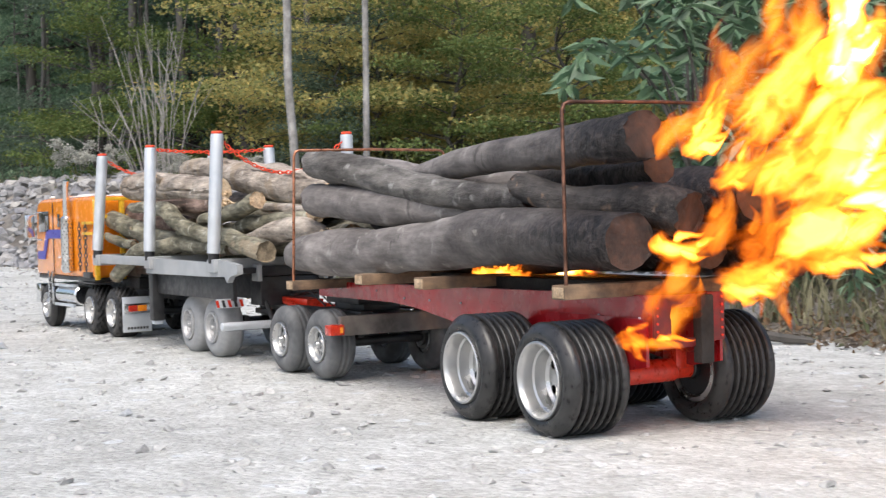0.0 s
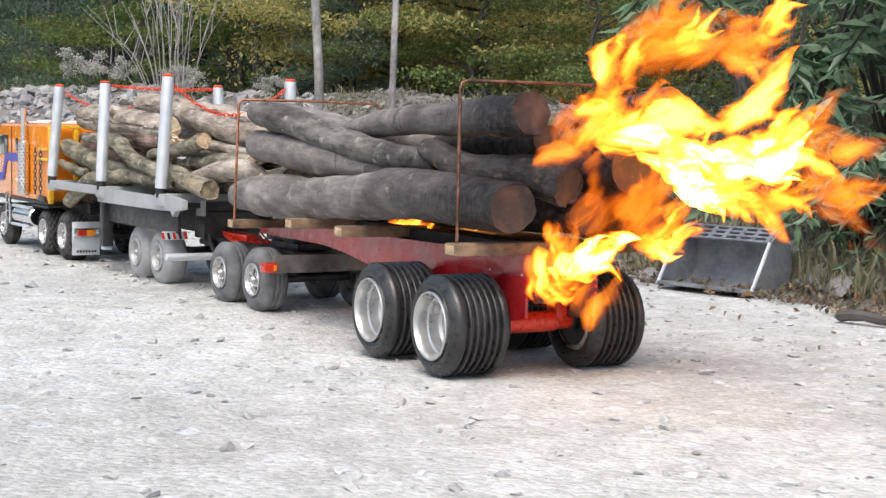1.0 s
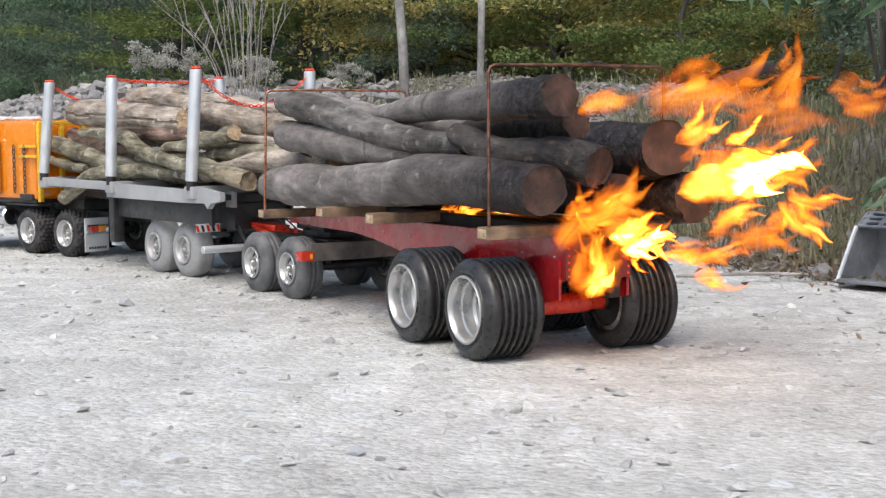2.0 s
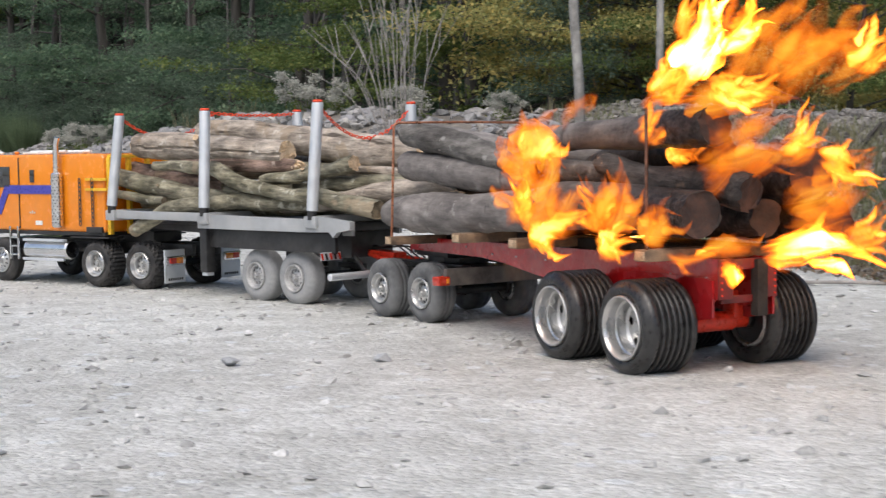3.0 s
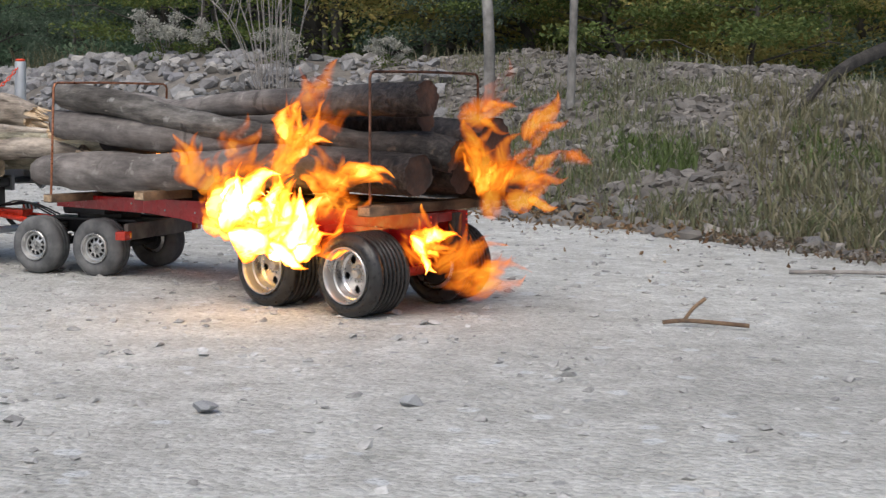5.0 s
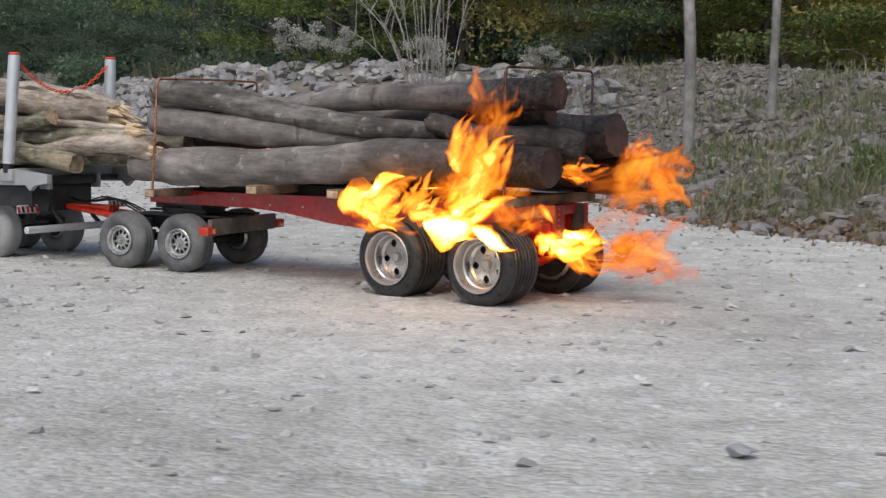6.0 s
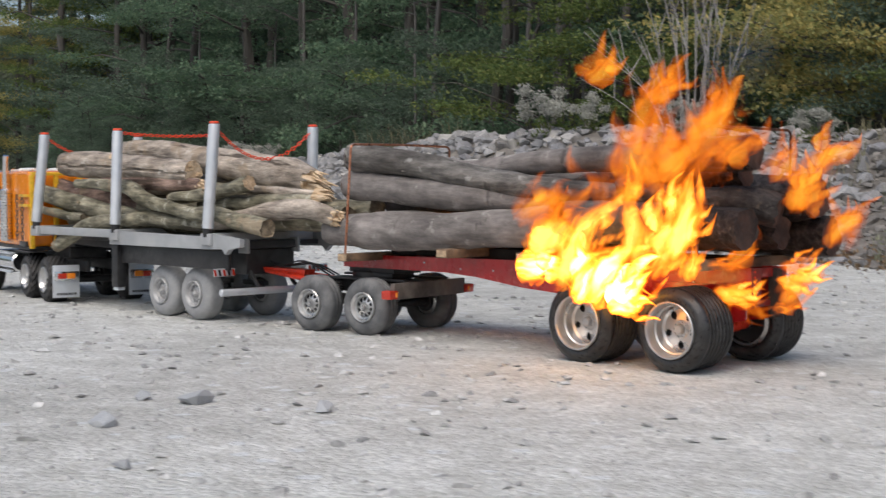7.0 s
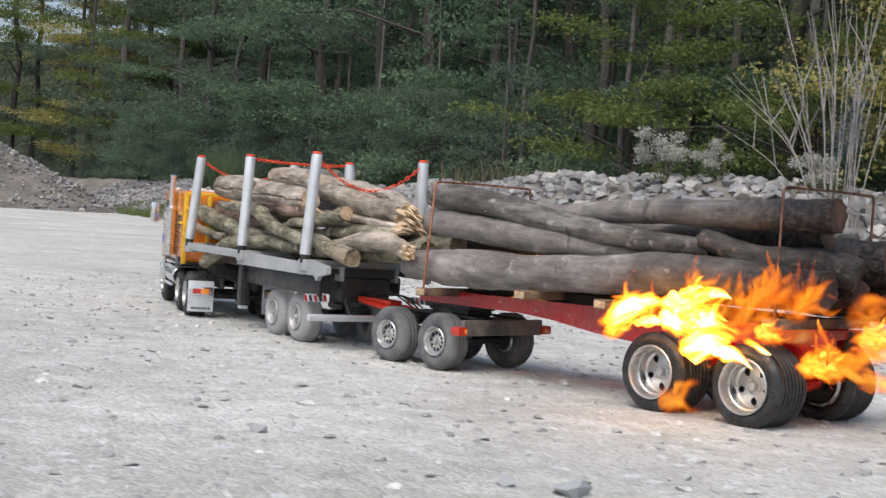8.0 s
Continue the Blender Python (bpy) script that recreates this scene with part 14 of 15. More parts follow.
    walk(FLAMES[135], [at(0,159,-45,160,0,88,0), at(0.5,159,-45,160,0,88,0), at(1,159,-45,160,0,88,0), at(1.2,159,-45,160,0,88,0), at(1.567,159,-45,160,0,88,0), at(1.933,159,-45,160,0,88,0), at(2.3,159,-45,160,0,88,0), at(2.5,159,-45,160,0,88,0), at(3,159,-45,160,0,88,0), at(3.267,2,-15,180,17,35,34), at(3.5,-161,16,194,4,-16,48), at(3.733,-5,-15,181,17,35,34), at(4,159,-45,160,0,88,0), at(4.2,159,-45,160,0,88,0), at(4.567,159,-45,160,0,88,0), at(4.733,167,37,157,11,34,30), at(4.933,188,119,142,-5,-18,47), at(5.3,181,122,140,-5,-5,46), at(5.5,21,135,253,7,8,41), at(6,-78,125,214,-4,-6,34), at(6.5,-51,73,283,-5,-72,41), at(7,-62,130,311,-28,-43,38), at(7.5,-42,130,211,-26,-47,34), at(8,-73,124,136,-20,-35,32)])
    walk(FLAMES[136], [at(0,-179,-18,139,6,-25,49), at(0.5,-173,-4,147,11,-53,51), at(1,-163,-26,154,7,-47,51), at(1.2,-155,-9,144,6,-40,52), at(1.567,-134,-14,155,7,-50,51), at(1.933,-112,17,65,6,-51,50), at(2.3,-122,22,61,4,-26,53), at(2.5,-154,-38,105,6,-31,49), at(3,-60,122,144,-15,-11,55), at(3.5,-96,123,127,-23,-19,52), at(4,-19,121,142,-37,-38,51), at(4.2,-72,130,139,-39,-56,44), at(4.567,-75,140,149,-57,-61,68), at(4.733,-80,140,156,-21,-32,43), at(4.933,-65,141,144,-4,2,40), at(5.3,-70,139,135,-4,-4,40), at(5.5,-2,130,161,-18,-23,39), at(6,-11,124,135,-27,-65,29), at(6.5,-91,43,77,176,-65,-139), at(6.733,-109,91,180,-15,-71,42), at(7,-131,138,280,-18,-27,35), at(7.5,-111,132,232,-1,-1,32), at(8,-100,133,139,-7,-12,33)])
    walk(FLAMES[137], [at(0,-201,-71,143,22,-74,39), at(0.5,-198,-106,215,-148,-88,-148), at(1,-203,-108,320,1,-68,60), at(1.2,-154,3,139,9,-54,50), at(1.567,-170,1,147,9,-50,52), at(1.933,-133,18,59,0,-10,56), at(2.3,-138,18,52,0,2,56), at(2.4,14,-16,107,17,45,40), at(2.5,172,-50,157,180,88,180), at(3,172,-50,157,180,88,180), at(3.267,2,-24,141,19,35,34), at(3.5,-160,3,119,6,-21,46), at(4,-133,9,118,4,-34,45), at(4.2,-159,-22,111,11,-58,36), at(4.567,-151,-21,115,9,-52,38), at(4.933,-136,-5,61,10,-58,25), at(5.3,-155,-1,38,8,-48,27), at(5.5,-161,-6,45,4,-28,30), at(6,-166,-6,54,15,-62,18), at(6.5,-154,-10,72,9,-48,24), at(7,-197,-55,145,8,-27,27), at(7.267,-19,-53,158,14,32,21), at(7.5,172,-50,157,180,88,180), at(7.667,71,-28,155,24,34,23), at(7.833,-41,-5,157,24,-24,22), at(8,-135,17,145,34,-82,12)])
    walk(FLAMES[138], [at(0,31,-46,158,180,90,180), at(0.5,31,-46,158,180,90,180), at(0.733,-54,-17,195,15,49,40), at(1,-153,13,217,-1,11,56), at(1.2,-157,11,152,6,-42,53), at(1.567,-162,9,158,6,-46,53), at(1.933,-127,47,119,8,-44,54), at(2.3,-129,47,105,17,-69,43), at(2.367,-81,16,128,27,-16,33), at(2.433,-25,-15,143,29,37,32), at(2.5,31,-46,158,180,90,180), at(3,75,130,154,34,23,60), at(3.267,14,109,185,24,-27,50), at(3.5,-42,89,211,16,-79,46), at(4,-11,125,150,-43,-54,49), at(4.2,-175,-13,189,8,-63,39), at(4.567,-171,-12,199,7,-58,41), at(4.933,-154,-10,239,3,-61,35), at(5.3,-146,-13,237,3,-67,34), at(5.5,-230,-65,163,2,-14,30), at(5.733,-93,-56,168,11,38,21), at(6,31,-46,158,180,90,180), at(6.267,-71,-30,227,14,20,21), at(6.5,-170,-14,294,3,-50,32), at(7,-139,121,280,-5,-8,33), at(7.5,-114,136,238,-2,-3,32), at(8,-101,137,131,-15,-25,32)])
    walk(FLAMES[139], [at(0,70,-51,157,180,89,180), at(0.5,70,-51,157,180,89,180), at(1,70,-51,157,180,89,180), at(1.2,70,-51,157,180,89,180), at(1.567,70,-51,157,180,89,180), at(1.933,70,-51,157,180,89,180), at(2.3,70,-51,157,180,89,180), at(2.5,70,-51,157,180,89,180), at(2.733,80,39,162,31,51,49), at(3,82,129,158,19,11,59), at(3.267,17,113,194,14,-31,54), at(3.5,-39,97,220,12,-73,50), at(4,60,139,145,-45,-56,51), at(4.2,-178,-30,182,8,-58,40), at(4.567,-186,-31,186,14,-72,32), at(4.933,-203,-51,204,3,-31,32), at(5.3,-195,-52,204,4,-41,32), at(5.5,-215,-70,167,4,-26,30), at(5.733,-206,-58,168,5,-74,29), at(6,-195,-46,168,-176,-58,-149), at(6.5,-185,-28,232,6,-57,29), at(7,-173,-25,234,11,-49,30), at(7.267,-50,-38,198,18,21,23), at(7.5,70,-51,157,180,89,180), at(7.733,-13,36,155,1,33,18), at(8,-75,123,133,-14,-23,33)])
    walk(FLAMES[140], [at(0,157,-43,155,180,88,180), at(0.5,157,-43,155,180,88,180), at(1,157,-43,155,180,88,180), at(1.2,157,-43,155,180,88,180), at(1.567,157,-43,155,180,88,180), at(1.933,157,-43,155,180,88,180), at(2.3,157,-43,155,180,88,180), at(2.5,157,-43,155,180,88,180), at(3,157,-43,155,180,88,180), at(3.267,2,-21,141,21,30,34), at(3.5,-147,2,121,8,-30,46), at(4,-144,4,110,3,-27,45), at(4.2,-157,-14,123,12,-63,35), at(4.567,-159,-13,124,17,-70,30), at(4.933,-186,-35,136,29,-80,8), at(5.3,-184,-32,129,11,-64,25), at(5.5,-157,-15,119,13,-65,24), at(6,-172,-25,149,6,-40,27), at(6.5,-154,-9,191,5,-39,29), at(7,-152,-5,186,4,-16,30), at(7.267,9,-24,178,12,38,22), at(7.5,157,-43,155,180,88,180), at(7.667,74,-17,137,24,35,22), at(7.833,-21,10,105,25,-22,20), at(8,-115,37,75,39,-78,6)])
    walk(FLAMES[141], [at(0,-188,-62,133,9,-36,46), at(0.5,-197,-98,235,-98,-88,162), at(1,-209,-105,308,-28,-85,89), at(1.2,-247,-159,243,11,-79,50), at(1.567,-258,-153,253,107,-88,-45), at(1.933,-247,-174,258,-158,-84,-140), at(2.3,-251,-176,247,-158,-84,-141), at(2.5,-237,-153,134,26,-73,34), at(2.667,-99,-118,147,29,-20,31), at(2.833,39,-82,160,29,34,29), at(3,190,-47,159,0,87,0), at(3.267,12,-18,114,19,31,32), at(3.5,-153,11,57,7,-24,45), at(3.733,-150,13,61,20,-73,33), at(4,-150,15,63,175,-57,-121), at(4.1,-150,17,61,30,-79,20), at(4.2,-134,19,44,5,-38,41), at(4.567,-131,18,44,4,-17,42), at(4.933,-132,23,56,6,-33,30), at(5.3,-123,17,44,7,-49,28), at(5.5,-101,33,62,164,-71,-125), at(5.667,2,6,100,-168,-18,-152), at(5.833,87,-20,133,-162,37,-157), at(6,190,-47,159,0,87,0), at(6.5,190,-47,159,0,87,0), at(7,190,-47,159,0,87,0), at(7.5,190,-47,159,0,87,0), at(7.733,29,40,156,-4,15,8), at(8,-118,127,138,-24,-55,28)])
    walk(FLAMES[142], [at(0,-132,28,118,9,-48,49), at(0.5,-121,71,34,20,-64,42), at(1,-139,24,94,10,-54,49), at(1.2,-135,15,79,6,-37,52), at(1.567,-141,18,82,5,-29,52), at(1.933,-134,8,73,6,-43,50), at(2.3,-132,10,58,5,-30,51), at(2.5,-146,-16,100,7,-35,50), at(3,-120,125,146,-43,-51,50), at(3.5,-161,127,116,-12,-10,51), at(3.733,81,41,137,7,37,31), at(4,323,-45,158,0,88,0), at(4.2,323,-45,158,0,88,0), at(4.567,323,-45,158,0,88,0), at(4.7,166,-33,125,18,34,17), at(4.8,-5,-21,89,19,-20,16), at(4.933,-160,-9,45,25,-74,10), at(5.3,-157,-12,38,18,-67,18), at(5.5,-174,-14,52,2,-13,32), at(6,-160,-19,54,33,-78,2), at(6.5,-150,1,71,11,-55,23), at(7,-144,1,77,16,-53,24), at(7.267,81,-22,127,19,17,21), at(7.5,323,-45,158,0,88,0), at(8,323,-45,158,0,88,0)])
    walk(FLAMES[143], [at(0,-171,-26,145,6,-27,49), at(0.5,-165,-19,134,18,-70,45), at(1,-169,-38,143,7,-41,51), at(1.2,-165,-40,140,14,-64,46), at(1.567,-159,-42,159,10,-52,51), at(1.933,-193,-76,259,0,-64,61), at(2.3,-195,-81,258,1,-83,60), at(2.5,-248,-150,120,170,-80,-109), at(2.667,-80,-117,140,-154,-24,-144), at(2.833,93,-84,154,-150,34,-147), at(3,275,-51,160,0,88,0), at(3.5,275,-51,160,0,88,0), at(4,275,-51,160,0,88,0), at(4.2,275,-51,160,0,88,0), at(4.567,275,-51,160,0,88,0), at(4.7,230,9,170,0,38,13), at(4.8,168,69,163,-10,-11,24), at(4.933,112,128,162,-40,-54,55), at(5.3,110,129,160,-31,-42,42), at(5.5,-8,121,155,-26,-40,38), at(6,-16,133,134,-26,-49,32), at(6.5,57,169,188,0,13,39), at(7,60,123,346,-33,-44,43), at(7.267,166,36,254,-5,19,15), at(7.5,275,-51,160,0,88,0), at(8,275,-51,160,0,88,0)])
    walk(FLAMES[144], [at(0,-137,36,232,4,-31,54), at(0.5,-150,23,242,5,-56,58), at(1,-141,48,206,5,-63,56), at(1.2,-141,48,265,-1,-74,63), at(1.567,-154,51,277,0,-59,62), at(1.933,-139,29,237,5,-67,56), at(2.3,-136,32,237,4,-62,57), at(2.5,-109,63,257,2,-23,57), at(3,-64,135,160,-21,-15,55), at(3.5,-128,78,142,2,-12,50), at(4,65,138,134,-29,-23,55), at(4.2,-175,-41,160,12,-65,36), at(4.567,-183,-37,160,7,-51,42), at(4.933,-180,-38,156,15,-74,21), at(5.3,-183,-37,152,13,-72,23), at(5.5,-216,-59,156,5,-31,29), at(6,-184,-40,152,8,-51,25), at(6.5,-186,-28,151,27,-84,10), at(7,-193,-28,148,10,-36,27), at(7.267,1,-36,157,16,26,21), at(7.5,186,-43,157,0,89,0), at(7.667,83,-26,140,22,38,21), at(7.833,-35,-8,108,22,-13,21), at(8,-147,9,83,23,-64,20)])
    walk(FLAMES[145], [at(0,-200,-56,153,19,-73,42), at(0.5,-210,-84,215,-121,-89,-175), at(1,-189,-43,136,11,-56,48), at(1.2,-164,-37,126,11,-54,48), at(1.567,-153,-40,126,27,-76,31), at(1.933,-213,-98,123,39,-81,22), at(2.3,-205,-96,122,41,-81,20), at(2.5,-226,-143,125,172,-79,-111), at(2.667,-134,-111,138,-154,-24,-144), at(2.833,-43,-80,153,-151,33,-148), at(3,53,-49,161,180,90,180), at(3.267,-37,-17,183,18,35,34), at(3.5,-143,15,189,4,-19,48), at(3.733,-54,-17,184,18,35,34), at(4,53,-49,161,180,90,180), at(4.067,-24,-47,159,23,36,25), at(4.133,-110,-45,160,22,-17,26), at(4.2,-182,-43,150,16,-71,32), at(4.567,-197,-39,159,19,-73,29), at(4.933,-199,-37,155,10,-66,25), at(5.3,-190,-42,145,7,-52,29), at(5.5,-196,-38,140,9,-52,27), at(6,-202,-47,144,9,-53,24), at(6.5,-154,-6,209,6,-56,29), at(7,-157,4,181,6,-24,30), at(7.5,-189,129,227,-24,-49,30), at(8,-138,136,141,-24,-58,28)])
    walk(FLAMES[146], [at(0,62,-44,157,0,88,0), at(0.5,62,-44,157,0,88,0), at(0.667,-55,-95,175,30,31,30), at(0.833,-152,-146,175,30,-26,30), at(1,-262,-198,182,33,-84,28), at(1.2,-244,-164,235,13,-72,48), at(1.567,-237,-164,237,7,-53,55), at(1.933,-221,-130,247,7,-33,49), at(2.3,-223,-132,246,7,-31,49), at(2.5,-243,-150,124,90,-86,-29), at(2.667,-151,-114,145,33,-29,27), at(2.833,-36,-79,150,31,30,29), at(3,62,-44,157,0,88,0), at(3.267,-35,3,181,16,39,35), at(3.5,-142,50,196,2,-9,50), at(3.733,-41,3,178,16,39,35), at(4,62,-44,157,0,88,0), at(4.067,-22,-45,184,-157,37,-153), at(4.133,-125,-46,207,-161,-18,-150), at(4.2,-208,-47,222,-180,-72,-132), at(4.567,-218,-51,235,-180,-44,-132), at(4.933,-149,3,57,96,-83,-60), at(5.3,-148,-3,46,25,-73,12), at(5.5,-163,-8,105,4,-31,31), at(6,-193,-25,145,4,-30,27), at(6.5,-153,-6,211,4,-38,29), at(7,-130,3,217,7,-34,31), at(7.267,-38,-20,191,15,27,23), at(7.5,62,-44,157,0,88,0), at(7.733,-3,41,145,-1,28,16), at(8,-52,126,117,-18,-30,33)])
    walk(FLAMES[147], [at(0,-177,-42,137,6,-26,48), at(0.5,-163,-28,123,14,-57,48), at(1,-177,-32,141,9,-49,50), at(1.2,-175,-39,149,25,-79,36), at(1.567,-163,-40,160,29,-80,32), at(1.7,-43,-42,165,30,-24,31), at(1.8,87,-44,159,30,33,30), at(1.933,213,-45,158,0,89,0), at(2.3,213,-45,158,0,89,0), at(2.5,213,-45,158,0,89,0), at(3,213,-45,158,0,89,0), at(3.267,22,-30,164,21,27,33), at(3.5,-173,-15,167,10,-34,45), at(4,-192,-33,127,8,-45,41), at(4.2,-177,-46,131,7,-47,39), at(4.567,-169,-53,131,8,-54,37), at(4.933,-168,-30,144,7,-46,30), at(5.3,-186,-29,143,6,-47,30), at(5.5,-204,-44,133,5,-33,29), at(6,-213,-45,133,10,-53,23), at(6.5,-142,5,92,8,-47,26), at(7,-143,4,81,17,-56,24), at(7.267,42,-21,127,19,16,21), at(7.5,213,-45,158,0,89,0), at(8,213,-45,158,0,89,0)])
    walk(FLAMES[148], [at(0,153,-45,161,0,89,0), at(0.5,153,-45,161,0,89,0), at(1,153,-45,161,0,89,0), at(1.2,153,-45,161,0,89,0), at(1.567,153,-45,161,0,89,0), at(1.933,153,-45,161,0,89,0), at(2.3,153,-45,161,0,89,0), at(2.5,153,-45,161,0,89,0), at(3,153,-45,161,0,89,0), at(3.267,-6,-29,171,19,32,33), at(3.5,-157,-12,172,6,-23,47), at(4,-163,-8,191,5,-38,45), at(4.2,-170,-18,189,9,-66,39), at(4.567,-186,-12,194,8,-61,40), at(4.933,-155,12,233,2,-54,35), at(5.3,-149,8,231,4,-67,34), at(5.5,1,124,240,-34,-53,40), at(6,-73,125,196,-10,-16,34), at(6.5,-49,64,273,-6,-77,43), at(7,-138,122,272,-21,-34,34), at(7.5,-130,134,247,-16,-26,32), at(8,-109,126,153,-23,-48,30)])
    walk(FLAMES[149], [at(0,-120,23,74,5,-27,50), at(0.5,-143,25,53,0,2,56), at(1,-151,-10,48,3,-22,52), at(1.2,-169,1,129,8,-46,51), at(1.567,-166,1,130,7,-41,52), at(1.933,-149,12,125,28,-77,30), at(2.3,-147,12,121,11,-55,49), at(2.5,-151,-3,113,5,-31,51), at(3,-117,51,125,21,-70,41), at(3.5,-123,55,132,0,-2,51), at(3.733,94,3,153,15,42,35), at(4,326,-48,158,0,89,0), at(4.2,326,-48,158,0,89,0), at(4.567,326,-48,158,0,89,0), at(4.7,161,-32,117,17,36,17), at(4.8,-1,-15,74,18,-17,17), at(4.933,-163,2,30,20,-70,15), at(5.3,-158,-3,24,13,-58,23), at(5.4,80,-25,95,16,16,19), at(5.5,326,-48,158,0,89,0), at(6,326,-48,158,0,89,0), at(6.5,326,-48,158,0,89,0), at(7,326,-48,158,0,89,0), at(7.5,326,-48,158,0,89,0), at(8,326,-48,158,0,89,0)])
    walk(FLAMES[150], [at(0,123,-46,158,180,89,180), at(0.5,123,-46,158,180,89,180), at(1,123,-46,158,180,89,180), at(1.2,123,-46,158,180,89,180), at(1.567,123,-46,158,180,89,180), at(1.933,123,-46,158,180,89,180), at(2.3,123,-46,158,180,89,180), at(2.5,123,-46,158,180,89,180), at(2.733,112,41,155,33,52,50), at(3,98,127,149,23,14,60), at(3.5,-118,66,210,4,-21,51), at(4,85,130,147,-28,-22,55), at(4.2,-174,-41,166,12,-67,36), at(4.567,-169,-33,197,6,-44,42), at(4.933,-193,-59,198,4,-39,32), at(5.3,-201,-55,196,6,-53,30), at(5.5,-226,-59,179,5,-34,29), at(5.733,-216,-48,183,6,-77,28), at(6,-213,-37,183,-175,-60,-150), at(6.5,-194,-26,223,7,-70,29), at(7,-166,-7,178,7,-28,29), at(7.267,-29,-26,175,14,31,22), at(7.5,123,-46,158,180,89,180), at(7.733,36,46,146,-3,23,12), at(8,-69,139,115,-22,-42,31)])
    walk(FLAMES[151], [at(0,288,-47,155,180,89,180), at(0.5,288,-47,155,180,89,180), at(1,288,-47,155,180,89,180), at(1.2,288,-47,155,180,89,180), at(1.567,288,-47,155,180,89,180), at(1.933,288,-47,155,180,89,180), at(2.3,288,-47,155,180,89,180), at(2.5,288,-47,155,180,89,180), at(3,288,-47,155,180,89,180), at(3.5,288,-47,155,180,89,180), at(4,288,-47,155,180,89,180), at(4.2,288,-47,155,180,89,180), at(4.567,288,-47,155,180,89,180), at(4.933,288,-47,155,180,89,180), at(5.3,288,-47,155,180,89,180), at(5.4,102,-14,193,13,29,24), at(5.5,-78,19,224,1,-32,36), at(6,-74,12,191,1,-14,32), at(6.5,-171,-51,167,4,-28,27), at(6.733,56,-49,163,12,31,20), at(7,288,-47,155,180,89,180), at(7.5,288,-47,155,180,89,180), at(8,288,-47,155,180,89,180)])
    walk(FLAMES[152], [at(0,99,-51,158,180,90,180), at(0.5,99,-51,158,180,90,180), at(1,99,-51,158,180,90,180), at(1.2,99,-51,158,180,90,180), at(1.567,99,-51,158,180,90,180), at(1.933,99,-51,158,180,90,180), at(2.3,99,-51,158,180,90,180), at(2.5,99,-51,158,180,90,180), at(3,99,-51,158,180,90,180), at(3.5,99,-51,158,180,90,180), at(4,99,-51,158,180,90,180), at(4.2,99,-51,158,180,90,180), at(4.567,99,-51,158,180,90,180), at(4.933,99,-51,158,180,90,180), at(5.3,99,-51,158,180,90,180), at(5.4,66,30,221,14,19,25), at(5.5,34,111,282,-3,-50,42), at(6,-144,-40,185,3,-24,29), at(6.267,-17,-45,177,11,33,20), at(6.5,99,-51,158,180,90,180), at(6.733,7,-19,241,12,39,24), at(7,-92,12,317,2,-12,33), at(7.5,-131,-1,318,3,-12,30), at(8,-116,14,303,-1,5,31)])
    walk(FLAMES[153], [at(0,56,-45,160,180,87,180), at(0.5,56,-45,160,180,87,180), at(1,56,-45,160,180,87,180), at(1.2,56,-45,160,180,87,180), at(1.567,56,-45,160,180,87,180), at(1.933,56,-45,160,180,87,180), at(2.3,56,-45,160,180,87,180), at(2.5,56,-45,160,180,87,180), at(3,56,-45,160,180,87,180), at(3.5,56,-45,160,180,87,180), at(3.733,-42,-38,207,17,37,33), at(4,-138,-32,251,2,-17,47), at(4.1,-33,-38,214,17,37,33), at(4.2,56,-45,160,180,87,180), at(4.567,56,-45,160,180,87,180), at(4.933,56,-45,160,180,87,180), at(5.3,56,-45,160,180,87,180), at(5.4,35,25,221,15,19,25), at(5.5,22,95,273,-2,-52,41), at(6,-123,-20,191,3,-26,30), at(6.267,-33,-32,177,12,33,21), at(6.5,56,-45,160,180,87,180), at(6.733,-8,1,237,13,39,25), at(7,-80,47,305,2,-13,34), at(7.267,-8,1,236,13,39,25), at(7.5,56,-45,160,180,87,180), at(7.733,-22,-14,238,14,36,24), at(8,-116,17,299,5,-19,32)])
    walk(FLAMES[154], [at(0,50,-47,160,180,87,180), at(0.5,50,-47,160,180,87,180), at(1,50,-47,160,180,87,180), at(1.2,50,-47,160,180,87,180), at(1.567,50,-47,160,180,87,180), at(1.933,50,-47,160,180,87,180), at(2.3,50,-47,160,180,87,180), at(2.5,50,-47,160,180,87,180), at(3,50,-47,160,180,87,180), at(3.5,50,-47,160,180,87,180), at(3.733,-36,-33,200,17,35,33), at(4,-139,-18,223,2,-21,47), at(4.1,-41,-33,194,17,35,33), at(4.2,50,-47,160,180,87,180), at(4.567,50,-47,160,180,87,180), at(4.933,50,-47,160,180,87,180), at(5.3,50,-47,160,180,87,180), at(5.4,26,32,218,15,19,25), at(5.5,17,111,261,-2,-52,41), at(6,-130,-17,195,1,-12,30), at(6.267,-36,-32,182,10,40,22), at(6.5,50,-47,160,180,87,180), at(6.733,-19,-11,244,13,39,25), at(7,-72,26,311,2,-13,34), at(7.267,-11,-11,235,13,39,25), at(7.5,50,-47,160,180,87,180), at(7.733,-16,-11,235,15,34,24), at(8,-96,26,296,5,-24,33)])
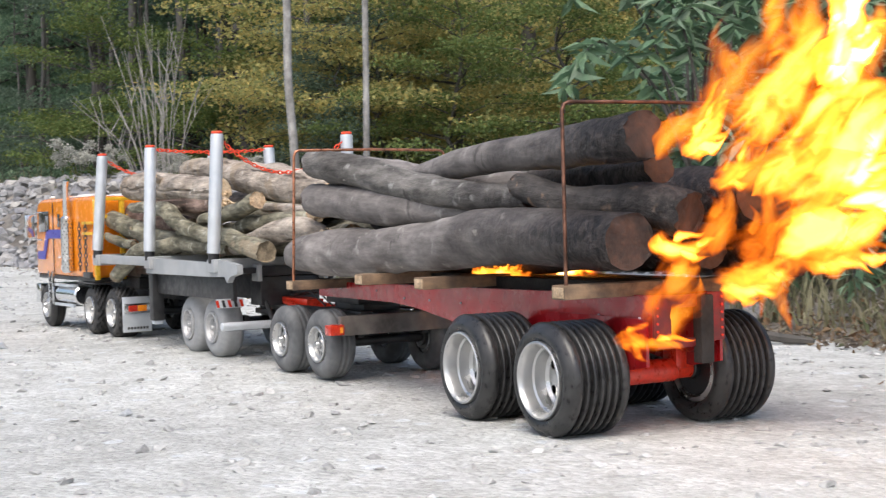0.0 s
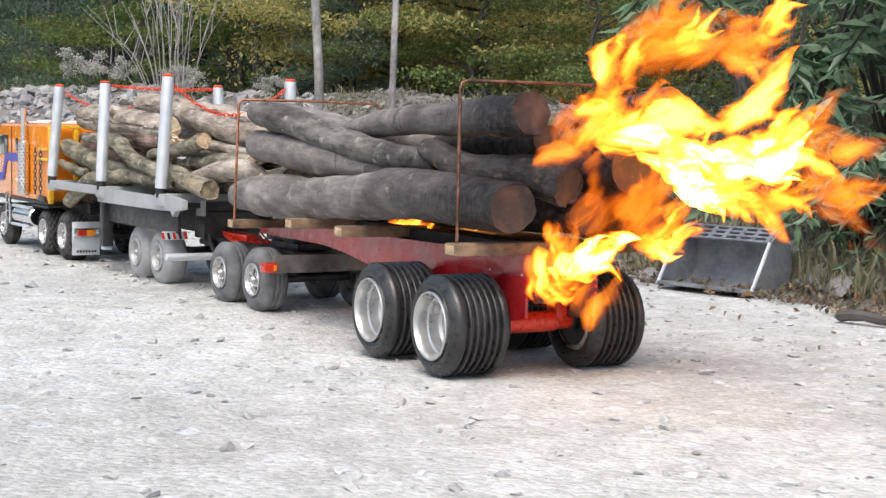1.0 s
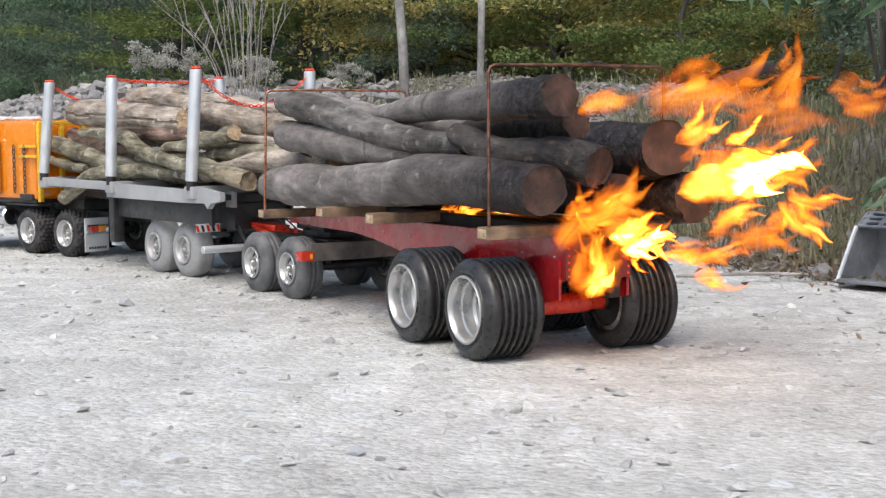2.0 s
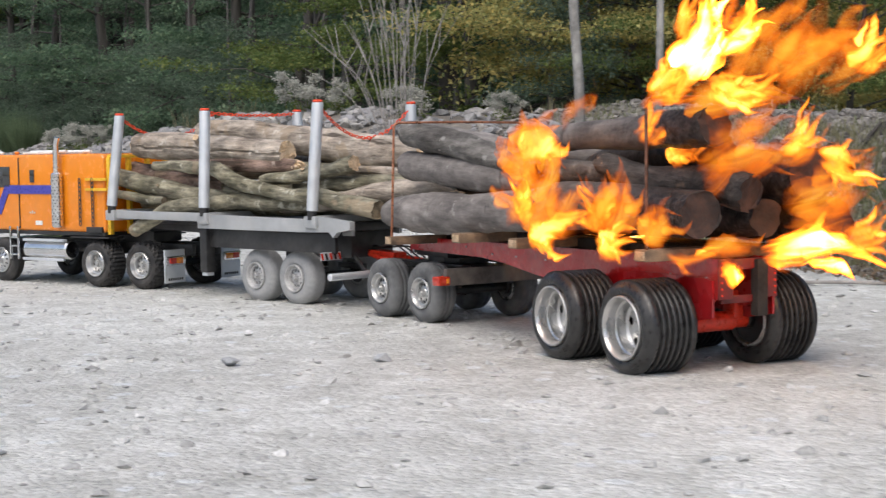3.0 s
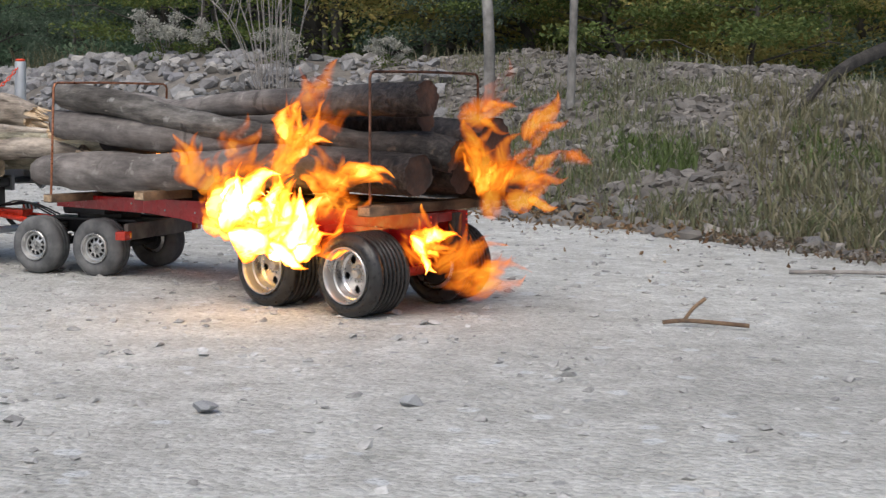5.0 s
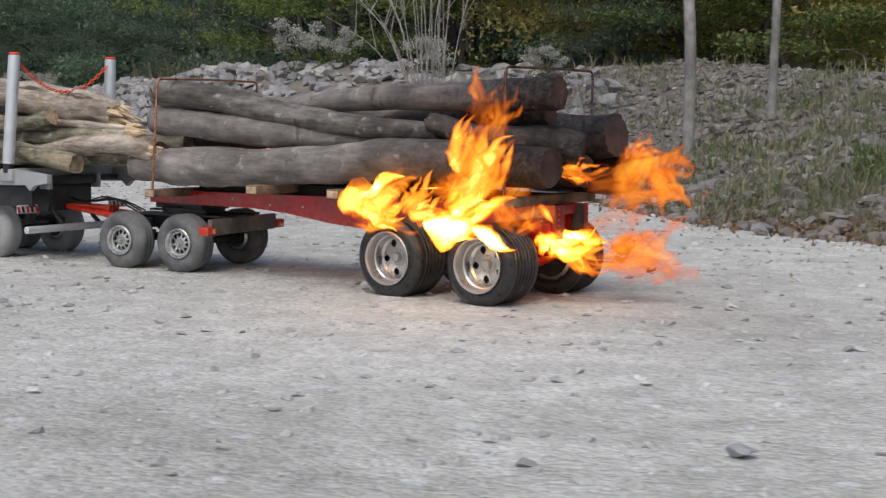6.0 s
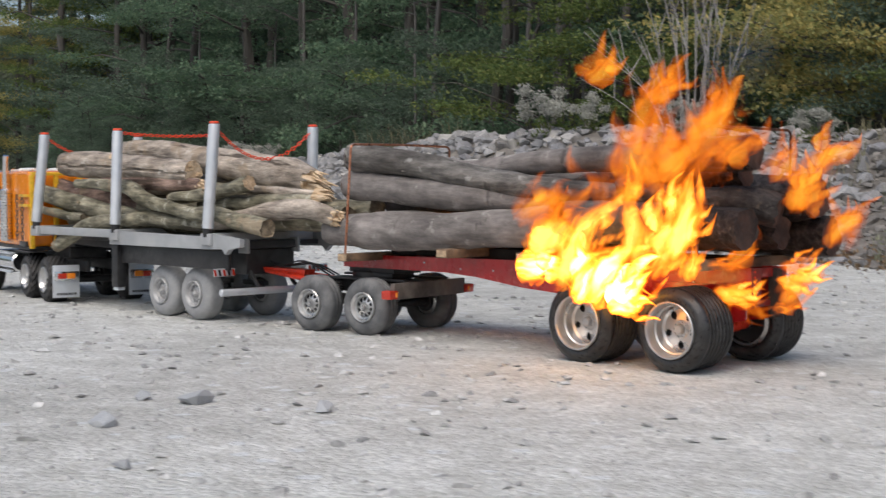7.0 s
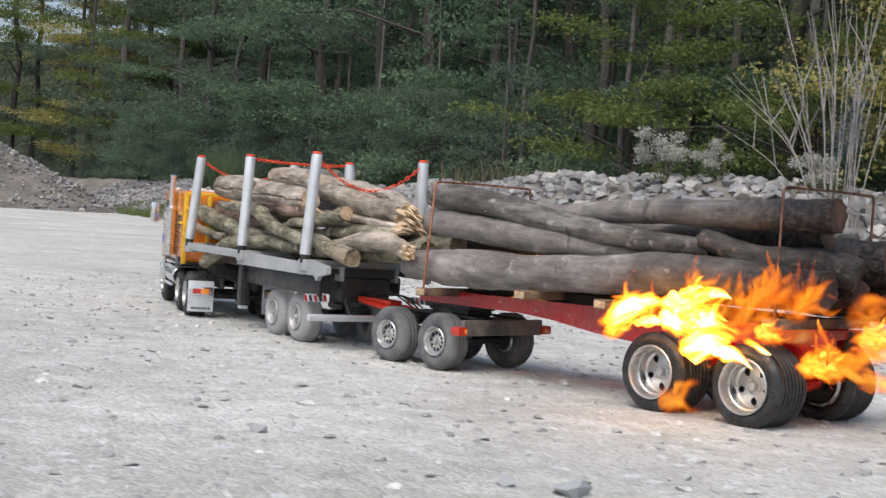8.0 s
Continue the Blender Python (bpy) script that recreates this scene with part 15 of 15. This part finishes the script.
    walk(FLAMES[155], [at(0,226,-46,159,0,89,0), at(0.5,226,-46,159,0,89,0), at(1,226,-46,159,0,89,0), at(1.2,226,-46,159,0,89,0), at(1.567,226,-46,159,0,89,0), at(1.933,226,-46,159,0,89,0), at(2.3,226,-46,159,0,89,0), at(2.5,226,-46,159,0,89,0), at(3,226,-46,159,0,89,0), at(3.5,226,-46,159,0,89,0), at(4,226,-46,159,0,89,0), at(4.2,226,-46,159,0,89,0), at(4.567,226,-46,159,0,89,0), at(4.933,226,-46,159,0,89,0), at(5.3,226,-46,159,0,89,0), at(5.4,134,33,235,13,21,26), at(5.5,23,112,292,-3,-46,42), at(6,-138,-36,187,2,-14,29), at(6.267,49,-41,179,10,37,21), at(6.5,226,-46,159,0,89,0), at(6.733,72,-16,241,14,31,24), at(7,-92,14,312,4,-26,34), at(7.5,-114,12,326,6,-28,32), at(8,-99,9,320,3,-14,32)])
    walk(FLAMES[156], [at(0,213,-47,156,180,88,180), at(0.267,55,-7,194,26,19,39), at(0.5,-108,32,227,5,-52,58), at(0.733,62,-7,201,26,19,39), at(1,213,-47,156,180,88,180), at(1.2,213,-47,156,180,88,180), at(1.567,213,-47,156,180,88,180), at(1.933,213,-47,156,180,88,180), at(2.3,213,-47,156,180,88,180), at(2.5,213,-47,156,180,88,180), at(3,213,-47,156,180,88,180), at(3.267,23,-42,200,20,34,34), at(3.5,-159,-37,236,6,-22,47), at(3.733,19,-42,204,20,34,34), at(4,213,-47,156,180,88,180), at(4.2,213,-47,156,180,88,180), at(4.567,213,-47,156,180,88,180), at(4.933,213,-47,156,180,88,180), at(5.3,213,-47,156,180,88,180), at(5.5,213,-47,156,180,88,180), at(6,213,-47,156,180,88,180), at(6.5,213,-47,156,180,88,180), at(7,213,-47,156,180,88,180), at(7.5,213,-47,156,180,88,180), at(8,213,-47,156,180,88,180)])
    walk(FLAMES[157], [at(0,149,-49,160,0,89,0), at(0.267,12,-19,194,22,26,38), at(0.5,-116,11,218,5,-34,56), at(1,-123,18,215,6,-72,55), at(1.067,-35,-5,200,25,-19,36), at(1.133,55,-27,182,28,35,32), at(1.2,149,-49,160,0,89,0), at(1.567,149,-49,160,0,89,0), at(1.933,149,-49,160,0,89,0), at(2.3,149,-49,160,0,89,0), at(2.5,149,-49,160,0,89,0), at(3,149,-49,160,0,89,0), at(3.267,-5,-30,198,17,37,34), at(3.5,-149,-11,225,4,-14,48), at(3.733,4,-30,196,17,37,34), at(4,149,-49,160,0,89,0), at(4.2,149,-49,160,0,89,0), at(4.567,149,-49,160,0,89,0), at(4.933,149,-49,160,0,89,0), at(5.3,149,-49,160,0,89,0), at(5.5,149,-49,160,0,89,0), at(6,149,-49,160,0,89,0), at(6.5,149,-49,160,0,89,0), at(7,149,-49,160,0,89,0), at(7.5,149,-49,160,0,89,0), at(8,149,-49,160,0,89,0)])
    walk(FLAMES[158], [at(0,166,-48,162,0,87,0), at(0.267,14,-14,193,21,27,38), at(0.5,-123,19,209,4,-32,56), at(1,-111,21,206,3,-44,56), at(1.1,24,-14,188,22,20,37), at(1.2,166,-48,162,0,87,0), at(1.567,166,-48,162,0,87,0), at(1.933,166,-48,162,0,87,0), at(2.3,166,-48,162,0,87,0), at(2.5,166,-48,162,0,87,0), at(3,166,-48,162,0,87,0), at(3.267,9,-37,202,19,30,33), at(3.5,-142,-26,236,6,-25,48), at(3.733,8,-37,203,19,30,33), at(4,166,-48,162,0,87,0), at(4.2,166,-48,162,0,87,0), at(4.567,166,-48,162,0,87,0), at(4.933,166,-48,162,0,87,0), at(5.3,166,-48,162,0,87,0), at(5.5,166,-48,162,0,87,0), at(6,166,-48,162,0,87,0), at(6.5,166,-48,162,0,87,0), at(7,166,-48,162,0,87,0), at(7.5,166,-48,162,0,87,0), at(8,166,-48,162,0,87,0)])
    walk(FLAMES[159], [at(0,29,-49,161,180,88,180), at(0.267,-52,-23,189,22,32,39), at(0.5,-125,3,208,4,-26,55), at(1,-129,6,205,4,-48,55), at(1.2,-142,2,162,6,-42,54), at(1.567,-131,1,169,4,-19,56), at(1.733,-51,-24,165,21,35,40), at(1.933,29,-49,161,180,88,180), at(2.3,29,-49,161,180,88,180), at(2.5,29,-49,161,180,88,180), at(3,29,-49,161,180,88,180), at(3.267,-58,-41,192,16,41,34), at(3.5,-148,-32,221,2,-8,47), at(3.733,-57,-41,194,16,41,34), at(4,29,-49,161,180,88,180), at(4.2,29,-49,161,180,88,180), at(4.567,29,-49,161,180,88,180), at(4.933,29,-49,161,180,88,180), at(5.3,29,-49,161,180,88,180), at(5.5,29,-49,161,180,88,180), at(6,29,-49,161,180,88,180), at(6.5,29,-49,161,180,88,180), at(7,29,-49,161,180,88,180), at(7.5,29,-49,161,180,88,180), at(8,29,-49,161,180,88,180)])
    walk(FLAMES[160], [at(0,211,-50,154,180,88,180), at(0.167,107,-22,180,29,41,36), at(0.333,-1,5,204,23,-10,41), at(0.5,-104,33,226,5,-59,59), at(0.667,-5,5,208,23,-10,41), at(0.833,107,-22,179,29,41,36), at(1,211,-50,154,180,88,180), at(1.2,211,-50,154,180,88,180), at(1.567,211,-50,154,180,88,180), at(1.933,211,-50,154,180,88,180), at(2.3,211,-50,154,180,88,180), at(2.5,211,-50,154,180,88,180), at(3,211,-50,154,180,88,180), at(3.267,27,-39,193,19,36,34), at(3.5,-158,-27,230,5,-19,47), at(3.733,35,-39,201,19,36,34), at(4,211,-50,154,180,88,180), at(4.2,211,-50,154,180,88,180), at(4.567,211,-50,154,180,88,180), at(4.933,211,-50,154,180,88,180), at(5.3,211,-50,154,180,88,180), at(5.5,211,-50,154,180,88,180), at(6,211,-50,154,180,88,180), at(6.5,211,-50,154,180,88,180), at(7,211,-50,154,180,88,180), at(7.5,211,-50,154,180,88,180), at(8,211,-50,154,180,88,180)])
    walk(FLAMES[161], [at(0,179,-49,155,180,89,180), at(0.267,31,-24,192,21,30,39), at(0.5,-131,2,216,4,-29,55), at(1,-128,9,201,5,-53,55), at(1.2,-119,-1,170,4,-31,55), at(1.567,-111,2,176,4,-46,54), at(1.733,32,-24,167,23,21,36), at(1.933,179,-49,155,180,89,180), at(2.3,179,-49,155,180,89,180), at(2.5,179,-49,155,180,89,180), at(3,179,-49,155,180,89,180), at(3.267,10,-34,200,17,39,34), at(3.5,-154,-20,240,3,-11,48), at(3.733,13,-34,197,17,39,34), at(4,179,-49,155,180,89,180), at(4.2,179,-49,155,180,89,180), at(4.567,179,-49,155,180,89,180), at(4.933,179,-49,155,180,89,180), at(5.3,179,-49,155,180,89,180), at(5.5,179,-49,155,180,89,180), at(6,179,-49,155,180,89,180), at(6.5,179,-49,155,180,89,180), at(7,179,-49,155,180,89,180), at(7.5,179,-49,155,180,89,180), at(8,179,-49,155,180,89,180)])


def rolled(path):
    """How far a vehicle has gone at each tenth of a second."""
    ts = [t for t, _ in path]
    xy = np.array([[*m.translation.xy] for _, m in path])
    s = np.concatenate([[0], np.cumsum(np.linalg.norm(np.diff(xy, axis=0), axis=1))])
    return [(k / 10, float(np.interp(k / 10, ts, s))) for k in range(0, 81)]


def motions():
    for ob, path in RIDERS:
        walk(ob, PATHS[path])
    flame_motion()
    far = {k: rolled(v) for k, v in PATHS.items()}
    for w, at, side, r, path in WHEELS:
        flip = pose(0, 0, 0, 0, 0, 0 if side > 0 else 180)
        walk(w, [(t, pose(*at, 0, math.degrees(s / r), 0) @ flip) for t, s in far[path]])


motions()
